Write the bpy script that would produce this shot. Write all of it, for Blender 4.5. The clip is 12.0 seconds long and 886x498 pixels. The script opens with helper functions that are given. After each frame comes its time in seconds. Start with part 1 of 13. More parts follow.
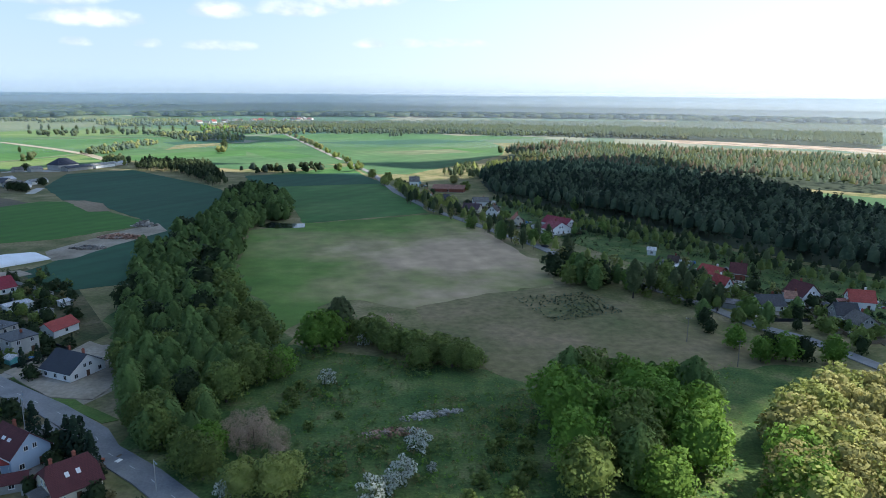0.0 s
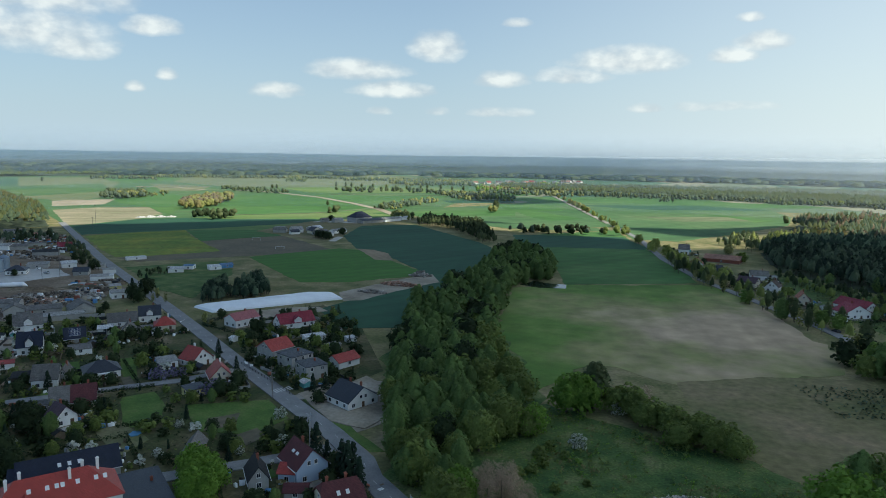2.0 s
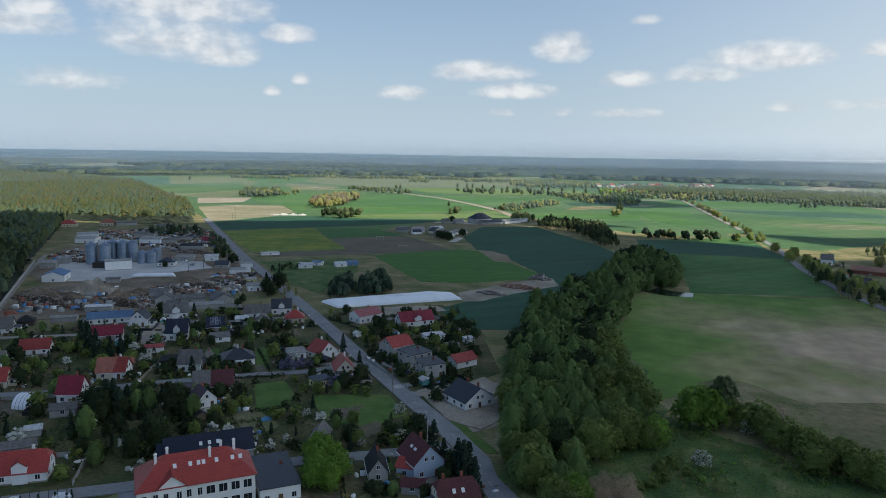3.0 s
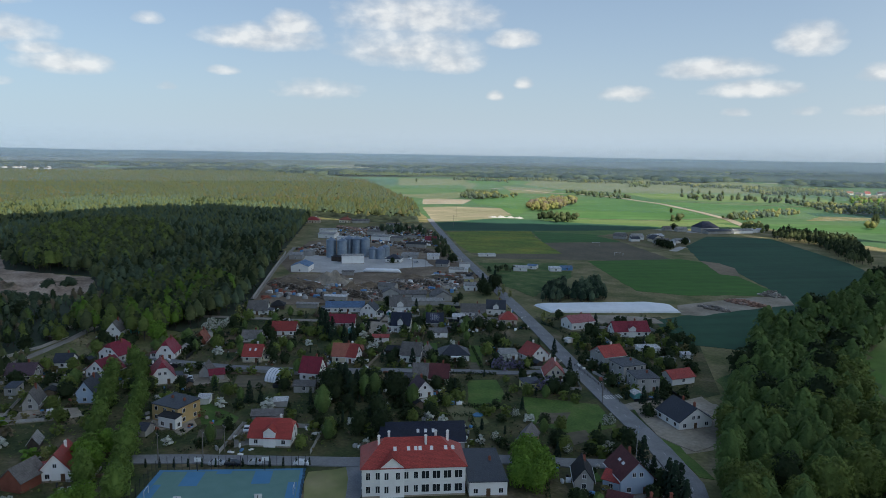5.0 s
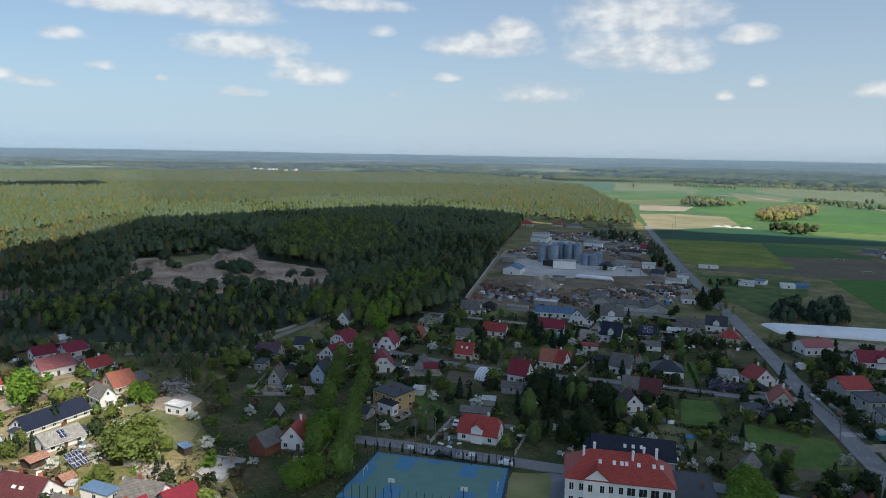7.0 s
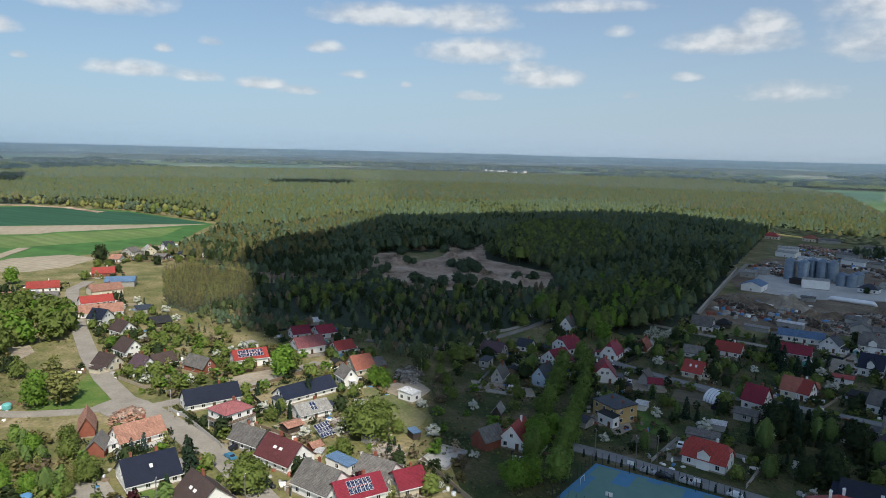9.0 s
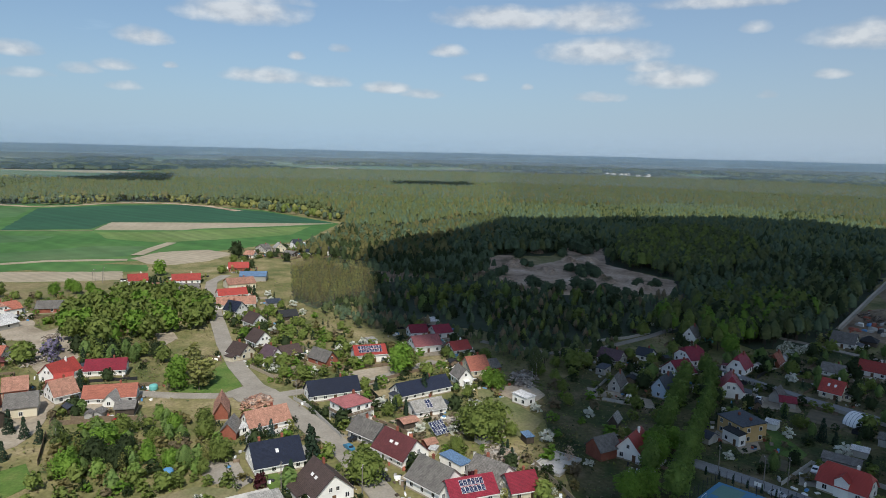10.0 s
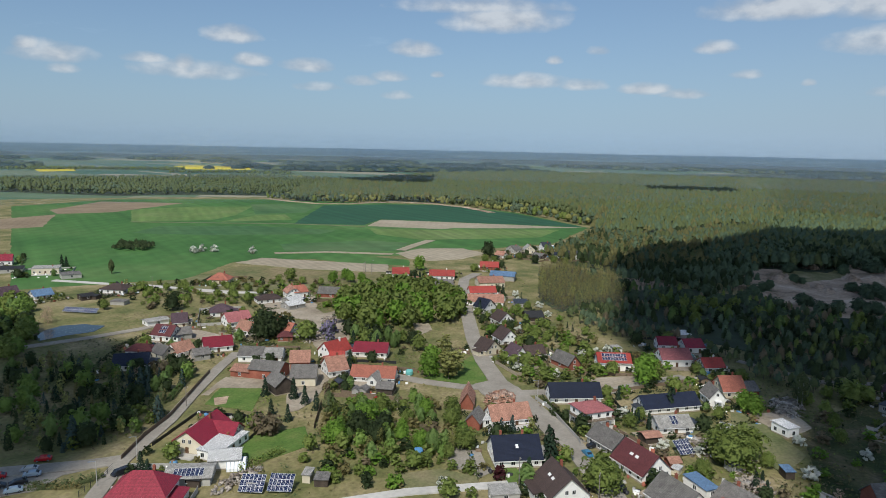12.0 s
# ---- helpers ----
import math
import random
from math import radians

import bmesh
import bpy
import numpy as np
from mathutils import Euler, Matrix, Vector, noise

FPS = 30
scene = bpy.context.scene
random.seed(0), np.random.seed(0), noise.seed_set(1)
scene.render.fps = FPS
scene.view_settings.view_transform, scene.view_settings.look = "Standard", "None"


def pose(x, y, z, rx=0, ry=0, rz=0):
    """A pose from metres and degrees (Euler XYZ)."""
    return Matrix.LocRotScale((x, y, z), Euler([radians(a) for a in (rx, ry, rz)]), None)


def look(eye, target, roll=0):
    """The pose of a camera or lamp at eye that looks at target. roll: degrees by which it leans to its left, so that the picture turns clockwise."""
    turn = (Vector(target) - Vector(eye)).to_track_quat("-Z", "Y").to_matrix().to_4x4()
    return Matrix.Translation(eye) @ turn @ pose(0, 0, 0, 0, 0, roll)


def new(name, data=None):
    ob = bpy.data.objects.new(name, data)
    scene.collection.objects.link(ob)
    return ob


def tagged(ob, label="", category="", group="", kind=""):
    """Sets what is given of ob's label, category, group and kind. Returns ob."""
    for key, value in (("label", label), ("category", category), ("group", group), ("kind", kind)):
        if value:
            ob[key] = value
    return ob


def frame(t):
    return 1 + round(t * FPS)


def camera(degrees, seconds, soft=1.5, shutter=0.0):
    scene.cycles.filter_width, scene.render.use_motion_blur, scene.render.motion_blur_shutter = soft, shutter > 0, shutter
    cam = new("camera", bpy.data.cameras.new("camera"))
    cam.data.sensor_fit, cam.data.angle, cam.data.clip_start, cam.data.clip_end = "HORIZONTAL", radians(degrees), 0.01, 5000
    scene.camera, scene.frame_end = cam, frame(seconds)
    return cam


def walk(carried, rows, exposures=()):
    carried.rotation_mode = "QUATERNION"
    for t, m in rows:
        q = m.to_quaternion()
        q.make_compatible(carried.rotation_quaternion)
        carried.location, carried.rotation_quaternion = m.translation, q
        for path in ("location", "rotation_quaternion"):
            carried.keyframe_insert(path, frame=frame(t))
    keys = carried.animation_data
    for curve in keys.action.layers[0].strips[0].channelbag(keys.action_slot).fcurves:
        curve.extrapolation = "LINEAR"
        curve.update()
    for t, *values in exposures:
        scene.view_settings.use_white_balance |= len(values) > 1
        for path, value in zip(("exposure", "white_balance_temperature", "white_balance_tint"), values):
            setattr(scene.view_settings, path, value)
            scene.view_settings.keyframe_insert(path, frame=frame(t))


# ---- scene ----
DEGREES = 65.3
cam = camera(DEGREES, 12.0, soft=0.75)
PATH = [
    (0.0, 0.00, 0.00, 82.00, 0.001, -12.680, 0.464),
    (0.5, 0.22, -0.22, 81.80, 4.828, -11.175, 0.549),
    (1.0, 0.15, -0.59, 81.85, 10.262, -9.666, 0.696),
    (1.5, 0.12, -1.37, 82.15, 15.778, -8.505, 0.783),
    (2.0, 0.16, -1.97, 82.43, 21.805, -7.813, 0.843),
    (2.5, 0.10, -2.49, 82.76, 27.093, -7.839, 0.864),
    (3.0, 0.18, -3.05, 83.04, 31.735, -7.858, 0.962),
    (5.0, 1.83, -5.44, 84.49, 49.546, -7.909, 1.005),
    (5.5, 2.09, -5.66, 84.83, 53.791, -7.938, 1.039),
    (6.0, 2.30, -5.80, 85.10, 58.349, -7.951, 1.013),
    (6.5, 2.35, -6.11, 85.22, 62.489, -7.938, 1.028),
    (7.0, 2.58, -6.42, 85.34, 67.098, -7.915, 1.049),
    (9.0, 4.18, -8.17, 86.77, 85.665, -8.101, 1.429),
    (9.5, 4.49, -8.24, 86.74, 90.252, -8.091, 1.400),
    (10.0, 4.80, -8.27, 86.81, 95.460, -8.121, 1.400),
    (10.5, 5.14, -8.25, 86.99, 100.352, -8.183, 1.306),
    (11.0, 5.36, -8.14, 87.19, 105.689, -8.278, 1.241),
    (11.5, 5.80, -7.91, 87.28, 110.646, -8.312, 1.151),
    (12.0, 6.44, -7.64, 87.23, 116.045, -8.297, 1.167),
]
walk(cam, [(t, pose(x, y, z, 90 + pitch, 0, yaw) @ pose(0, 0, 0, 0, 0, roll)) for t, x, y, z, yaw, pitch, roll in PATH],
     exposures=[(0.0, 0.68, 6000.0, 9.0), (1.0, 0.45, 6250.0, 3.0), (1.6, 0.33, 6500.0, 0.0), (2.2, 0.23, 6400.0, 4.0), (3.0, 0.14, 6450.0, 9.0), (6.0, 0.18, 6550.0, 9.0), (9.0, 0.0, 6400.0, 9.0), (12.0, -0.28, 6150.0, 9.0)])

# ---- sky, sun and clouds ----
SUN_YAW, SUN_UP = -80.0, 52.0
sun_way = Vector((-math.sin(radians(SUN_YAW)) * math.cos(radians(SUN_UP)), math.cos(radians(SUN_YAW)) * math.cos(radians(SUN_UP)), math.sin(radians(SUN_UP))))
sun = new("sun", bpy.data.lights.new("sun", "SUN"))
sun.data.energy, sun.data.angle, sun.data.color = 4.75, radians(0.6), (1.0, 0.925, 0.8)
sun.matrix_world = look((0, 0, 1500), Vector((0, 0, 1500)) - sun_way)

# cumulus in the sky: yaw, height over the horizon, half width, half height (degrees), density
CUMULUS_A = [
    (28.9, 6.40, 4.59, 1.22, 1.00),
    (25.9, 4.94, 3.84, 0.99, 0.90),
    (22.5, 8.23, 2.53, 1.80, 1.00),
    (35.2, 4.80, 2.26, 0.74, 0.80),
    (17.3, 5.86, 2.48, 0.97, 0.90),
    (11.9, 6.17, 3.33, 0.89, 0.80),
    (7.4, 7.22, 5.18, 1.49, 1.00),
    (16.2, 10.27, 1.37, 0.52, 0.80),
    (-0.2, 7.49, 2.01, 0.86, 1.00),
    (-2.2, 8.33, 2.23, 1.05, 1.00),
    (-1.2, 10.13, 1.09, 0.52, 0.80),
    (5.8, 3.71, 1.78, 0.53, 0.60),
    (1.0, 3.81, 4.97, 0.51, 0.45),
    (27.2, 3.30, 1.13, 0.50, 0.60),
    (17.4, 3.30, 3.00, 0.56, 0.60),
    (22.4, 3.36, 1.02, 0.50, 0.50),
]
CUMULUS_B = [
    (63.9, 8.37, 5.31, 1.42, 1.00),
    (61.9, 9.51, 2.38, 1.41, 1.00),
    (67.0, 5.96, 1.45, 0.54, 0.70),
    (59.9, 4.66, 3.65, 1.11, 0.60),
    (51.8, 10.45, 7.29, 2.33, 0.95),
    (52.4, 7.90, 6.59, 2.28, 0.85),
    (49.2, 7.02, 2.94, 1.33, 1.00),
    (44.2, 8.87, 2.37, 1.06, 1.00),
    (43.3, 5.55, 0.89, 0.67, 0.90),
    (45.5, 4.55, 0.80, 0.56, 0.90),
    (72.2, 9.35, 1.10, 0.68, 0.50),
    (71.1, 4.60, 0.84, 0.48, 0.50),
    (35.2, 4.60, 2.30, 0.71, 0.50),
]
CUMULUS_C = [
    (100.3, 4.77, 2.24, 0.67, 1.00),
    (97.4, 4.41, 2.02, 0.56, 0.70),
    (95.4, 7.73, 1.77, 0.72, 0.90),
    (90.9, 10.23, 6.30, 1.29, 1.00),
    (84.3, 10.10, 4.74, 1.63, 1.00),
    (83.1, 7.68, 5.49, 1.44, 1.00),
    (77.7, 5.76, 3.65, 1.20, 0.95),
    (79.5, 6.68, 1.97, 0.84, 0.80),
    (93.1, 5.79, 1.28, 0.49, 0.60),
    (89.0, 5.12, 0.61, 0.37, 0.70),
    (83.4, 4.34, 2.53, 0.56, 0.60),
    (107.4, 7.00, 0.75, 0.52, 0.80),
    (104.0, 7.72, 0.96, 0.47, 0.50),
    (74.7, 11.20, 6.06, 0.79, 0.80),
]
CUMULUS_D = [
    (145.2, 6.01, 3.04, 1.07, 0.80),
    (146.6, 6.48, 1.13, 0.74, 0.90),
    (144.5, 5.01, 1.19, 0.49, 0.50),
    (132.8, 8.12, 2.33, 1.03, 0.90),
    (139.0, 6.09, 1.95, 0.56, 0.80),
    (135.6, 5.39, 5.08, 1.04, 0.70),
    (136.3, 5.79, 1.08, 0.92, 0.90),
    (131.4, 6.37, 1.66, 0.82, 0.90),
    (127.1, 6.11, 2.46, 0.78, 0.90),
    (118.6, 7.66, 2.28, 0.96, 0.90),
    (122.9, 5.11, 1.51, 0.61, 0.70),
    (120.6, 5.53, 1.78, 0.61, 0.70),
    (111.6, 9.89, 5.41, 1.52, 1.00),
    (113.5, 10.98, 7.51, 0.93, 0.80),
    (126.4, 4.58, 1.98, 0.49, 0.50),
    (116.8, 5.80, 0.61, 0.37, 0.60),
    (120.1, 4.10, 1.28, 0.50, 0.50),
    (109.7, 5.33, 3.78, 0.86, 0.90),
    (105.2, 5.09, 2.07, 0.67, 0.80),
]


def make_world():
    world = bpy.data.worlds.new("sky")
    scene.world = world
    world.use_nodes = True
    nt = world.node_tree
    nt.nodes.clear()
    N, L = nt.nodes, nt.links

    def math_node(op, a, b=None, c=None, clamp=False):
        n = N.new("ShaderNodeMath")
        n.operation, n.use_clamp = op, clamp
        for i, v in enumerate((a, b, c)):
            if v is None:
                continue
            if isinstance(v, (int, float)):
                n.inputs[i].default_value = v
            else:
                L.new(v, n.inputs[i])
        return n.outputs[0]

    out, bg = N.new("ShaderNodeOutputWorld"), N.new("ShaderNodeBackground")
    sky = N.new("ShaderNodeTexSky")
    sky.sky_type, sky.sun_disc = "NISHITA", False
    sky.sun_elevation, sky.sun_rotation = radians(SUN_UP), radians(-SUN_YAW)
    sky.air_density, sky.dust_density, sky.ozone_density = 1.0, 1.4, 1.2
    co = N.new("ShaderNodeTexCoord")
    sep = N.new("ShaderNodeSeparateXYZ")
    L.new(co.outputs["Generated"], sep.inputs[0])
    x, y, z = sep.outputs
    yaw = math_node("MULTIPLY", math_node("ARCTAN2", math_node("MULTIPLY", x, -1.0), y), 57.29578)
    up = math_node("MULTIPLY", math_node("ARCSINE", z), 57.29578)
    # ragged edges: noise in degrees
    com = N.new("ShaderNodeCombineXYZ")
    L.new(math_node("MULTIPLY", yaw, 0.62), com.inputs[0])
    L.new(math_node("MULTIPLY", up, 1.0), com.inputs[1])
    big = N.new("ShaderNodeTexNoise")
    big.inputs["Scale"].default_value, big.inputs["Detail"].default_value, big.inputs["Roughness"].default_value = 0.9, 5.0, 0.5
    L.new(com.outputs[0], big.inputs["Vector"])
    rag = math_node("MULTIPLY_ADD", big.outputs["Fac"], 2.1, -1.0)
    lift, above = N.new("ShaderNodeVectorMath"), N.new("ShaderNodeTexNoise")
    lift.inputs[1].default_value = (0.0, 0.75, 0.0)
    above.inputs["Scale"].default_value, above.inputs["Detail"].default_value, above.inputs["Roughness"].default_value = 1.0, 3.0, 0.5
    L.new(com.outputs[0], lift.inputs[0])
    L.new(lift.outputs[0], above.inputs["Vector"])
    sunlit = math_node("SUBTRACT", big.outputs["Fac"], above.outputs["Fac"])
    cover, base = None, None
    for cy, cu, wy, wu, dens in CUMULUS_A + CUMULUS_B + CUMULUS_C + CUMULUS_D:
        dy = math_node("MULTIPLY", math_node("SUBTRACT", yaw, cy), 1.0 / wy)
        du = math_node("MULTIPLY", math_node("SUBTRACT", up, cu), 1.0 / wu)
        # flat bases: the lower half falls off faster
        du = math_node("MAXIMUM", du, math_node("MULTIPLY", du, -1.7))
        r = math_node("ADD", math_node("MULTIPLY", dy, dy), math_node("MULTIPLY", du, du))
        f = math_node("MULTIPLY", math_node("SUBTRACT", 1.0, r, clamp=False), dens)
        cover = f if cover is None else math_node("MAXIMUM", cover, f)
    cover = math_node("MAXIMUM", cover, -0.9)
    soft = math_node("MULTIPLY", math_node("MULTIPLY_ADD", cover, 1.75, rag), 0.62, clamp=True)
    # thin streaks and small far clouds over the whole sky
    com2 = N.new("ShaderNodeCombineXYZ")
    L.new(math_node("MULTIPLY", yaw, 0.09), com2.inputs[0])
    L.new(math_node("MULTIPLY", up, 0.42), com2.inputs[1])
    thin = N.new("ShaderNodeTexNoise")
    thin.inputs["Scale"].default_value, thin.inputs["Detail"].default_value, thin.inputs["Roughness"].default_value = 1.3, 8.0, 0.6
    L.new(com2.outputs[0], thin.inputs["Vector"])
    veil = math_node("MULTIPLY", math_node("SUBTRACT", thin.outputs["Fac"], 0.47), 2.2, clamp=True)
    # the veil of vapour thins out overhead
    thinning = math_node("POWER", 2.718, math_node("MULTIPLY", math_node("MAXIMUM", up, 0.0), -0.03))
    veil = math_node("MULTIPLY", veil, math_node("MULTIPLY", thinning, 1.1))
    # summer haze low over the horizon, and the bright haze towards the sun
    low = math_node("POWER", 2.718, math_node("MULTIPLY", math_node("ABSOLUTE", up), -0.055))
    north = math_node("COSINE", math_node("MULTIPLY", math_node("SUBTRACT", yaw, 15.0), 0.0174533))
    low = math_node("MULTIPLY", low, math_node("MULTIPLY_ADD", north, 0.22, 0.55))
    rim = math_node("POWER", 2.718, math_node("MULTIPLY", math_node("ABSOLUTE", up), -0.28))
    low = math_node("MULTIPLY_ADD", rim, 0.35, low, clamp=True)
    toward = math_node("COSINE", math_node("MULTIPLY", math_node("SUBTRACT", yaw, SUN_YAW + 30), 0.0174533))
    toward = math_node("MULTIPLY", math_node("SUBTRACT", toward, 0.25), 1.05, clamp=True)
    glare = math_node("MULTIPLY", math_node("MULTIPLY", math_node("POWER", toward, 1.5), 1.05, clamp=True), thinning)
    hazy = math_node("MAXIMUM", low, veil)
    m1 = N.new("ShaderNodeMixRGB")
    L.new(hazy, m1.inputs[0])
    scale = N.new("ShaderNodeMixRGB")
    scale.blend_type = "MULTIPLY"
    scale.inputs[0].default_value, scale.inputs[2].default_value = 1.0, (0.84, 0.98, 1.12, 1.0)
    L.new(sky.outputs[0], scale.inputs[1])
    L.new(scale.outputs[0], m1.inputs[1])
    # the haze is bluer away from the sun
    west = math_node("MULTIPLY", math_node("SUBTRACT", yaw, 60.0), 0.022, clamp=True)
    mist = N.new("ShaderNodeMixRGB")
    L.new(west, mist.inputs[0])
    mist.inputs[1].default_value, mist.inputs[2].default_value = (4.8, 5.9, 7.0, 1.0), (4.9, 6.75, 8.6, 1.0)
    L.new(mist.outputs[0], m1.inputs[2])
    m0 = N.new("ShaderNodeMixRGB")
    L.new(glare, m0.inputs[0])
    L.new(m1.outputs[0], m0.inputs[1])
    m0.inputs[2].default_value = (9.6, 9.9, 9.6, 1.0)
    m2 = N.new("ShaderNodeMixRGB")
    shade = N.new("ShaderNodeMixRGB")
    L.new(math_node("ADD", math_node("MULTIPLY", soft, 0.55), math_node("MULTIPLY_ADD", sunlit, 1.9, 0.12), clamp=True), shade.inputs[0])
    shade.inputs[1].default_value, shade.inputs[2].default_value = (5.5, 5.8, 6.25, 1.0), (8.7, 8.7, 8.6, 1.0)
    L.new(math_node("MULTIPLY", soft, 0.75), m2.inputs[0])
    L.new(m0.outputs[0], m2.inputs[1])
    L.new(shade.outputs[0], m2.inputs[2])
    L.new(m2.outputs[0], bg.inputs["Color"])
    bg.inputs["Strength"].default_value = 0.095
    L.new(bg.outputs[0], out.inputs[0])


make_world()


# ---- materials ----
def material(name, tones, scale=1.0, rough=0.85, bump=0.0, bump_scale=None, metal=0.0, random=0.0, island=0.0, fine=0.25, stripes=None, coords="Object", translucent=0.0, spec=0.3, spread=1.0, streaks=None):
    """tones: two or three colours mixed by coarse noise; fine: how far fine noise lightens and darkens; stripes: (width m, angle, strength)."""
    mat = bpy.data.materials.new(name)
    mat.use_nodes = True
    nt = mat.node_tree
    N, L = nt.nodes, nt.links
    bsdf = N["Principled BSDF"]
    bsdf.inputs["Roughness"].default_value, bsdf.inputs["Metallic"].default_value = rough, metal
    bsdf.inputs["Specular IOR Level"].default_value = spec
    co = N.new("ShaderNodeTexCoord")
    vec = co.outputs[coords]
    n1 = N.new("ShaderNodeTexNoise")
    n1.inputs["Scale"].default_value, n1.inputs["Detail"].default_value, n1.inputs["Roughness"].default_value = scale, 6, 0.6
    L.new(vec, n1.inputs["Vector"])
    ramp = N.new("ShaderNodeValToRGB")
    L.new(n1.outputs["Fac"], ramp.inputs[0])
    els = ramp.color_ramp.elements
    lo, hi = 0.5 - 0.2 * spread, 0.5 + 0.2 * spread
    els[0].position, els[1].position = lo, hi
    els[0].color, els[1].color = (*tones[0], 1), (*tones[-1], 1)
    for k, c in enumerate(tones[1:-1]):
        e = els.new(lo + (hi - lo) * (k + 1) / (len(tones) - 1))
        e.color = (*c, 1)
    col = ramp.outputs[0]

    def times(col, fac_socket, lo, hi):
        mr = N.new("ShaderNodeMapRange")
        L.new(fac_socket, mr.inputs[0])
        mr.inputs[3].default_value, mr.inputs[4].default_value = lo, hi
        mul = N.new("ShaderNodeVectorMath")
        mul.operation = "SCALE"
        L.new(col, mul.inputs[0])
        L.new(mr.outputs[0], mul.inputs["Scale"])
        return mul.outputs[0]

    n2 = N.new("ShaderNodeTexNoise")
    n2.inputs["Scale"].default_value, n2.inputs["Detail"].default_value = scale * 14, 4
    L.new(vec, n2.inputs["Vector"])
    if fine:
        col = times(col, n2.outputs["Fac"], 1 - fine * 2, 1 + fine * 2)
    if stripes:
        width, angle, strength = stripes
        mp = N.new("ShaderNodeMapping")
        mp.inputs["Rotation"].default_value[2] = radians(angle)
        L.new(vec, mp.inputs["Vector"])
        wv = N.new("ShaderNodeTexWave")
        wv.inputs["Scale"].default_value = 0.314 / width
        wv.inputs["Distortion"].default_value, wv.inputs["Detail"].default_value, wv.inputs["Detail Scale"].default_value = 1.2, 3, 0.5
        L.new(mp.outputs[0], wv.inputs["Vector"])
        col = times(col, wv.outputs["Fac"], 1 - strength, 1 + strength)
    if streaks:
        # uneven growth drawn out along the drill lines: angle, strength
        angle, strength = streaks
        mp = N.new("ShaderNodeMapping")
        mp.vector_type = "TEXTURE"
        mp.inputs["Rotation"].default_value[2] = radians(angle)
        mp.inputs["Scale"].default_value = (260.0, 14.0, 1.0)
        L.new(vec, mp.inputs["Vector"])
        ns = N.new("ShaderNodeTexNoise")
        ns.inputs["Scale"].default_value, ns.inputs["Detail"].default_value, ns.inputs["Roughness"].default_value = 1.0, 5, 0.55
        L.new(mp.outputs[0], ns.inputs["Vector"])
        col = times(col, ns.outputs["Fac"], 1 - strength * 2, 1 + strength * 2)
    if random:
        info = N.new("ShaderNodeObjectInfo")
        col = times(col, info.outputs["Random"], 1 - random, 1 + random)
    if island:
        geo = N.new("ShaderNodeNewGeometry")
        col = times(col, geo.outputs["Random Per Island"], 1 - island, 1 + island)
    L.new(col, bsdf.inputs["Base Color"])
    if bump:
        b = N.new("ShaderNodeBump")
        b.inputs["Strength"].default_value, b.inputs["Distance"].default_value = min(1, bump), 0.3
        n3 = N.new("ShaderNodeTexNoise")
        n3.inputs["Scale"].default_value, n3.inputs["Detail"].default_value = bump_scale or scale * 20, 4
        L.new(vec, n3.inputs["Vector"])
        L.new(n3.outputs["Fac"], b.inputs["Height"])
        L.new(b.outputs[0], bsdf.inputs["Normal"])
    if translucent:
        tr, mix = N.new("ShaderNodeBsdfTranslucent"), N.new("ShaderNodeMixShader")
        L.new(col, tr.inputs[0])
        mix.inputs[0].default_value = translucent
        L.new(bsdf.outputs[0], mix.inputs[1])
        L.new(tr.outputs[0], mix.inputs[2])
        L.new(mix.outputs[0], N["Material Output"].inputs[0])
    return mat


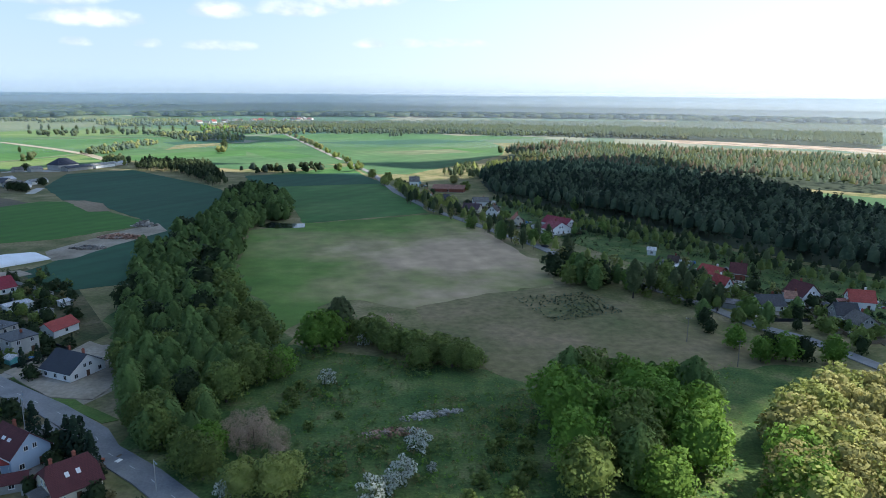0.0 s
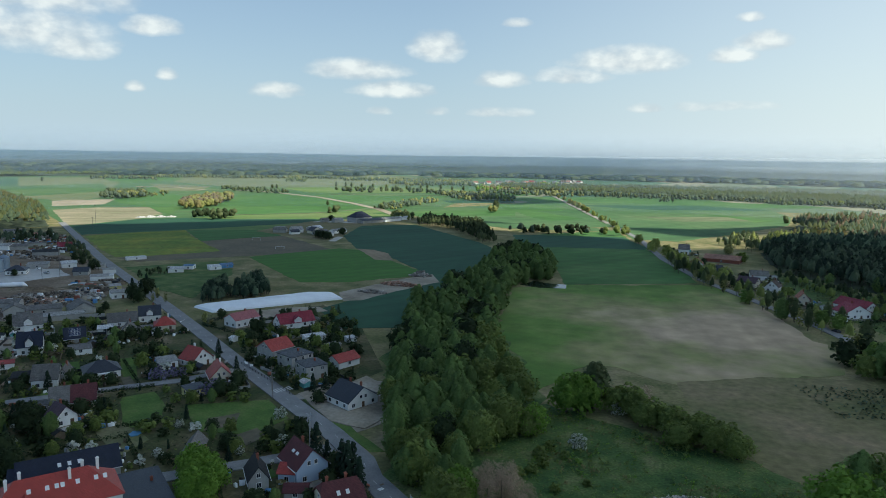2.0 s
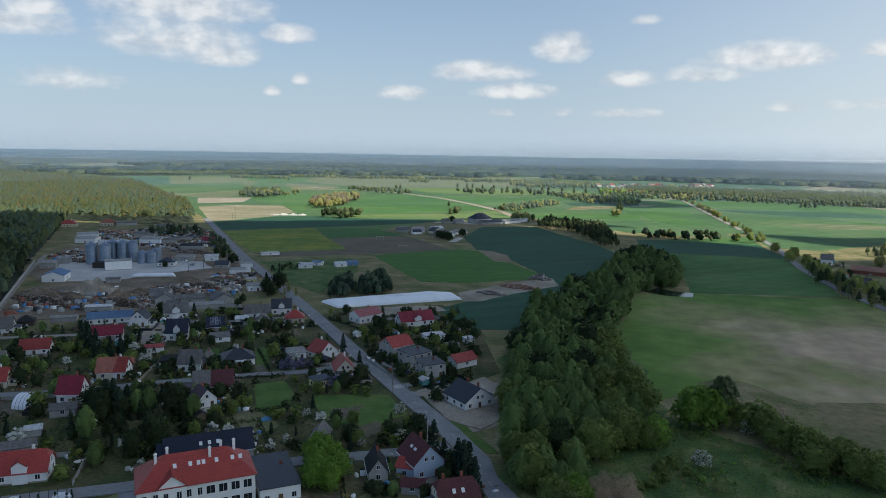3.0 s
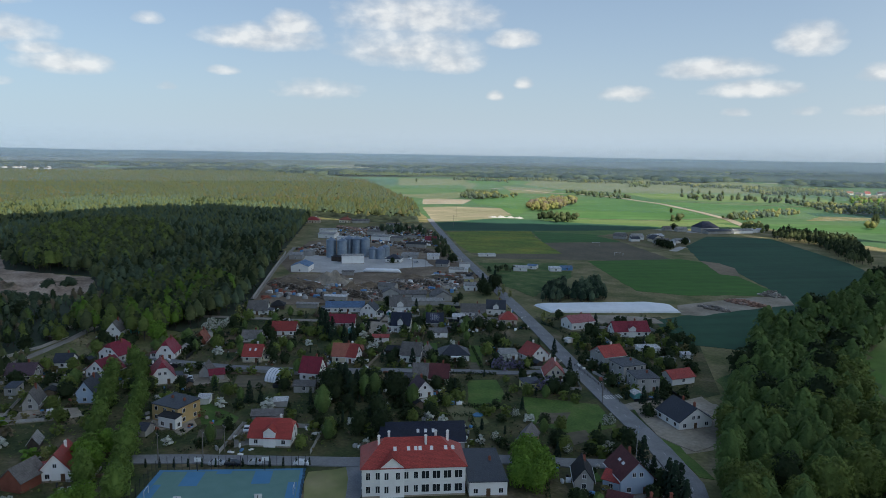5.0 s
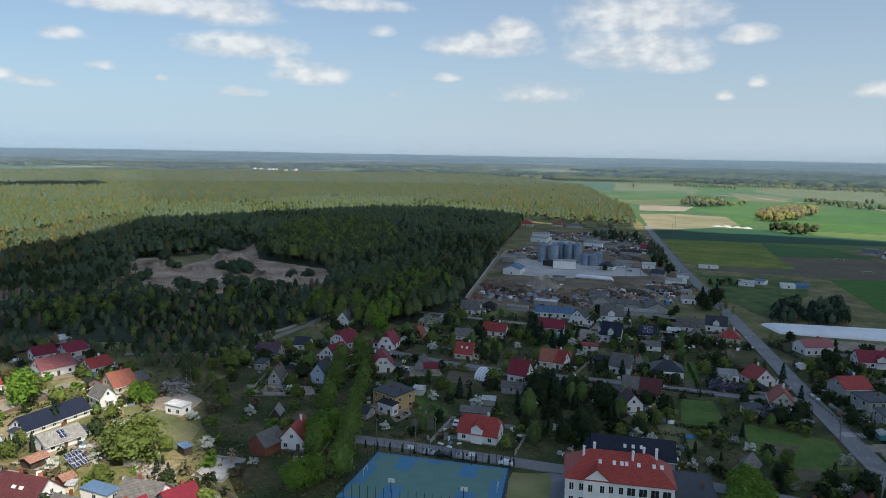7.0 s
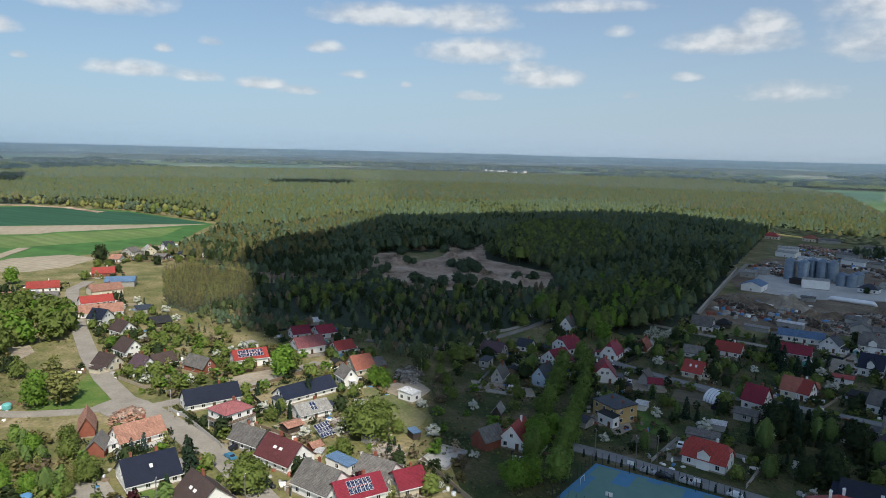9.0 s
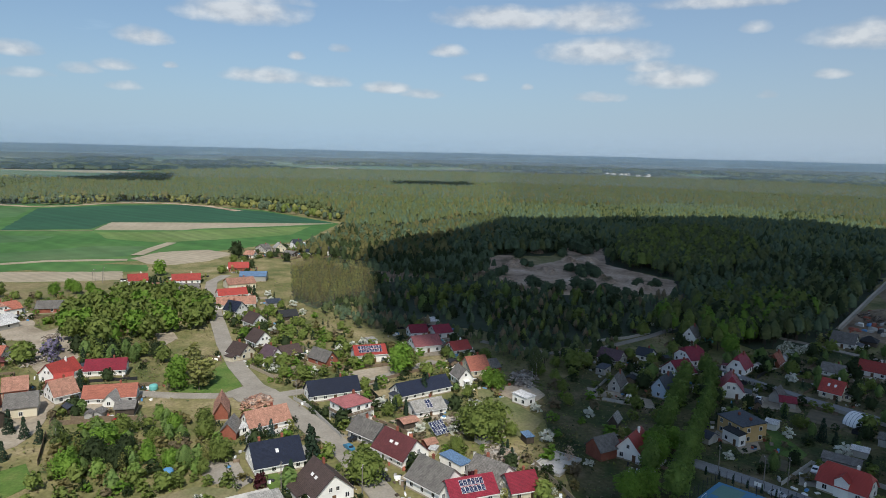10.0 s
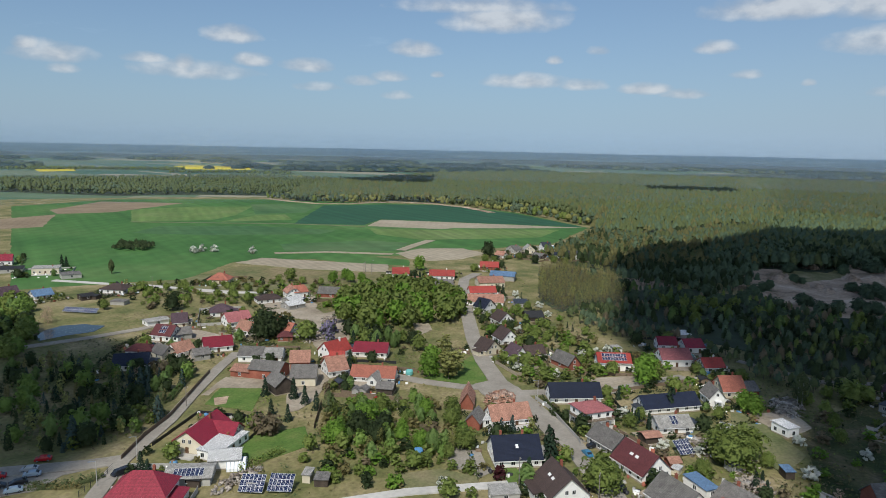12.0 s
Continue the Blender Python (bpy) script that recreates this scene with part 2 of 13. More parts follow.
def roof_material(name, colour, course=0.35, gloss=0.55, worn=0.22):
    """Tiles or profiled sheet: courses across the slope (UV v) and pans along it (UV u), with lichen and fading."""
    mat = bpy.data.materials.new(name)
    mat.use_nodes = True
    nt = mat.node_tree
    N, L = nt.nodes, nt.links
    bsdf = N["Principled BSDF"]
    bsdf.inputs["Roughness"].default_value, bsdf.inputs["Specular IOR Level"].default_value = gloss, 0.3
    co, uv = N.new("ShaderNodeTexCoord"), N.new("ShaderNodeUVMap")
    nz = N.new("ShaderNodeTexNoise")
    nz.inputs["Scale"].default_value, nz.inputs["Detail"].default_value, nz.inputs["Roughness"].default_value = 0.6, 7, 0.65
    L.new(co.outputs["Object"], nz.inputs["Vector"])
    br = N.new("ShaderNodeTexBrick")
    br.inputs["Scale"].default_value, br.inputs["Brick Width"].default_value, br.inputs["Row Height"].default_value = 1.0, 0.3, course
    br.inputs["Mortar Size"].default_value = 0.03
    c = Vector(colour)
    br.inputs["Color1"].default_value = (*(c * 1.12), 1)
    br.inputs["Color2"].default_value = (*(c * 0.86), 1)
    br.inputs["Mortar"].default_value = (*(c * 0.45), 1)
    L.new(uv.outputs[0], br.inputs["Vector"])
    info = N.new("ShaderNodeObjectInfo")
    mr = N.new("ShaderNodeMapRange")
    L.new(nz.outputs["Fac"], mr.inputs[0])
    mr.inputs[1].default_value, mr.inputs[2].default_value = 0.3, 0.7
    mr.inputs[3].default_value, mr.inputs[4].default_value = 1 - worn, 1 + worn
    rn = N.new("ShaderNodeMapRange")
    L.new(info.outputs["Random"], rn.inputs[0])
    rn.inputs[3].default_value, rn.inputs[4].default_value = 0.85, 1.15
    mm = N.new("ShaderNodeMath")
    mm.operation = "MULTIPLY"
    L.new(mr.outputs[0], mm.inputs[0])
    L.new(rn.outputs[0], mm.inputs[1])
    sc = N.new("ShaderNodeVectorMath")
    sc.operation = "SCALE"
    L.new(br.outputs["Color"], sc.inputs[0])
    L.new(mm.outputs[0], sc.inputs["Scale"])
    L.new(sc.outputs[0], bsdf.inputs["Base Color"])
    bp = N.new("ShaderNodeBump")
    bp.inputs["Strength"].default_value, bp.inputs["Distance"].default_value = 0.6, 0.05
    bp.invert = True
    L.new(br.outputs["Fac"], bp.inputs["Height"])
    L.new(bp.outputs[0], bsdf.inputs["Normal"])
    return mat


M = {}
# ground covers
M["grass"] = material("rough_grass", [(0.074, 0.094, 0.03), (0.134, 0.136, 0.05), (0.215, 0.186, 0.088), (0.3, 0.245, 0.145)], 0.05, 0.95, 0.5, 1.2, fine=0.3)
M["lawn"] = material("lawn", [(0.05, 0.105, 0.018), (0.088, 0.15, 0.03), (0.14, 0.17, 0.05)], 0.09, 0.95, 0.3, 2.0, fine=0.25)
# dark green garden grass, its tones lowered further to deepen the cloud shade
M["garden_grass"] = material("garden_grass", [(0.026, 0.044, 0.013), (0.052, 0.068, 0.021), (0.105, 0.094, 0.042), (0.2, 0.158, 0.1)], 0.06, 0.95, 0.6, 1.0, fine=0.35)
M["dry_lawn"] = material("dry_lawn", [(0.1, 0.12, 0.045), (0.16, 0.16, 0.075), (0.22, 0.19, 0.11)], 0.07, 0.95, 0.4, 1.5, fine=0.25)
M["rank_grass"] = material("rank_grass", [(0.03, 0.07, 0.016), (0.056, 0.108, 0.026), (0.1, 0.142, 0.04), (0.18, 0.175, 0.075)], 0.1, 0.95, 0.6, 1.0, fine=0.45)
M["meadow"] = material("meadow", [(0.074, 0.158, 0.025), (0.122, 0.195, 0.04), (0.23, 0.225, 0.09), (0.42, 0.315, 0.21)], 0.007, 0.95, 0.4, 0.8, fine=0.22, spread=0.8, streaks=(105, 0.16))
def add_dry_patch(mat, x, y, reach, strength):
    """A dry stretch of its own in a meadow: the coarse noise is pushed to the pale end round one place."""
    nt = mat.node_tree
    N, L = nt.nodes, nt.links
    ramp = [n for n in N if n.type == "VALTORGB"][0]
    link = ramp.inputs[0].links[0]
    fac = link.from_socket
    co = [n for n in N if n.type == "TEX_COORD"][0]
    far, ease, add = N.new("ShaderNodeVectorMath"), N.new("ShaderNodeMapRange"), N.new("ShaderNodeMath")
    far.operation = "DISTANCE"
    far.inputs[1].default_value = (x, y, 0.0)
    L.new(co.outputs["Object"], far.inputs[0])
    L.new(far.outputs["Value"], ease.inputs[0])
    ease.inputs[1].default_value, ease.inputs[2].default_value = 0.0, reach
    ease.inputs[3].default_value, ease.inputs[4].default_value = strength, -0.06
    add.operation = "ADD"
    L.new(fac, add.inputs[0])
    L.new(ease.outputs[0], add.inputs[1])
    L.new(add.outputs[0], ramp.inputs[0])


add_dry_patch(M["meadow"], 12.0, 345.0, 120.0, 0.26)
M["crop_dark"] = material("young_wheat", [(0.018, 0.066, 0.036), (0.026, 0.088, 0.045)], 0.01, 0.9, fine=0.1, stripes=(18, 30, 0.05), streaks=(60, 0.16))
M["crop"] = material("green_crop", [(0.036, 0.106, 0.024), (0.054, 0.136, 0.032), (0.09, 0.16, 0.048)], 0.008, 0.9, fine=0.12, stripes=(16, 75, 0.05), streaks=(60, 0.26))
M["crop_bright"] = material("bright_crop", [(0.036, 0.1, 0.036), (0.062, 0.13, 0.046), (0.1, 0.152, 0.064)], 0.007, 0.9, fine=0.12, stripes=(24, -35, 0.04), streaks=(55, 0.24))
M["crop_pale"] = material("pale_meadow", [(0.1, 0.138, 0.062), (0.165, 0.172, 0.096)], 0.006, 0.9, fine=0.15, stripes=(30, 20, 0.06), streaks=(20, 0.25))
M["crop_vivid"] = material("vivid_crop", [(0.042, 0.125, 0.015), (0.062, 0.158, 0.024)], 0.01, 0.9, fine=0.12, stripes=(12, 30, 0.06), streaks=(30, 0.16))
M["soil_weedy"] = material("weedy_sandy_field", [(0.15, 0.17, 0.085), (0.22, 0.205, 0.125), (0.34, 0.29, 0.2)], 0.012, 0.95, 0.3, 1.0, fine=0.15, stripes=(9, 30, 0.08), streaks=(30, 0.25))
M["crop_weedy"] = material("light_crop", [(0.075, 0.15, 0.036), (0.115, 0.178, 0.05), (0.15, 0.19, 0.075)], 0.012, 0.9, fine=0.14, stripes=(12, 40, 0.06), streaks=(45, 0.22))
M["soil_pale"] = material("pale_sandy_soil", [(0.25, 0.212, 0.15), (0.36, 0.312, 0.235)], 0.015, 0.95, 0.3, 1.0, fine=0.15, stripes=(6, 30, 0.06))
M["crop_yellow"] = material("weedy_crop", [(0.075, 0.145, 0.018), (0.15, 0.19, 0.026), (0.26, 0.23, 0.028)], 0.02, 0.9, fine=0.25, stripes=(6, 28, 0.2), streaks=(28, 0.2))
def field_patchwork(name, cells, tones, band):
    """Many narrow fields, each of one crop: random tones in stretched cells, with drill lines and dry spots."""
    mat = bpy.data.materials.new(name)
    mat.use_nodes = True
    nt = mat.node_tree
    N, L = nt.nodes, nt.links
    bsdf = N["Principled BSDF"]
    bsdf.inputs["Roughness"].default_value, bsdf.inputs["Specular IOR Level"].default_value = 0.95, 0.2
    co, mp, vor, ramp, nz = N.new("ShaderNodeTexCoord"), N.new("ShaderNodeMapping"), N.new("ShaderNodeTexVoronoi"), N.new("ShaderNodeValToRGB"), N.new("ShaderNodeTexNoise")
    L.new(co.outputs["Object"], mp.inputs["Vector"])
    mp.inputs["Rotation"].default_value[2] = radians(32)
    mp.inputs["Scale"].default_value = (1.0 / cells, 0.4 / cells, 1.0)
    vor.distance = "CHEBYCHEV"
    vor.inputs["Scale"].default_value = 1.0
    L.new(mp.outputs[0], vor.inputs["Vector"])
    sep = N.new("ShaderNodeSeparateColor")
    L.new(vor.outputs["Color"], sep.inputs[0])
    L.new(sep.outputs[0], ramp.inputs[0])
    ramp.color_ramp.interpolation = "CONSTANT"
    els = ramp.color_ramp.elements
    els[0].position, els[0].color = 0.0, (*tones[0], 1)
    els[1].position, els[1].color = 1.0 - 1.0 / len(tones), (*tones[-1], 1)
    for k, c in enumerate(tones[1:-1]):
        els.new((k + 1) / len(tones)).color = (*c, 1)
    nz.inputs["Scale"].default_value, nz.inputs["Detail"].default_value = 1.0 / band, 6
    L.new(co.outputs["Object"], nz.inputs["Vector"])
    mr, mul = N.new("ShaderNodeMapRange"), N.new("ShaderNodeVectorMath")
    L.new(nz.outputs["Fac"], mr.inputs[0])
    mr.inputs[3].default_value, mr.inputs[4].default_value = 0.6, 1.4
    mul.operation = "SCALE"
    L.new(ramp.outputs[0], mul.inputs[0])
    L.new(mr.outputs[0], mul.inputs["Scale"])
    L.new(mul.outputs[0], bsdf.inputs["Base Color"])
    return mat


M["far_fields"] = field_patchwork("far_fields", 150.0, [(0.055, 0.12, 0.07), (0.1, 0.15, 0.09), (0.05, 0.11, 0.075), (0.21, 0.215, 0.15), (0.07, 0.14, 0.08), (0.09, 0.15, 0.095), (0.27, 0.25, 0.18), (0.055, 0.12, 0.085), (0.14, 0.175, 0.11)], 60.0)
M["rape"] = material("flowering_rape", [(0.55, 0.45, 0.02), (0.6, 0.5, 0.03)], 0.01, 0.9)
M["soil"] = material("bare_soil", [(0.17, 0.13, 0.085), (0.27, 0.21, 0.14)], 0.02, 0.95, 0.4, 1.0, fine=0.15, stripes=(5, 12, 0.06))
M["soil_dark"] = material("ploughed_soil", [(0.098, 0.090, 0.060), (0.165, 0.135, 0.090)], 0.03, 0.95, 0.4, 1.0, fine=0.2, stripes=(4, 25, 0.08))
M["pasture"] = material("dry_pasture", [(0.1, 0.118, 0.042), (0.172, 0.15, 0.07), (0.25, 0.19, 0.115)], 0.025, 0.95, 0.4, 1.0, fine=0.3)
M["sand"] = material("dune_sand", [(0.11, 0.092, 0.05), (0.28, 0.2, 0.14), (0.42, 0.315, 0.23), (0.55, 0.43, 0.335)], 0.045, 0.95, 0.6, 0.4, fine=0.3)
M["dirt"] = material("trodden_dirt", [(0.2, 0.165, 0.12), (0.31, 0.265, 0.205), (0.4, 0.35, 0.285)], 0.06, 0.95, 0.4, 1.0, fine=0.2)
M["yard"] = material("concrete_yard", [(0.38, 0.365, 0.335), (0.56, 0.54, 0.51)], 0.05, 0.9, 0.2, 1.0, fine=0.14)
M["asphalt"] = material("worn_asphalt", [(0.175, 0.175, 0.182), (0.255, 0.255, 0.255)], 0.15, 0.85, 0.2, 3, fine=0.15)
M["street"] = material("dusty_street", [(0.222, 0.2, 0.17), (0.322, 0.295, 0.255)], 0.12, 0.9, 0.2, 3, fine=0.15)
M["marking"] = material("road_marking", [(0.45, 0.45, 0.44), (0.6, 0.6, 0.58)], 1.0, 0.7)
M["court_green"] = material("sports_floor_green", [(0.12, 0.23, 0.2), (0.145, 0.26, 0.225)], 0.3, 0.7, fine=0.06)
M["court_blue"] = material("sports_floor_blue", [(0.07, 0.21, 0.36), (0.085, 0.235, 0.4)], 0.3, 0.7, fine=0.06)
M["water"] = material("pond_water", [(0.02, 0.03, 0.03), (0.03, 0.04, 0.035)], 0.1, 0.06, 0.05, 1.5, spec=0.5)
M["plastic_sheet"] = material("white_sheet", [(0.74, 0.75, 0.77), (0.86, 0.87, 0.88)], 0.15, 0.55, 0.3, 0.8, fine=0.05)
M["rubble"] = material("rubble", [(0.14, 0.11, 0.09), (0.3, 0.26, 0.22), (0.42, 0.4, 0.37)], 0.3, 0.95, 0.4, 2, island=0.5)
M["rubble_pale"] = material("chalky_rubble", [(0.26, 0.24, 0.2), (0.4, 0.38, 0.34), (0.52, 0.5, 0.46)], 0.4, 0.95, 0.4, 2, island=0.4)
M["brick_rubble"] = material("brick_rubble", [(0.22, 0.1, 0.07), (0.34, 0.2, 0.14), (0.4, 0.36, 0.32)], 0.3, 0.95, island=0.45)
M["far_wood"] = material("far_woods", [(0.03, 0.045, 0.03), (0.06, 0.08, 0.045)], 0.01, 0.95, fine=0.2)
M["scrap"] = material("scrap_and_rubble", [(0.055, 0.042, 0.032), (0.15, 0.115, 0.085), (0.3, 0.26, 0.215)], 0.4, 0.95, 0.4, 2, island=0.6)
M["works_dirt"] = material("churned_earth", [(0.12, 0.085, 0.055), (0.19, 0.142, 0.096), (0.28, 0.22, 0.155)], 0.05, 0.95, 0.6, 0.8, fine=0.35)
# walls
M["white"] = material("white_render", [(0.72, 0.71, 0.68), (0.84, 0.83, 0.8)], 0.3, 0.85, fine=0.04, random=0.08)
M["cream"] = material("cream_render", [(0.55, 0.5, 0.38), (0.66, 0.6, 0.47)], 0.3, 0.85, fine=0.04, random=0.1)
M["ochre"] = material("ochre_render", [(0.42, 0.29, 0.13), (0.5, 0.35, 0.16)], 0.3, 0.85, fine=0.05)
M["grey"] = material("grey_render", [(0.3, 0.29, 0.27), (0.42, 0.41, 0.38)], 0.3, 0.9, fine=0.07, random=0.12)
M["pale_blue"] = material("pale_blue_render", [(0.36, 0.45, 0.55), (0.43, 0.52, 0.62)], 0.3, 0.85, fine=0.04)
M["yellow"] = material("yellow_render", [(0.55, 0.48, 0.2), (0.62, 0.55, 0.25)], 0.3, 0.85, fine=0.04)
M["brick"] = material("red_brick", [(0.22, 0.07, 0.045), (0.33, 0.12, 0.08)], 0.4, 0.9, fine=0.12, random=0.15)
M["dark_wood"] = material("tarred_boards", [(0.045, 0.035, 0.03), (0.09, 0.07, 0.055)], 0.4, 0.85, fine=0.15, stripes=(0.3, 0, 0.2))
M["plinth"] = material("stone_plinth", [(0.28, 0.24, 0.18), (0.36, 0.31, 0.24)], 0.5, 0.9, fine=0.1)
M["frame"] = material("white_joinery", [(0.7, 0.7, 0.69), (0.76, 0.76, 0.75)], 1.0, 0.5, fine=0.02)
M["glass"] = material("window_glass", [(0.015, 0.018, 0.022), (0.03, 0.035, 0.04)], 0.5, 0.08, spec=0.6)
M["door"] = material("brown_door", [(0.1, 0.055, 0.03), (0.14, 0.08, 0.045)], 1.0, 0.6)
M["steel"] = material("galvanised_steel", [(0.2, 0.25, 0.31), (0.3, 0.36, 0.42)], 0.3, 0.4, metal=0.6, fine=0.08, random=0.12)
M["dark_metal"] = material("dark_metal", [(0.02, 0.022, 0.026), (0.035, 0.036, 0.04)], 1.0, 0.5)
M["blue_sheet"] = material("blue_sheet", [(0.08, 0.22, 0.42), (0.12, 0.28, 0.5)], 0.4, 0.6)
M["teal_sheet"] = material("teal_sheet", [(0.12, 0.4, 0.4), (0.18, 0.48, 0.46)], 0.4, 0.6)
M["solar"] = material("solar_cells", [(0.012, 0.02, 0.06), (0.02, 0.03, 0.085)], 0.8, 0.15, spec=0.6)
M["bark"] = material("bark", [(0.06, 0.05, 0.04), (0.12, 0.1, 0.08)], 2.0, 0.95, random=0.2)
M["bark_white"] = material("birch_bark", [(0.35, 0.33, 0.3), (0.5, 0.48, 0.45)], 2.0, 0.9)
M["pole"] = material("weathered_pole", [(0.16, 0.14, 0.12), (0.24, 0.22, 0.2)], 2.0, 0.9)
M["fence_wood"] = material("fence_boards", [(0.14, 0.1, 0.07), (0.22, 0.17, 0.12)], 2.0, 0.9)
M["concrete"] = material("concrete", [(0.32, 0.31, 0.29), (0.45, 0.44, 0.42)], 0.5, 0.9)
M["tyre"] = material("rubber", [(0.012, 0.012, 0.012), (0.02, 0.02, 0.02)], 3, 0.9)
for key, tone in {"car_white": (0.7, 0.71, 0.72), "car_silver": (0.36, 0.38, 0.4), "car_dark": (0.02, 0.022, 0.028), "car_red": (0.35, 0.015, 0.02), "car_blue": (0.05, 0.18, 0.3), "car_pale_blue": (0.3, 0.38, 0.46)}.items():
    M[key] = material(key.replace("car_", "car_paint_"), [tone, tuple(v * 1.08 for v in tone)], 1.0, 0.25, spec=0.5, fine=0.02)
# roofs
for key, tone in {"r_red": (0.37, 0.058, 0.046), "r_crimson": (0.25, 0.024, 0.044), "r_orange": (0.36, 0.13, 0.09), "r_salmon": (0.38, 0.2, 0.145), "r_pink": (0.36, 0.13, 0.135), "r_maroon": (0.115, 0.035, 0.038),
                  "r_brown": (0.075, 0.052, 0.047), "r_purple": (0.1, 0.065, 0.08), "r_navy": (0.016, 0.022, 0.045), "r_slate": (0.045, 0.052, 0.068), "r_blue": (0.13, 0.22, 0.36), "r_grey": (0.17, 0.16, 0.15),
                  "r_pale": (0.34, 0.33, 0.31), "r_white": (0.62, 0.62, 0.62), "r_dark": (0.03, 0.031, 0.034)}.items():
    M[key] = roof_material("roof_" + key[2:], tone, gloss=0.45 if key in ("r_navy", "r_crimson", "r_red", "r_slate") else 0.75, worn=0.3 if key in ("r_grey", "r_salmon", "r_pale") else 0.15)
# foliage
LEAVES = {"leaf": ((0.106, 0.148, 0.032), (0.202, 0.25, 0.066)), "leaf_bright": ((0.102, 0.2, 0.023), (0.19, 0.305, 0.05)), "leaf_yellow": ((0.2, 0.24, 0.055), (0.34, 0.36, 0.11)),
          "leaf_dull": ((0.075, 0.1, 0.042), (0.135, 0.165, 0.068)), "leaf_dark": ((0.024, 0.04, 0.015), (0.052, 0.074, 0.028)), "needle": ((0.011, 0.025, 0.014), (0.026, 0.048, 0.024)),
          }
# the blue and green tones for far trees have distance haze mixed in
LEAVES.update({"needle_blue": ((0.036, 0.066, 0.060), (0.072, 0.108, 0.096)), "bare": ((0.14, 0.112, 0.07), (0.225, 0.185, 0.115)), "olive": ((0.15, 0.135, 0.055), (0.24, 0.21, 0.085)), "thicket": ((0.42, 0.29, 0.21), (0.58, 0.43, 0.32)), "bud": ((0.19, 0.2, 0.065), (0.3, 0.305, 0.1)), "purple_leaf": ((0.050, 0.012, 0.016), (0.080, 0.020, 0.025)),
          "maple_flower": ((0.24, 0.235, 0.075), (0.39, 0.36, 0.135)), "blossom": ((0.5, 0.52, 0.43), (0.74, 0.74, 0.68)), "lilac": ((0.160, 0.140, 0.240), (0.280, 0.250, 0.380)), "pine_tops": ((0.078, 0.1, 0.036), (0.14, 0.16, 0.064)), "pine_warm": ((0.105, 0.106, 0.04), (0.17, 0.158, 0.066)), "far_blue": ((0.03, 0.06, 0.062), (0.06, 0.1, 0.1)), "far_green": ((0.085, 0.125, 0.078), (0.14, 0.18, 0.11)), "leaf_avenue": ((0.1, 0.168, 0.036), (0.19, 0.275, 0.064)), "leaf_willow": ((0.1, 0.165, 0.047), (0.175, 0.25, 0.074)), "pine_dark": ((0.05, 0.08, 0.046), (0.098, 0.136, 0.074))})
for key, (lo, hi) in LEAVES.items():
    M[key] = material("foliage_" + key, [lo, hi], 0.35, 0.75, island=0.13, random=0.16, fine=0.1, translucent=0.33 if key not in ("needle", "pine_dark") else 0.1, spec=0.2)


# ---- mesh helpers ----
def mesh_of(name, verts, faces, mats, index=None, uv=None, smooth=False):
    me = bpy.data.meshes.new(name)
    me.from_pydata([tuple(v) for v in verts], [], [tuple(f) for f in faces])
    for m in mats if isinstance(mats, (list, tuple)) else [mats]:
        me.materials.append(M[m] if isinstance(m, str) else m)
    if index is not None:
        me.polygons.foreach_set("material_index", np.asarray(index, dtype=np.int32))
    if uv is not None:
        layer = me.uv_layers.new(name="UVMap")
        layer.data.foreach_set("uv", np.asarray(uv, dtype=np.float32).ravel())
    if smooth:
        me.polygons.foreach_set("use_smooth", np.ones(len(me.polygons), dtype=bool))
    me.update()
    return me


def quad_mesh(name, verts, quads, mats, index=None):
    """Fast mesh from an array of vertices and an array of quads or triangles."""
    me = bpy.data.meshes.new(name)
    quads = np.asarray(quads, dtype=np.int32)
    n, k = quads.shape
    verts = np.asarray(verts, dtype=np.float32)
    bent = verts[:, 3:] if verts.shape[1] == 6 else None
    verts = np.ascontiguousarray(verts[:, :3])
    me.vertices.add(len(verts))
    me.vertices.foreach_set("co", np.asarray(verts, dtype=np.float32).ravel())
    me.loops.add(n * k)
    me.loops.foreach_set("vertex_index", quads.ravel())
    me.polygons.add(n)
    me.polygons.foreach_set("loop_start", np.arange(0, n * k, k, dtype=np.int32))
    for m in mats if isinstance(mats, (list, tuple)) else [mats]:
        me.materials.append(M[m])
    if index is not None:
        me.polygons.foreach_set("material_index", np.asarray(index, dtype=np.int32))
    me.update(calc_edges=True)
    me.validate()
    if bent is not None:
        layer = me.attributes.new("custom_normal", "FLOAT_VECTOR", "POINT")
        layer.data.foreach_set("vector", np.ascontiguousarray(bent).ravel())
    return me


def piece(name, me, parent=None, m=None, label=""):
    ob = new(name, me)
    if parent is not None:
        ob.parent = parent
    if m is not None:
        ob.matrix_basis = m
    if label:
        ob["label"] = label
    return ob


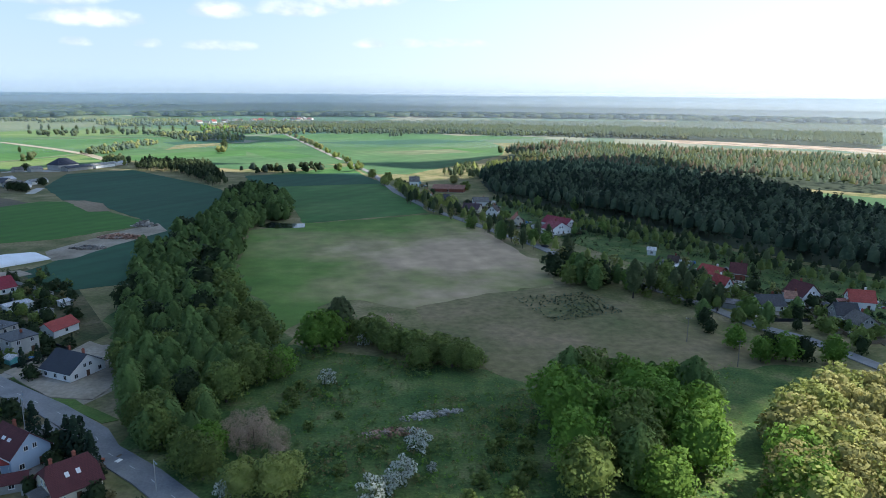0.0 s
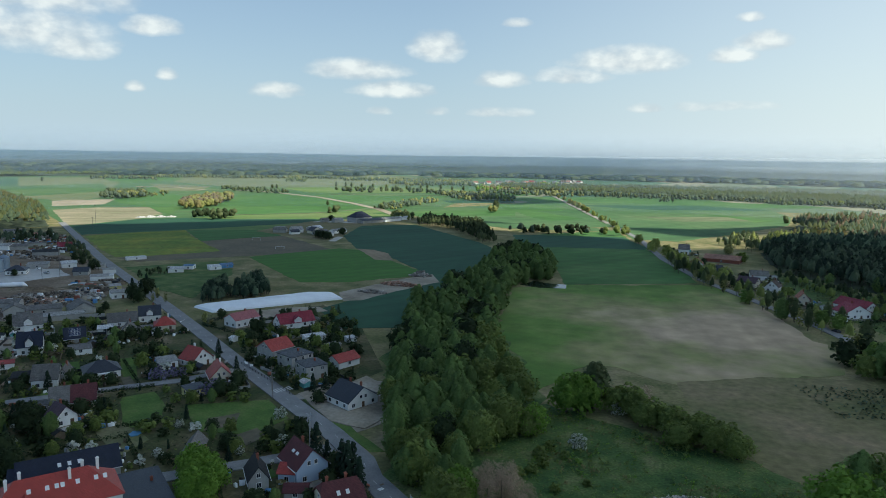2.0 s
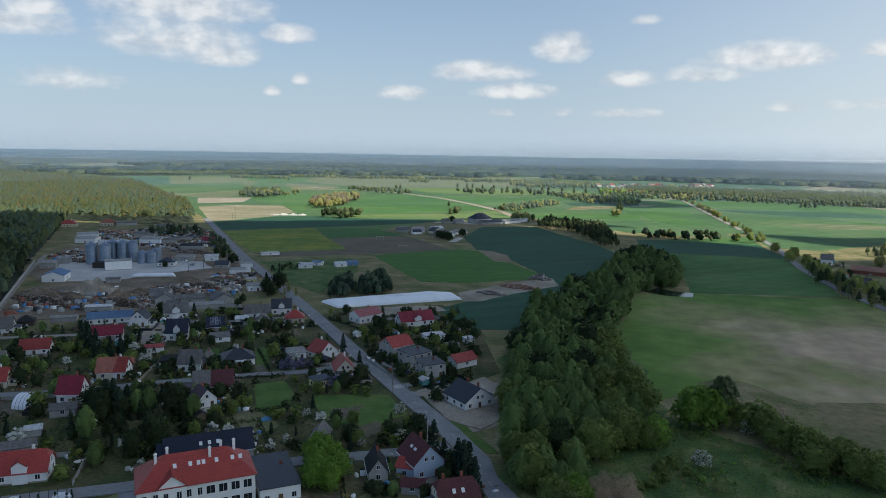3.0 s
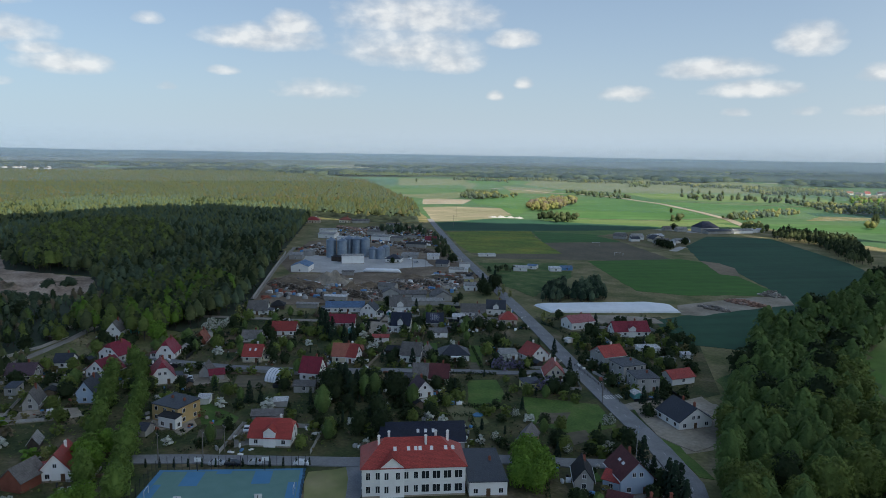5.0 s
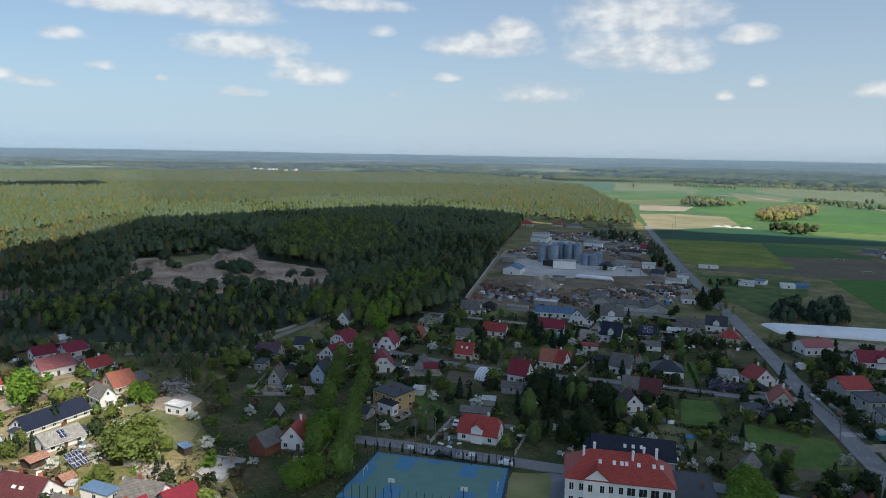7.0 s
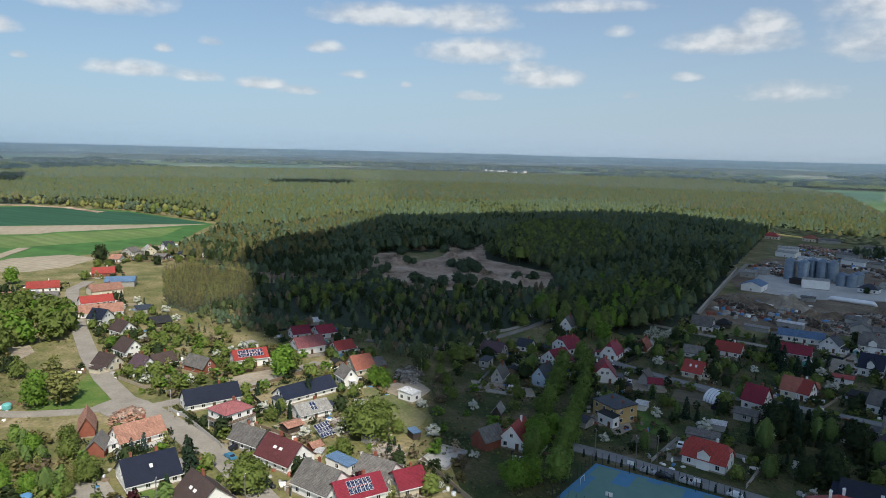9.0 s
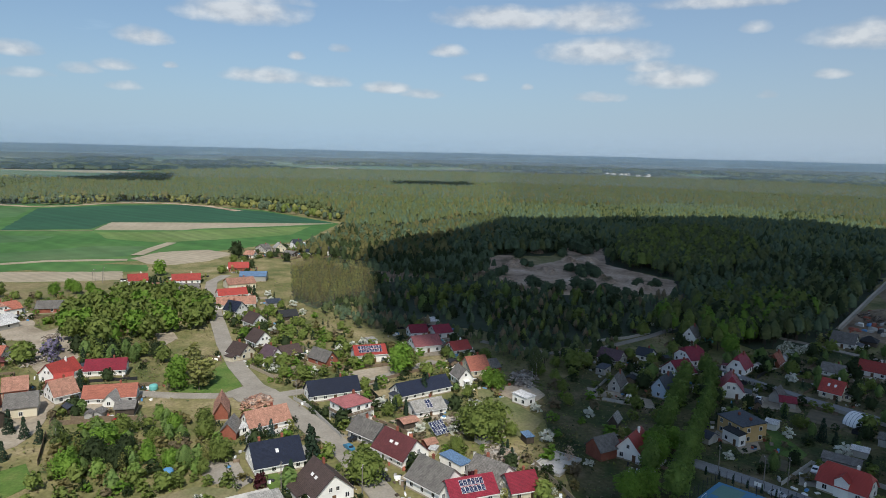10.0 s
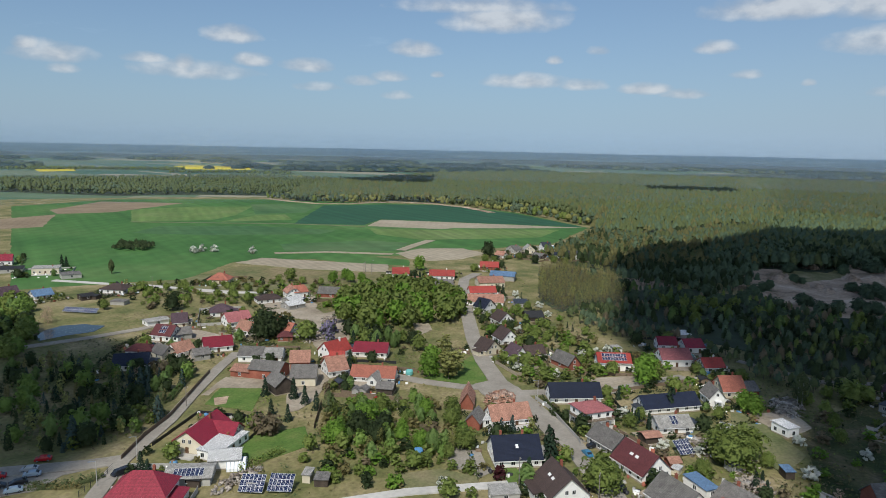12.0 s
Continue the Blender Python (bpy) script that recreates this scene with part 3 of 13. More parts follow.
class Build:
    """Collects boxes, slabs and turned shapes into one mesh."""

    def __init__(self):
        self.v, self.f, self.i, self.uv = [], [], [], []

    def face(self, pts, mat=0, uv=None):
        base = len(self.v)
        self.v += [tuple(p) for p in pts]
        self.f.append(tuple(range(base, base + len(pts))))
        self.i.append(mat)
        if uv is None:
            uv = [(p[0], p[1]) for p in pts]
        self.uv += list(uv)

    def box(self, x0, y0, z0, x1, y1, z1, mat=0, skip_bottom=False):
        a, b, c, d = (x0, y0), (x1, y0), (x1, y1), (x0, y1)
        for p, q in ((a, b), (b, c), (c, d), (d, a)):
            self.face([(*p, z0), (*q, z0), (*q, z1), (*p, z1)], mat)
        self.face([(*a, z1), (*b, z1), (*c, z1), (*d, z1)], mat)
        if not skip_bottom:
            self.face([(*d, z0), (*c, z0), (*b, z0), (*a, z0)], mat)

    def slab(self, pts, thick, mat=0):
        """A plane polygon with thickness downwards, with uv in metres along its slope."""
        pts = [Vector(p) for p in pts]
        n = (pts[1] - pts[0]).cross(pts[2] - pts[0]).normalized()
        if n.z < 0:
            pts.reverse()
            n = -n
        u = Vector((0, 0, 1)).cross(n)
        u = u.normalized() if u.length > 1e-4 else Vector((1, 0, 0))
        w = n.cross(u)
        low = [p - n * thick for p in pts]
        self.face(pts, mat, [(p.dot(u), p.dot(w)) for p in pts])
        self.face(list(reversed(low)), mat)
        for k in range(len(pts)):
            j = (k + 1) % len(pts)
            self.face([low[k], low[j], pts[j], pts[k]], mat)

    def turned(self, rings, sides=12, x=0, y=0, mat=0, cap=True):
        """rings: (radius, z) from below to above."""
        for (r0, z0), (r1, z1) in zip(rings, rings[1:]):
            for s in range(sides):
                a0, a1 = 2 * math.pi * s / sides, 2 * math.pi * (s + 1) / sides
                p = [(x + r0 * math.cos(a0), y + r0 * math.sin(a0), z0), (x + r0 * math.cos(a1), y + r0 * math.sin(a1), z0),
                     (x + r1 * math.cos(a1), y + r1 * math.sin(a1), z1), (x + r1 * math.cos(a0), y + r1 * math.sin(a0), z1)]
                self.face(p if r1 > 1e-4 else p[:3], mat)
        if cap and rings[-1][0] > 1e-4:
            r, z = rings[-1]
            self.face([(x + r * math.cos(2 * math.pi * s / sides), y + r * math.sin(2 * math.pi * s / sides), z) for s in range(sides)], mat)

    def mesh(self, name, mats, smooth=False):
        return mesh_of(name, self.v, self.f, mats, self.i, self.uv, smooth)


# ---- the ground ----
def make_ground():
    """One sheet to the horizon: rings of a disc."""
    radii = [0, 60, 150, 300, 600, 1200, 2400, 4940]
    b = Build()
    for r0, r1 in zip(radii, radii[1:]):
        for s in range(64):
            a0, a1 = 2 * math.pi * s / 64, 2 * math.pi * (s + 1) / 64
            p = [(r0 * math.cos(a0), r0 * math.sin(a0), 0), (r1 * math.cos(a0), r1 * math.sin(a0), 0), (r1 * math.cos(a1), r1 * math.sin(a1), 0), (r0 * math.cos(a1), r0 * math.sin(a1), 0)]
            b.face(p if r0 else p[1:] + [(0, 0, 0)])
    b.i = [1 if k >= 64 * 5 else 0 for k in range(len(b.f))]
    tagged(new("ground", b.mesh("ground", ["grass", "far_fields"])), "rough green and straw-coloured grass ground of the village", "ground", kind="structure")


make_ground()
layer_count = [0]


def plot(name, label, mat, pts, z=None):
    """A field, yard or lawn: a thin sheet with an edge, laid on the ground."""
    if z is None:
        layer_count[0] += 1
        z = 0.03 + 0.0012 * layer_count[0]
    area = sum(a[0] * c[1] - c[0] * a[1] for a, c in zip(pts, pts[1:] + pts[:1]))
    if area < 0:
        pts = pts[::-1]
    # uneven, slightly wandering edges
    rough = {"field": 1.6, "meadow": 3.5, "lawn": 0.7, "yard": 1.2, "sand_dune": 3.0, "pond": 1.2, "woodland_floor": 3.0}.get(name, 0.0)
    edge = []
    for (x0, y0), (x1, y1) in zip(pts, pts[1:] + pts[:1]):
        length = math.hypot(x1 - x0, y1 - y0)
        k = max(1, min(60, int(length / 5))) if rough else 1
        for i in range(k):
            x, y = x0 + (x1 - x0) * i / k, y0 + (y1 - y0) * i / k
            wander = rough * (noise.noise((x * 0.11, y * 0.11, 4.0)) + 0.6 * noise.noise((x * 0.35, y * 0.35, 8.0))) if i else 0.0
            edge.append((x - (y1 - y0) / length * wander, y + (x1 - x0) / length * wander))
    pts = edge
    n = len(pts)
    verts = [(x, y, z) for x, y in pts] + [(x, y, -0.05) for x, y in pts]
    faces = [tuple(range(n))] + [(n + k, n + (k + 1) % n, (k + 1) % n, k) for k in range(n)]
    return tagged(new(name, mesh_of(name, verts, faces, mat)), label, name.replace("_", " "), kind="structure")


def strip(name, label, mat, pts, width, z, kind="structure", steps=1):
    """A road: a band along a line of points, with smoothed bends."""
    pts = [Vector((*p, 0)) for p in pts]
    left, right = [], []
    for k, p in enumerate(pts):
        d = (pts[min(k + 1, len(pts) - 1)] - pts[max(k - 1, 0)]).normalized()
        side = Vector((-d.y, d.x, 0)) * width / 2
        left.append(p + side)
        right.append(p - side)
    n = len(pts)
    verts = [(p.x, p.y, z) for p in left + right] + [(p.x, p.y, -0.05) for p in left + right]
    faces = []
    for k in range(n - 1):
        faces += [(n + k, n + k + 1, k + 1, k), (2 * n + k, k, k + 1, 2 * n + k + 1), (3 * n + k, 3 * n + k + 1, n + k + 1, n + k)]
    return tagged(new(name, mesh_of(name, verts, faces, mat)), label, name.split("_")[-1], kind=kind)


# ---- trees ----
rng = np.random.default_rng(7)


def leaf_quads(centres, outward, size, up_bias=0.25):
    """One small leafy quad at each centre, facing roughly outward."""
    n = len(centres)
    nrm = outward + rng.normal(0, 0.55, (n, 3))
    nrm[:, 2] += up_bias
    nrm /= np.linalg.norm(nrm, axis=1)[:, None]
    ref = rng.normal(0, 1, (n, 3))
    u = np.cross(nrm, ref)
    u /= np.linalg.norm(u, axis=1)[:, None]
    w = np.cross(nrm, u)
    s = size * rng.uniform(0.6, 1.35, (n, 1))
    t = s * rng.uniform(0.6, 1.0, (n, 1))
    corners = np.stack([centres - u * s - w * t * 0.4, centres + w * t * -1.0 + u * s * 0.3, centres + u * s + w * t * 0.5, centres - u * s * 0.2 + w * t], 1)
    # shading normals follow the crown, so that the foliage reads as a soft mass
    soft = outward / np.linalg.norm(outward, axis=1)[:, None] + nrm * 0.18
    soft[:, 2] += 0.15
    soft /= np.linalg.norm(soft, axis=1)[:, None]
    flip = np.where((np.cross(u, w) * soft).sum(1) < 0, -1, 1)
    corners[flip < 0] = corners[flip < 0][:, ::-1]
    both = np.concatenate([corners, np.repeat(soft[:, None, :], 4, 1)], 2)
    return both.reshape(-1, 6), np.arange(4 * n).reshape(n, 4)


def crown_points(n, blobs, flat=0.0):
    """Points on the outer skins of overlapping lumps: centres, radii."""
    c, r = blobs
    w = (r ** 2).mean(1) if r.ndim == 2 else r ** 2
    pick = rng.choice(len(c), n, p=w / w.sum())
    d = rng.normal(0, 1, (n, 3))
    d /= np.linalg.norm(d, axis=1)[:, None]
    d[:, 2] = np.where(d[:, 2] < -0.4, -d[:, 2], d[:, 2])
    rad = r[pick] if r.ndim == 2 else r[pick][:, None]
    return c[pick] + d * rad * rng.uniform(0.75, 1.08, (n, 1)), d


def oval_points(n, h, base, width):
    """Points on a tall oval crown with feathery upright folds."""
    f = rng.uniform(0, 1, n) ** 0.85
    a = rng.uniform(0, 6.28, n)
    seed = rng.uniform(0, 50)
    fold = np.array([noise.noise((math.cos(t) * 2.2, math.sin(t) * 2.2 + seed, v * 2.2)) for t, v in zip(a, f)])
    fine = np.array([noise.noise((math.cos(t) * 6 + seed, math.sin(t) * 6, v * 5)) for t, v in zip(a, f)])
    rad = h * width * np.sin(np.pi * np.clip(0.1 + 0.9 * f, 0, 1)) ** 0.75 * (0.92 + 0.42 * fold + 0.25 * fine) * rng.uniform(0.82, 1.05, n) + 0.05
    z = h * (base + (0.98 - base) * f) + h * 0.05 * fold
    out = np.stack([np.cos(a), np.sin(a), 0.25 + 0.9 * (f - 0.35) + fold * 0.6], 1)
    return np.stack([rad * np.cos(a), rad * np.sin(a), np.maximum(z, 0.3)], 1), out


def trunk_mesh(h, r, limbs, mat, lean=0.03):
    b = Build()
    b.turned([(r * 1.25, -0.1), (r, h * 0.12), (r * 0.75, h * 0.55), (r * 0.35, h * 0.85), (0.03, h)], 7)
    for k in range(limbs):
        a = k * 2.4
        z0 = h * (0.35 + 0.4 * k / max(1, limbs))
        reach = h * 0.28
        tip = Vector((math.cos(a) * reach, math.sin(a) * reach, z0 + h * 0.22))
        foot = Vector((0, 0, z0))
        side = Vector((-math.sin(a), math.cos(a), 0)) * r * 0.3
        upw = Vector((0, 0, r * 0.3))
        for o1, o2 in ((side, upw), (upw, -side), (-side, -upw), (-upw, side)):
            b.face([foot + o1, foot + o2, tip + o2 * 0.2, tip + o1 * 0.2])
    return b.mesh("trunk", mat)


SPECIES = {
    # kind: label, leaf, blossom, trunk height, trunk radius, limbs, crown base, crown width, quads, leaf size, bark
    "broad": ("leafy broad-crowned deciduous tree", "leaf", None, 0.62, 0.26, 5, 0.16, 0.46, 1000, 0.38, "bark"),
    "bright": ("fresh bright-green deciduous tree in spring leaf", "leaf_bright", None, 0.6, 0.24, 5, 0.15, 0.44, 1000, 0.38, "bark"),
    "maple": ("yellow-green flowering maple in full sun", "leaf_yellow", None, 0.6, 0.28, 5, 0.14, 0.48, 1100, 0.38, "bark"),
    "willow": ("dull green willow with a tall oval crown", "leaf_willow", None, 0.6, 0.22, 4, 0.06, 0.29, 900, 0.33, "bark"),
    "pine": ("dark rounded pine on the bare sand", "pine_dark", None, 0.6, 0.2, 4, 0.06, 0.36, 800, 0.36, "bark"),
    "dark": ("dark green deciduous tree with a dense crown", "leaf_dark", None, 0.6, 0.24, 4, 0.10, 0.42, 900, 0.36, "bark"),
    "poplar": ("slim roadside lime tree with a narrow crown", "leaf_dull", None, 0.7, 0.18, 3, 0.2, 0.2, 600, 0.33, "bark"),
    "birch": ("thin birch with a sparse hanging crown", "leaf_dull", None, 0.85, 0.12, 4, 0.2, 0.2, 420, 0.26, "bark_white"),
    "sallow": ("bare brownish thicket tree not yet in leaf", "thicket", None, 0.7, 0.1, 6, 0.05, 0.34, 1500, 0.16, "bark"),
    "late": ("pale peach-green maple in flower", "maple_flower", None, 0.6, 0.28, 5, 0.14, 0.46, 1100, 0.36, "bark"),
    "lime": ("dull green leafy tree of the village avenue", "leaf_avenue", None, 0.6, 0.24, 5, 0.08, 0.38, 1000, 0.36, "bark"),
    "olive": ("young golden-olive tree just coming into leaf", "bud", None, 0.8, 0.1, 3, 0.15, 0.2, 380, 0.30, "bark"),
}


def lump_set(h, base, width, n):
    """Lumps of a crown: ring lumps and a top, uneven."""
    c, r = [], []
    for k in range(n):
        f = (k + 0.5) / n
        z = h * (base + (0.93 - base) * f)
        belly = math.sqrt(max(0.05, 1 - ((f - 0.42) / 0.66) ** 2))
        rad = h * width * belly
        a = k * 2.399 + rng.uniform(-0.5, 0.5)
        off = rad * rng.uniform(0.4, 0.78)
        lump = max(h * width * 0.28, rad * rng.uniform(0.34, 0.5))
        c.append((off * math.cos(a), off * math.sin(a), z - lump * 0.3))
        r.append((lump, lump, lump * 0.8))
    return np.array(c), np.array(r)


protos = {}
arrays = {}
NEAR = 300.0
gathered = {}


def gather(bundle, leaf, v, q, x, y, h, unit, spread):
    """Adds one plant's foliage to a joined mass of greenery."""
    a, s = rng.uniform(0, 6.28), h / unit
    out = v.copy()
    out[:, 0] = (v[:, 0] * math.cos(a) - v[:, 1] * math.sin(a)) * s * spread + x
    out[:, 1] = (v[:, 0] * math.sin(a) + v[:, 1] * math.cos(a)) * s * spread + y
    out[:, 2] = v[:, 2] * s
    out[:, 3] = v[:, 3] * math.cos(a) - v[:, 4] * math.sin(a)
    out[:, 4] = v[:, 3] * math.sin(a) + v[:, 4] * math.cos(a)
    gathered.setdefault(bundle, []).append((leaf, out, q))


def put_gathered(bundle, name, label):
    rows = gathered.pop(bundle, [])
    if not rows:
        return
    leaves = sorted({r[0] for r in rows})
    verts, quads, idx, base = [], [], [], 0
    for leaf, v, q in rows:
        verts.append(v)
        quads.append(q + base)
        idx.append(np.full(len(q), leaves.index(leaf), dtype=np.int32))
        base += len(v)
    me = quad_mesh(name, np.concatenate(verts), np.concatenate(quads), leaves, np.concatenate(idx))
    tagged(new(name, me), label, "greenery", kind="stuff")


def tree_meshes(kind, variant):
    key = (kind, variant)
    if key not in protos:
        label, leaf, _, th, tr, limbs, base, width, quads, size, bark = SPECIES[kind]
        # three degrees of fineness: near, middle, far
        count, grain = {0: (1.05, 0.88), 1: (0.24, 1.8), 2: (2.0, 0.66), 3: (2.8, 0.55), 4: (0.7, 1.06)}[variant // 3]
        if kind in ("willow", "poplar", "birch"):
            pts, out = oval_points(int(quads * min(count, 1.9)), 10.0, base, width)
            grain = max(grain, 0.6)
        else:
            pts, out = crown_points(int(quads * count), lump_set(10.0, base, width, 24 if variant < 6 or variant > 11 else 36))
        v, q = leaf_quads(pts, out, size * (1.0 if kind == "sallow" else 1.15) * grain)
        if kind not in ("birch", "sallow", "olive"):
            # a dense heart of foliage, so that no sky shows through the middle
            heart = np.zeros((5, 8, 6))
            for k, (share, level) in enumerate(((0.35, 0.06), (0.72, 0.22), (0.74, 0.5), (0.5, 0.76), (0.06, 0.88))):
                for i in range(8):
                    a = i * math.pi / 4 + 0.4 * k
                    r = 10.0 * width * share * rng.uniform(0.8, 1.1)
                    heart[k, i] = (r * math.cos(a), r * math.sin(a), 10.0 * (base + (0.95 - base) * level), math.cos(a), math.sin(a), 0.9 * level)
            hq = np.array([[8 * k + i, 8 * k + (i + 1) % 8, 8 * k + 8 + (i + 1) % 8, 8 * k + 8 + i] for k in range(4) for i in range(8)]) + len(v)
            v, q = np.concatenate([v, heart.reshape(-1, 6)]), np.concatenate([q, hq])
        arrays[key] = (leaf, v, q)
        protos[key] = (trunk_mesh(10 * th, tr, limbs, bark), quad_mesh("crown", v, q, leaf))
    return protos[key]


def tree(kind, x, y, h, spread=1.0, group=""):
    trunk, crown = tree_meshes(kind, int(rng.integers(0, 3)) + (12 if math.hypot(x, y) > 270 else 9 if math.hypot(x, y) < 150 else 6 if math.hypot(x, y) < 200 else 0))
    ob = new(kind + "_tree" if kind in ("maple", "willow", "birch", "pine") else "tree")
    tagged(ob, SPECIES[kind][0], "tree", group)
    s = h / 10.0
    ob.matrix_basis = Matrix.LocRotScale((x, y, 0), Euler((0, 0, rng.uniform(0, 6.28))), (s * spread, s * spread, s))
    piece("trunk", trunk, ob)
    piece("crown", crown, ob)
    return ob


def gather_tree(bundle, kind, x, y, h, spread=1.0):
    v = int(rng.integers(0, 3)) + 3
    tree_meshes(kind, v)
    leaf, verts, quads = arrays[(kind, v)]
    gather(bundle, leaf, verts, quads, x, y, h, 10.0, spread)


def conifer_meshes(kind):
    key = (kind, 0)
    if key not in protos:
        width, leaf = {"spruce": (0.24, "needle"), "blue_spruce": (0.26, "needle_blue"), "thuja": (0.13, "needle"), "yew": (0.2, "leaf_dark"), "golden": (0.15, "olive")}[kind]
        pts, out = [], []
        tiers = 16
        for k in range(tiers):
            f = k / tiers
            rad = 10 * width * (1 - f) ** (0.85 if "spruce" in kind else 0.45) + 0.15
            n = int(12 + 34 * (1 - f))
            a = rng.uniform(0, 6.28, n)
            rr = rad * rng.uniform(0.45, 1.05, n)
            z = 10 * (0.06 + 0.92 * f) - rr * (0.35 if "spruce" in kind else 0.1) + rng.uniform(-0.2, 0.2, n)
            pts.append(np.stack([rr * np.cos(a), rr * np.sin(a), np.maximum(z, 0.15)], 1))
            out.append(np.stack([np.cos(a), np.sin(a), np.full(n, 0.5)], 1))
        v, q = leaf_quads(np.concatenate(pts), np.concatenate(out), 0.36)
        arrays[key] = (leaf, v, q)
        protos[key] = (trunk_mesh(9.0, 0.16, 0, "bark"), quad_mesh("crown", v, q, leaf))
    return protos[key]


CONIFER_LABELS = {"spruce": "dark green garden spruce tree", "blue_spruce": "blue-grey spruce in a garden", "thuja": "slim dark green columnar thuja", "yew": "dark rounded evergreen garden tree", "golden": "golden green columnar garden conifer"}


def conifer(kind, x, y, h, spread=1.0, group=""):
    trunk, crown = conifer_meshes(kind)
    ob = tagged(new("conifer_tree"), CONIFER_LABELS[kind], "conifer", group)
    s = h / 10.0
    ob.matrix_basis = Matrix.LocRotScale((x, y, 0), Euler((0, 0, rng.uniform(0, 6.28))), (s * spread, s * spread, s))
    piece("trunk", trunk, ob)
    piece("crown", crown, ob)
    return ob


SHRUBS = {"shrub": ("leaf", "leafy green shrub in a garden"), "shrub_dark": ("leaf_dark", "dark green shrub in a garden"), "shrub_bright": ("leaf_bright", "light green shrub in a garden"), "blossom": ("blossom", "shrub covered in white spring blossom"),
          "lilac": ("lilac", "mauve flowering lilac shrub in a garden"), "red_shrub": ("purple_leaf", "dark red-leaved shrub beside a house"), "dry_shrub": ("bare", "bare brown shrub without leaves"), "olive_shrub": ("olive", "yellowish olive shrub in a garden")}


def gather_bush(bundle, kind, x, y, h, spread=1.0):
    """Adds a bush to a joined mass of far garden greenery."""
    key = ("bush", kind, int(rng.integers(0, 3)))
    if key not in arrays:
        pts, out = crown_points(85, lump_set(3.0, 0.1, 0.5, 10))
        arrays[key] = leaf_quads(pts, out, 0.4)
    v, q = arrays[key]
    gather(bundle, SHRUBS[kind][0], v, q, x, y, h, 3.0, spread)


def shrub(kind, x, y, h, spread=1.0, group=""):
    """A low many-lumped bush, its foliage one mesh; a blossoming one has some green leaves too."""
    key = (kind, int(rng.integers(0, 2)))
    if key not in protos:
        leaf = SHRUBS[kind][0]
        pts, out = crown_points(1000 if kind == "blossom" else 260, lump_set(3.0, 0.1, 0.5, 14))
        v, q = leaf_quads(pts, out, 0.125 if kind == "blossom" else 0.27)
        idx = (rng.uniform(0, 1, len(q)) < 0.3).astype(np.int32) if kind in ("blossom", "lilac") else None
        protos[key] = quad_mesh("foliage", v, q, [leaf, "leaf_dull"] if idx is not None else leaf, idx)
    ob = tagged(new("shrub", protos[key]), SHRUBS[kind][1], "shrub", group)
    s = h / 3.0
    ob.matrix_basis = Matrix.LocRotScale((x, y, 0), Euler((0, 0, rng.uniform(0, 6.28))), (s * spread, s * spread, s))
    return ob


def inside(pts, poly):
    x, y = pts[:, 0], pts[:, 1]
    hit = np.zeros(len(pts), bool)
    for (x0, y0), (x1, y1) in zip(poly, poly[1:] + poly[:1]):
        if y0 != y1:
            hit ^= ((y0 > y) != (y1 > y)) & (x < (x1 - x0) * (y - y0) / (y1 - y0) + x0)
    return hit


def scatter(poly, spacing, jitter=0.55):
    """An uneven planting inside an outline."""
    p = np.array(poly)
    mid = p.mean(0)
    r = np.hypot(*(p - mid).T).max() + spacing
    g = np.arange(-r, r, spacing)
    gx, gy = np.meshgrid(g, g)
    gx = gx + (np.arange(len(g)) % 2)[:, None] * spacing * 0.5
    a = 0.46
    q = np.stack([gx.ravel() * math.cos(a) - gy.ravel() * math.sin(a), gx.ravel() * math.sin(a) + gy.ravel() * math.cos(a)], 1)
    q += mid + rng.uniform(-jitter, jitter, q.shape) * spacing
    return q[inside(q, poly)]


def grove(poly, spacing, kinds, lo, hi, group, maker=None, spread=1.0):
    for x, y in scatter(poly, spacing):
        k = kinds[int(rng.integers(0, len(kinds)))]
        h = rng.uniform(lo, hi)
        if k in SPECIES and math.hypot(x, y) > NEAR:
            gather_tree("far_trees", k, x, y, h, spread * rng.uniform(0.9, 1.15))
        elif k in SPECIES:
            tree(k, x, y, h, spread * rng.uniform(0.9, 1.15), group)
        elif k in CONIFER_LABELS:
            conifer(k, x, y, h, spread * rng.uniform(0.9, 1.15), group)
        else:
            shrub(k, x, y, h, spread * rng.uniform(0.9, 1.3), group)


WOOD_STYLES = {
    # crown: base, widest, top radius share; tufts; tuft size as a share of the height
    "pine": (0.5, 0.15, 13, 0.085), "round": (0.22, 0.24, 17, 0.1), "slim": (0.15, 0.1, 9, 0.07), "belt": (0.06, 0.27, 11, 0.13), "twig": (0.06, 0.2, 44, 0.045)}


def patches(points, kinds):
    """Stands of one kind of tree, with some strays."""
    f = np.array([noise.noise((x * 0.011, y * 0.011, 4.0)) + 0.6 * noise.noise((x * 0.035, y * 0.035, 8.0)) for x, y in points])
    f = 0.5 + 0.62 * f + rng.normal(0, 0.16, len(points))
    return np.clip((f * kinds).astype(int), 0, kinds - 1)


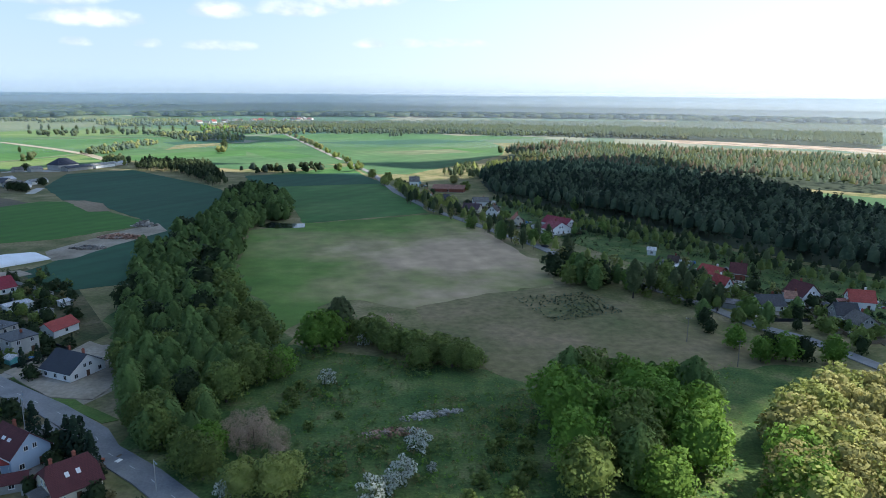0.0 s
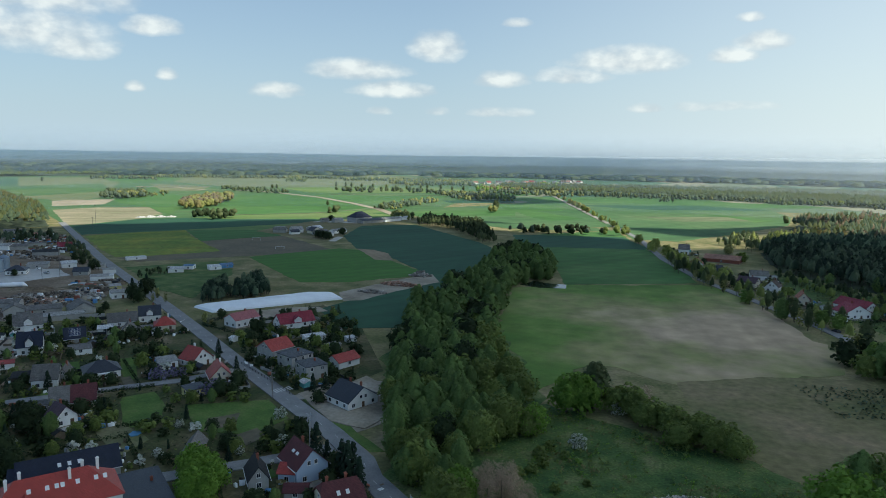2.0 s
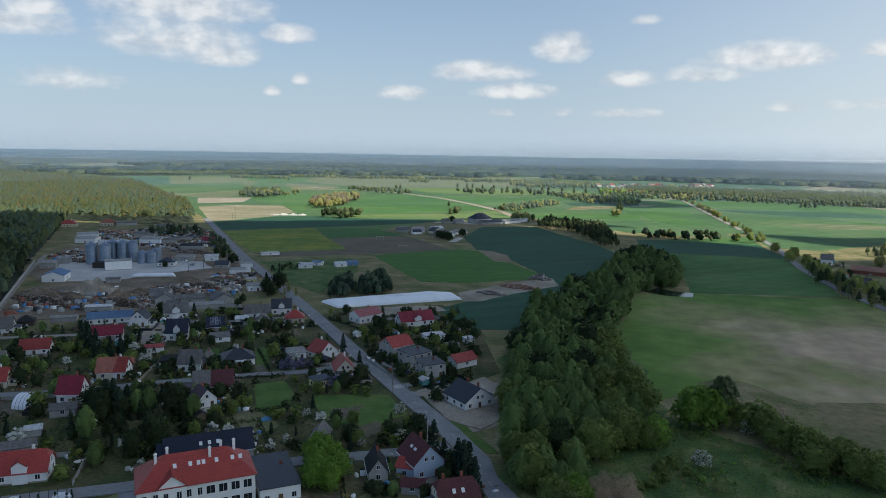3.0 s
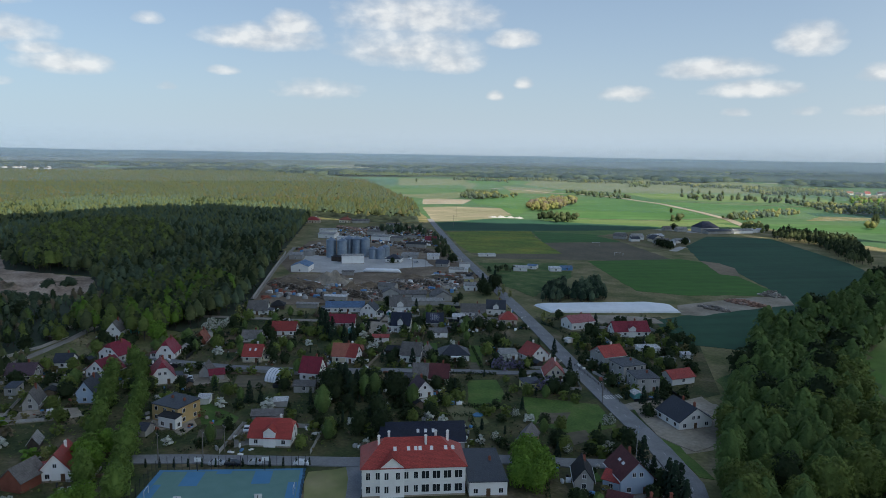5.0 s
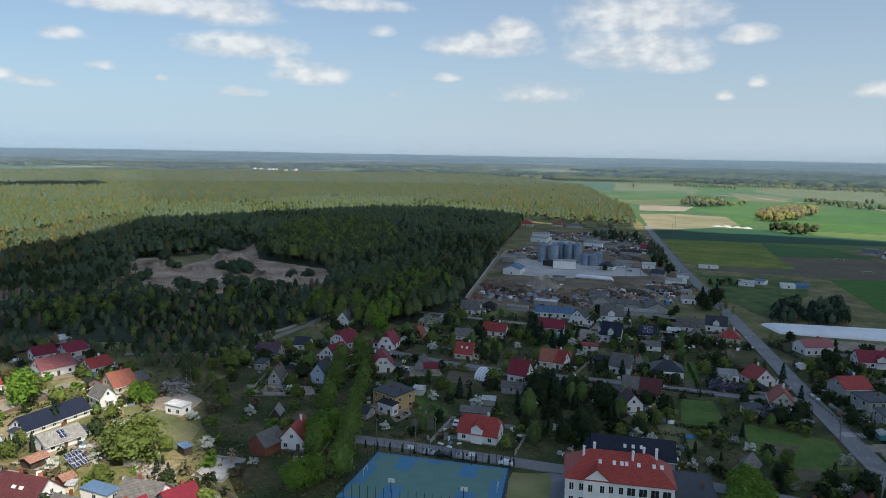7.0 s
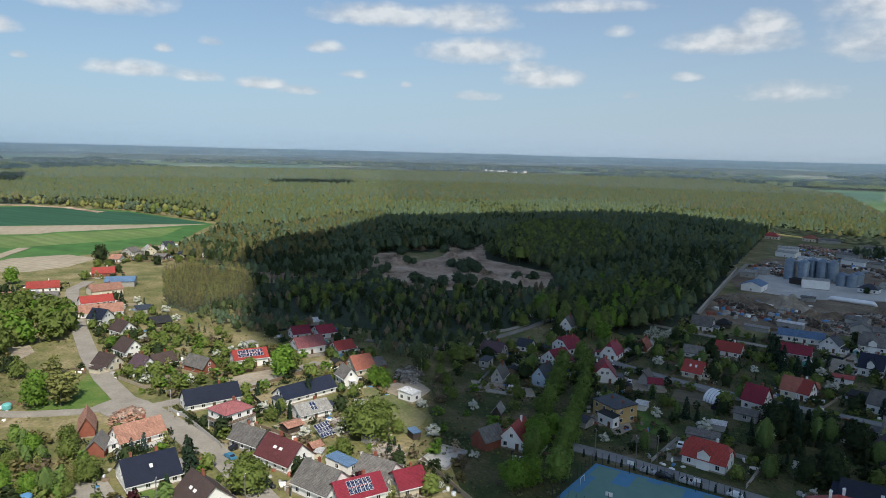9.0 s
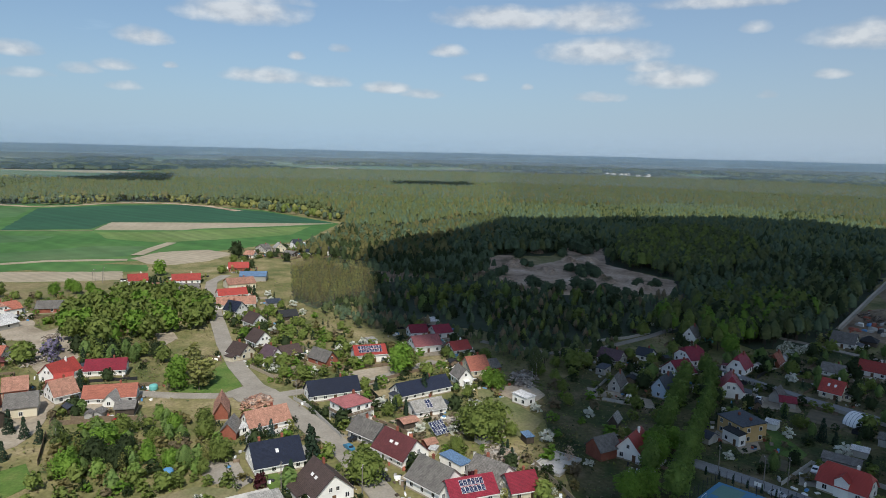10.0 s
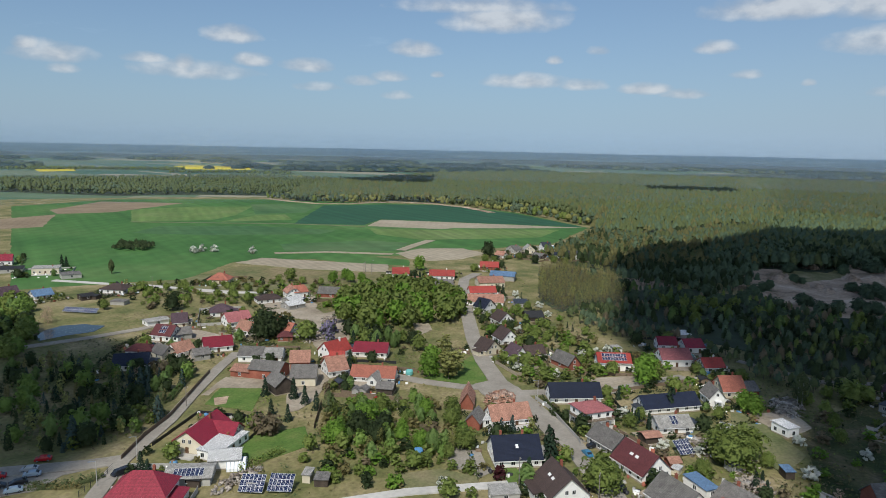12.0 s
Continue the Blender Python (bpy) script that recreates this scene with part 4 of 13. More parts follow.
def far_forest(name, points, lo, hi, leaves, wide, low=0.4):
    """Pointed tree tops of a forest seen from far off: a six-sided crown each."""
    d = np.hypot(points[:, 0], points[:, 1])
    p = np.clip(1000.0 / d, 0.25, 1.0)
    keep = rng.uniform(0, 1, len(points)) < p
    points, p = points[keep], p[keep]
    n = len(points)
    h = rng.uniform(lo, hi, n) * rng.uniform(0.85, 1.12, n)
    r = h * 0.19 * wide * rng.uniform(0.8, 1.25, n) / np.sqrt(p)
    a = np.arange(6) * math.pi / 3 + rng.uniform(0, 6.28, (n, 1))
    rr = r[:, None] * rng.uniform(0.75, 1.2, (n, 6))
    v = np.zeros((n, 7, 6))
    v[:, :6, 0], v[:, :6, 1] = points[:, :1] + rr * np.cos(a), points[:, 1:] + rr * np.sin(a)
    v[:, :6, 2] = h[:, None] * rng.uniform(low, low + 0.22, (n, 6))
    v[:, 6, 0], v[:, 6, 1], v[:, 6, 2] = points[:, 0] + rng.normal(0, 0.2, n) * r, points[:, 1] + rng.normal(0, 0.2, n) * r, h
    v[:, :6, 3], v[:, :6, 4], v[:, :6, 5] = np.cos(a) * 0.7, np.sin(a) * 0.7, 0.72
    v[:, 6, 5] = 1.0
    top = [[6, 0, 1, 2], [6, 2, 3, 4], [6, 4, 5, 0]]
    if low < 0.3:
        # a rounded crown: a second ring under the top one
        under = v[:, :6].copy()
        v[:, :6, 2] = h[:, None] * rng.uniform(0.66, 0.84, (n, 6))
        shrink = rng.uniform(0.55, 0.8, (n, 6))
        v[:, :6, 0], v[:, :6, 1] = points[:, :1] + (under[:, :, 0] - points[:, :1]) * shrink, points[:, 1:] + (under[:, :, 1] - points[:, 1:]) * shrink
        v[:, 6, 2] *= 0.95
        under[:, :, 5] = 0.2
        v = np.concatenate([v, under], 1)
        top += [[k, k + 7, (k + 1) % 6 + 7, (k + 1) % 6] for k in range(6)]
    q = np.array(top)[None] + (np.arange(n) * v.shape[1])[:, None, None]
    idx = np.repeat(patches(points, len(leaves)), len(top)).astype(np.int32)
    return quad_mesh(name, v.reshape(-1, 6), q.reshape(-1, 4), leaves, idx)


def lumpy_crowns(name, points, lo, hi, leaves, wide, lumps=3):
    """Separate round-crowned trees seen from far off: a few uneven domes each, down to the grass."""
    n = len(points)
    h = rng.uniform(lo, hi, n)
    a = rng.uniform(0, 6.28, (n, lumps))
    off = h[:, None] * 0.15 * wide * rng.uniform(0.4, 1.2, (n, lumps))
    off[:, 0] = 0.0
    rad = h[:, None] * 0.26 * wide * rng.uniform(0.65, 1.1, (n, lumps))
    z = h[:, None] * rng.uniform(0.25, 0.62, (n, lumps))
    z[:, 0] = h * 0.66
    cx, cy = (points[:, :1] + off * np.cos(a)).ravel(), (points[:, 1:] + off * np.sin(a)).ravel()
    rad, z = rad.ravel(), z.ravel()
    m = n * lumps
    rings = [(-0.75, 0.62), (-0.15, 1.0), (0.55, 0.8)]
    v = np.zeros((m, 19, 6))
    ang = np.arange(6) * math.pi / 3
    for k, (zz, rr) in enumerate(rings):
        j = rng.uniform(0.72, 1.2, (m, 6))
        for i in range(6):
            v[:, k * 6 + i, 0] = cx + rad * rr * j[:, i] * math.cos(ang[i] + 0.5 * k)
            v[:, k * 6 + i, 1] = cy + rad * rr * j[:, i] * math.sin(ang[i] + 0.5 * k)
            v[:, k * 6 + i, 2] = np.maximum(0.1, z + rad * zz * 1.05 * j[:, i])
            v[:, k * 6 + i, 3:] = (math.cos(ang[i] + 0.5 * k) * rr, math.sin(ang[i] + 0.5 * k) * rr, zz * 0.8 + 0.3)
    v[:, 18, 0], v[:, 18, 1], v[:, 18, 2], v[:, 18, 5] = cx, cy, z + rad * 1.02, 1.0
    faces = [[k * 6 + i, k * 6 + (i + 1) % 6, k * 6 + 6 + (i + 1) % 6, k * 6 + 6 + i] for k in range(2) for i in range(6)] + [[18, 12, 13, 14], [18, 14, 15, 16], [18, 16, 17, 12]]
    q = np.array(faces)[None] + (np.arange(m) * 19)[:, None, None]
    idx = np.repeat(np.repeat(patches(points, len(leaves)), lumps), len(faces)).astype(np.int32)
    return quad_mesh(name, v.reshape(-1, 6), q.reshape(-1, 4), leaves, idx)


def wood_mesh(name, points, lo, hi, style, leaf, wide=1.0):
    if style in ("far", "cone"):
        return far_forest(name, points, lo, hi, leaf, wide, 0.5 if style == "far" else 0.16)
    if style == "belt" or (style == "round" and np.hypot(*points.mean(0)) > 900):
        return lumpy_crowns(name, points, lo, hi, leaf if isinstance(leaf, list) else [leaf], wide)
    base, width, tufts, size = WOOD_STYLES[style]
    n = len(points)
    away = np.hypot(*points.mean(0))
    if away < 560 and n < 500:
        tufts, size = tufts * 4, size * 0.5
    elif style == "round" and away < 760:
        tufts, size = int(tufts * 2.4), size * 0.58
    elif style == "round" and away > 900:
        tufts, size = 9, size * 1.35
    if style == "twig":
        tufts, size = tufts * 2, size * 0.6
    h = rng.uniform(lo, hi, n) * (1 + 0.12 * np.sin(points[:, 0] * 0.02) * np.cos(points[:, 1] * 0.017))
    f = rng.uniform(0, 1, (n, tufts)) ** 0.8
    f[:, 0] = 1.0
    rad = width * np.sin(np.pi * np.clip(0.16 + 0.84 * f, 0, 1)) ** 0.7 + 0.012
    a = rng.uniform(0, 6.28, (n, tufts))
    rr = rad * rng.uniform(0.55, 1.05, (n, tufts)) * wide
    c = np.stack([rr * np.cos(a), rr * np.sin(a), base + (0.97 - base) * f], 2) * h[:, None, None]
    c[:, :, :2] += points[:, None, :]
    out = np.stack([np.cos(a), np.sin(a), 0.4 + f], 2)
    s = np.repeat(h * size * (0.6 + 0.4 * wide), tufts)[:, None]
    v, q = leaf_quads(c.reshape(-1, 3), out.reshape(-1, 3), s)
    leaves = leaf if isinstance(leaf, list) else [leaf]
    which = patches(points, len(leaves))
    idx = np.repeat(which, tufts).astype(np.int32) if len(leaves) > 1 else None
    if style == "round":
        # a dense inner crown under the loose outer tufts
        core = np.zeros((n, 13, 6))
        ca = np.arange(6) * math.pi / 3 + rng.uniform(0, 6.28, (n, 1))
        for k, (share, level, tilt) in enumerate(((0.92, base + 0.18, 0.1), (0.72, base + 0.5, 0.7))):
            cr = h[:, None] * width * wide * share * rng.uniform(0.75, 1.1, (n, 6))
            core[:, 6 * k:6 * k + 6, 0], core[:, 6 * k:6 * k + 6, 1] = points[:, :1] + cr * np.cos(ca), points[:, 1:] + cr * np.sin(ca)
            core[:, 6 * k:6 * k + 6, 2] = h[:, None] * level * rng.uniform(0.9, 1.1, (n, 6))
            core[:, 6 * k:6 * k + 6, 3], core[:, 6 * k:6 * k + 6, 4], core[:, 6 * k:6 * k + 6, 5] = np.cos(ca) * 0.7, np.sin(ca) * 0.7, tilt
        core[:, 12, 0], core[:, 12, 1], core[:, 12, 2], core[:, 12, 5] = points[:, 0], points[:, 1], h * 0.93, 1.0
        sides = [[i, (i + 1) % 6, 6 + (i + 1) % 6, 6 + i] for i in range(6)] + [[12, 6, 7, 8], [12, 8, 9, 10], [12, 10, 11, 6]]
        cq = np.array(sides)[None] + (np.arange(n) * 13)[:, None, None] + len(v)
        v, q = np.concatenate([v, core.reshape(-1, 6)]), np.concatenate([q, cq.reshape(-1, 4)])
        if idx is not None:
            idx = np.concatenate([idx, np.repeat(which, len(sides)).astype(np.int32)])
    # trunks: one slim upright strip each
    t = np.zeros((n, 4, 3))
    w = 0.16
    t[:, 0], t[:, 1] = np.c_[points[:, 0] - w, points[:, 1] - w, np.zeros(n)], np.c_[points[:, 0] + w, points[:, 1] + w, np.zeros(n)]
    t[:, 2], t[:, 3] = np.c_[points[:, 0] + w * 0.5, points[:, 1] + w * 0.5, h * 0.8], np.c_[points[:, 0] - w * 0.5, points[:, 1] - w * 0.5, h * 0.8]
    tq = np.arange(4 * n).reshape(n, 4) + len(v)
    mats = leaves + ["bark"]
    full = np.concatenate([idx if idx is not None else np.zeros(len(q), np.int32), np.full(n, len(leaves), np.int32)])
    return quad_mesh(name, np.concatenate([v, np.concatenate([t, np.tile([0.5, -0.5, 0.5], (n, 4, 1))], 2).reshape(-1, 6)]), np.concatenate([q, tq]), mats, full)


RIM = 4880.0
WOODS_REACH = 2500.0


def wood(name, label, poly, spacing, lo, hi, style, leaf, sides=6, wide=1.0, floor="far_wood"):
    """A wood that nobody could count: one object of many trees."""
    pts = scatter(poly, spacing)
    pts = pts[np.hypot(pts[:, 0], pts[:, 1]) < WOODS_REACH - 30]
    if len(pts) == 0:
        return None
    if style == "cone":
        # the near edge of a wood shows its single leafy crowns
        d = np.hypot(pts[:, 0], pts[:, 1])
        near = pts[(d < 660) & (rng.uniform(0, 1, len(pts)) < 0.62)]
        pts = pts[d >= 660]
        if len(near):
            tagged(new(name, wood_mesh(name, near, lo, hi, "round", list(leaf) + (["leaf_dark", "leaf_dull"] if "leaf_dull" in leaf else []), 1.0)), label, "woodland", kind="stuff")
        if len(pts) == 0:
            return None
    ob = tagged(new(name, wood_mesh(name, pts, lo, hi, style, leaf, wide)), label, "woodland", kind="stuff")
    if floor:
        plot("woodland_floor", "dark needle-strewn woodland floor", floor, poly)
    return ob


# ---- houses ----
ROOF_WORDS = {"r_red": "red tiled", "r_crimson": "crimson metal-tiled", "r_orange": "orange tiled", "r_salmon": "faded salmon tiled", "r_pink": "faded pinkish red", "r_maroon": "maroon tiled", "r_brown": "dark brown tiled", "r_purple": "purple-brown tiled",
              "r_navy": "dark navy metal", "r_slate": "slate grey", "r_blue": "pale blue sheet", "r_grey": "weathered grey", "r_pale": "light grey sheet", "r_white": "white sheet", "r_dark": "black felted"}
WALL_WORDS = {"white": "white rendered", "cream": "cream rendered", "ochre": "ochre yellow", "grey": "grey rendered", "pale_blue": "pale blue rendered", "yellow": "yellow", "brick": "red brick", "dark_wood": "dark boarded", "blue_sheet": "blue sheet"}


def window_meshes(w, h):
    key = ("window", round(w, 2), round(h, 2))
    if key not in protos:
        f, p = Build(), Build()
        t = 0.09
        f.box(-w / 2, -0.05, 0, w / 2, 0.05, t)
        f.box(-w / 2, -0.05, h - t, w / 2, 0.05, h)
        f.box(-w / 2, -0.05, t, -w / 2 + t, 0.05, h - t)
        f.box(w / 2 - t, -0.05, t, w / 2, 0.05, h - t)
        f.box(-0.035, -0.05, t, 0.035, 0.05, h - t)
        f.box(-w / 2 - 0.06, -0.14, -0.06, w / 2 + 0.06, 0.05, -0.002)
        p.box(-w / 2 + t, -0.02, t, w / 2 - t, 0.02, h - t)
        protos[key] = (f.mesh("window", "frame"), p.mesh("pane", "glass"))
    return protos[key]


def joined_window(w, h):
    key = ("joined_window", round(w, 2), round(h, 2))
    if key not in protos:
        b = Build()
        t = 0.1
        b.box(-w / 2, -0.05, 0, w / 2, 0.04, h, 0)
        for s in (-1, 1):
            x0, x1 = (-w / 2 + t, -0.04) if s < 0 else (0.04, w / 2 - t)
            b.box(x0, -0.065, t, x1, -0.045, h - t, 1)
        protos[key] = b.mesh("window", ["frame", "glass"])
    return protos[key]


def add_window(parent, m, w=1.2, h=1.35, near=True):
    if not near:
        piece("window", joined_window(w, h), parent, m)
        return
    frame_me, pane_me = window_meshes(w, h)
    win = piece("window", frame_me, parent, m)
    piece("pane", pane_me, win)


def box_mesh(name, sx, sy, sz, mat):
    b = Build()
    b.box(-sx / 2, -sy / 2, 0, sx / 2, sy / 2, sz)
    return b.mesh(name, mat)


def chimney_mesh(h, mat):
    key = ("chimney", round(h, 1), mat)
    if key not in protos:
        b = Build()
        b.box(-0.3, -0.3, 0, 0.3, 0.3, h)
        b.box(-0.37, -0.37, h, 0.37, 0.37, h + 0.12)
        b.box(-0.16, -0.16, h + 0.12, 0.16, 0.16, h + 0.35)
        protos[key] = b.mesh("chimney", mat)
    return protos[key]


def face_of(side, w, d):
    """Pose on a wall: 0 front, 1 right, 2 back, 3 left; local x runs along the wall, -y points out."""
    return {0: pose(0, -d / 2, 0), 1: pose(w / 2, 0, 0, 0, 0, 90), 2: pose(0, d / 2, 0, 0, 0, 180), 3: pose(-w / 2, 0, 0, 0, 0, -90)}[side]


def gable_walls(b, w, d, h, rh, ridge):
    X, Y = w / 2, d / 2
    if ridge == "x":
        peak = [(-X, 0, h + rh), (X, 0, h + rh)]
        b.face([(-X, -Y, -0.2), (X, -Y, -0.2), (X, -Y, h), (-X, -Y, h)])
        b.face([(X, Y, -0.2), (-X, Y, -0.2), (-X, Y, h), (X, Y, h)])
        b.face([(X, -Y, -0.2), (X, Y, -0.2), (X, Y, h), peak[1], (X, -Y, h)])
        b.face([(-X, Y, -0.2), (-X, -Y, -0.2), (-X, -Y, h), peak[0], (-X, Y, h)])
    else:
        peak = [(0, -Y, h + rh), (0, Y, h + rh)]
        b.face([(-X, -Y, -0.2), (X, -Y, -0.2), (X, -Y, h), peak[0], (-X, -Y, h)])
        b.face([(X, Y, -0.2), (-X, Y, -0.2), (-X, Y, h), peak[1], (X, Y, h)])
        b.face([(X, -Y, -0.2), (X, Y, -0.2), (X, Y, h), (X, -Y, h)])
        b.face([(-X, Y, -0.2), (-X, -Y, -0.2), (-X, -Y, h), (-X, Y, h)])


def gable_roof(b, w, d, h, rh, ridge, over=0.45, thick=0.18, clip=0.0):
    """Two slopes with eaves; clip takes the gables' tops off for half-hips."""
    if ridge == "y":
        half, length = w / 2, d / 2
        to = lambda p: p
    else:
        half, length = d / 2, w / 2
        to = lambda p: (p[1], p[0], p[2])
    k = rh / half
    drop = over * k
    L = length + over
    top = h + rh + thick * 0.9
    cut = clip * length
    for s in (-1, 1):
        e0, e1 = (s * (half + over), -L, h - drop + thick * 0.9), (s * (half + over), L, h - drop + thick * 0.9)
        if clip:
            m0, m1 = (s * half * 0.42, -L, h + rh * 0.58 + thick * 0.9), (s * half * 0.42, L, h + rh * 0.58 + thick * 0.9)
            b.slab([to(p) for p in (e0, e1, m1, (0, L - cut, top), (0, -L + cut, top), m0)], thick)
        else:
            b.slab([to(p) for p in (e0, e1, (0, L, top), (0, -L, top))], thick)
    if clip:
        for s in (-1, 1):
            b.slab([to(p) for p in ((-half * 0.42, s * L, h + rh * 0.58 + thick * 0.9), (half * 0.42, s * L, h + rh * 0.58 + thick * 0.9), (0, s * (L - cut), top))], thick)


def hip_roof(b, w, d, h, rh, over=0.5, thick=0.18):
    X, Y = w / 2 + over, d / 2 + over
    z0, z1 = h, h + rh
    if w >= d:
        r = max(0.0, X - Y * 0.9)
        a, c = (-r, 0, z1), (r, 0, z1)
        b.slab([(-X, -Y, z0), (X, -Y, z0), c, a], thick)
        b.slab([(X, Y, z0), (-X, Y, z0), a, c], thick)
        b.slab([(X, -Y, z0), (X, Y, z0), c], thick)
        b.slab([(-X, Y, z0), (-X, -Y, z0), a], thick)
    else:
        r = max(0.0, Y - X * 0.9)
        a, c = (0, -r, z1), (0, r, z1)
        b.slab([(X, -Y, z0), (X, Y, z0), c, a], thick)
        b.slab([(-X, Y, z0), (-X, -Y, z0), a, c], thick)
        b.slab([(-X, -Y, z0), (X, -Y, z0), a], thick)
        b.slab([(X, Y, z0), (-X, Y, z0), c], thick)


def house(x, y, rot, w, d, h, rh, form, roof, wall, name="house", chimneys=1, skylights=0, windows=True, label="", dormer=False, porch=False, solar=0, open_front=False):
    """form: x or y (ridge along or across the front), hx, hy (half-hipped), hip, flat."""
    ob = new(name)
    ob.matrix_basis = pose(x, y, 0, 0, 0, rot)
    what = {"flat": "flat-roofed", "hip": "hipped"}.get(form, "half-hipped" if form[0] == "h" else "gabled")
    tagged(ob, label or f"{WALL_WORDS.get(wall, wall)} {what} {name.replace('_', ' ')} with a {ROOF_WORDS.get(roof, 'dark')} roof", name.replace("_", " "))
    b, r = Build(), Build()
    ridge = form[-1] if form in ("x", "y", "hx", "hy") else ""
    if ridge:
        if form[0] == "h":
            # clipped gables: the wall stops where the half-hip begins
            b.box(-w / 2, -d / 2, -0.2, w / 2, d / 2, h)
            X, Y = w / 2, d / 2
            for s in (-1, 1):
                if ridge == "y":
                    b.face([(-X, s * Y, h), (X, s * Y, h), (X * 0.42, s * Y, h + rh * 0.58), (-X * 0.42, s * Y, h + rh * 0.58)])
                else:
                    b.face([(s * X, -Y, h), (s * X, Y, h), (s * X, Y * 0.42, h + rh * 0.58), (s * X, -Y * 0.42, h + rh * 0.58)])
            gable_roof(r, w, d, h, rh, ridge, clip=0.22)
        else:
            gable_walls(b, w, d, h, rh, ridge)
            gable_roof(r, w, d, h, rh, ridge)
    elif form == "hip":
        b.box(-w / 2, -d / 2, -0.2, w / 2, d / 2, h + 0.1)
        hip_roof(r, w, d, h + 0.05, rh)
    else:
        b.box(-w / 2, -d / 2, -0.2, w / 2, d / 2, h)
        r.slab([(-w / 2 - 0.25, -d / 2 - 0.25, h + 0.12), (w / 2 + 0.25, -d / 2 - 0.25, h + 0.12), (w / 2 + 0.25, d / 2 + 0.25, h + 0.12 + rh), (-w / 2 - 0.25, d / 2 + 0.25, h + 0.12 + rh)], 0.2)
    piece("wall", b.mesh("wall", wall), ob)
    piece("roof", r.mesh("roof", roof), ob)
    if name == "house" and form in ("x", "y") and math.hypot(x, y) < 430:
        # gutters along the eaves
        half, run = (d / 2, w / 2) if ridge == "x" else (w / 2, d / 2)
        low = h - 0.45 * rh / half
        for s in (-1, 1):
            g = Build()
            e = s * (half + 0.5)
            if ridge == "x":
                g.box(-run - 0.45, e - 0.08, low - 0.12, run + 0.45, e + 0.08, low + 0.04)
            else:
                g.box(e - 0.08, -run - 0.45, low - 0.12, e + 0.08, run + 0.45, low + 0.04)
            piece("gutter", g.mesh("gutter", "frame"), ob)
    if name == "house" and form != "flat" and math.hypot(x, y) < 430 and d > 6 and rng.uniform() < 0.5:
        # a lean-to built on at one end
        s = -1 if rng.uniform() < 0.5 else 1
        reach, deep, off = rng.uniform(2.2, 3.4), d * rng.uniform(0.4, 0.65), d * rng.uniform(-0.15, 0.15)
        g, gr = Build(), Build()
        g.box(min(s * w / 2, s * (w / 2 + reach)), off - deep / 2, 0.0, max(s * w / 2, s * (w / 2 + reach)), off + deep / 2, 2.25)
        gr.slab([(s * w / 2, off - deep / 2 - 0.2, 2.75), (s * (w / 2 + reach + 0.3), off - deep / 2 - 0.2, 2.3), (s * (w / 2 + reach + 0.3), off + deep / 2 + 0.2, 2.3), (s * w / 2, off + deep / 2 + 0.2, 2.75)], 0.14)
        annex = piece("annex", g.mesh("annex", wall), ob)
        piece("annex_roof", gr.mesh("annex_roof", (roof, "r_grey", "r_slate", "r_pale")[int(rng.integers(0, 4))]), annex)
        add_window(annex, pose(s * (w / 2 + reach / 2), off - deep / 2 - 0.02, 0.95), near=False)
    if name not in ("shed", "garage"):
        p = Build()
        p.box(-w / 2 - 0.04, -d / 2 - 0.04, -0.2, w / 2 + 0.04, d / 2 + 0.04, 0.45)
        piece("plinth", p.mesh("plinth", "plinth"), ob)
    if windows:
        floors = max(1, int(h // 2.6))
        near = math.hypot(x, y) < 205
        for side, length in ((0, w), (1, d), (3, d), (2, w)):
            n = max(1, int(length // 3.1))
            if side == 2:
                n = min(n, 2) if math.hypot(x, y) < 260 else 1
            if name in ("shed", "barn", "garage", "warehouse", "site_cabin"):
                n = 1
            base = face_of(side, w, d)
            for fl in range(floors):
                for k in range(n):
                    if side == 0 and fl == 0 and k == n // 2 and n > 1:
                        dm = protos.setdefault(("door",), box_mesh("door", 1.05, 0.12, 2.1, "door"))
                        piece("door", dm, ob, base @ pose((k + 0.5 - n / 2) * length / n, 0, 0.1))
                        continue
                    add_window(ob, base @ pose((k + 0.5 - n / 2) * length / n, -0.02, 0.95 + fl * 2.75), near=near)
            if ridge and rh > 2.6 and ((ridge == "y") == (side in (0, 2))):
                for k in (-1, 1) if length > 7.5 else (0,):
                    add_window(ob, base @ pose(k * 0.95, -0.02, h + 0.35), 1.0, 1.2, near)
    for k in range(chimneys):
        if form == "flat":
            m = pose(w * (0.22 - 0.45 * k), d * 0.12, h)
            piece("chimney", chimney_mesh(1.0, "brick"), ob, m)
        else:
            f = (0.18, -0.3, 0.34)[k % 3]
            off = 0.08 * (d if ridge != "y" else w)
            m = pose(w * f, off, h + rh - 0.9) if ridge != "y" else pose(off, d * f, h + rh - 0.9)
            piece("chimney", chimney_mesh(1.7, "brick" if roof != "r_red" else "white"), ob, m)
    if skylights and ridge:
        k = rh / ((d if ridge == "x" else w) / 2)
        tilt = math.degrees(math.atan(k))
        sm = protos.setdefault(("skylight",), box_mesh("skylight", 0.8, 1.15, 0.1, "frame"))
        for s in range(skylights):
            u = (s + 0.5 - skylights / 2) * 2.2
            if ridge == "x":
                piece("skylight", sm, ob, pose(u, -d * 0.25, h + rh * 0.5 + 0.2, tilt, 0, 0))
            else:
                piece("skylight", sm, ob, pose(-w * 0.25, u, h + rh * 0.5 + 0.2, 0, -tilt, 0))
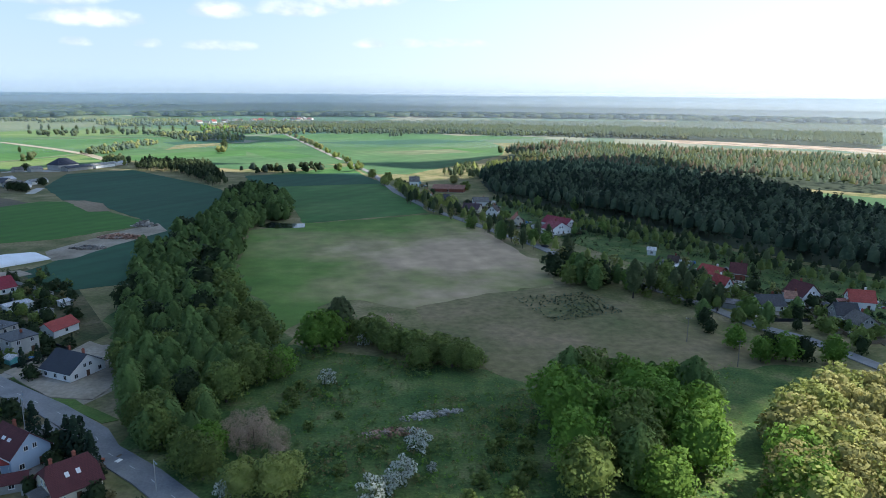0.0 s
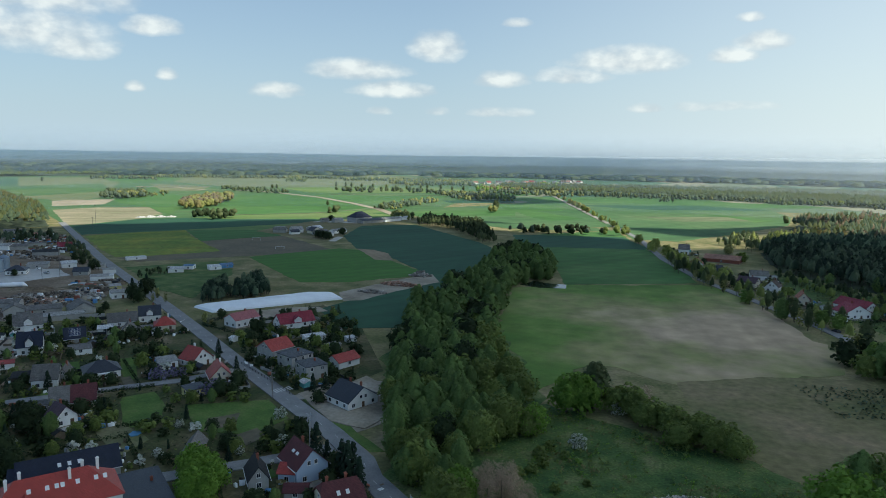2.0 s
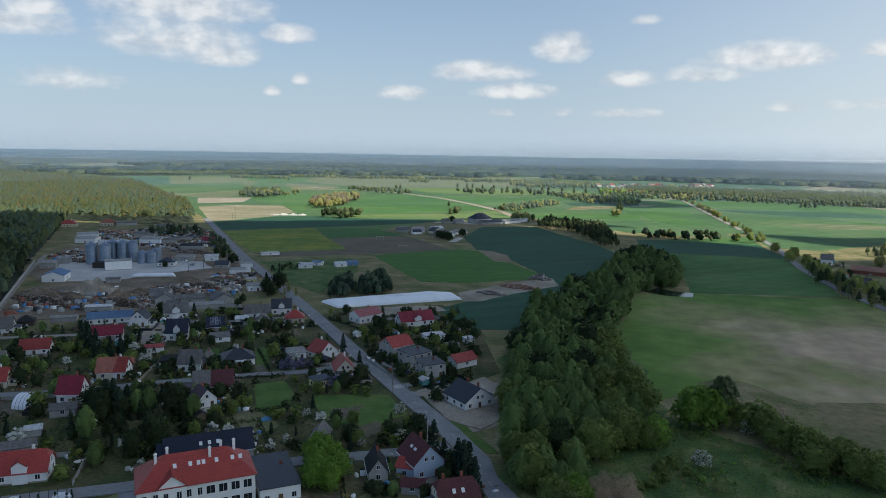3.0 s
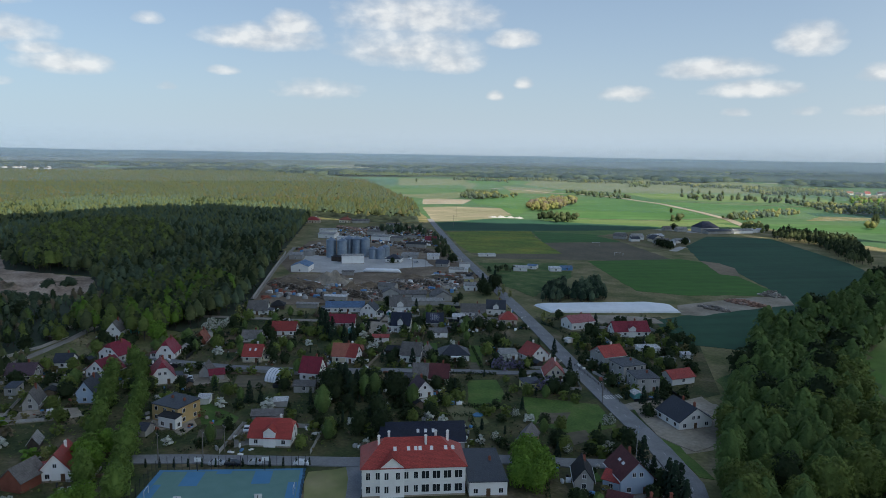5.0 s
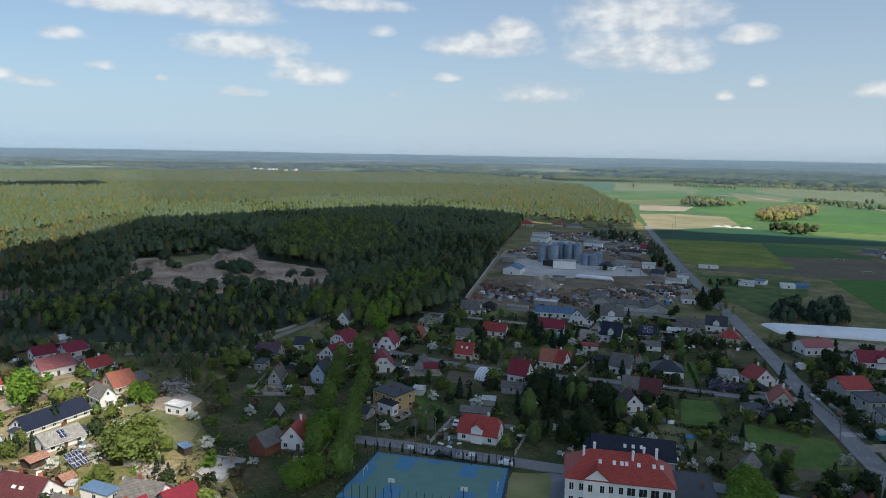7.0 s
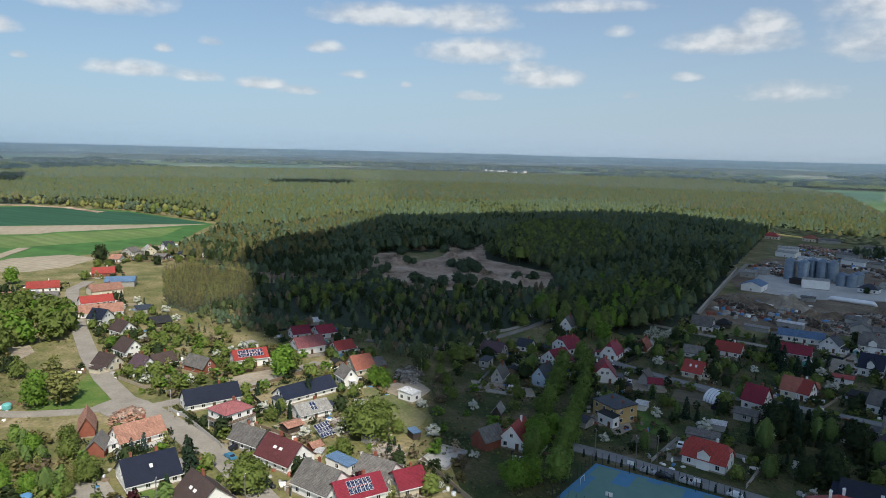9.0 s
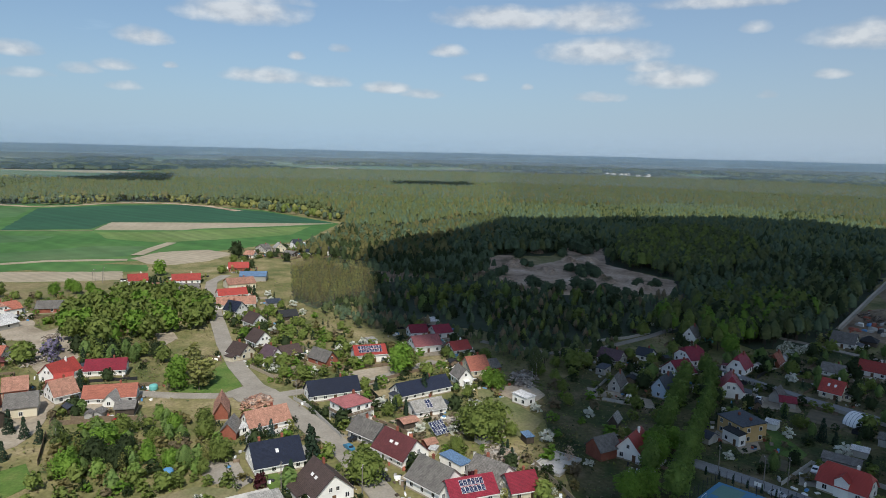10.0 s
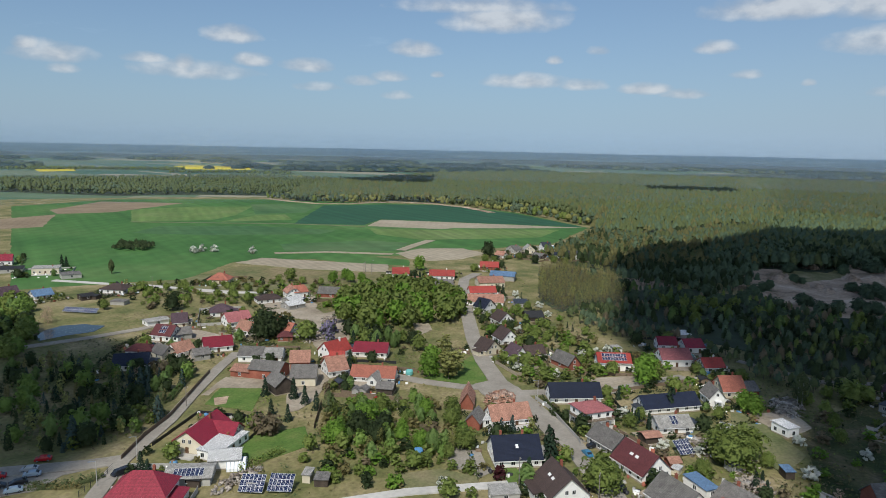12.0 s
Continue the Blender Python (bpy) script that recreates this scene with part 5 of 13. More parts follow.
    if dormer:
        g, gr = Build(), Build()
        dw = min(3.4, w * 0.3)
        gable_walls(g, dw, d * 0.5, h + rh * 0.42, rh * 0.32, "y")
        gable_roof(gr, dw, d * 0.5, h + rh * 0.42, rh * 0.32, "y", over=0.3)
        m = pose(0, -d * 0.25 - 0.25, 0)
        dorm = piece("dormer", g.mesh("dormer", wall), ob, m)
        piece("dormer_roof", gr.mesh("dormer_roof", roof), dorm)
        for k in (-0.75, 0.75):
            win, pane = window_meshes(1.0, 1.3)
            piece("window", win, dorm, pose(k, -d * 0.25 - 0.02, h + 0.25))
    if porch:
        g = Build()
        g.box(-w * 0.2, -d / 2 - 2.0, 2.5, w * 0.2, -d / 2, 2.68)
        for s in (-1, 1):
            g.box(s * w * 0.18 - 0.1, -d / 2 - 1.9, 0, s * w * 0.18 + 0.1, -d / 2 - 1.7, 2.5)
        piece("porch", g.mesh("porch", "frame"), ob)
    if solar and ridge:
        k = rh / ((d if ridge == "x" else w) / 2)
        tilt = math.degrees(math.atan(k))
        slope = math.hypot(rh, (d if ridge == "x" else w) / 2)
        pm = protos.setdefault(("panel",), panel_mesh())
        for row in (0, 1):
            for s in range(solar):
                u = (s + 0.5 - solar / 2) * 1.08
                frac = 0.3 + 0.36 * row
                if ridge == "x":
                    piece("solar_panel", pm, ob, pose(u, -d / 2 * (1 - frac), h + rh * frac + 0.3, tilt, 0, 0))
                else:
                    piece("solar_panel", pm, ob, pose(-w / 2 * (1 - frac), u, h + rh * frac + 0.3, 0, -tilt, 90))
    return ob


def panel_mesh():
    b = Build()
    b.box(-0.51, -0.84, 0, 0.51, 0.84, 0.035, 0)
    for i in range(3):
        for j in range(5):
            x0, y0 = -0.47 + i * 0.315, -0.8 + j * 0.322
            b.box(x0, y0, 0.03, x0 + 0.3, y0 + 0.305, 0.042, 1)
    return b.mesh("solar_panel", ["frame", "solar"])


def solar_array(x, y, rot, columns, rows, tilt=32):
    """A ground-mounted array on posts."""
    ob = tagged(new("solar_array"), "ground-mounted array of dark blue solar panels on steel posts", "solar array")
    ob.matrix_basis = pose(x, y, 0, 0, 0, rot)
    pm = protos.setdefault(("panel",), panel_mesh())
    for i in range(columns):
        for j in range(rows):
            c, s = math.cos(radians(tilt)), math.sin(radians(tilt))
            piece("solar_panel", pm, ob, pose((i + 0.5 - columns / 2) * 1.05, (j + 0.5 - rows / 2) * 1.72 * c, 0.7 + (j + 0.5) * 1.72 * s, tilt, 0, 0))
    pb = protos.setdefault(("array_post",), box_mesh("post", 0.1, 0.1, 0.9, "steel"))
    for i in (-1, 0, 1):
        piece("post", pb, ob, pose(i * columns * 0.45, -rows * 0.5, 0))
        piece("post", pb, ob, pose(i * columns * 0.45, rows * 0.3, 0))
    return ob


# ---- vehicles ----
def car_meshes(paint, van=False):
    key = ("car", paint, van)
    if key not in protos:
        L, W = (4.3, 1.76)
        prof = [(-2.12, 0.35), (-2.15, 0.75), (-1.95, 0.95), (-1.35, 1.0), (-0.75, 1.42), (0.95, 1.45), (1.75, 1.0), (2.08, 0.92), (2.13, 0.35)]
        if van:
            prof = [(-2.12, 0.35), (-2.15, 0.8), (-1.7, 1.0), (-1.1, 1.75), (1.95, 1.8), (2.1, 1.2), (2.13, 0.35)]
        b, g = Build(), Build()
        n = len(prof)
        left = [(x, -W / 2 * (0.86 if z > 1.2 else 1.0), z) for x, z in prof]
        right = [(x, W / 2 * (0.86 if z > 1.2 else 1.0), z) for x, z in prof]
        b.face(left)
        b.face(right[::-1])
        for k in range(n):
            j = (k + 1) % n
            b.face([left[k], right[k], right[j], left[j]])
        top = 1.38 if not van else 1.68
        for s in (-1, 1):
            yy = s * (W / 2 * 0.93 + 0.012)
            g.face([(-1.15, yy, 1.03), (1.45, yy, 1.03), (0.85, s * (W / 2 * 0.86 + 0.015), top), (-0.7, s * (W / 2 * 0.86 + 0.015), top)])
        if not van:
            g.face([(-1.33, -0.72, 1.04), (-1.33, 0.72, 1.04), (-0.8, 0.66, 1.42), (-0.8, -0.66, 1.42)])
            g.face([(1.72, -0.72, 1.04), (1.72, 0.72, 1.04), (1.02, 0.66, 1.45), (1.02, -0.66, 1.45)])
        else:
            g.face([(-1.7, -0.72, 1.04), (-1.7, 0.72, 1.04), (-1.12, 0.66, 1.72), (-1.12, -0.66, 1.72)])
        wheel, rim = Build(), Build()
        wheel.turned([(0.24, -0.1), (0.31, -0.09), (0.31, 0.09), (0.24, 0.1)], 12)
        rim.turned([(0.23, -0.105), (0.2, 0.11)], 10)
        protos[key] = (b.mesh("body", paint), g.mesh("glazing", "glass"), wheel.mesh("wheel", "tyre"), rim.mesh("rim", "steel"))
    return protos[key]


def car(x, y, rot, paint, words, van=False, group="parked cars"):
    body, glazing, wheel, rim = car_meshes(paint, van)
    ob = tagged(new("van" if van else "car"), words, "van" if van else "car", group)
    ob.matrix_basis = pose(x, y, 0.16, 0, 0, rot)
    piece("body", body, ob)
    piece("glazing", glazing, ob)
    for sx in (-1.35, 1.35):
        for sy in (-0.82, 0.82):
            wh = piece("wheel", wheel, ob, pose(sx, sy, 0.31, 90, 0, 0))
            piece("rim", rim, wh)
    return ob


# ---- posts, fences, heaps ----
def street_lamp(x, y, h, rot):
    ob = tagged(new("street_lamp"), "grey concrete street lamp post with a short arm", "street lamp", "street lamps")
    ob.matrix_basis = pose(x, y, 0, 0, 0, rot)
    if ("lamp",) not in protos:
        p, a, l = Build(), Build(), Build()
        p.turned([(0.14, 0), (0.09, 8.0)], 8)
        a.box(-0.04, -1.4, 7.85, 0.04, 0, 7.95)
        l.box(-0.14, -1.9, 7.78, 0.14, -1.3, 7.92)
        protos[("lamp",)] = (p.mesh("pole", "concrete"), a.mesh("arm", "steel"), l.mesh("lamp_head", "steel"))
    for nm, me in zip(("pole", "arm", "lamp_head"), protos[("lamp",)]):
        piece(nm, me, ob, Matrix.Diagonal((1, 1, h / 8.0, 1)))
    return ob


def utility_pole(x, y, h, rot=0):
    ob = tagged(new("utility_pole"), "weathered utility pole with a crossarm", "utility pole", "utility poles")
    ob.matrix_basis = pose(x, y, 0, 0, 0, rot)
    if ("upole",) not in protos:
        p, a, i = Build(), Build(), Build()
        p.turned([(0.16, 0), (0.1, 9.0)], 8)
        a.box(-0.9, -0.06, 8.3, 0.9, 0.06, 8.42)
        i.turned([(0.06, 0), (0.07, 0.1), (0.03, 0.2)], 6)
        protos[("upole",)] = (p.mesh("pole", "pole"), a.mesh("crossarm", "pole"), i.mesh("insulator", "white"))
    p, a, i = protos[("upole",)]
    s = Matrix.Diagonal((1, 1, h / 9.0, 1))
    piece("pole", p, ob, s)
    piece("crossarm", a, ob, s)
    for k in (-0.8, 0.8):
        piece("insulator", i, ob, pose(k, 0, 8.42 * h / 9.0))
    return ob


def fence(pts, h, mat, label, gap=2.4, solid=True):
    """A fence along a line: posts and boards or panels, each a part."""
    ob = tagged(new("fence"), label, "fence")
    pm = protos.setdefault(("fence_post", h, mat), box_mesh("post", 0.12, 0.12, h + 0.1, mat))
    for (x0, y0), (x1, y1) in zip(pts, pts[1:]):
        length, ang = math.hypot(x1 - x0, y1 - y0), math.degrees(math.atan2(y1 - y0, x1 - x0))
        n = max(1, int(round(length / gap)))
        step = length / n
        key = ("fence_panel", h, mat, round(step, 2), solid)
        if key not in protos:
            b = Build()
            if solid:
                b.box(-step / 2 + 0.06, -0.03, 0.08, step / 2 - 0.06, 0.03, h)
            else:
                for z in (0.25, 0.6, 0.95):
                    b.box(-step / 2, -0.02, z * h, step / 2, 0.02, z * h + 0.07)
            protos[key] = b.mesh("panel", mat)
        for k in range(n):
            m = pose(x0 + (x1 - x0) * (k + 0.5) / n, y0 + (y1 - y0) * (k + 0.5) / n, 0, 0, 0, ang)
            piece("panel", protos[key], ob, m)
            piece("post", pm, ob, pose(x0 + (x1 - x0) * k / n, y0 + (y1 - y0) * k / n, 0, 0, 0, ang))
    return ob


def hedge(pts, h, width, leaf, label, runs=False):
    """A clipped hedge: one mass of leaf quads."""
    c, o = [], []
    for (x0, y0), (x1, y1) in pts if runs else zip(pts, pts[1:]):
        length = math.hypot(x1 - x0, y1 - y0)
        n = int(length * h * (6.5 if runs else 14))
        t = rng.uniform(0, 1, n)
        a = rng.uniform(-0.6, math.pi + 0.6, n)
        off = np.cos(a) * width / 2
        z = np.clip(0.15 + (h - 0.2) * (0.35 + 0.65 * np.sin(a)) * rng.uniform(0.25, 1.05, n), 0.1, h * 1.1)
        dx, dy = (x1 - x0) / length, (y1 - y0) / length
        c.append(np.stack([x0 + (x1 - x0) * t - dy * off, y0 + (y1 - y0) * t + dx * off, z], 1))
        o.append(np.stack([-dy * np.cos(a), dx * np.cos(a), np.abs(np.sin(a))], 1))
    v, q = leaf_quads(np.concatenate(c), np.concatenate(o), 0.26)
    return tagged(new("hedge", quad_mesh("hedge", v, q, leaf)), label, "hedge")


def heap(name, label, x, y, rx, ry, h, count, mat, rot=0.0, size=0.5):
    """A heap of broken pieces over a mound: one object that nobody could count."""
    n = count
    a, r = rng.uniform(0, 6.28, n), np.sqrt(rng.uniform(0, 1, n))
    lx, ly = rx * r * np.cos(a), ry * r * np.sin(a)
    ca, sa = math.cos(radians(rot)), math.sin(radians(rot))
    px, py = x + lx * ca - ly * sa, y + lx * sa + ly * ca
    pz = h * (1 - r ** 1.5) * rng.uniform(0.6, 1.0, n)
    box = np.array([(-1, -1, -1), (1, -1, -1), (1, 1, -1), (-1, 1, -1), (-1, -1, 1), (1, -1, 1), (1, 1, 1), (-1, 1, 1)], float)
    quads = np.array([(0, 1, 5, 4), (1, 2, 6, 5), (2, 3, 7, 6), (3, 0, 4, 7), (4, 5, 6, 7), (3, 2, 1, 0)])
    dims = rng.uniform(0.2, 1.0, (n, 1, 3)) * size * np.array([1.6, 0.7, 0.5])
    v = box[None] * dims
    e = rng.uniform(-0.6, 0.6, n)
    yaw = rng.uniform(0, 6.28, n)
    vx, vz = v[:, :, 0] * np.cos(e)[:, None] - v[:, :, 2] * np.sin(e)[:, None], v[:, :, 0] * np.sin(e)[:, None] + v[:, :, 2] * np.cos(e)[:, None]
    wx = vx * np.cos(yaw)[:, None] - v[:, :, 1] * np.sin(yaw)[:, None]
    wy = vx * np.sin(yaw)[:, None] + v[:, :, 1] * np.cos(yaw)[:, None]
    out = np.stack([wx + px[:, None], wy + py[:, None], np.maximum(vz + pz[:, None] + 0.1, 0)], 2)
    f = (quads[None] + (np.arange(n) * 8)[:, None, None]).reshape(-1, 4)
    return tagged(new(name, quad_mesh(name, out.reshape(-1, 3), f, mat)), label, "heap", kind="stuff")


def mound(name, label, x, y, rx, ry, h, mat, rot=0.0):
    """A rough earth bank."""
    n = 22
    v, f = [], []
    for i in range(n + 1):
        for j in range(n + 1):
            u, w = i / n * 2 - 1, j / n * 2 - 1
            r = min(1.0, math.hypot(u, w))
            z = h * max(0, 1 - r ** 2) * (0.7 + 0.9 * noise.noise((u * 3 + x, w * 3 + y, 0.3))) - 0.05
            ca, sa = math.cos(radians(rot)), math.sin(radians(rot))
            px, py = u * rx, w * ry
            v.append((x + px * ca - py * sa, y + px * sa + py * ca, max(z, -0.05)))
    for i in range(n):
        for j in range(n):
            a = i * (n + 1) + j
            f.append((a, a + n + 1, a + n + 2, a + 1))
    return tagged(new(name, mesh_of(name, v, f, mat)), label, "mound", kind="structure")


def silo(x, y, r, h):
    ob = tagged(new("grain_silo"), "tall corrugated galvanised steel grain silo with a conical roof", "silo", "grain silos")
    ob.matrix_basis = pose(x, y, 0)
    key = ("silo", r, h)
    if key not in protos:
        b, c, l = Build(), Build(), Build()
        rings = []
        steps = int(h / 0.6)
        for k in range(steps):
            rings += [(r, k * 0.6), (r - 0.07, k * 0.6 + 0.3)]
        rings.append((r, h))
        b.turned(rings, 20)
        c.turned([(r + 0.15, h - 0.1), (r + 0.15, h), (r * 0.15, h + r * 0.5), (r * 0.15, h + r * 0.5 + 0.4), (0.0, h + r * 0.5 + 0.6)], 20, cap=False)
        l.box(-0.3, -r - 0.2, 0, -0.24, -r - 0.1, h + 0.6)
        l.box(0.24, -r - 0.2, 0, 0.3, -r - 0.1, h + 0.6)
        for k in range(int(h / 0.5)):
            l.box(-0.24, -r - 0.17, 0.3 + k * 0.5, 0.24, -r - 0.13, 0.35 + k * 0.5)
        protos[key] = (b.mesh("body", "steel"), c.mesh("cone_roof", "steel"), l.mesh("ladder", "steel"))
    for nm, me in zip(("body", "cone_roof", "ladder"), protos[key]):
        piece(nm, me, ob)
    return ob


# ---- larger single things ----
taken = []
taken_trees = []
HOMES = []
_house = house


def house(x, y, rot, w, d, *rest, **more):
    taken.append((x, y, max(w, d) * 0.62 + 1.0))
    if more.get("name", "house") == "house":
        HOMES.append((x, y, rot, w, d))
    return _house(x, y, rot, w, d, *rest, **more)


_strip = strip


def strip(name, label, mat, pts, width, z, **more):
    for (x0, y0), (x1, y1) in zip(pts, pts[1:]):
        n = max(1, int(math.hypot(x1 - x0, y1 - y0) / 4))
        taken.extend((x0 + (x1 - x0) * k / n, y0 + (y1 - y0) * k / n, width / 2 + 1.5) for k in range(n + 1))
    return _strip(name, label, mat, pts, width, z + 0.16, **more)


_plot = plot
OPEN = []


def plot(name, label, mat, pts, z=None):
    if name in ("lawn", "yard", "pool", "pond", "parking"):
        OPEN.append(pts)
    return _plot(name, label, mat, pts, z)


def gardens(poly, spacing, kinds, lo, hi, group, spread=1.0):
    """Garden plants where no house, road or lawn is."""
    blocked = np.array(taken)
    pts = scatter(poly, spacing)
    keep = np.ones(len(pts), bool)
    for o in OPEN:
        keep &= ~inside(pts, o)
    for x, y in pts[keep]:
        if (np.hypot(blocked[:, 0] - x, blocked[:, 1] - y) < blocked[:, 2]).any():
            continue
        k = kinds[int(rng.integers(0, len(kinds)))]
        h = rng.uniform(lo, hi)
        if k in SPECIES and (math.hypot(x, y) > 250 or len(taken_trees) > 60):
            gather_tree("garden_trees", k, x, y, max(h, 4.5) * 1.1, rng.uniform(0.9, 1.2))
        elif k in SPECIES:
            taken_trees.append(1)
            tree(k, x, y, max(h, 4.5) * 1.1, rng.uniform(0.9, 1.2), group)
        elif k in CONIFER_LABELS and math.hypot(x, y) > 240:
            conifer_meshes(k)
            leaf, v, q = arrays[(k, 0)]
            gather("garden_conifers", leaf, v.reshape(-1, 4, 6)[::2].reshape(-1, 6), q[: (len(q) + 1) // 2], x, y, max(h, 3.0), 10.0, rng.uniform(0.9, 1.2))
        elif k in CONIFER_LABELS:
            conifer(k, x, y, max(h, 3.0), rng.uniform(0.9, 1.2), group)
        elif math.hypot(x, y) > 180:
            gather_bush("garden_bushes", k, x, y, min(h, 3.6), rng.uniform(0.9, 1.5))
        else:
            shrub(k, x, y, min(h, 3.6), rng.uniform(0.9, 1.5), group)


def garden_fence(runs, h, mat):
    """A low fence or wall round a plot: one straight run a part, its top a little uneven."""
    words = {"fence_wood": "weathered brown board fence round a garden", "concrete": "grey concrete panel fence round a garden", "dark_metal": "dark metal fence round a garden", "plinth": "pale low wall round a garden"}
    ob = tagged(new("garden_fence"), words[mat], "fence", "garden fences")
    ob.matrix_basis = Matrix.Translation((*runs[0][0], 0.0))
    for (x0, y0), (x1, y1) in runs:
        b = Build()
        length = math.hypot(x1 - x0, y1 - y0)
        nx, ny = -(y1 - y0) / length * 0.05, (x1 - x0) / length * 0.05
        n = max(1, int(length / 2.4))
        ring = []
        for k in range(n + 1):
            px, py = x0 + (x1 - x0) * k / n - runs[0][0][0], y0 + (y1 - y0) * k / n - runs[0][0][1]
            top = h * rng.uniform(0.93, 1.05)
            ring.append([Vector((px + nx, py + ny, 0.0)), Vector((px + nx, py + ny, top)), Vector((px - nx, py - ny, top)), Vector((px - nx, py - ny, 0.0))])
        for p, q in zip(ring, ring[1:]):
            for e in range(3):
                b.face([p[e], q[e], q[e + 1], p[e + 1]])
        b.face(ring[0])
        b.face(ring[-1])
        piece("panel", b.mesh("panel", mat), ob)
    return ob


SHED_KINDS = (("fence_wood", "r_dark", "small brown wooden garden shed"), ("grey", "r_grey", "small grey garden shed with a pale roof"), ("white", "r_pale", "small white garden shed with a sheet roof"), ("dark_wood", "r_slate", "small tarred garden shed"), ("teal_sheet", "r_white", "small greenhouse with teal sheeting"))
CLUTTER = []


def garden_shed(x, y, rot):
    k = int(rng.integers(0, len(SHED_KINDS)))
    wall, roof, words = SHED_KINDS[k]
    w, d, h = rng.uniform(1.0, 1.8), rng.uniform(1.2, 2.2), rng.uniform(1.9, 2.3)
    if ("shed", k) not in protos:
        a, r = Build(), Build()
        box = [(-1, -1), (1, -1), (1, 1), (-1, 1)]
        for i in range(4):
            (px, py), (qx, qy) = box[i], box[(i + 1) % 4]
            a.face([Vector((px, py, 0)), Vector((qx, qy, 0)), Vector((qx, qy, 1)), Vector((px, py, 1))])
        a.face([Vector((-1, -1, 1)), Vector((1, -1, 1)), Vector((0, -1, 1.35))])
        a.face([Vector((1, 1, 1)), Vector((-1, 1, 1)), Vector((0, 1, 1.35))])
        for s in (-1, 1):
            lo, hi = Vector((s * 1.18, 0, 0.94)), Vector((0, 0, 1.37))
            e, up = Vector((0, 1.15, 0)), Vector((0, 0, 0.06))
            r.face([lo - e + up, lo + e + up, hi + e + up, hi - e + up])
            r.face([lo - e, lo + e, hi + e, hi - e])
            r.face([lo - e, lo + e, lo + e + up, lo - e + up])
            r.face([lo - e, hi - e, hi - e + up, lo - e + up])
            r.face([lo + e, hi + e, hi + e + up, lo + e + up])
        protos[("shed", k)] = (a.mesh("wall", wall), r.mesh("roof", roof))
    ob = tagged(new("garden_shed"), words, "shed", "garden sheds")
    ob.matrix_basis = Matrix.LocRotScale((x, y, 0), Euler((0, 0, rot)), (w, d, h))
    piece("wall", protos[("shed", k)][0], ob)
    piece("roof", protos[("shed", k)][1], ob)
    return ob


def yard_clutter():
    """Boxes, barrels, boards and seats about the yards, more than one could count."""
    mats = ["white", "plastic_sheet", "blue_sheet", "scrap", "fence_wood", "concrete", "brick", "dark_metal", "white", "grey"]
    box = np.array([(-1, -1, 0), (1, -1, 0), (1, 1, 0), (-1, 1, 0), (-1, -1, 1), (1, -1, 1), (1, 1, 1), (-1, 1, 1)], float)
    sides = np.array([(4, 5, 6, 7), (0, 1, 5, 4), (1, 2, 6, 5), (2, 3, 7, 6), (3, 0, 4, 7)])
    verts, quads, idx = [], [], []
    for x, y in CLUTTER:
        a = rng.uniform(0, 3.14)
        s = box * (rng.uniform(0.15, 0.9), rng.uniform(0.15, 0.6), rng.uniform(0.25, 1.2))
        quads.append(sides + 8 * len(verts))
        verts.append(np.stack([s[:, 0] * math.cos(a) - s[:, 1] * math.sin(a) + x, s[:, 0] * math.sin(a) + s[:, 1] * math.cos(a) + y, s[:, 2]], 1))
        idx += [int(rng.integers(0, len(mats)))] * 5
    tagged(new("yard_clutter", quad_mesh("yard_clutter", np.concatenate(verts), np.concatenate(quads), mats, idx)), "boxes, barrels, boards and garden seats about the yards", "clutter", kind="stuff")


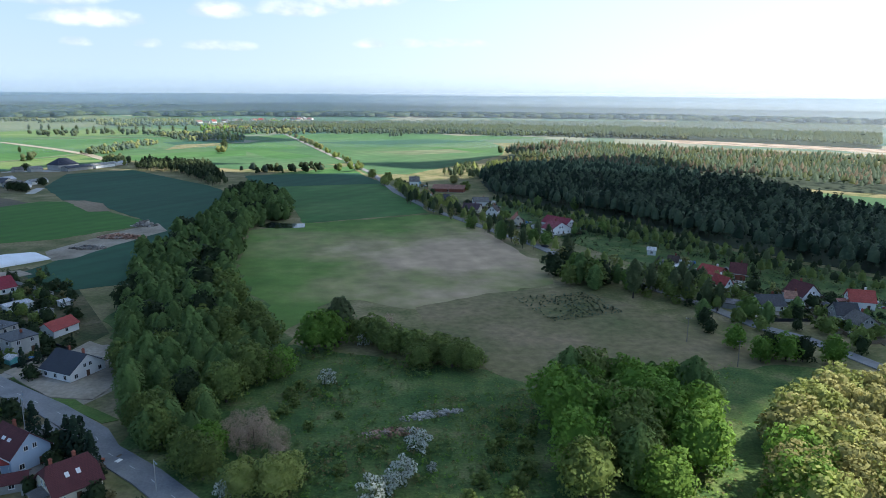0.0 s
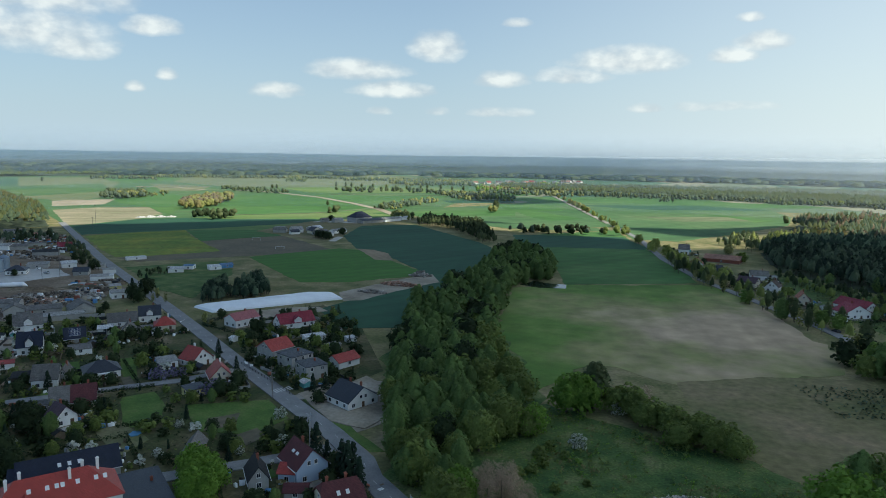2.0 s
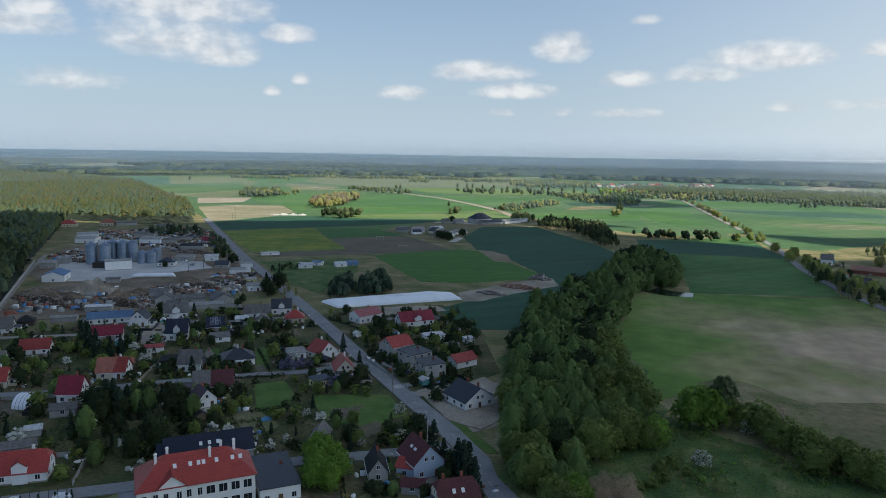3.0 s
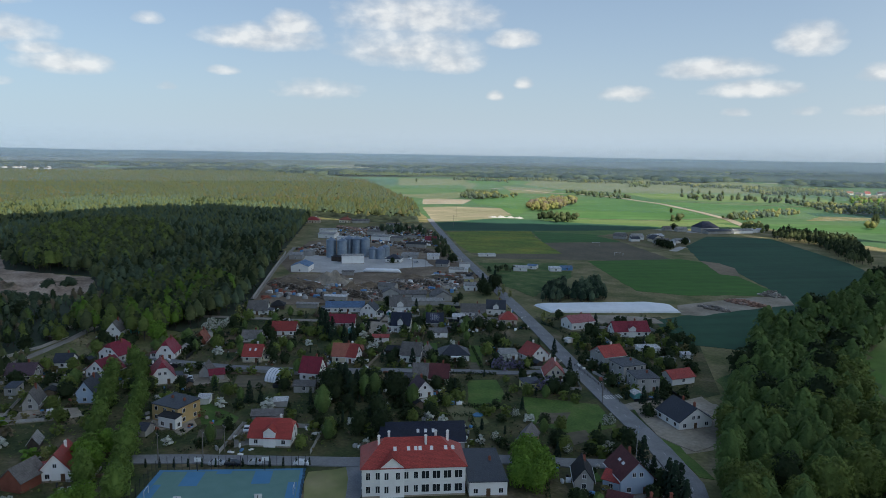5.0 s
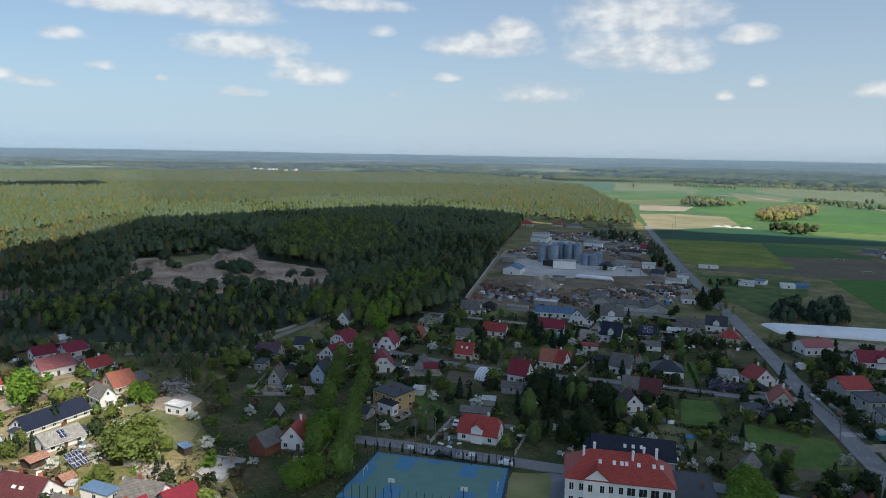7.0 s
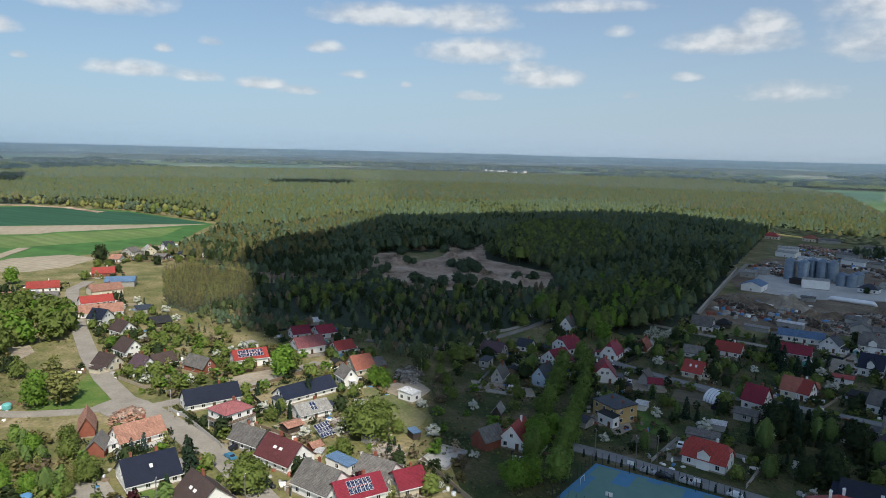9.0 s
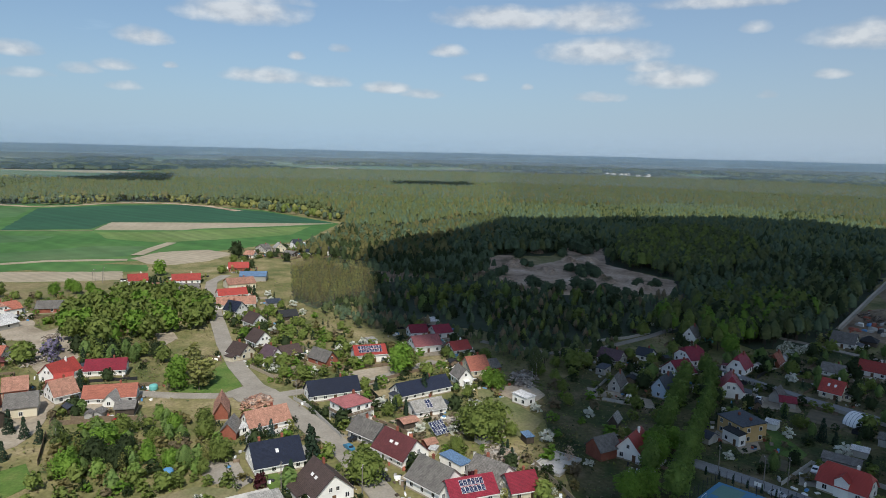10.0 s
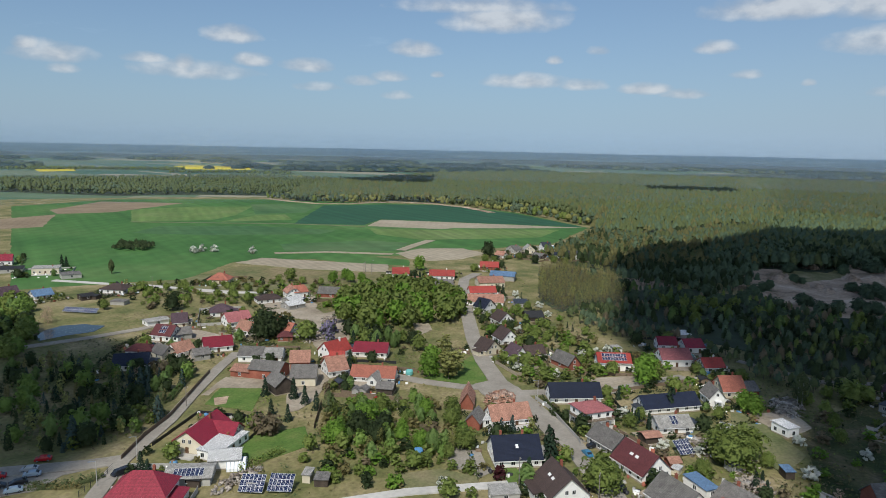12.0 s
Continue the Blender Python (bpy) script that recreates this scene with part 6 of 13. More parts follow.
def homesteads(reach):
    """Round each house: a worn apron, beds, a hedge or fence and bushes, where no road or house is."""
    blocked = np.array(taken)

    def free(x, y, pad):
        return not (np.hypot(blocked[:, 0] - x, blocked[:, 1] - y) < blocked[:, 2] * 0.8 + pad).any()

    for x, y, rot, w, d in HOMES:
        if math.hypot(x, y) > reach:
            continue
        c, s = math.cos(radians(rot)), math.sin(radians(rot))

        def spot(u, v):
            return x + u * c - v * s, y + u * s + v * c

        if rng.uniform() < 0.75:
            k = 1 if rng.uniform() < 0.5 else -1
            out = rng.uniform(2.5, 6.0)
            plot("yard_patch", "trodden pale ground beside a house", ("dirt", "yard", "street", "dirt")[int(rng.integers(0, 4))], [spot(-w * rng.uniform(0.3, 0.55), k * d * 0.4), spot(w * rng.uniform(0.4, 0.6), k * d * 0.4), spot(w * rng.uniform(0.2, 0.6), k * (d / 2 + out)), spot(-w * rng.uniform(0.1, 0.5), k * (d / 2 + out * 0.8))])
        wide, deep, off = w + rng.uniform(8, 15), d + rng.uniform(14, 24), rng.uniform(-5, 5)
        for k in range(2):
            u, v = rng.uniform(-0.42, 0.42) * wide, rng.uniform(-0.42, 0.42) * deep + off
            px, py = spot(u, v)
            if free(px, py, 1.5) and rng.uniform() < 0.45:
                a, e = rng.uniform(1.5, 3.2), rng.uniform(2.5, 5.5)
                plot("garden_bed", "garden bed between houses", ("soil_dark", "lawn", "soil_dark", "dry_lawn", "rank_grass")[int(rng.integers(0, 5))], [spot(u - a, v - e), spot(u + a, v - e), spot(u + a, v + e), spot(u - a, v + e)])
        corners = [spot(-wide / 2, off - deep / 2), spot(wide / 2, off - deep / 2), spot(wide / 2, off + deep / 2), spot(-wide / 2, off + deep / 2)]
        runs = []
        for (x0, y0), (x1, y1) in zip(corners, corners[1:] + corners[:1]):
            if rng.uniform() < 0.25:
                continue
            n = int(math.hypot(x1 - x0, y1 - y0) / 1.5)
            ok = [free(x0 + (x1 - x0) * k / n, y0 + (y1 - y0) * k / n, 0.4) for k in range(n + 1)]
            k = 0
            while k <= n:
                j = k
                while j <= n and ok[j]:
                    j += 1
                if j - k > 4:
                    runs.append(((x0 + (x1 - x0) * k / n, y0 + (y1 - y0) * k / n), (x0 + (x1 - x0) * (j - 1) / n, y0 + (y1 - y0) * (j - 1) / n)))
                k = max(j, k + 1)
        if runs:
            if rng.uniform() < 0.5:
                leaf = ("leaf_dark", "leaf_dark", "leaf_dull", "needle")[int(rng.integers(0, 4))]
                hedge(runs, rng.uniform(1.0, 2.2), rng.uniform(0.8, 1.3), leaf, "dark green hedge round a house plot" if leaf != "leaf_dull" else "dull green hedge round a house plot", True)
            else:
                garden_fence(runs, rng.uniform(1.0, 1.6), ("fence_wood", "concrete", "dark_metal", "plinth")[int(rng.integers(0, 4))])
        for k in range(4):
            px, py = spot(rng.uniform(-0.5, 0.5) * wide, rng.uniform(-0.5, 0.5) * deep + off)
            if free(px, py, 1.6) and not any(inside(np.array([(px, py)]), o)[0] for o in OPEN):
                kind = ("broad", "dark", "dark", "willow", "olive", "dark")[int(rng.integers(0, 6))]
                gather_tree("garden_trees", kind, px, py, rng.uniform(3.2, 6.5), rng.uniform(1.0, 1.35))
        px, py = spot(rng.uniform(-0.45, 0.45) * wide, (1 if rng.uniform() < 0.5 else -1) * rng.uniform(0.3, 0.46) * deep + off)
        if free(px, py, 1.8) and rng.uniform() < 0.7:
            garden_shed(px, py, radians(rot))
        for k in range(int(rng.integers(7, 18))):
            px, py = spot(rng.uniform(-0.5, 0.5) * wide, rng.uniform(-0.5, 0.5) * deep + off)
            if free(px, py, 0.0):
                CLUTTER.extend((px + rng.normal(0, 1.6), py + rng.normal(0, 1.6)) for i in range(int(rng.integers(1, 5))))
        for k in range(14):
            px, py = spot(rng.uniform(-0.5, 0.5) * wide, rng.uniform(-0.5, 0.5) * deep + off)
            if free(px, py, 0.6):
                kind = ("shrub", "shrub_dark", "shrub_dark", "shrub_dark", "dry_shrub", "olive_shrub", "shrub")[int(rng.integers(0, 7))]
                gather_bush("garden_bushes", kind, px, py, rng.uniform(0.9, 3.0), rng.uniform(0.9, 1.5))


def undergrowth(poly, spacing, leaves, lo, hi, name, label, tufts=5, clear=True):
    """Weeds, low bushes and rank grass that nobody could count: one mass of small leafy tufts."""
    pts = scatter(poly, spacing, 0.9)
    if clear:
        blocked = np.array([t for t in taken if abs(t[0]) < 900])
        keep = np.ones(len(pts), bool)
        for o in OPEN:
            keep &= ~inside(pts, o)
        for bx, by, br in blocked:
            keep &= (pts[:, 0] - bx) ** 2 + (pts[:, 1] - by) ** 2 > (br * 0.8) ** 2
        pts = pts[keep]
    n = len(pts)
    patch = np.array([noise.noise((x * 0.045, y * 0.045, 2.0)) for x, y in pts])
    keep = rng.uniform(-0.9, 0.7, n) < patch
    pts, patch = pts[keep], patch[keep]
    n = len(pts)
    if n == 0:
        return
    h = rng.uniform(lo, hi, n) * (1 + 0.8 * np.clip(patch, -0.5, 1))
    a = rng.uniform(0, 6.28, (n, tufts))
    r = h[:, None] * rng.uniform(0.1, 0.75, (n, tufts))
    c = np.stack([pts[:, :1] + r * np.cos(a), pts[:, 1:] + r * np.sin(a), h[:, None] * rng.uniform(0.25, 0.95, (n, tufts))], 2)
    out = np.stack([np.cos(a) * 0.6, np.sin(a) * 0.6, np.ones_like(a)], 2)
    v, q = leaf_quads(c.reshape(-1, 3), out.reshape(-1, 3), np.repeat(h * (0.3 if tufts < 8 else 0.2), tufts)[:, None])
    idx = np.repeat(rng.integers(0, len(leaves), n), tufts).astype(np.int32)
    tagged(new(name, quad_mesh(name, v, q, leaves, idx)), label, "undergrowth", kind="stuff")


def planting_rows(a, b, c, d, rows, columns):
    """Rows of dark bundled seedlings on bare ground, each row alike: one mass."""
    pts = [np.array(p) for p in (a, b, c, d)]
    ctr = []
    for i in range(rows):
        for j in range(columns):
            u, v = j / (columns - 1), i / (rows - 1)
            if rng.uniform() < 0.8 - 0.35 * (u < 0.4):
                p = (pts[0] * (1 - u) + pts[1] * u) * (1 - v) + (pts[3] * (1 - u) + pts[2] * u) * v
                for k in range(5):
                    ctr.append((p[0] + rng.normal(0, 0.25), p[1] + rng.normal(0, 0.25), rng.uniform(0.2, 0.9)))
    ctr = np.array(ctr)
    v, q = leaf_quads(ctr, np.tile([0.3, 0.3, 1.0], (len(ctr), 1)), 0.4)
    tagged(new("seedling_rows", quad_mesh("seedling_rows", v, q, "pine_dark")), "rows of small dark bundled seedlings on bare pasture", "seedlings", kind="stuff")


def crossing(a, b, along, count=7):
    """White bars of a pedestrian crossing."""
    a, b = Vector((*a, 0)), Vector((*b, 0))
    f = Build()
    for k in range(count):
        c = a.lerp(b, (k + 0.5) / count)
        d = (b - a).normalized() * 0.26
        e = Vector((-d.y, d.x, 0)).normalized() * along / 2
        top = [c - d - e, c + d - e, c + d + e, c - d + e]
        f.face([p + Vector((0, 0, 0.368)) for p in top])
    tagged(new("crosswalk", f.mesh("crosswalk", "marking")), "white painted bars of a pedestrian crossing", "crosswalk", kind="structure")


def centre_dashes(pts):
    """Short worn white dashes along the middle of the main road."""
    f = Build()
    for (x0, y0), (x1, y1) in zip(pts, pts[1:]):
        length = math.hypot(x1 - x0, y1 - y0)
        ux, uy = (x1 - x0) / length, (y1 - y0) / length
        for s in np.arange(2, length - 2, 9.0):
            x, y = x0 + ux * s, y0 + uy * s
            f.face([(x - uy * -0.07, y + ux * -0.07, 0.368), (x + ux * 2 - uy * -0.07, y + uy * 2 + ux * -0.07, 0.368), (x + ux * 2 - uy * 0.07, y + uy * 2 + ux * 0.07, 0.368), (x - uy * 0.07, y + ux * 0.07, 0.368)])
    tagged(new("road_dashes", f.mesh("road_dashes", "marking")), "worn white centre dashes on the main road", "road marking", kind="structure")


def school(x, y, rot, w, d, h, rh):
    """The long two-storey school: hipped red roof, gabled bay, rows of tall windows."""
    ob = house(x, y, rot, w, d, h, rh, "hip", "r_red", "white", name="school", chimneys=0, windows=False, label="long white two-storey school with a red hipped tile roof")
    for fl in (0, 1):
        for k in range(6):
            add_window(ob, face_of(0, w, d) @ pose(-w / 2 + 1.5 + k * 2.35, -0.02, 1.2 + fl * 3.5), 1.15, 1.9)
        for k in range(4):
            add_window(ob, face_of(0, w, d) @ pose(-w / 2 + 15.6 + k * 2.75, -0.02, 1.1 + fl * 3.5), 2.0, 2.1)
        for k in range(3):
            add_window(ob, face_of(1, w, d) @ pose((k - 1) * 3.4, -0.02, 1.2 + fl * 3.5), 1.2, 1.9)
            add_window(ob, face_of(3, w, d) @ pose((k - 1) * 3.4, -0.02, 1.2 + fl * 3.5), 1.2, 1.9)
    corn = Build()
    corn.box(-w / 2 - 0.12, -d / 2 - 0.12, h - 0.35, w / 2 + 0.12, d / 2 + 0.12, h - 0.05)
    corn.box(-w / 2 - 0.08, -d / 2 - 0.08, 3.75, w / 2 + 0.08, d / 2 + 0.08, 3.95)
    piece("cornice", corn.mesh("cornice", "frame"), ob)
    bay, bay_roof = Build(), Build()
    gable_walls(bay, 6.0, 3.0, h + 0.4, 2.6, "y")
    gable_roof(bay_roof, 6.0, 6.0, h + 0.4, 2.6, "y", over=0.4)
    front = piece("bay", bay.mesh("bay", "white"), ob, pose(-w / 2 + 7.4, -d / 2 + 1.2, 0))
    piece("bay_roof", bay_roof.mesh("bay_roof", "r_red"), front, pose(0, 1.5, 0))
    for fl in (0, 1):
        for k in (-1.4, 1.4):
            piece("window", joined_window(1.15, 1.9), front, pose(k, -1.52, 1.2 + fl * 3.5))
    tilt = math.degrees(math.atan(rh / (d / 2 + 0.5)))
    sm = protos.setdefault(("skylight",), box_mesh("skylight", 0.8, 1.15, 0.1, "frame"))
    for u in (-4.6, -1.2, 0.6, 1.7, 4.6, 8.2, 10.0):
        piece("skylight", sm, ob, pose(u, -d * 0.2, h + rh * 0.62, tilt, 0, 0))
    for u, v in ((-8.6, -1.2), (3.2, -1.6), (6.0, 1.2), (9.0, 1.0), (-6, 1.5)):
        piece("chimney", chimney_mesh(2.6, "white"), ob, pose(u, v, h + rh - 1.7))
    return ob


def sports_court(a, b, c, d):
    """A green and blue sports floor inside a mesh fence, with basketball hoops."""
    ob = tagged(new("sports_court"), "green and blue sports court floor with worn patches and hoops", "sports court")
    pts = [Vector((*p, 0)) for p in (a, b, c, d)]

    def at(u, v, z=0.0):
        p = pts[0].lerp(pts[1], u).lerp(pts[3].lerp(pts[2], u), v)
        return Vector((p.x, p.y, z))

    def sheet(name, mat, u0, v0, u1, v1, z):
        base = [at(u0, v0, z), at(u1, v0, z), at(u1, v1, z), at(u0, v1, z)]
        low = [p - Vector((0, 0, z + 0.05)) for p in base]
        f = Build()
        f.face(base[::-1])
        for k in range(4):
            f.face([low[k], low[(k + 1) % 4], base[(k + 1) % 4], base[k]])
        piece(name, f.mesh(name, mat), ob)

    sheet("border", "court_blue", 0, 0, 1, 1, 0.21)
    sheet("floor", "court_green", 0.035, 0.04, 0.965, 0.96, 0.218)
    for u0, v0, u1, v1 in ((0.2, 0.05, 0.32, 0.34), (0.66, 0.05, 0.78, 0.32), (0.4, 0.02, 0.5, 0.1), (0.24, 0.66, 0.36, 0.98), (0.7, 0.62, 0.82, 0.98), (0.46, 0.9, 0.56, 0.98), (0.04, 0.3, 0.09, 0.7), (0.9, 0.3, 0.96, 0.7)):
        sheet("painted_zone", "court_blue", u0, v0, u1, v1, 0.226)
    post = box_mesh("post", 0.09, 0.09, 4.0, "dark_metal")
    for k in range(21):
        for v in (0, 1):
            piece("fence_post", post, ob, Matrix.Translation(at(k / 20, v)))
    for k in range(1, 11):
        for u in (0, 1):
            piece("fence_post", post, ob, Matrix.Translation(at(u, k / 11)))
    along = math.degrees(math.atan2((pts[1] - pts[0]).y, (pts[1] - pts[0]).x))
    hoop_post, board = box_mesh("hoop_post", 0.14, 0.14, 3.6, "dark_metal"), box_mesh("backboard", 1.8, 0.08, 1.1, "frame")
    for u, v in ((0.26, 0.03), (0.72, 0.03), (0.3, 0.8), (0.76, 0.8)):
        piece("hoop_post", hoop_post, ob, Matrix.Translation(at(u, v)))
        piece("backboard", board, ob, Matrix.Translation(at(u, v, 2.8)) @ pose(0, 0.15, 0, 0, 0, along))
    goal_frame = Build()
    goal_frame.box(-1.5, -0.05, 0, -1.42, 0.05, 2)
    goal_frame.box(1.42, -0.05, 0, 1.5, 0.05, 2)
    goal_frame.box(-1.5, -0.05, 2, 1.5, 0.05, 2.08)
    gm = goal_frame.mesh("goal", "frame")
    for u in (0.05, 0.95):
        piece("goal", gm, ob, Matrix.Translation(at(u, 0.5)) @ pose(0, 0, 0, 0, 0, along + 90))
    # mesh fabric on the end beside the lane
    net = Build()
    for k in range(11):
        p, q = at(0, k / 11), at(0, (k + 1) / 11)
        for z in np.arange(0.2, 4.0, 0.4):
            net.face([p + Vector((0, 0, z)), q + Vector((0, 0, z)), q + Vector((0, 0, z + 0.05)), p + Vector((0, 0, z + 0.05))])
    piece("fence_wires", net.mesh("fence_wires", "dark_metal"), ob)


def clamp(pts):
    """A long silage clamp under white plastic, with a rounded back."""
    p = [Vector((*q, 0)) for q in pts]
    c = sum(p, Vector()) / len(p)
    v, f = [], []
    levels = ((1.0, 0.0), (0.97, 0.9), (0.86, 1.7), (0.55, 2.2), (0.0, 2.4))
    ring = []
    for k in range(len(p)):
        a, b = p[k], p[(k + 1) % len(p)]
        n = max(2, int((b - a).length / 4))
        ring += [a.lerp(b, i / n) for i in range(n)]
    m = len(ring)
    for s, z in levels:
        for i, q in enumerate(ring):
            near = (q - c) * s + c
            v.append((near.x, near.y, z + (0.2 * noise.noise((q.x * 0.2, q.y * 0.2, s)) if z else -0.05)))
    for k in range(len(levels) - 1):
        for i in range(m):
            j = (i + 1) % m
            f.append((k * m + i, k * m + j, (k + 1) * m + j, (k + 1) * m + i))
    tagged(new("silage_clamp", mesh_of("silage_clamp", v, f, "plastic_sheet")), "long low silage clamp under white plastic sheeting", "silage clamp")


def silage_bag(a, b):
    """A long white tube lying on the yard."""
    a, b = Vector((*a, 0)), Vector((*b, 0))
    d = (b - a).normalized()
    side = Vector((-d.y, d.x, 0))
    v, f = [], []
    n, m = 26, 10
    for k in range(n + 1):
        c = a.lerp(b, k / n)
        r = 1.5 * min(1, 0.25 + 0.75 * math.sin(math.pi * min(0.5, min(k, n - k) / 5))) * (1 + 0.12 * noise.noise((k * 0.6, 0, 0)))
        for s in range(m):
            ang = 2 * math.pi * s / m
            q = c + side * r * 1.25 * math.cos(ang) + Vector((0, 0, max(0.03, r * 0.95 + r * math.sin(ang))))
            v.append(q)
    for k in range(n):
        for s in range(m):
            j = (s + 1) % m
            f.append((k * m + s, k * m + j, (k + 1) * m + j, (k + 1) * m + s))
    f += [tuple(range(m - 1, -1, -1)), tuple(range(n * m, n * m + m))]
    tagged(new("silage_bag", mesh_of("silage_bag", v, f, "plastic_sheet", smooth=True)), "long white plastic silage bag on the works yard", "silage bag")


def foundation(x, y, rot, w, d):
    ob = tagged(new("foundation"), "pale concrete foundation walls and slab of an unbuilt house", "foundation")
    ob.matrix_basis = pose(x, y, 0, 0, 0, rot)
    s, b = Build(), Build()
    s.box(-w / 2, -d / 2, 0, w / 2, d / 2, 0.35)
    for x0, y0, x1, y1 in ((-w / 2, -d / 2, w / 2, -d / 2 + 0.4), (-w / 2, d / 2 - 0.4, w / 2, d / 2), (-w / 2, -d / 2 + 0.4, -w / 2 + 0.4, d / 2 - 0.4), (w / 2 - 0.4, -d / 2 + 0.4, w / 2, d / 2 - 0.4)):
        b.box(x0, y0, 0.35, x1, y1, 0.85)
    piece("slab", s.mesh("slab", "yard"), ob)
    piece("wall", b.mesh("wall", "concrete"), ob)


def polytunnel(x, y, rot, w, d):
    """An arched tunnel of pale sheet on hoops."""
    ob = tagged(new("polytunnel"), "arched garden tunnel of pale translucent sheeting", "polytunnel")
    ob.matrix_basis = pose(x, y, 0, 0, 0, rot)
    b, h = Build(), Build()
    n, r = 10, d / 2

    def arc(xx, rr):
        return [(xx, -rr * math.cos(math.pi * k / n), rr * 0.85 * math.sin(math.pi * k / n)) for k in range(n + 1)]

    A, B = arc(-w / 2, r), arc(w / 2, r)
    for k in range(n):
        b.face([A[k], B[k], B[k + 1], A[k + 1]])
    b.face(A)
    b.face(B[::-1])
    for i in range(6):
        P, Q = arc(-w / 2 + w * i / 5 - 0.08, r + 0.06), arc(-w / 2 + w * i / 5 + 0.08, r + 0.06)
        for k in range(n):
            h.face([P[k], Q[k], Q[k + 1], P[k + 1]])
    piece("cover", b.mesh("cover", "plastic_sheet"), ob)
    piece("hoops", h.mesh("hoops", "steel"), ob)


def goal(x, y, rot):
    ob = tagged(new("football_goal"), "white football goal frame on the pitch", "goal", "football goals")
    ob.matrix_basis = pose(x, y, 0, 0, 0, rot)
    for nm, bx in (("post", (-3.7, -0.07, 0, -3.56, 0.07, 2.4)), ("post", (3.56, -0.07, 0, 3.7, 0.07, 2.4)), ("crossbar", (-3.7, -0.07, 2.4, 3.7, 0.07, 2.54))):
        b = Build()
        b.box(*bx)
        piece(nm, b.mesh(nm, "frame"), ob)


def water_tank(x, y, mat, label):
    b = Build()
    b.turned([(1.3, 0), (1.45, 0.3), (1.45, 1.5), (1.2, 1.9), (0.4, 2.05)], 14)
    tagged(new("water_tank", b.mesh("water_tank", mat)), label, "container").matrix_basis = pose(x, y, 0)


# ---- clouds overhead, whose shade falls on the land ----
CLOUD_BASE = 1000.0
M["cloud"] = material("cloud_vapour", [(0.8, 0.87, 0.92), (0.87, 0.94, 0.99)], 0.01, 1.0, translucent=0.58, fine=0.0)


def cloud(shade):
    """A flat-based cumulus over the sunward side, as high as the day's clouds; shade: the outline of its shadow on the ground."""
    k = CLOUD_BASE / sun_way.z
    rim = []
    for (x0, y0), (x1, y1) in zip(shade, shade[1:] + shade[:1]):
        n = max(1, int(math.hypot(x1 - x0, y1 - y0) / 18))
        for i in range(n):
            x, y = x0 + (x1 - x0) * i / n, y0 + (y1 - y0) * i / n
            fray = 16 * noise.noise((x * 0.02, y * 0.02, 3.0)) + 9 * noise.noise((x * 0.07, y * 0.07, 5.0))
            ang = 6.28 * noise.noise((x * 0.01, y * 0.01, 9.0))
            rim.append((x + fray * math.cos(ang), y + fray * math.sin(ang)))
    n = len(rim)
    ox, oy = sun_way.x * k, sun_way.y * k
    b = bmesh.new()
    low = [b.verts.new((x + ox, y + oy, CLOUD_BASE)) for x, y in rim]
    b.faces.new(low)
    bmesh.ops.triangulate(b, faces=b.faces[:])
    me = bpy.data.meshes.new("cloud")
    b.to_mesh(me)
    b.free()
    me.materials.append(M["cloud"])
    ob = tagged(new("cloud", me), "broad flat-based fair-weather cumulus cloud high over the fields", "cloud", "clouds", "structure")
    crown = ob.modifiers.new("depth", "SOLIDIFY")
    crown.thickness, crown.offset = 40.0, 0.0
    return ob


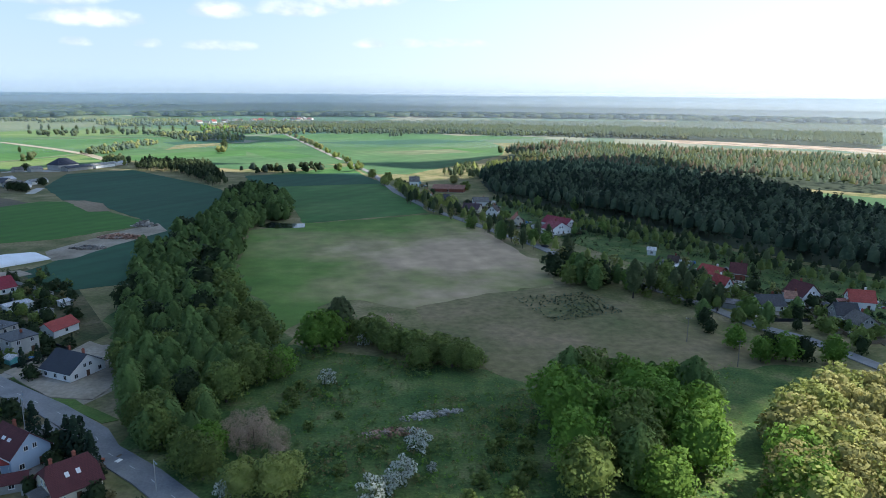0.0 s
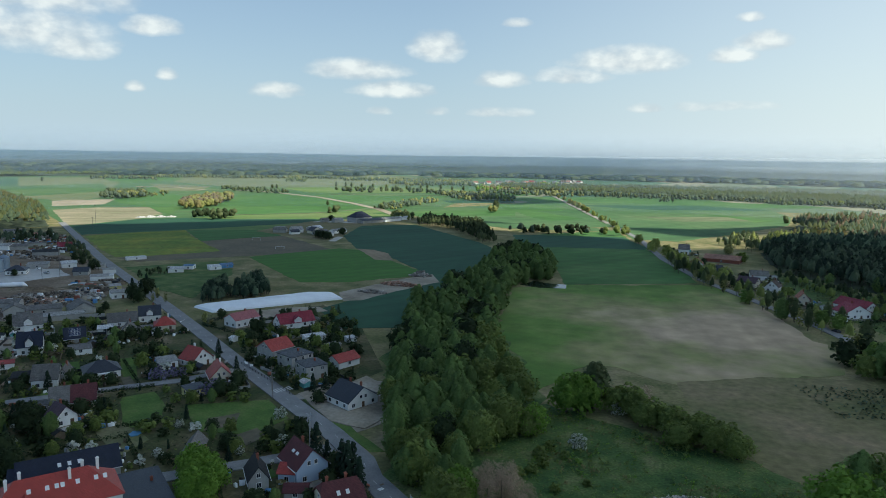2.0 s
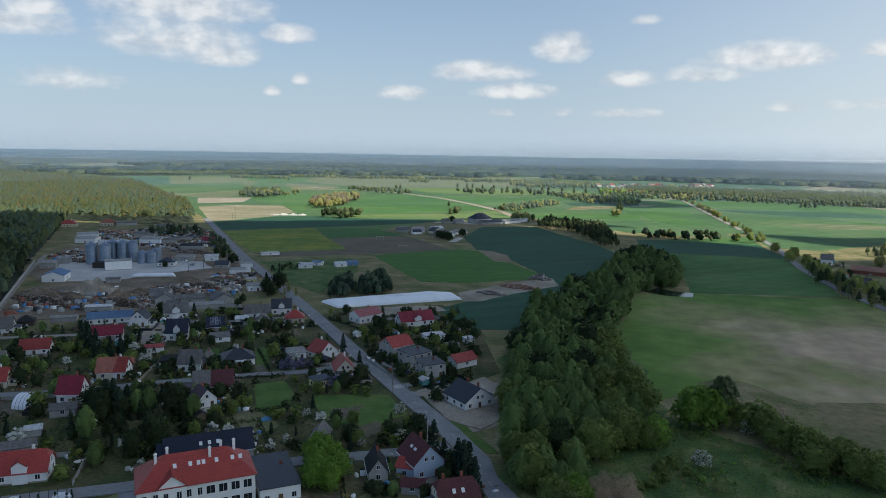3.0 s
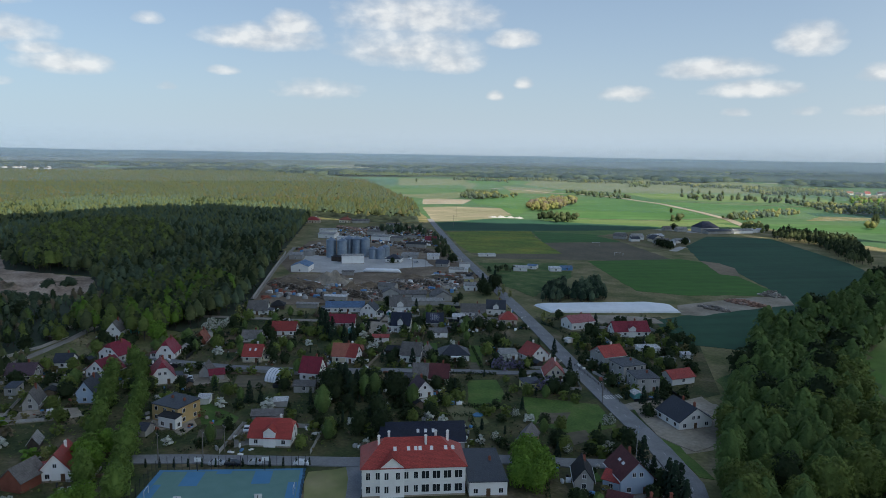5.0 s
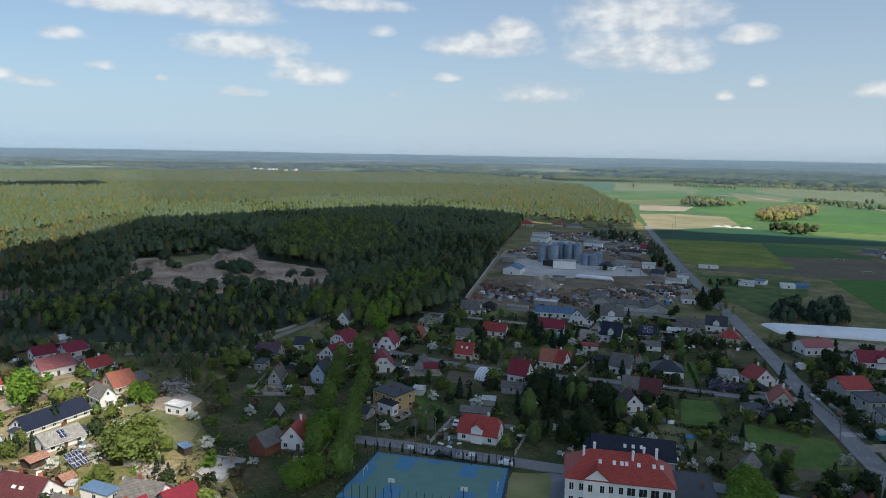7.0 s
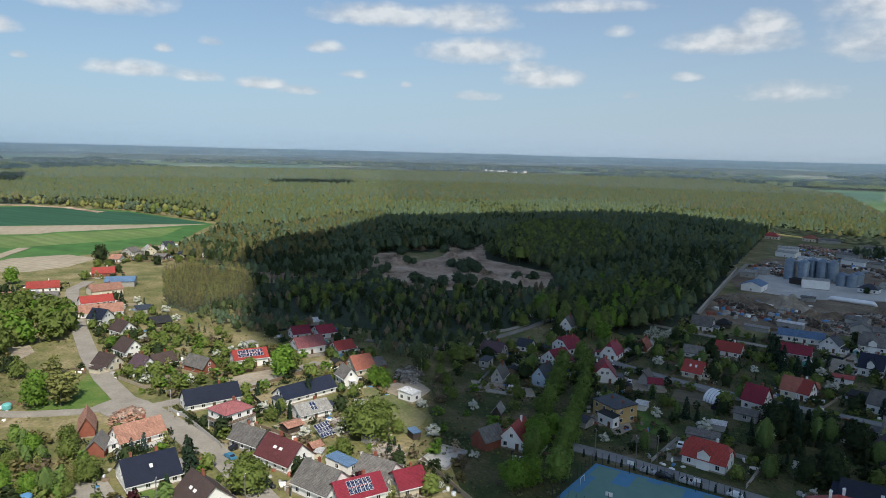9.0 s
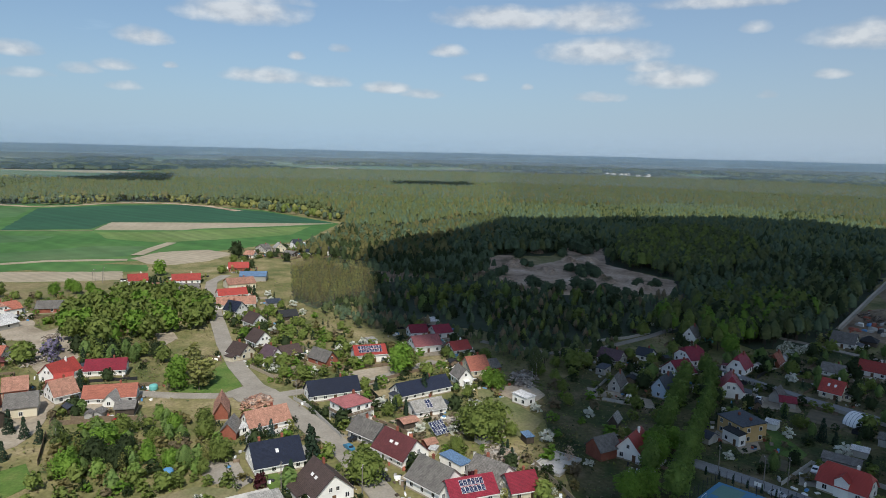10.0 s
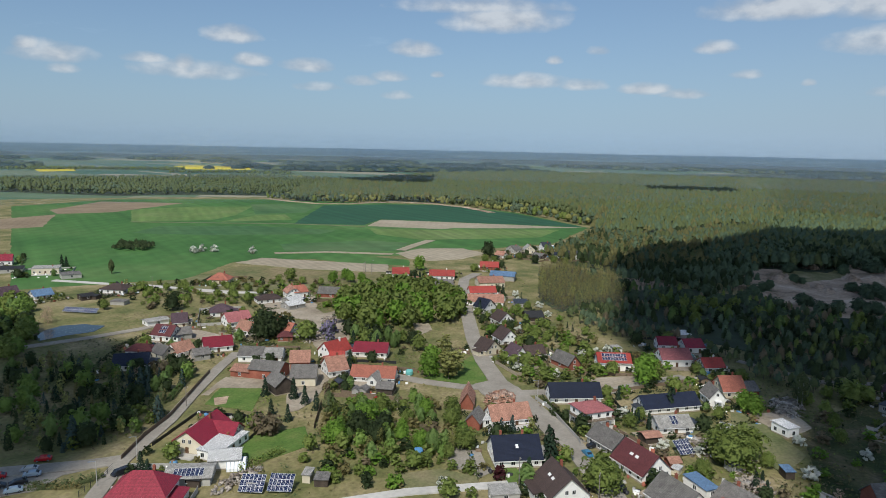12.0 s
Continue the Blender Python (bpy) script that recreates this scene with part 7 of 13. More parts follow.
# ---- rim of the plain: a glowing backdrop with haze painted in ----
def make_rim():
    mat = bpy.data.materials.new("distant_haze")
    mat.use_nodes = True
    nt = mat.node_tree
    N, L = nt.nodes, nt.links
    N.clear()
    out, em, co = N.new("ShaderNodeOutputMaterial"), N.new("ShaderNodeEmission"), N.new("ShaderNodeTexCoord")
    sep, com = N.new("ShaderNodeSeparateXYZ"), N.new("ShaderNodeCombineXYZ")
    L.new(co.outputs["Object"], sep.inputs[0])

    def step(op, a, b=None):
        m = N.new("ShaderNodeMath")
        m.operation = op
        for k, v in enumerate((a, b)):
            if isinstance(v, (int, float)):
                m.inputs[k].default_value = v
            elif v is not None:
                L.new(v, m.inputs[k])
        return m.outputs[0]

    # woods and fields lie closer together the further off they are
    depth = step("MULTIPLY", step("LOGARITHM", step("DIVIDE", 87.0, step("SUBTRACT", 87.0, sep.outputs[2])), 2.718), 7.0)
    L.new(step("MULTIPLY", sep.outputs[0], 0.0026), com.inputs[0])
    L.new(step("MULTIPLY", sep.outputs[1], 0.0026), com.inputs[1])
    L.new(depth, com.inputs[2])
    nz, grain = N.new("ShaderNodeTexNoise"), N.new("ShaderNodeTexNoise")
    nz.inputs["Scale"].default_value, nz.inputs["Detail"].default_value, nz.inputs["Roughness"].default_value = 1.0, 4, 0.5
    grain.inputs["Scale"].default_value, grain.inputs["Detail"].default_value = 6.0, 5
    L.new(com.outputs[0], nz.inputs["Vector"])
    L.new(com.outputs[0], grain.inputs["Vector"])
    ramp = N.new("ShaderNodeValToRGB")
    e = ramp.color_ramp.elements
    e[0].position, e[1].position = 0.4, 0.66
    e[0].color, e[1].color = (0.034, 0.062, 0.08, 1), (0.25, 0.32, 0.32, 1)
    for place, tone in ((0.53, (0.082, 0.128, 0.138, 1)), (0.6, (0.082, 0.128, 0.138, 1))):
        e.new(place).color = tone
    # haze painted in: paler and bluer with height
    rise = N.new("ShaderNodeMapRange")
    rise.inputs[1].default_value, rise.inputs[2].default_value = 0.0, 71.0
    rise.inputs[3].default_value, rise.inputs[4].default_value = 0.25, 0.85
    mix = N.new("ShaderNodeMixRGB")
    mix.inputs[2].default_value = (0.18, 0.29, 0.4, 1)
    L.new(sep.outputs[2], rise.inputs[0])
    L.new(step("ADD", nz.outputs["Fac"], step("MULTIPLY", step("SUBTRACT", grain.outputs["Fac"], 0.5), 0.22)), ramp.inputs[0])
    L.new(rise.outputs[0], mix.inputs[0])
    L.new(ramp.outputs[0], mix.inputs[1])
    # sunward haze painted in: warmer and brighter towards the east
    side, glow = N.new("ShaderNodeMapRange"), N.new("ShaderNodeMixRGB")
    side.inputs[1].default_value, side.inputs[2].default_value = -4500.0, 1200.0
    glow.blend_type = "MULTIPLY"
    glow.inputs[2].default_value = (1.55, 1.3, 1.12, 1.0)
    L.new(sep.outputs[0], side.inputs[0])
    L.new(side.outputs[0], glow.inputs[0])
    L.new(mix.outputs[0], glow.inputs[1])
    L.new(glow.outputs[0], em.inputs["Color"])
    L.new(em.outputs[0], out.inputs[0])
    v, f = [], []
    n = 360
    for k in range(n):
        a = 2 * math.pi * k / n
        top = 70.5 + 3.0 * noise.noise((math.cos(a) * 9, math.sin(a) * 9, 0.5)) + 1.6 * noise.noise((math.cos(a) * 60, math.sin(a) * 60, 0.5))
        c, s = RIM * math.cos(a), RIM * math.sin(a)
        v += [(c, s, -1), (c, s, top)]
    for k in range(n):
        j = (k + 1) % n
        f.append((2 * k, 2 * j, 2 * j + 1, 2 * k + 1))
    tagged(new("backdrop", mesh_of("backdrop", v, f, mat)), "glowing backdrop of blue-grey far woods with haze painted in", "backdrop", kind="structure")


make_rim()


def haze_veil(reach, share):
    """A see-through sheet added far out to stand in for haze, thinning upwards; the sun and the sky light it."""
    mat = bpy.data.materials.new("haze_sheet")
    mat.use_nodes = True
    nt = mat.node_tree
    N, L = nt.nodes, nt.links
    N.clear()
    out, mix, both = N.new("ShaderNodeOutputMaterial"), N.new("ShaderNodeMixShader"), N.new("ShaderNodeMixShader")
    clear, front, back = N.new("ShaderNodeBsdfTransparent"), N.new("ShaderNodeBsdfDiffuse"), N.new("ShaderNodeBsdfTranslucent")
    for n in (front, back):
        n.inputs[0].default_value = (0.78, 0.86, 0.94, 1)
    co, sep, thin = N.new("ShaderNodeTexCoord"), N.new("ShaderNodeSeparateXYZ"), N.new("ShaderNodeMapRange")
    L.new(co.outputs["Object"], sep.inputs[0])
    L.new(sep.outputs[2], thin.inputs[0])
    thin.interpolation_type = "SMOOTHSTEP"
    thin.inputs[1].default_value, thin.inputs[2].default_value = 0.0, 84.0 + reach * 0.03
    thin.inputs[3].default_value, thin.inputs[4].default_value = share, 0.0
    # share raised to the north and east, painting brighter haze on the sunward side
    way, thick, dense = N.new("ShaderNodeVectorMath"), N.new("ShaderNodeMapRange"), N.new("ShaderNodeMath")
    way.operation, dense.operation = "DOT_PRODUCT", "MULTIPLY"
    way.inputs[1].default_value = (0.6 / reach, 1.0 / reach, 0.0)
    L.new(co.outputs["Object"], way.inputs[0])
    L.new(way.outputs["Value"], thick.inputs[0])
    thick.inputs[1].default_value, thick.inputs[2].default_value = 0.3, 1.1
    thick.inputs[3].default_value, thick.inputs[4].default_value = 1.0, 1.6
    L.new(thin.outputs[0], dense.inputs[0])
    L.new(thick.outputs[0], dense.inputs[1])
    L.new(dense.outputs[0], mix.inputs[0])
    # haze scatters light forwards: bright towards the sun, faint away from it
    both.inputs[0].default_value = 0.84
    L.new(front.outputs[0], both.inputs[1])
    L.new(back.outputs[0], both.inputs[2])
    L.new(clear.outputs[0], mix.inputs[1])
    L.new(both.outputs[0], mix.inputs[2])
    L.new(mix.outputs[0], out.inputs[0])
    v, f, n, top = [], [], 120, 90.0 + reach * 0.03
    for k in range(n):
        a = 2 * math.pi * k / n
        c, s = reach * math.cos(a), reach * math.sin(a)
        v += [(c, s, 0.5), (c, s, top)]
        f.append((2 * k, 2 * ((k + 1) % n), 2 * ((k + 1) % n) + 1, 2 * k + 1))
    tagged(new("backdrop", mesh_of("haze", v, f, mat)), "see-through sheet standing in for pale summer haze over the plain", "haze", kind="structure")


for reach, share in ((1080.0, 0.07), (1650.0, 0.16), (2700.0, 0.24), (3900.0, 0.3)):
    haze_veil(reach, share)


# ---- fields ----
# darker ground under the shaded quarter only: part of its shade is painted
plot("rough_ground", "weedy dark green grass of the village gardens, darkened for cloud shade", "garden_grass", [(-240.1, 3.2), (-276.4, 26.4), (-285.3, 81.7), (-324.4, 136.6), (-283.6, 239.0), (-231.9, 231.3), (-235.3, 262.9), (-197.0, 316.1), (-164.2, 295.6), (-115.3, 227.2), (-120.5, 200.3), (-92.1, 160.2), (-109.8, 69.1), (-146.5, 12.3)])
plot("field", "wide green spring crops out to the far woods", "crop_bright", [(-1093.4, 810.0), (-1930.6, 1435.2), (-1730.3, 1908.3), (-1184.0, 2377.6), (-713.3, 2273.1), (-457.5, 1318.3), (-400.5, 1000.5), (-369.5, 791.6), (-432.4, 690.3), (-513.4, 563.4), (-571.2, 485.0), (-656.4, 537.3)])
plot("field", "pale dry meadows before the far woods", "crop_pale", [(-1730.3, 1908.3), (-1184.0, 2377.6), (-841.3, 2094.8), (-719.6, 1639.9), (-847.4, 1572.6), (-915.6, 1361.2), (-1086.9, 1318.8), (-1327.5, 1417.6)])
plot("field", "pale grey-green fallow", "crop_pale", [(-1849.9, 1374.9), (-1698.9, 1532.3), (-1402.5, 1313.1), (-1180.6, 1079.5), (-995.0, 892.5), (-955.7, 797.0), (-1093.4, 810.0)])
plot("field", "deep green strip by the far woods", "crop", [(-1663.2, 1500.1), (-1579.2, 1635.1), (-1419.2, 1554.5), (-1363.3, 1367.7), (-1468.4, 1344.0)])
plot("field", "pale stubble far off", "crop_pale", [(-1314.9, 1319.0), (-1104.3, 1297.0), (-991.2, 1126.9), (-1068.3, 1104.7)])
plot("field", "light green strip", "crop_weedy", [(-933.3, 1339.8), (-832.8, 1545.5), (-603.6, 1613.9), (-524.8, 1404.2), (-680.3, 1262.8), (-794.7, 1224.0)])
plot("field", "deep green crop behind the copse", "crop", [(-950.7, 868.3), (-974.1, 1022.8), (-900.9, 994.8), (-733.6, 801.7), (-659.4, 691.0), (-767.7, 768.2), (-868.3, 807.3)])
plot("field", "deep green crop beside the sandy track", "crop", [(-832.6, 1043.4), (-816.2, 1141.5), (-640.5, 1060.9), (-489.3, 945.4), (-522.1, 818.6), (-581.1, 739.6), (-606.2, 693.3), (-677.5, 794.5)])
plot("field", "deep green crop beyond the track", "crop", [(-733.6, 1150.4), (-603.5, 1213.4), (-499.2, 1274.6), (-477.1, 1088.8), (-491.8, 989.2), (-555.4, 1011.3)])
plot("field", "yellowish green strip", "crop_weedy", [(-614.0, 653.4), (-575.7, 732.8), (-512.2, 803.1), (-469.5, 907.2), (-393.3, 842.6), (-462.5, 738.4), (-550.9, 689.5)])
plot("field", "dry sandy field", "soil_weedy", [(-838.8, 668.0), (-823.8, 729.1), (-767.7, 768.2), (-670.0, 693.4), (-648.2, 632.9), (-647.3, 554.5), (-655.4, 538.2)])
plot("field", "sandy bare strip", "soil_pale", [(-986.1, 786.3), (-957.7, 838.2), (-935.2, 862.0), (-862.8, 775.6), (-892.2, 710.8)])
plot("field", "dark green winter crop strip", "crop_dark", [(-641.4, 532.9), (-645.2, 625.0), (-608.8, 668.8), (-543.5, 685.9), (-465.2, 736.0), (-441.1, 691.5), (-506.2, 592.8), (-540.8, 539.8), (-571.2, 485.0)])
plot("field", "pale unmown field edge", "crop_weedy", [(-517.2, 567.7), (-490.9, 614.1), (-445.8, 705.3), (-412.0, 682.6), (-440.9, 610.6), (-487.5, 570.7)])
plot("field", "weedy yellow-green field", "crop_yellow", [(-561.9, 479.2), (-541.9, 524.2), (-514.3, 562.6), (-475.0, 526.1), (-381.1, 456.7), (-404.8, 415.8), (-431.6, 394.4), (-471.0, 417.1)])
plot("field", "green crop strip", "crop", [(-514.3, 562.6), (-472.5, 591.0), (-443.8, 608.1), (-400.2, 569.6), (-424.6, 530.8), (-440.3, 500.2)])
plot("field", "dark ploughed strip beside the football pitch", "soil_dark", [(-440.3, 500.2), (-400.2, 569.6), (-305.6, 508.1), (-332.8, 460.4), (-398.7, 384.4), (-426.1, 390.5), (-381.1, 456.7)])
strip("field_track", "sandy field track", "soil_pale", [(-1224.1, 1190.2), (-1136.8, 1213.3), (-1012.8, 1170.2), (-957.4, 1200.2), (-855.5, 1186.2), (-688.6, 1099.5), (-556.0, 993.1), (-466.3, 910.1), (-398.4, 827.1)], 12.0, 0.250)
strip("field_track", "pale grassy field edge", "crop_pale", [(-719.7, 1192.1), (-587.1, 1255.9), (-457.5, 1318.3)], 14.0, 0.250)
strip("field_track", "pale grassy field edge", "crop_pale", [(-614.5, 708.7), (-518.1, 797.7), (-471.2, 947.9)], 5.0, 0.250)
strip("field_track", "field road", "street", [(-126.6, 863.6), (-180.1, 1012.8), (-244.6, 1195.3), (-322.0, 1411.5)], 6.0, 0.250)
plot("field", "wide green crops beyond the village", "crop", [(-557.6, -915.8), (-716.2, -920.6), (-788.1, -841.9), (-876.0, -741.5), (-908.3, -606.3), (-959.0, -481.7), (-906.2, -342.9), (-775.2, -204.7), (-624.1, -198.7), (-531.6, -250.9), (-476.6, -284.1), (-383.4, -371.3), (-316.2, -350.1), (-238.5, -408.9)])
plot("field", "light green strip in the crop", "crop_weedy", [(-618.1, -763.5), (-699.5, -740.6), (-753.4, -680.0), (-646.3, -613.2), (-588.1, -596.0), (-521.2, -647.4)])
plot("field", "light green strip in the crop", "crop_weedy", [(-657.7, -591.9), (-690.9, -572.3), (-644.5, -523.9), (-580.9, -574.5)])
plot("field", "green strip in the crop", "crop_bright", [(-778.7, -706.9), (-846.1, -630.3), (-725.9, -567.4), (-673.0, -605.4)])
plot("field", "dark blue-green young wheat", "crop_dark", [(-613.8, -497.6), (-832.4, -615.7), (-902.8, -555.0), (-949.5, -477.1), (-889.9, -336.8), (-779.3, -209.9), (-713.5, -445.2), (-649.5, -427.1)])
plot("field", "pale bare strip of soil", "soil_pale", [(-641.7, -418.7), (-708.4, -441.3), (-731.4, -370.1), (-773.3, -208.3), (-723.2, -268.7), (-679.6, -331.2), (-664.7, -337.3)])
plot("field", "bright green crop strips", "crop_weedy", [(-624.1, -407.6), (-655.5, -332.8), (-670.0, -326.7), (-738.1, -226.8), (-659.8, -224.6), (-615.9, -265.2), (-573.7, -315.8), (-584.9, -370.4)])
plot("field", "light strip in the crop", "crop_bright", [(-511.2, -593.7), (-570.4, -515.8), (-589.1, -423.9), (-553.0, -417.2), (-486.2, -502.3), (-455.2, -568.4)])
plot("field", "bright green crop strip", "crop_bright", [(-476.4, -405.3), (-538.8, -353.8), (-549.0, -314.0), (-495.6, -300.1), (-448.3, -377.2)])
plot("field", "pale bare soil", "soil_pale", [(-485.7, -292.4), (-522.0, -288.5), (-543.9, -256.5), (-527.5, -228.5), (-490.0, -232.2), (-468.2, -248.1), (-467.8, -269.4)])
plot("field", "green strip before the gardens", "crop", [(-426.5, -344.8), (-460.0, -294.1), (-463.1, -266.8), (-438.5, -253.3), (-424.0, -299.8)])
plot("field", "sandy stubble strip", "soil_pale", [(-379.9, -368.1), (-408.6, -367.1), (-420.3, -320.8), (-434.7, -268.5), (-407.1, -252.3), (-385.8, -308.9)])
plot("field", "brown-grey fallow field", "pasture", [(-341.1, -349.6), (-373.0, -356.2), (-382.3, -306.3), (-403.4, -250.1), (-366.0, -244.7), (-342.3, -275.9), (-330.2, -306.1)])
plot("field", "dry grassy plot by the new house", "dry_lawn", [(-281.9, -352.9), (-330.3, -351.9), (-330.8, -322.9), (-344.6, -265.8), (-343.4, -237.9), (-307.7, -237.2), (-291.4, -290.4), (-279.9, -335.0)])
strip("field_track", "pale track between green fields", "soil_pale", [(-431.3, -373.7), (-461.4, -340.3), (-479.9, -291.0)], 7.0, 0.250)
strip("field_track", "sandy track between green fields", "soil_pale", [(-500.9, -295.9), (-538.6, -301.7), (-574.5, -304.6)], 9.0, 0.250)
strip("field_track", "pale field edge", "crop_pale", [(-521.2, -647.4), (-564.3, -572.7), (-610.1, -493.3), (-636.7, -416.9)], 5.0, 0.250)
strip("sand_edge", "pale sandy edge of the wood", "sand", [(-878.4, -758.8), (-860.8, -704.1), (-850.1, -642.7), (-876.1, -599.4), (-921.1, -585.3), (-962.1, -560.8), (-959.8, -501.2), (-939.0, -435.1), (-882.5, -367.3)], 11.0, 0.250)
strip("lane", "white gravel road", "yard", [(-284.0, -363.4), (-292.6, -325.6), (-301.2, -291.9), (-312.3, -271.5)], 4.5, 0.250)
plot("field", "wide bright green crop in the sun", "crop_bright", [(-327.6, 1125.5), (-288.5, 1372.2), (-111.9, 1616.8), (60.6, 1332.4), (95.4, 1100.5), (80.6, 956.9), (16.8, 816.7), (-36.3, 715.3), (-79.4, 712.4), (-129.5, 875.2)])
plot("field", "green crop beside the field road", "crop_bright", [(-442.5, 914.3), (-327.6, 1125.5), (-266.4, 1268.0), (-112.8, 830.5), (-217.5, 749.5), (-337.6, 794.8)])
plot("field", "dark young crop with a bare edge", "crop", [(-194.6, 681.7), (-107.3, 791.7), (-76.1, 683.8), (-27.1, 555.1), (-10.3, 479.6), (-89.7, 435.9), (-114.2, 510.6), (-165.7, 590.4)])
plot("meadow", "mown meadow with brownish dry patches", "meadow", [(-91.9, 288.9), (-117.9, 409.4), (-89.2, 434.0), (-8.4, 473.9), (15.1, 454.6), (40.6, 361.9), (55.3, 318.6), (49.1, 296.3), (25.2, 279.6), (-9.9, 256.6), (-20.2, 260.4), (-43.5, 273.3), (-56.5, 223.8), (-76.9, 249.8)])
plot("field", "rough olive-brown grazing land", "pasture", [(-10.7, 259.1), (18.2, 279.6), (51.0, 291.0), (77.4, 261.5), (101.1, 226.6), (111.9, 201.5), (113.1, 184.8), (86.9, 173.3), (66.2, 180.1), (35.1, 183.2), (25.4, 183.1), (13.4, 197.2), (-0.5, 218.8)])
plot("field", "bare brownish pasture with dark tufts", "pasture", [(-10.7, 259.1), (18.2, 279.6), (51.0, 291.0), (63.7, 280.9), (77.4, 261.5), (93.4, 232.2), (88.2, 218.1), (61.8, 225.7), (29.5, 216.8), (13.9, 206.4), (1.4, 230.0)])
plot("field", "green field among trees", "crop", [(-551.3, 1297.7), (-459.9, 1554.1), (-351.9, 1442.5), (-448.6, 1219.1)])
plot("field", "light green field by the wood", "crop_bright", [(-1441.1, 1027.3), (-1394.3, 1249.8), (-1131.1, 1039.9), (-1110.4, 851.0), (-1180.9, 840.3)])
plot("field", "pale strip by the far woods", "crop_pale", [(-345.7, 1641.5), (-100.2, 1829.6), (59.7, 1572.1), (-111.9, 1616.8)])
plot("field", "darker crop patch", "crop", [(-293.3, 1008.4), (-246.8, 1090.2), (-161.7, 917.2), (-207.4, 854.6)])
plot("field", "darker band in the crop", "crop", [(-110.4, 976.6), (-10.3, 1089.9), (75.4, 1021.1), (-14.1, 902.3)])
plot("meadow", "green grass beside the country road", "rank_grass", [(-387.6, 361.5), (-366.2, 388.8), (-344.1, 418.3), (-302.9, 373.2), (-272.6, 300.2), (-305.7, 310.0)])
plot("field", "dark blue-green young wheat", "crop_dark", [(-355.7, 609.3), (-378.2, 692.5), (-330.1, 734.9), (-207.8, 612.5), (-155.6, 538.1), (-134.6, 445.9), (-148.1, 384.5), (-150.8, 355.7), (-135.2, 291.2), (-160.8, 276.8), (-194.6, 305.8), (-189.8, 333.4), (-168.2, 405.8), (-193.9, 441.7), (-243.5, 492.3), (-291.6, 523.4)])
plot("field", "bright green crop rectangle", "crop_vivid", [(-341.9, 441.0), (-304.5, 516.6), (-270.5, 514.7), (-226.7, 468.2), (-193.9, 441.7), (-193.3, 416.5), (-220.3, 380.0), (-245.9, 367.3)])
plot("field", "green crop by the stream", "crop", [(-454.2, 845.6), (-378.5, 941.4), (-287.6, 1008.3), (-259.8, 913.5), (-381.3, 833.7)])
plot("field", "dark green strip", "crop", [(-429.4, 1256.9), (-293.7, 1391.0), (-122.6, 1418.4), (99.8, 1389.8), (200.7, 1358.8), (92.7, 1286.5), (-110.0, 1275.0), (-305.0, 1201.1)])
plot("field", "wide green crop", "crop_bright", [(-254.8, 1003.4), (-138.7, 1091.4), (-5.8, 1066.6), (55.3, 958.0), (-4.2, 881.4), (-100.7, 851.1)])
plot("field", "green crop", "crop_bright", [(-289.6, 846.5), (-226.7, 892.8), (-105.1, 779.9), (-191.4, 753.7), (-263.9, 771.1)])
plot("field", "reddish bare soil", "soil", [(-556.0, -836.1), (-680.0, -899.9), (-732.2, -791.9), (-582.7, -753.8), (-529.8, -785.5)])
plot("field", "bare soil", "soil", [(-459.8, -780.2), (-525.7, -779.5), (-440.0, -678.4), (-405.9, -692.2)])
plot("field", "bright yellow flowering rape far off", "rape", [(-1907.0, -2091.2), (-2024.9, -2111.7), (-2072.0, -1865.4), (-1850.5, -1655.1), (-1701.4, -1802.8)])
plot("field", "bright yellow flowering rape far off", "rape", [(-1319.8, -2022.8), (-1439.5, -2009.9), (-1337.3, -1856.5), (-1236.0, -1871.4)])
plot("field", "pale field behind the pines", "crop_bright", [(228.6, 689.2), (270.5, 640.0), (366.0, 567.4), (407.5, 539.7), (372.1, 491.1), (326.2, 503.6), (288.5, 569.5), (222.4, 653.4)])
plot("field", "pale sandy strip", "sand", [(396.5, 1345.7), (716.0, 1128.7), (810.9, 1093.2), (770.3, 1037.5), (665.3, 1047.5), (560.1, 1124.2), (410.6, 1223.6)])
plot("rough_ground", "weedy rough ground behind the road houses", "rank_grass", [(38.6, 549.6), (73.4, 506.4), (102.3, 464.8), (129.6, 425.7), (157.1, 363.3), (184.9, 329.5), (222.1, 285.4), (174.4, 207.5), (160.6, 228.0), (151.3, 246.0), (144.3, 274.9), (118.6, 300.5), (96.5, 331.2), (70.5, 390.8), (44.5, 464.3)])
plot("sand_dune", "bare sand dunes in the wood", "sand", [(-547.7, -30.6), (-599.3, -5.6), (-513.5, -1.3), (-565.3, 38.5), (-634.9, 45.2), (-645.4, 83.5), (-559.6, 74.3), (-504.6, 95.1), (-481.3, 109.8), (-432.2, 95.1), (-436.1, 64.4), (-421.1, 27.7), (-431.3, -7.2), (-473.2, -19.3)])
plot("sand_dune", "sandy clearing", "sand", [(-470.7, -107.2), (-484.6, -89.3), (-467.9, -70.5), (-440.2, -70.5), (-435.3, -92.3)])
plot("meadow", "overgrown green clearing", "rank_grass", [(-67.3, 202.3), (-49.5, 217.6), (-14.6, 203.5), (13.4, 197.2), (27.0, 183.1), (56.1, 183.7), (88.9, 201.0), (111.9, 201.5), (149.3, 185.5), (93.6, 109.0), (52.7, 108.5), (-36.1, 107.4), (-52.9, 146.9)])
plot("meadow", "rank grass under the stream trees", "rank_grass", [(-124.9, 245.6), (-130.0, 292.9), (-96.4, 313.8), (-50.6, 223.1), (-56.6, 177.7), (-43.3, 124.5), (-63.8, 132.4), (-88.4, 177.1)])
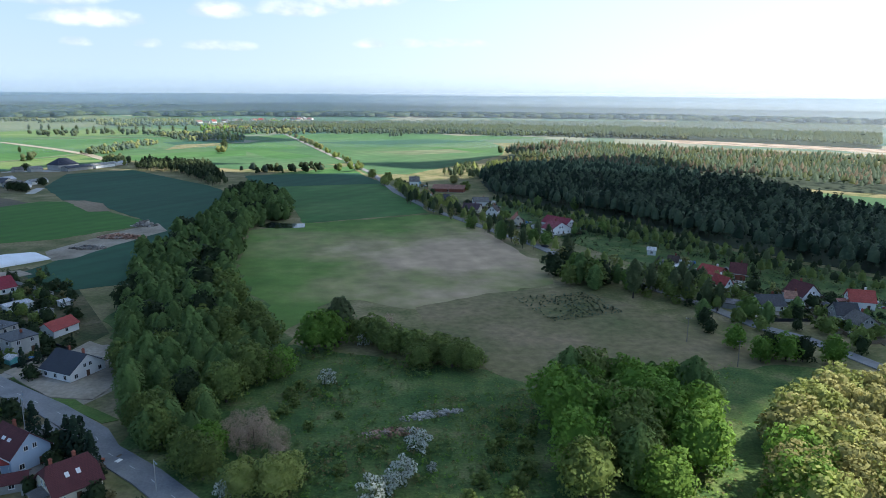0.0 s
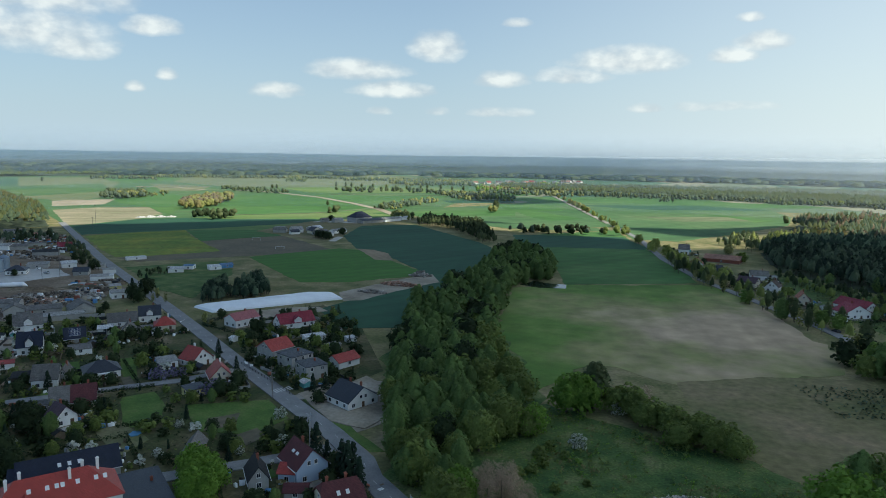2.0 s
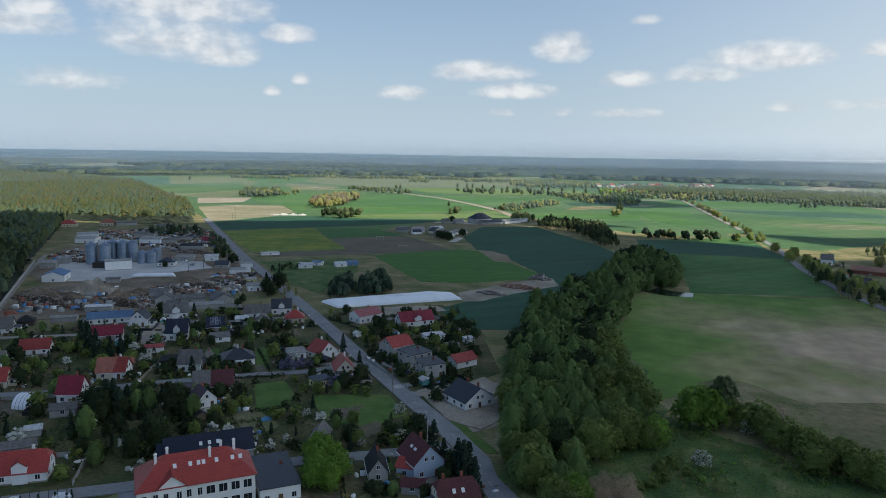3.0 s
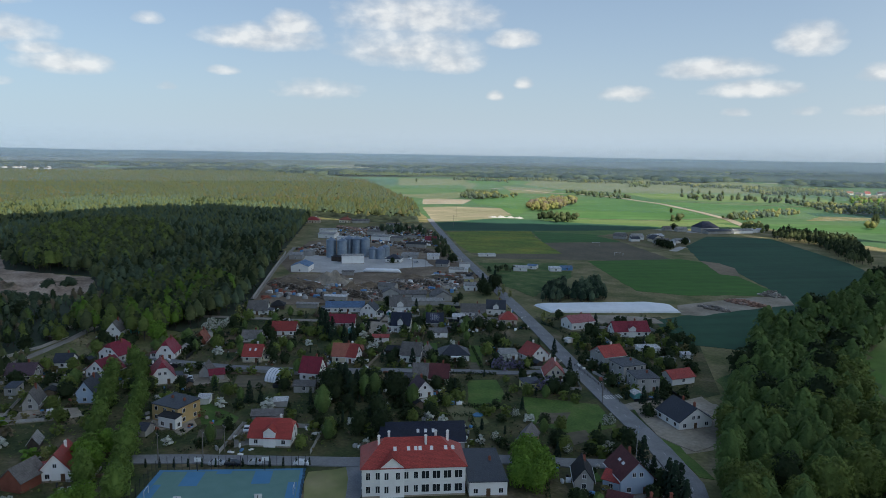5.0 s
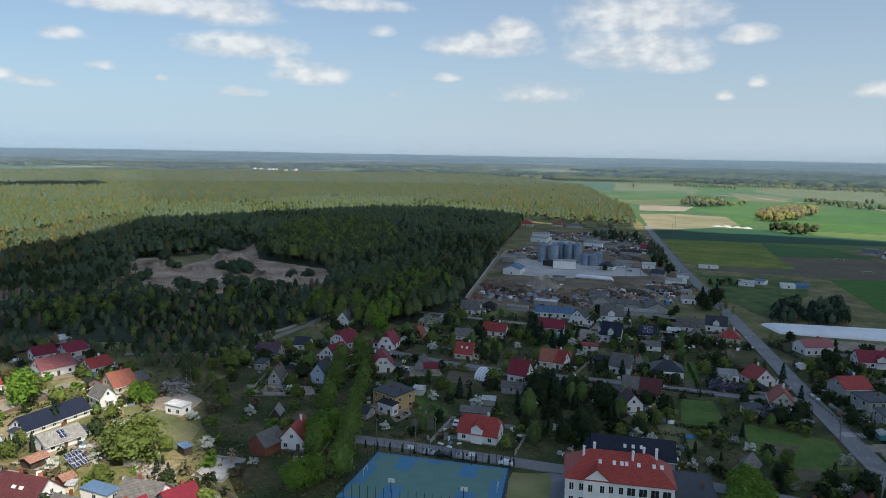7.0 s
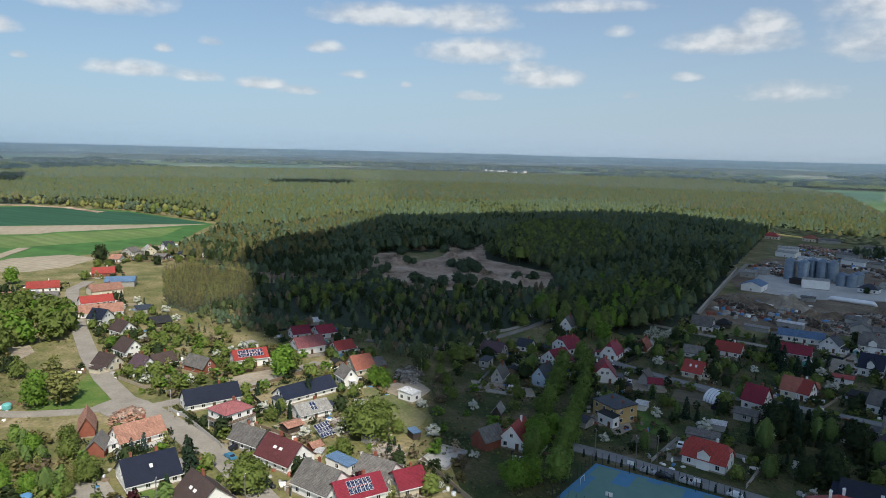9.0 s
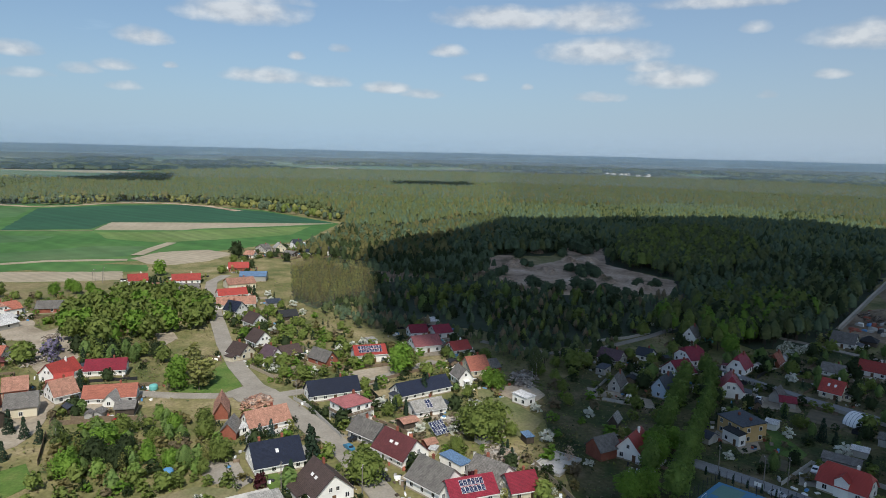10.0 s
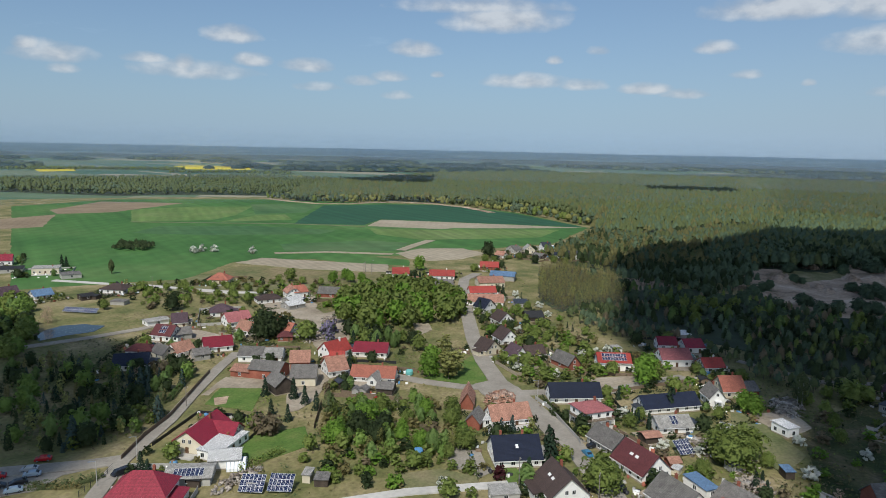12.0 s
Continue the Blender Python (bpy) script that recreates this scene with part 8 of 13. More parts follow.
plot("field", "dark green strip", "crop_dark", [(-461.4, 1144.0), (-356.7, 1244.1), (-334.9, 1169.6), (-423.3, 1091.3)])
plot("field", "darker band in the crop", "crop_dark", [(-236.0, 1165.0), (-27.8, 1273.3), (78.8, 1222.2), (-97.4, 1131.7)])
plot("field", "paler band in the crop", "crop_pale", [(-101.3, 991.5), (11.0, 1050.3), (42.0, 999.6), (-42.5, 944.0)])
plot("field", "green strip", "crop", [(-362.3, 1118.3), (-297.7, 1172.2), (-215.5, 1064.3), (-300.7, 1010.4)])
plot("field", "dark green crop", "crop_dark", [(-200.1, 692.3), (-91.4, 724.4), (-53.9, 638.4), (-164.8, 607.2)])

# ---- yards, lawns and water ----
plot("yard", "trodden earth round the sheds of the works", "works_dirt", [(-570.3, 317.1), (-575.1, 368.2), (-502.3, 389.2), (-408.4, 366.1), (-358.7, 326.9), (-368.0, 275.7), (-396.9, 249.0), (-417.4, 233.6), (-427.4, 220.8), (-472.9, 237.1)])
plot("yard", "pale concrete factory yard", "yard", [(-528.2, 312.1), (-524.0, 290.9), (-432.0, 228.3), (-402.9, 250.0), (-398.1, 298.9), (-392.7, 322.3), (-421.8, 337.0), (-456.2, 316.3), (-458.7, 296.1), (-484.5, 276.9), (-500.2, 290.1)])
plot("yard", "churned brown earth yard with tracks", "works_dirt", [(-403.7, 187.3), (-423.3, 218.7), (-415.4, 232.5), (-393.5, 251.5), (-360.0, 317.9), (-324.7, 305.6), (-316.6, 258.0), (-314.4, 223.6), (-334.5, 175.7), (-358.2, 158.4), (-384.7, 173.6)])
plot("yard", "trodden sandy plot round the new house", "dirt", [(-122.9, 198.4), (-118.2, 219.2), (-102.1, 210.3), (-91.0, 183.5), (-95.9, 170.6), (-112.6, 185.3)])
plot("yard", "sandy storage yard", "dirt", [(-206.9, 350.0), (-194.6, 401.7), (-181.3, 432.4), (-165.5, 407.2), (-178.2, 367.8), (-184.1, 336.2), (-192.5, 330.4)])
plot("yard", "worn grassy yard of the far farm", "pasture", [(-448.1, 590.2), (-455.9, 707.7), (-400.6, 800.6), (-365.9, 772.1), (-378.2, 692.5), (-340.6, 577.9), (-336.1, 549.9), (-407.4, 575.5)])
plot("yard", "pale farm track between the barns", "yard", [(-449.5, 700.4), (-447.5, 710.4), (-388.1, 742.3), (-372.1, 792.3), (-364.4, 790.2), (-378.2, 732.3), (-396.3, 714.7)])
plot("yard", "concrete silage floor", "yard", [(-349.4, 590.2), (-342.1, 590.2), (-331.4, 556.3), (-338.4, 554.3)])
plot("field", "bare sandy slope in the wheat", "soil", [(-289.1, 522.1), (-246.4, 472.7), (-232.1, 475.9), (-252.4, 508.0), (-273.2, 522.6)])
plot("yard", "grassy school yard", "meadow", [(-152.6, 80.7), (-148.0, 93.7), (-130.9, 81.9), (-134.2, 68.7)])
plot("yard", "asphalt drive beside the school", "asphalt", [(-149.5, 90.4), (-147.1, 94.0), (-133.9, 85.4), (-130.1, 80.5), (-132.3, 79.0), (-143.1, 87.0)])
plot("lawn", "mown lawn", "lawn", [(-181.8, 164.9), (-176.0, 173.7), (-160.5, 163.0), (-155.9, 149.7), (-161.3, 145.6)])
plot("lawn", "green lawn of a garden", "lawn", [(-157.5, 167.8), (-136.1, 183.1), (-120.5, 172.3), (-123.1, 156.8), (-139.3, 152.8)])
plot("lawn", "dug vegetable bed", "soil_dark", [(-129.0, 149.7), (-124.8, 161.9), (-118.7, 157.8), (-120.2, 147.7)])
plot("lawn", "mown lawn", "lawn", [(-179.4, 161.9), (-175.1, 171.3), (-157.6, 158.2), (-161.2, 148.1)])
plot("lawn", "lawn", "lawn", [(-232.5, 183.4), (-228.6, 188.1), (-216.1, 179.4), (-215.4, 171.4)])
plot("lawn", "lawn beside a hipped house", "lawn", [(-217.0, 197.3), (-213.3, 201.6), (-192.4, 182.1), (-194.4, 177.6)])
plot("lawn", "dug garden bed", "soil_dark", [(-197.9, 68.8), (-193.6, 74.8), (-186.6, 71.4), (-190.5, 65.1)])
plot("lawn", "grey dug plot", "soil_dark", [(-239.5, 99.7), (-230.9, 110.4), (-220.7, 100.6), (-227.9, 92.4)])
plot("lawn", "lawn behind a house", "lawn", [(-216.2, 74.6), (-216.8, 80.1), (-199.3, 82.2), (-194.6, 78.2), (-200.7, 70.8)])
plot("lawn", "lawn", "lawn", [(-173.9, -183.6), (-180.7, -170.4), (-162.1, -159.2), (-159.2, -177.0)])
plot("lawn", "sandy patch in a lawn", "sand", [(-165.0, -178.6), (-168.8, -175.3), (-163.1, -171.1), (-160.1, -173.3)])
plot("lawn", "bright green lawn", "lawn", [(-144.7, -147.1), (-160.5, -136.1), (-150.2, -126.2), (-137.7, -130.4), (-132.8, -137.3)])
plot("yard", "farmyard of beaten earth", "dirt", [(-183.5, -190.6), (-189.4, -171.2), (-181.2, -169.5), (-173.3, -184.8), (-166.3, -182.0), (-164.8, -184.5)])
plot("yard", "sandy farmyard", "dirt", [(-268.5, -211.6), (-283.9, -208.7), (-251.2, -179.8), (-224.8, -173.5), (-235.4, -188.7)])
plot("lawn", "small green", "lawn", [(-219.3, -125.5), (-225.8, -122.4), (-256.3, -120.4), (-237.3, -106.9), (-224.6, -100.8), (-220.3, -109.3)])
plot("lawn", "dry grassy garden", "dry_lawn", [(-239.8, -17.6), (-241.0, -10.4), (-213.6, 4.9), (-196.9, -0.9), (-204.5, -7.9), (-212.7, -15.4)])
plot("lawn", "dry grass by a path", "dry_lawn", [(-146.1, -95.1), (-154.9, -85.8), (-155.6, -74.3), (-149.1, -73.1), (-139.5, -87.9)])
plot("lawn", "grass verge by the road", "lawn", [(-127.5, 189.2), (-125.6, 191.6), (-82.2, 162.4), (-85.7, 160.4)])
plot("parking", "grey gravel car park", "street", [(-92.8, -194.5), (-108.7, -176.3), (-115.4, -169.1), (-114.5, -165.7), (-103.8, -171.6), (-95.0, -170.0), (-83.9, -178.9)])
plot("pond", "small still pond reflecting the sky", "water", [(-181.1, -303.4), (-192.3, -309.0), (-201.4, -309.9), (-208.7, -303.7), (-211.5, -292.7), (-201.3, -287.9), (-191.8, -292.5), (-179.9, -294.6)])
plot("pond", "small pond at the field edge", "water", [(-115.9, 422.7), (-111.4, 440.4), (-102.8, 434.8), (-88.5, 435.4), (-85.9, 422.1), (-102.4, 417.7)])
plot("pool", "round blue paddling pool", "court_blue", [(-155.2, 142.2), (-155.8, 144.3), (-154.4, 146.1), (-152.9, 145.2), (-152.4, 142.9), (-153.5, 141.6)], 0.450)
plot("yard", "gravel drive beside the navy house", "street", [(-159.3, -81.3), (-164.0, -82.2), (-166.3, -78.4), (-160.6, -72.3), (-154.8, -74.5)])
plot("yard", "sandy yard of the solar house", "dirt", [(-250.1, -72.2), (-262.0, -54.2), (-248.5, -49.6), (-237.5, -60.5)])
plot("yard", "trodden yard", "dirt", [(-205.7, -44.2), (-211.9, -35.9), (-205.4, -31.4), (-197.6, -37.5)])
plot("yard", "trodden yard with junk", "dirt", [(-240.6, -12.5), (-251.7, 0.1), (-237.9, 7.0), (-224.4, -0.4)])
plot("yard", "earth of the demolition site", "dirt", [(-221.5, -91.3), (-214.6, -82.9), (-200.9, -74.5), (-197.4, -76.1), (-206.4, -91.6), (-213.8, -97.5)])
plot("yard", "earth farmyard", "dirt", [(-307.0, -258.1), (-297.5, -236.1), (-274.6, -206.0), (-257.6, -193.0), (-268.8, -212.4), (-268.6, -228.1)])
plot("yard", "earth farmyard", "dirt", [(-206.8, -179.8), (-213.8, -172.5), (-204.0, -157.3), (-182.4, -147.9), (-170.4, -146.2), (-166.3, -148.2)])
plot("yard", "dry grass of a garden", "dry_lawn", [(-200.8, -145.2), (-193.1, -123.3), (-182.3, -121.6), (-186.3, -137.7)])
plot("yard", "farmyard path", "dirt", [(-205.9, -152.5), (-201.6, -139.8), (-197.7, -139.3), (-199.9, -150.5)])
plot("yard", "bare ground in the park", "dirt", [(-291.1, -170.3), (-302.1, -167.7), (-284.3, -154.6), (-273.1, -155.5)])
plot("yard", "dry back yard", "dry_lawn", [(-211.9, -35.9), (-218.7, -25.2), (-214.6, -19.2), (-202.8, -18.5), (-194.7, -28.4)])
plot("yard", "paved yard", "street", [(-196.7, -51.6), (-205.4, -46.0), (-199.2, -41.3), (-187.8, -46.2)])
plot("yard", "sandy farmyard", "dirt", [(-276.5, -221.1), (-298.0, -214.7), (-268.6, -189.9), (-248.6, -184.3), (-251.3, -198.9)])
plot("yard", "farmyard", "dirt", [(-288.4, -265.0), (-316.7, -247.2), (-293.4, -230.0), (-266.2, -238.3)])
plot("yard", "yard between houses", "dirt", [(-228.4, -257.9), (-225.6, -223.7), (-216.2, -218.3), (-215.5, -240.9)])
plot("yard", "paved yard behind the fence", "street", [(-113.0, -162.8), (-116.3, -162.4), (-112.5, -150.3), (-105.3, -151.0)])
plot("yard", "yard of the crimson house", "dirt", [(-145.4, -158.9), (-149.5, -156.0), (-135.0, -144.5), (-128.3, -145.4)])
plot("yard", "grey driveway", "street", [(-168.0, -92.3), (-170.1, -80.5), (-159.3, -74.2), (-156.4, -83.1)])
plot("yard", "track beside the clamp", "dirt", [(-228.3, 278.8), (-212.9, 300.6), (-196.8, 311.4), (-186.9, 304.7), (-204.7, 281.1), (-219.6, 264.5)])
plot("yard", "paved yard of the ochre house", "dirt", [(-204.5, 62.5), (-209.0, 70.9), (-201.3, 69.5), (-195.8, 62.4)])
plot("yard", "drive of the red-roofed house", "street", [(-190.3, 76.4), (-190.5, 81.6), (-178.4, 76.1), (-179.1, 71.6)])
plot("yard", "cluttered yard", "dirt", [(-251.8, 81.1), (-244.7, 97.0), (-234.0, 95.0), (-239.2, 78.6)])
plot("yard", "earth yard", "dirt", [(-291.0, 192.6), (-281.2, 199.9), (-253.6, 181.8), (-259.5, 173.2)])
plot("yard", "rough dry garden", "dry_lawn", [(-165.9, 140.3), (-164.7, 148.8), (-147.4, 142.4), (-146.3, 130.3)])
plot("yard", "dug garden bed", "soil_dark", [(-143.2, 161.8), (-137.1, 169.8), (-131.9, 161.1), (-137.7, 153.4)])
plot("yard", "bare ground behind the houses", "dirt", [(-249.3, 23.0), (-239.4, 44.7), (-230.0, 44.6), (-236.7, 23.2)])

# ---- roads ----
strip("main_road", "grey asphalt main road through the village", "asphalt", [(-685.3, 556.5), (-432.8, 383.0), (-327.8, 314.9), (-264.0, 274.2), (-212.1, 239.8), (-162.9, 206.6), (-126.6, 183.2), (-101.8, 167.3), (-84.9, 154.7), (-78.4, 146.4), (-64.0, 135.7), (-51.3, 124.4)], 6.9, 0.200)
centre_dashes([(-685.3, 556.5), (-432.8, 383.0), (-327.8, 314.9), (-264.0, 274.2), (-212.1, 239.8), (-162.9, 206.6), (-126.6, 183.2), (-101.8, 167.3), (-84.9, 154.7), (-78.4, 146.4), (-64.0, 135.7), (-51.3, 124.4)])
crossing((-139.0, 189.9), (-135.6, 196.0), 3.8)
strip("village_street", "dusty grey village street", "street", [(-150.3, -33.1), (-166.5, -43.4), (-188.0, -58.3), (-203.7, -71.7), (-219.5, -86.5), (-229.3, -98.3), (-250.1, -113.2), (-279.4, -130.7), (-327.5, -155.9), (-379.1, -182.0), (-411.8, -195.5), (-436.1, -196.4)], 7.0, 0.190)
plot("street_apron", "dusty mouth of the village street at the fork", "street", [(-186.0, -63.5), (-191.5, -55.0), (-204.5, -68.3), (-219.5, -82.0), (-227.5, -90.0), (-230.5, -101.0), (-222.0, -105.5), (-214.5, -99.0), (-202.5, -77.5)], 0.344)
strip("side_street", "pale side street", "street", [(-222.7, -94.8), (-217.6, -108.2), (-215.6, -123.6), (-215.8, -136.1)], 5.0, 0.180)
strip("side_street", "earth track to the barns", "street", [(-222.3, -86.5), (-230.1, -75.5), (-237.5, -60.5), (-258.1, -46.7), (-271.2, -36.8)], 5.0, 0.170)
strip("school_street", "grey street along the sports court", "asphalt", [(-191.7, 42.6), (-179.1, 59.2), (-168.0, 72.2), (-157.3, 84.7), (-150.1, 93.2), (-132.5, 119.5), (-122.8, 129.7), (-111.2, 141.3), (-102.9, 150.8), (-96.6, 158.7)], 5.5, 0.175)
strip("side_street", "narrow asphalt street between houses", "asphalt", [(-282.7, 80.9), (-269.8, 86.8), (-250.0, 101.7), (-231.0, 120.4), (-210.6, 146.9), (-190.0, 171.4), (-176.2, 186.3), (-166.0, 205.8)], 4.5, 0.165)
strip("side_street", "narrow street", "street", [(-357.2, 103.8), (-328.0, 134.9), (-302.8, 158.8), (-283.2, 180.6)], 4.0, 0.155)
strip("side_street", "gravel driveway", "street", [(-129.4, 186.9), (-122.3, 197.4), (-117.7, 201.4)], 5.0, 0.160)
strip("lane", "earth lane", "street", [(-97.9, -152.9), (-116.5, -164.8), (-143.5, -176.1), (-165.9, -188.3), (-191.6, -201.1), (-209.2, -208.6)], 4.5, 0.170)
strip("lane", "sandy lane", "street", [(-92.0, -193.2), (-102.3, -181.0), (-110.4, -171.7), (-117.2, -165.7)], 6.0, 0.165)
strip("lane", "pale concrete lane", "yard", [(-269.1, -413.9), (-279.0, -377.4), (-287.3, -357.5), (-294.6, -313.5), (-298.9, -291.1)], 5.0, 0.160)
strip("lane", "lane along the pond", "street", [(-171.1, -290.8), (-191.9, -281.2), (-215.6, -273.5), (-232.0, -273.0)], 5.0, 0.160)
strip("lane", "white gravel path", "yard", [(-126.5, -99.8), (-139.0, -87.6), (-150.7, -72.2), (-155.4, -66.1)], 3.5, 0.160)
strip("country_road", "grey country road lined with trees", "asphalt", [(-122.1, 855.2), (-73.4, 717.4), (-40.8, 584.1), (-10.1, 497.1), (23.5, 430.6), (49.5, 379.3), (62.8, 345.6), (83.5, 302.3), (104.2, 267.5), (114.8, 240.0), (126.2, 226.1), (132.1, 212.4), (136.8, 199.8), (143.8, 177.9)], 5.5, 0.150)
strip("lane", "field lane along the wood", "street", [(-304.8, -19.0), (-291.3, 11.1), (-299.8, 31.6), (-328.6, 61.3), (-347.3, 76.7)], 3.5, 0.150)
strip("lane", "concrete wall track", "street", [(-361.5, 162.9), (-461.5, 228.9), (-540.2, 285.6)], 3.0, 0.145)

# ---- houses of the school quarter ----
school(-130.3, 98.2, 55.9, 25.6, 13.0, 7.6, 5.2)
house(-147.3, 116.0, 55.5, 22.2, 10.1, 3.2, 3.8, "x", "r_navy", "grey", skylights=3, chimneys=0, windows=False)
house(-152.6, 106.9, 44.4, 4.2, 7.4, 2.9, 2.9, "x", "r_navy", "grey", chimneys=0, windows=False)
house(-121.1, 114.4, 55.0, 9.5, 19.0, 4.0, 0.1, "flat", "r_slate", "white", name="school_annex", chimneys=1)
house(-176.3, 82.6, 47.2, 11.9, 8.3, 3.0, 4.1, "hx", "r_red", "white", dormer=True)
house(-192.9, 89.0, 56.2, 9.3, 5.5, 2.3, 1.1, "x", "r_grey", "grey", name="shed", chimneys=0, windows=False)
house(-210.9, 66.7, 24.7, 10.9, 9.2, 5.6, 0.5, "flat", "r_slate", "ochre", chimneys=2)
house(-204.7, 62.6, 28.4, 6.5, 2.8, 3.8, 0.5, "flat", "r_dark", "white", name="porch_annex", chimneys=0)
house(-191.1, 30.2, 59.2, 7.4, 9.2, 3.4, 4.1, "y", "r_red", "white")
house(-190.0, 21.3, 35.3, 6.4, 7.4, 3.1, 3.1, "y", "r_grey", "brick", name="shed", chimneys=0, windows=False)
house(-214.1, 28.2, 65.1, 2.8, 4.6, 2.0, 2.0, "y", "r_pale", "dark_wood", name="shed", chimneys=0, windows=False)
house(-321.3, 79.0, 57.0, 6.4, 8.3, 4.1, 4.1, "y", "r_grey", "white")
house(-288.0, 70.3, 26.6, 10.9, 8.3, 3.2, 4.1, "hy", "r_crimson", "white")
house(-268.0, 60.7, 30.1, 10.2, 8.3, 3.1, 4.0, "y", "r_crimson", "white")
house(-245.1, 50.2, 53.5, 5.8, 9.2, 4.1, 3.8, "y", "r_slate", "pale_blue")
house(-283.5, 36.9, 56.7, 9.5, 8.3, 2.5, 3.2, "x", "r_purple", "grey")
house(-267.6, 31.3, 55.6, 3.8, 5.5, 2.7, 0.5, "flat", "r_slate", "grey", name="shed", chimneys=0)
house(-289.7, 52.0, 58.3, 6.1, 7.4, 2.7, 2.5, "x", "r_slate", "white")
house(-248.8, 34.0, 65.5, 4.6, 8.3, 2.7, 3.8, "y", "r_grey", "grey")
house(-278.5, 87.4, 52.2, 7.1, 8.3, 3.1, 4.7, "hy", "r_crimson", "white")
house(-249.5, 75.0, 75.4, 8.2, 9.2, 3.4, 4.9, "hy", "r_crimson", "white")
house(-290.3, 105.9, 54.0, 4.5, 7.4, 2.2, 3.8, "y", "r_orange", "brick")
house(-246.7, 90.6, 55.2, 3.9, 6.4, 2.3, 2.7, "y", "r_grey", "grey", name="shed", chimneys=0, windows=False)
house(-241.0, 92.0, 73.6, 5.0, 5.5, 2.3, 1.4, "x", "r_crimson", "grey", name="shed", chimneys=0, windows=False)
house(-253.5, 113.0, 47.2, 7.4, 7.4, 2.9, 3.8, "x", "r_red", "cream", skylights=2)
house(-219.6, 120.4, 38.6, 7.2, 8.3, 3.6, 4.7, "x", "r_crimson", "white")
house(-209.9, 111.8, 51.3, 7.2, 6.4, 2.5, 1.1, "x", "r_grey", "grey", name="shed", chimneys=0)
house(-231.3, 141.7, 45.1, 8.5, 8.3, 3.1, 4.1, "x", "r_orange", "cream")
house(-236.2, 151.9, 66.0, 2.9, 4.6, 2.2, 1.4, "x", "r_orange", "grey", name="shed", chimneys=0, windows=False)
house(-283.4, 142.3, 49.8, 10.7, 8.3, 2.7, 3.2, "x", "r_red", "white")
house(-280.8, 125.0, 52.3, 8.0, 6.4, 2.3, 2.7, "x", "r_grey", "white")
house(-328.4, 150.7, 51.6, 9.9, 8.3, 2.7, 4.1, "x", "r_grey", "white")
house(-332.9, 164.0, 55.5, 6.9, 6.4, 2.2, 2.3, "hip", "r_dark", "dark_wood", name="shed", chimneys=0, windows=False)
house(-306.1, 189.4, 55.7, 19.8, 9.2, 3.2, 2.2, "x", "r_blue", "white")
house(-289.8, 194.0, 40.4, 8.1, 8.3, 4.0, 3.6, "y", "r_slate", "white")
house(-280.0, 171.4, 50.7, 11.9, 8.3, 2.7, 3.2, "x", "r_crimson", "grey")
house(-256.1, 189.2, 46.4, 8.7, 10.1, 3.8, 4.9, "x", "r_navy", "white", dormer=True)
house(-290.6, 214.3, 53.8, 11.2, 9.2, 3.1, 4.1, "x", "r_grey", "white", dormer=True)
house(-253.8, 207.9, 51.3, 8.0, 7.4, 2.7, 3.8, "x", "r_navy", "grey", solar=4)
house(-237.9, 196.9, 53.3, 8.3, 6.4, 2.3, 0.7, "flat", "r_grey", "white", name="shed", chimneys=0)
house(-214.8, 163.8, 39.0, 8.0, 9.2, 3.6, 4.1, "x", "r_grey", "white")
house(-213.6, 170.0, 38.7, 3.2, 8.3, 3.2, 2.7, "y", "r_grey", "grey")
house(-206.5, 179.0, 55.2, 11.7, 10.1, 2.9, 3.1, "hip", "r_slate", "white", porch=True)
house(-192.3, 150.8, 48.4, 6.0, 9.2, 2.9, 4.0, "x", "r_grey", "grey", windows=False)
house(-187.7, 155.6, 45.3, 6.8, 9.2, 2.9, 4.0, "x", "r_maroon", "cream")
house(-179.9, 140.6, 74.5, 6.6, 6.4, 3.1, 3.4, "y", "r_purple", "white")
house(-226.5, 164.5, 41.6, 7.6, 7.4, 2.3, 1.1, "x", "r_dark", "dark_wood", name="shed", chimneys=0, windows=False)
house(-246.9, 170.7, 51.3, 7.0, 5.5, 2.3, 0.7, "x", "r_red", "white", name="shed", chimneys=0)
house(-312.6, 240.0, 50.3, 15.4, 8.3, 2.9, 1.6, "x", "r_grey", "grey", name="shed", chimneys=0)
house(-297.0, 231.0, 53.4, 29.0, 6.4, 2.5, 0.5, "flat", "r_pale", "grey", name="shed", chimneys=0, windows=False)
house(-298.4, 250.1, 57.4, 8.4, 12.9, 3.6, 2.2, "y", "r_grey", "grey", name="barn", chimneys=0)
house(-338.0, 240.4, 37.5, 10.0, 9.2, 3.6, 1.4, "x", "r_grey", "grey", name="barn", chimneys=0)
house(-258.4, 237.9, 50.6, 12.4, 8.3, 2.9, 3.4, "x", "r_grey", "white")
house(-254.4, 250.8, 45.6, 9.6, 9.2, 3.6, 3.8, "x", "r_slate", "white", dormer=True)
house(-235.7, 241.1, 45.9, 8.7, 8.3, 2.7, 3.4, "hip", "r_red", "cream")
house(-243.8, 227.8, 42.0, 5.0, 7.4, 2.7, 2.9, "y", "r_grey", "cream")
house(-255.6, 225.3, 45.0, 6.0, 5.5, 2.2, 0.5, "flat", "r_white", "white", name="shed", chimneys=0)
house(-310.0, 283.6, 55.2, 7.6, 9.2, 3.6, 0.3, "flat", "r_pale", "white", name="workshop", chimneys=0)
house(-329.8, 300.0, 50.9, 6.3, 7.4, 2.7, 0.3, "flat", "r_pale", "yellow", name="shed", chimneys=0)
house(-185.0, 204.2, 78.7, 9.0, 8.3, 3.1, 4.0, "y", "r_red", "white")
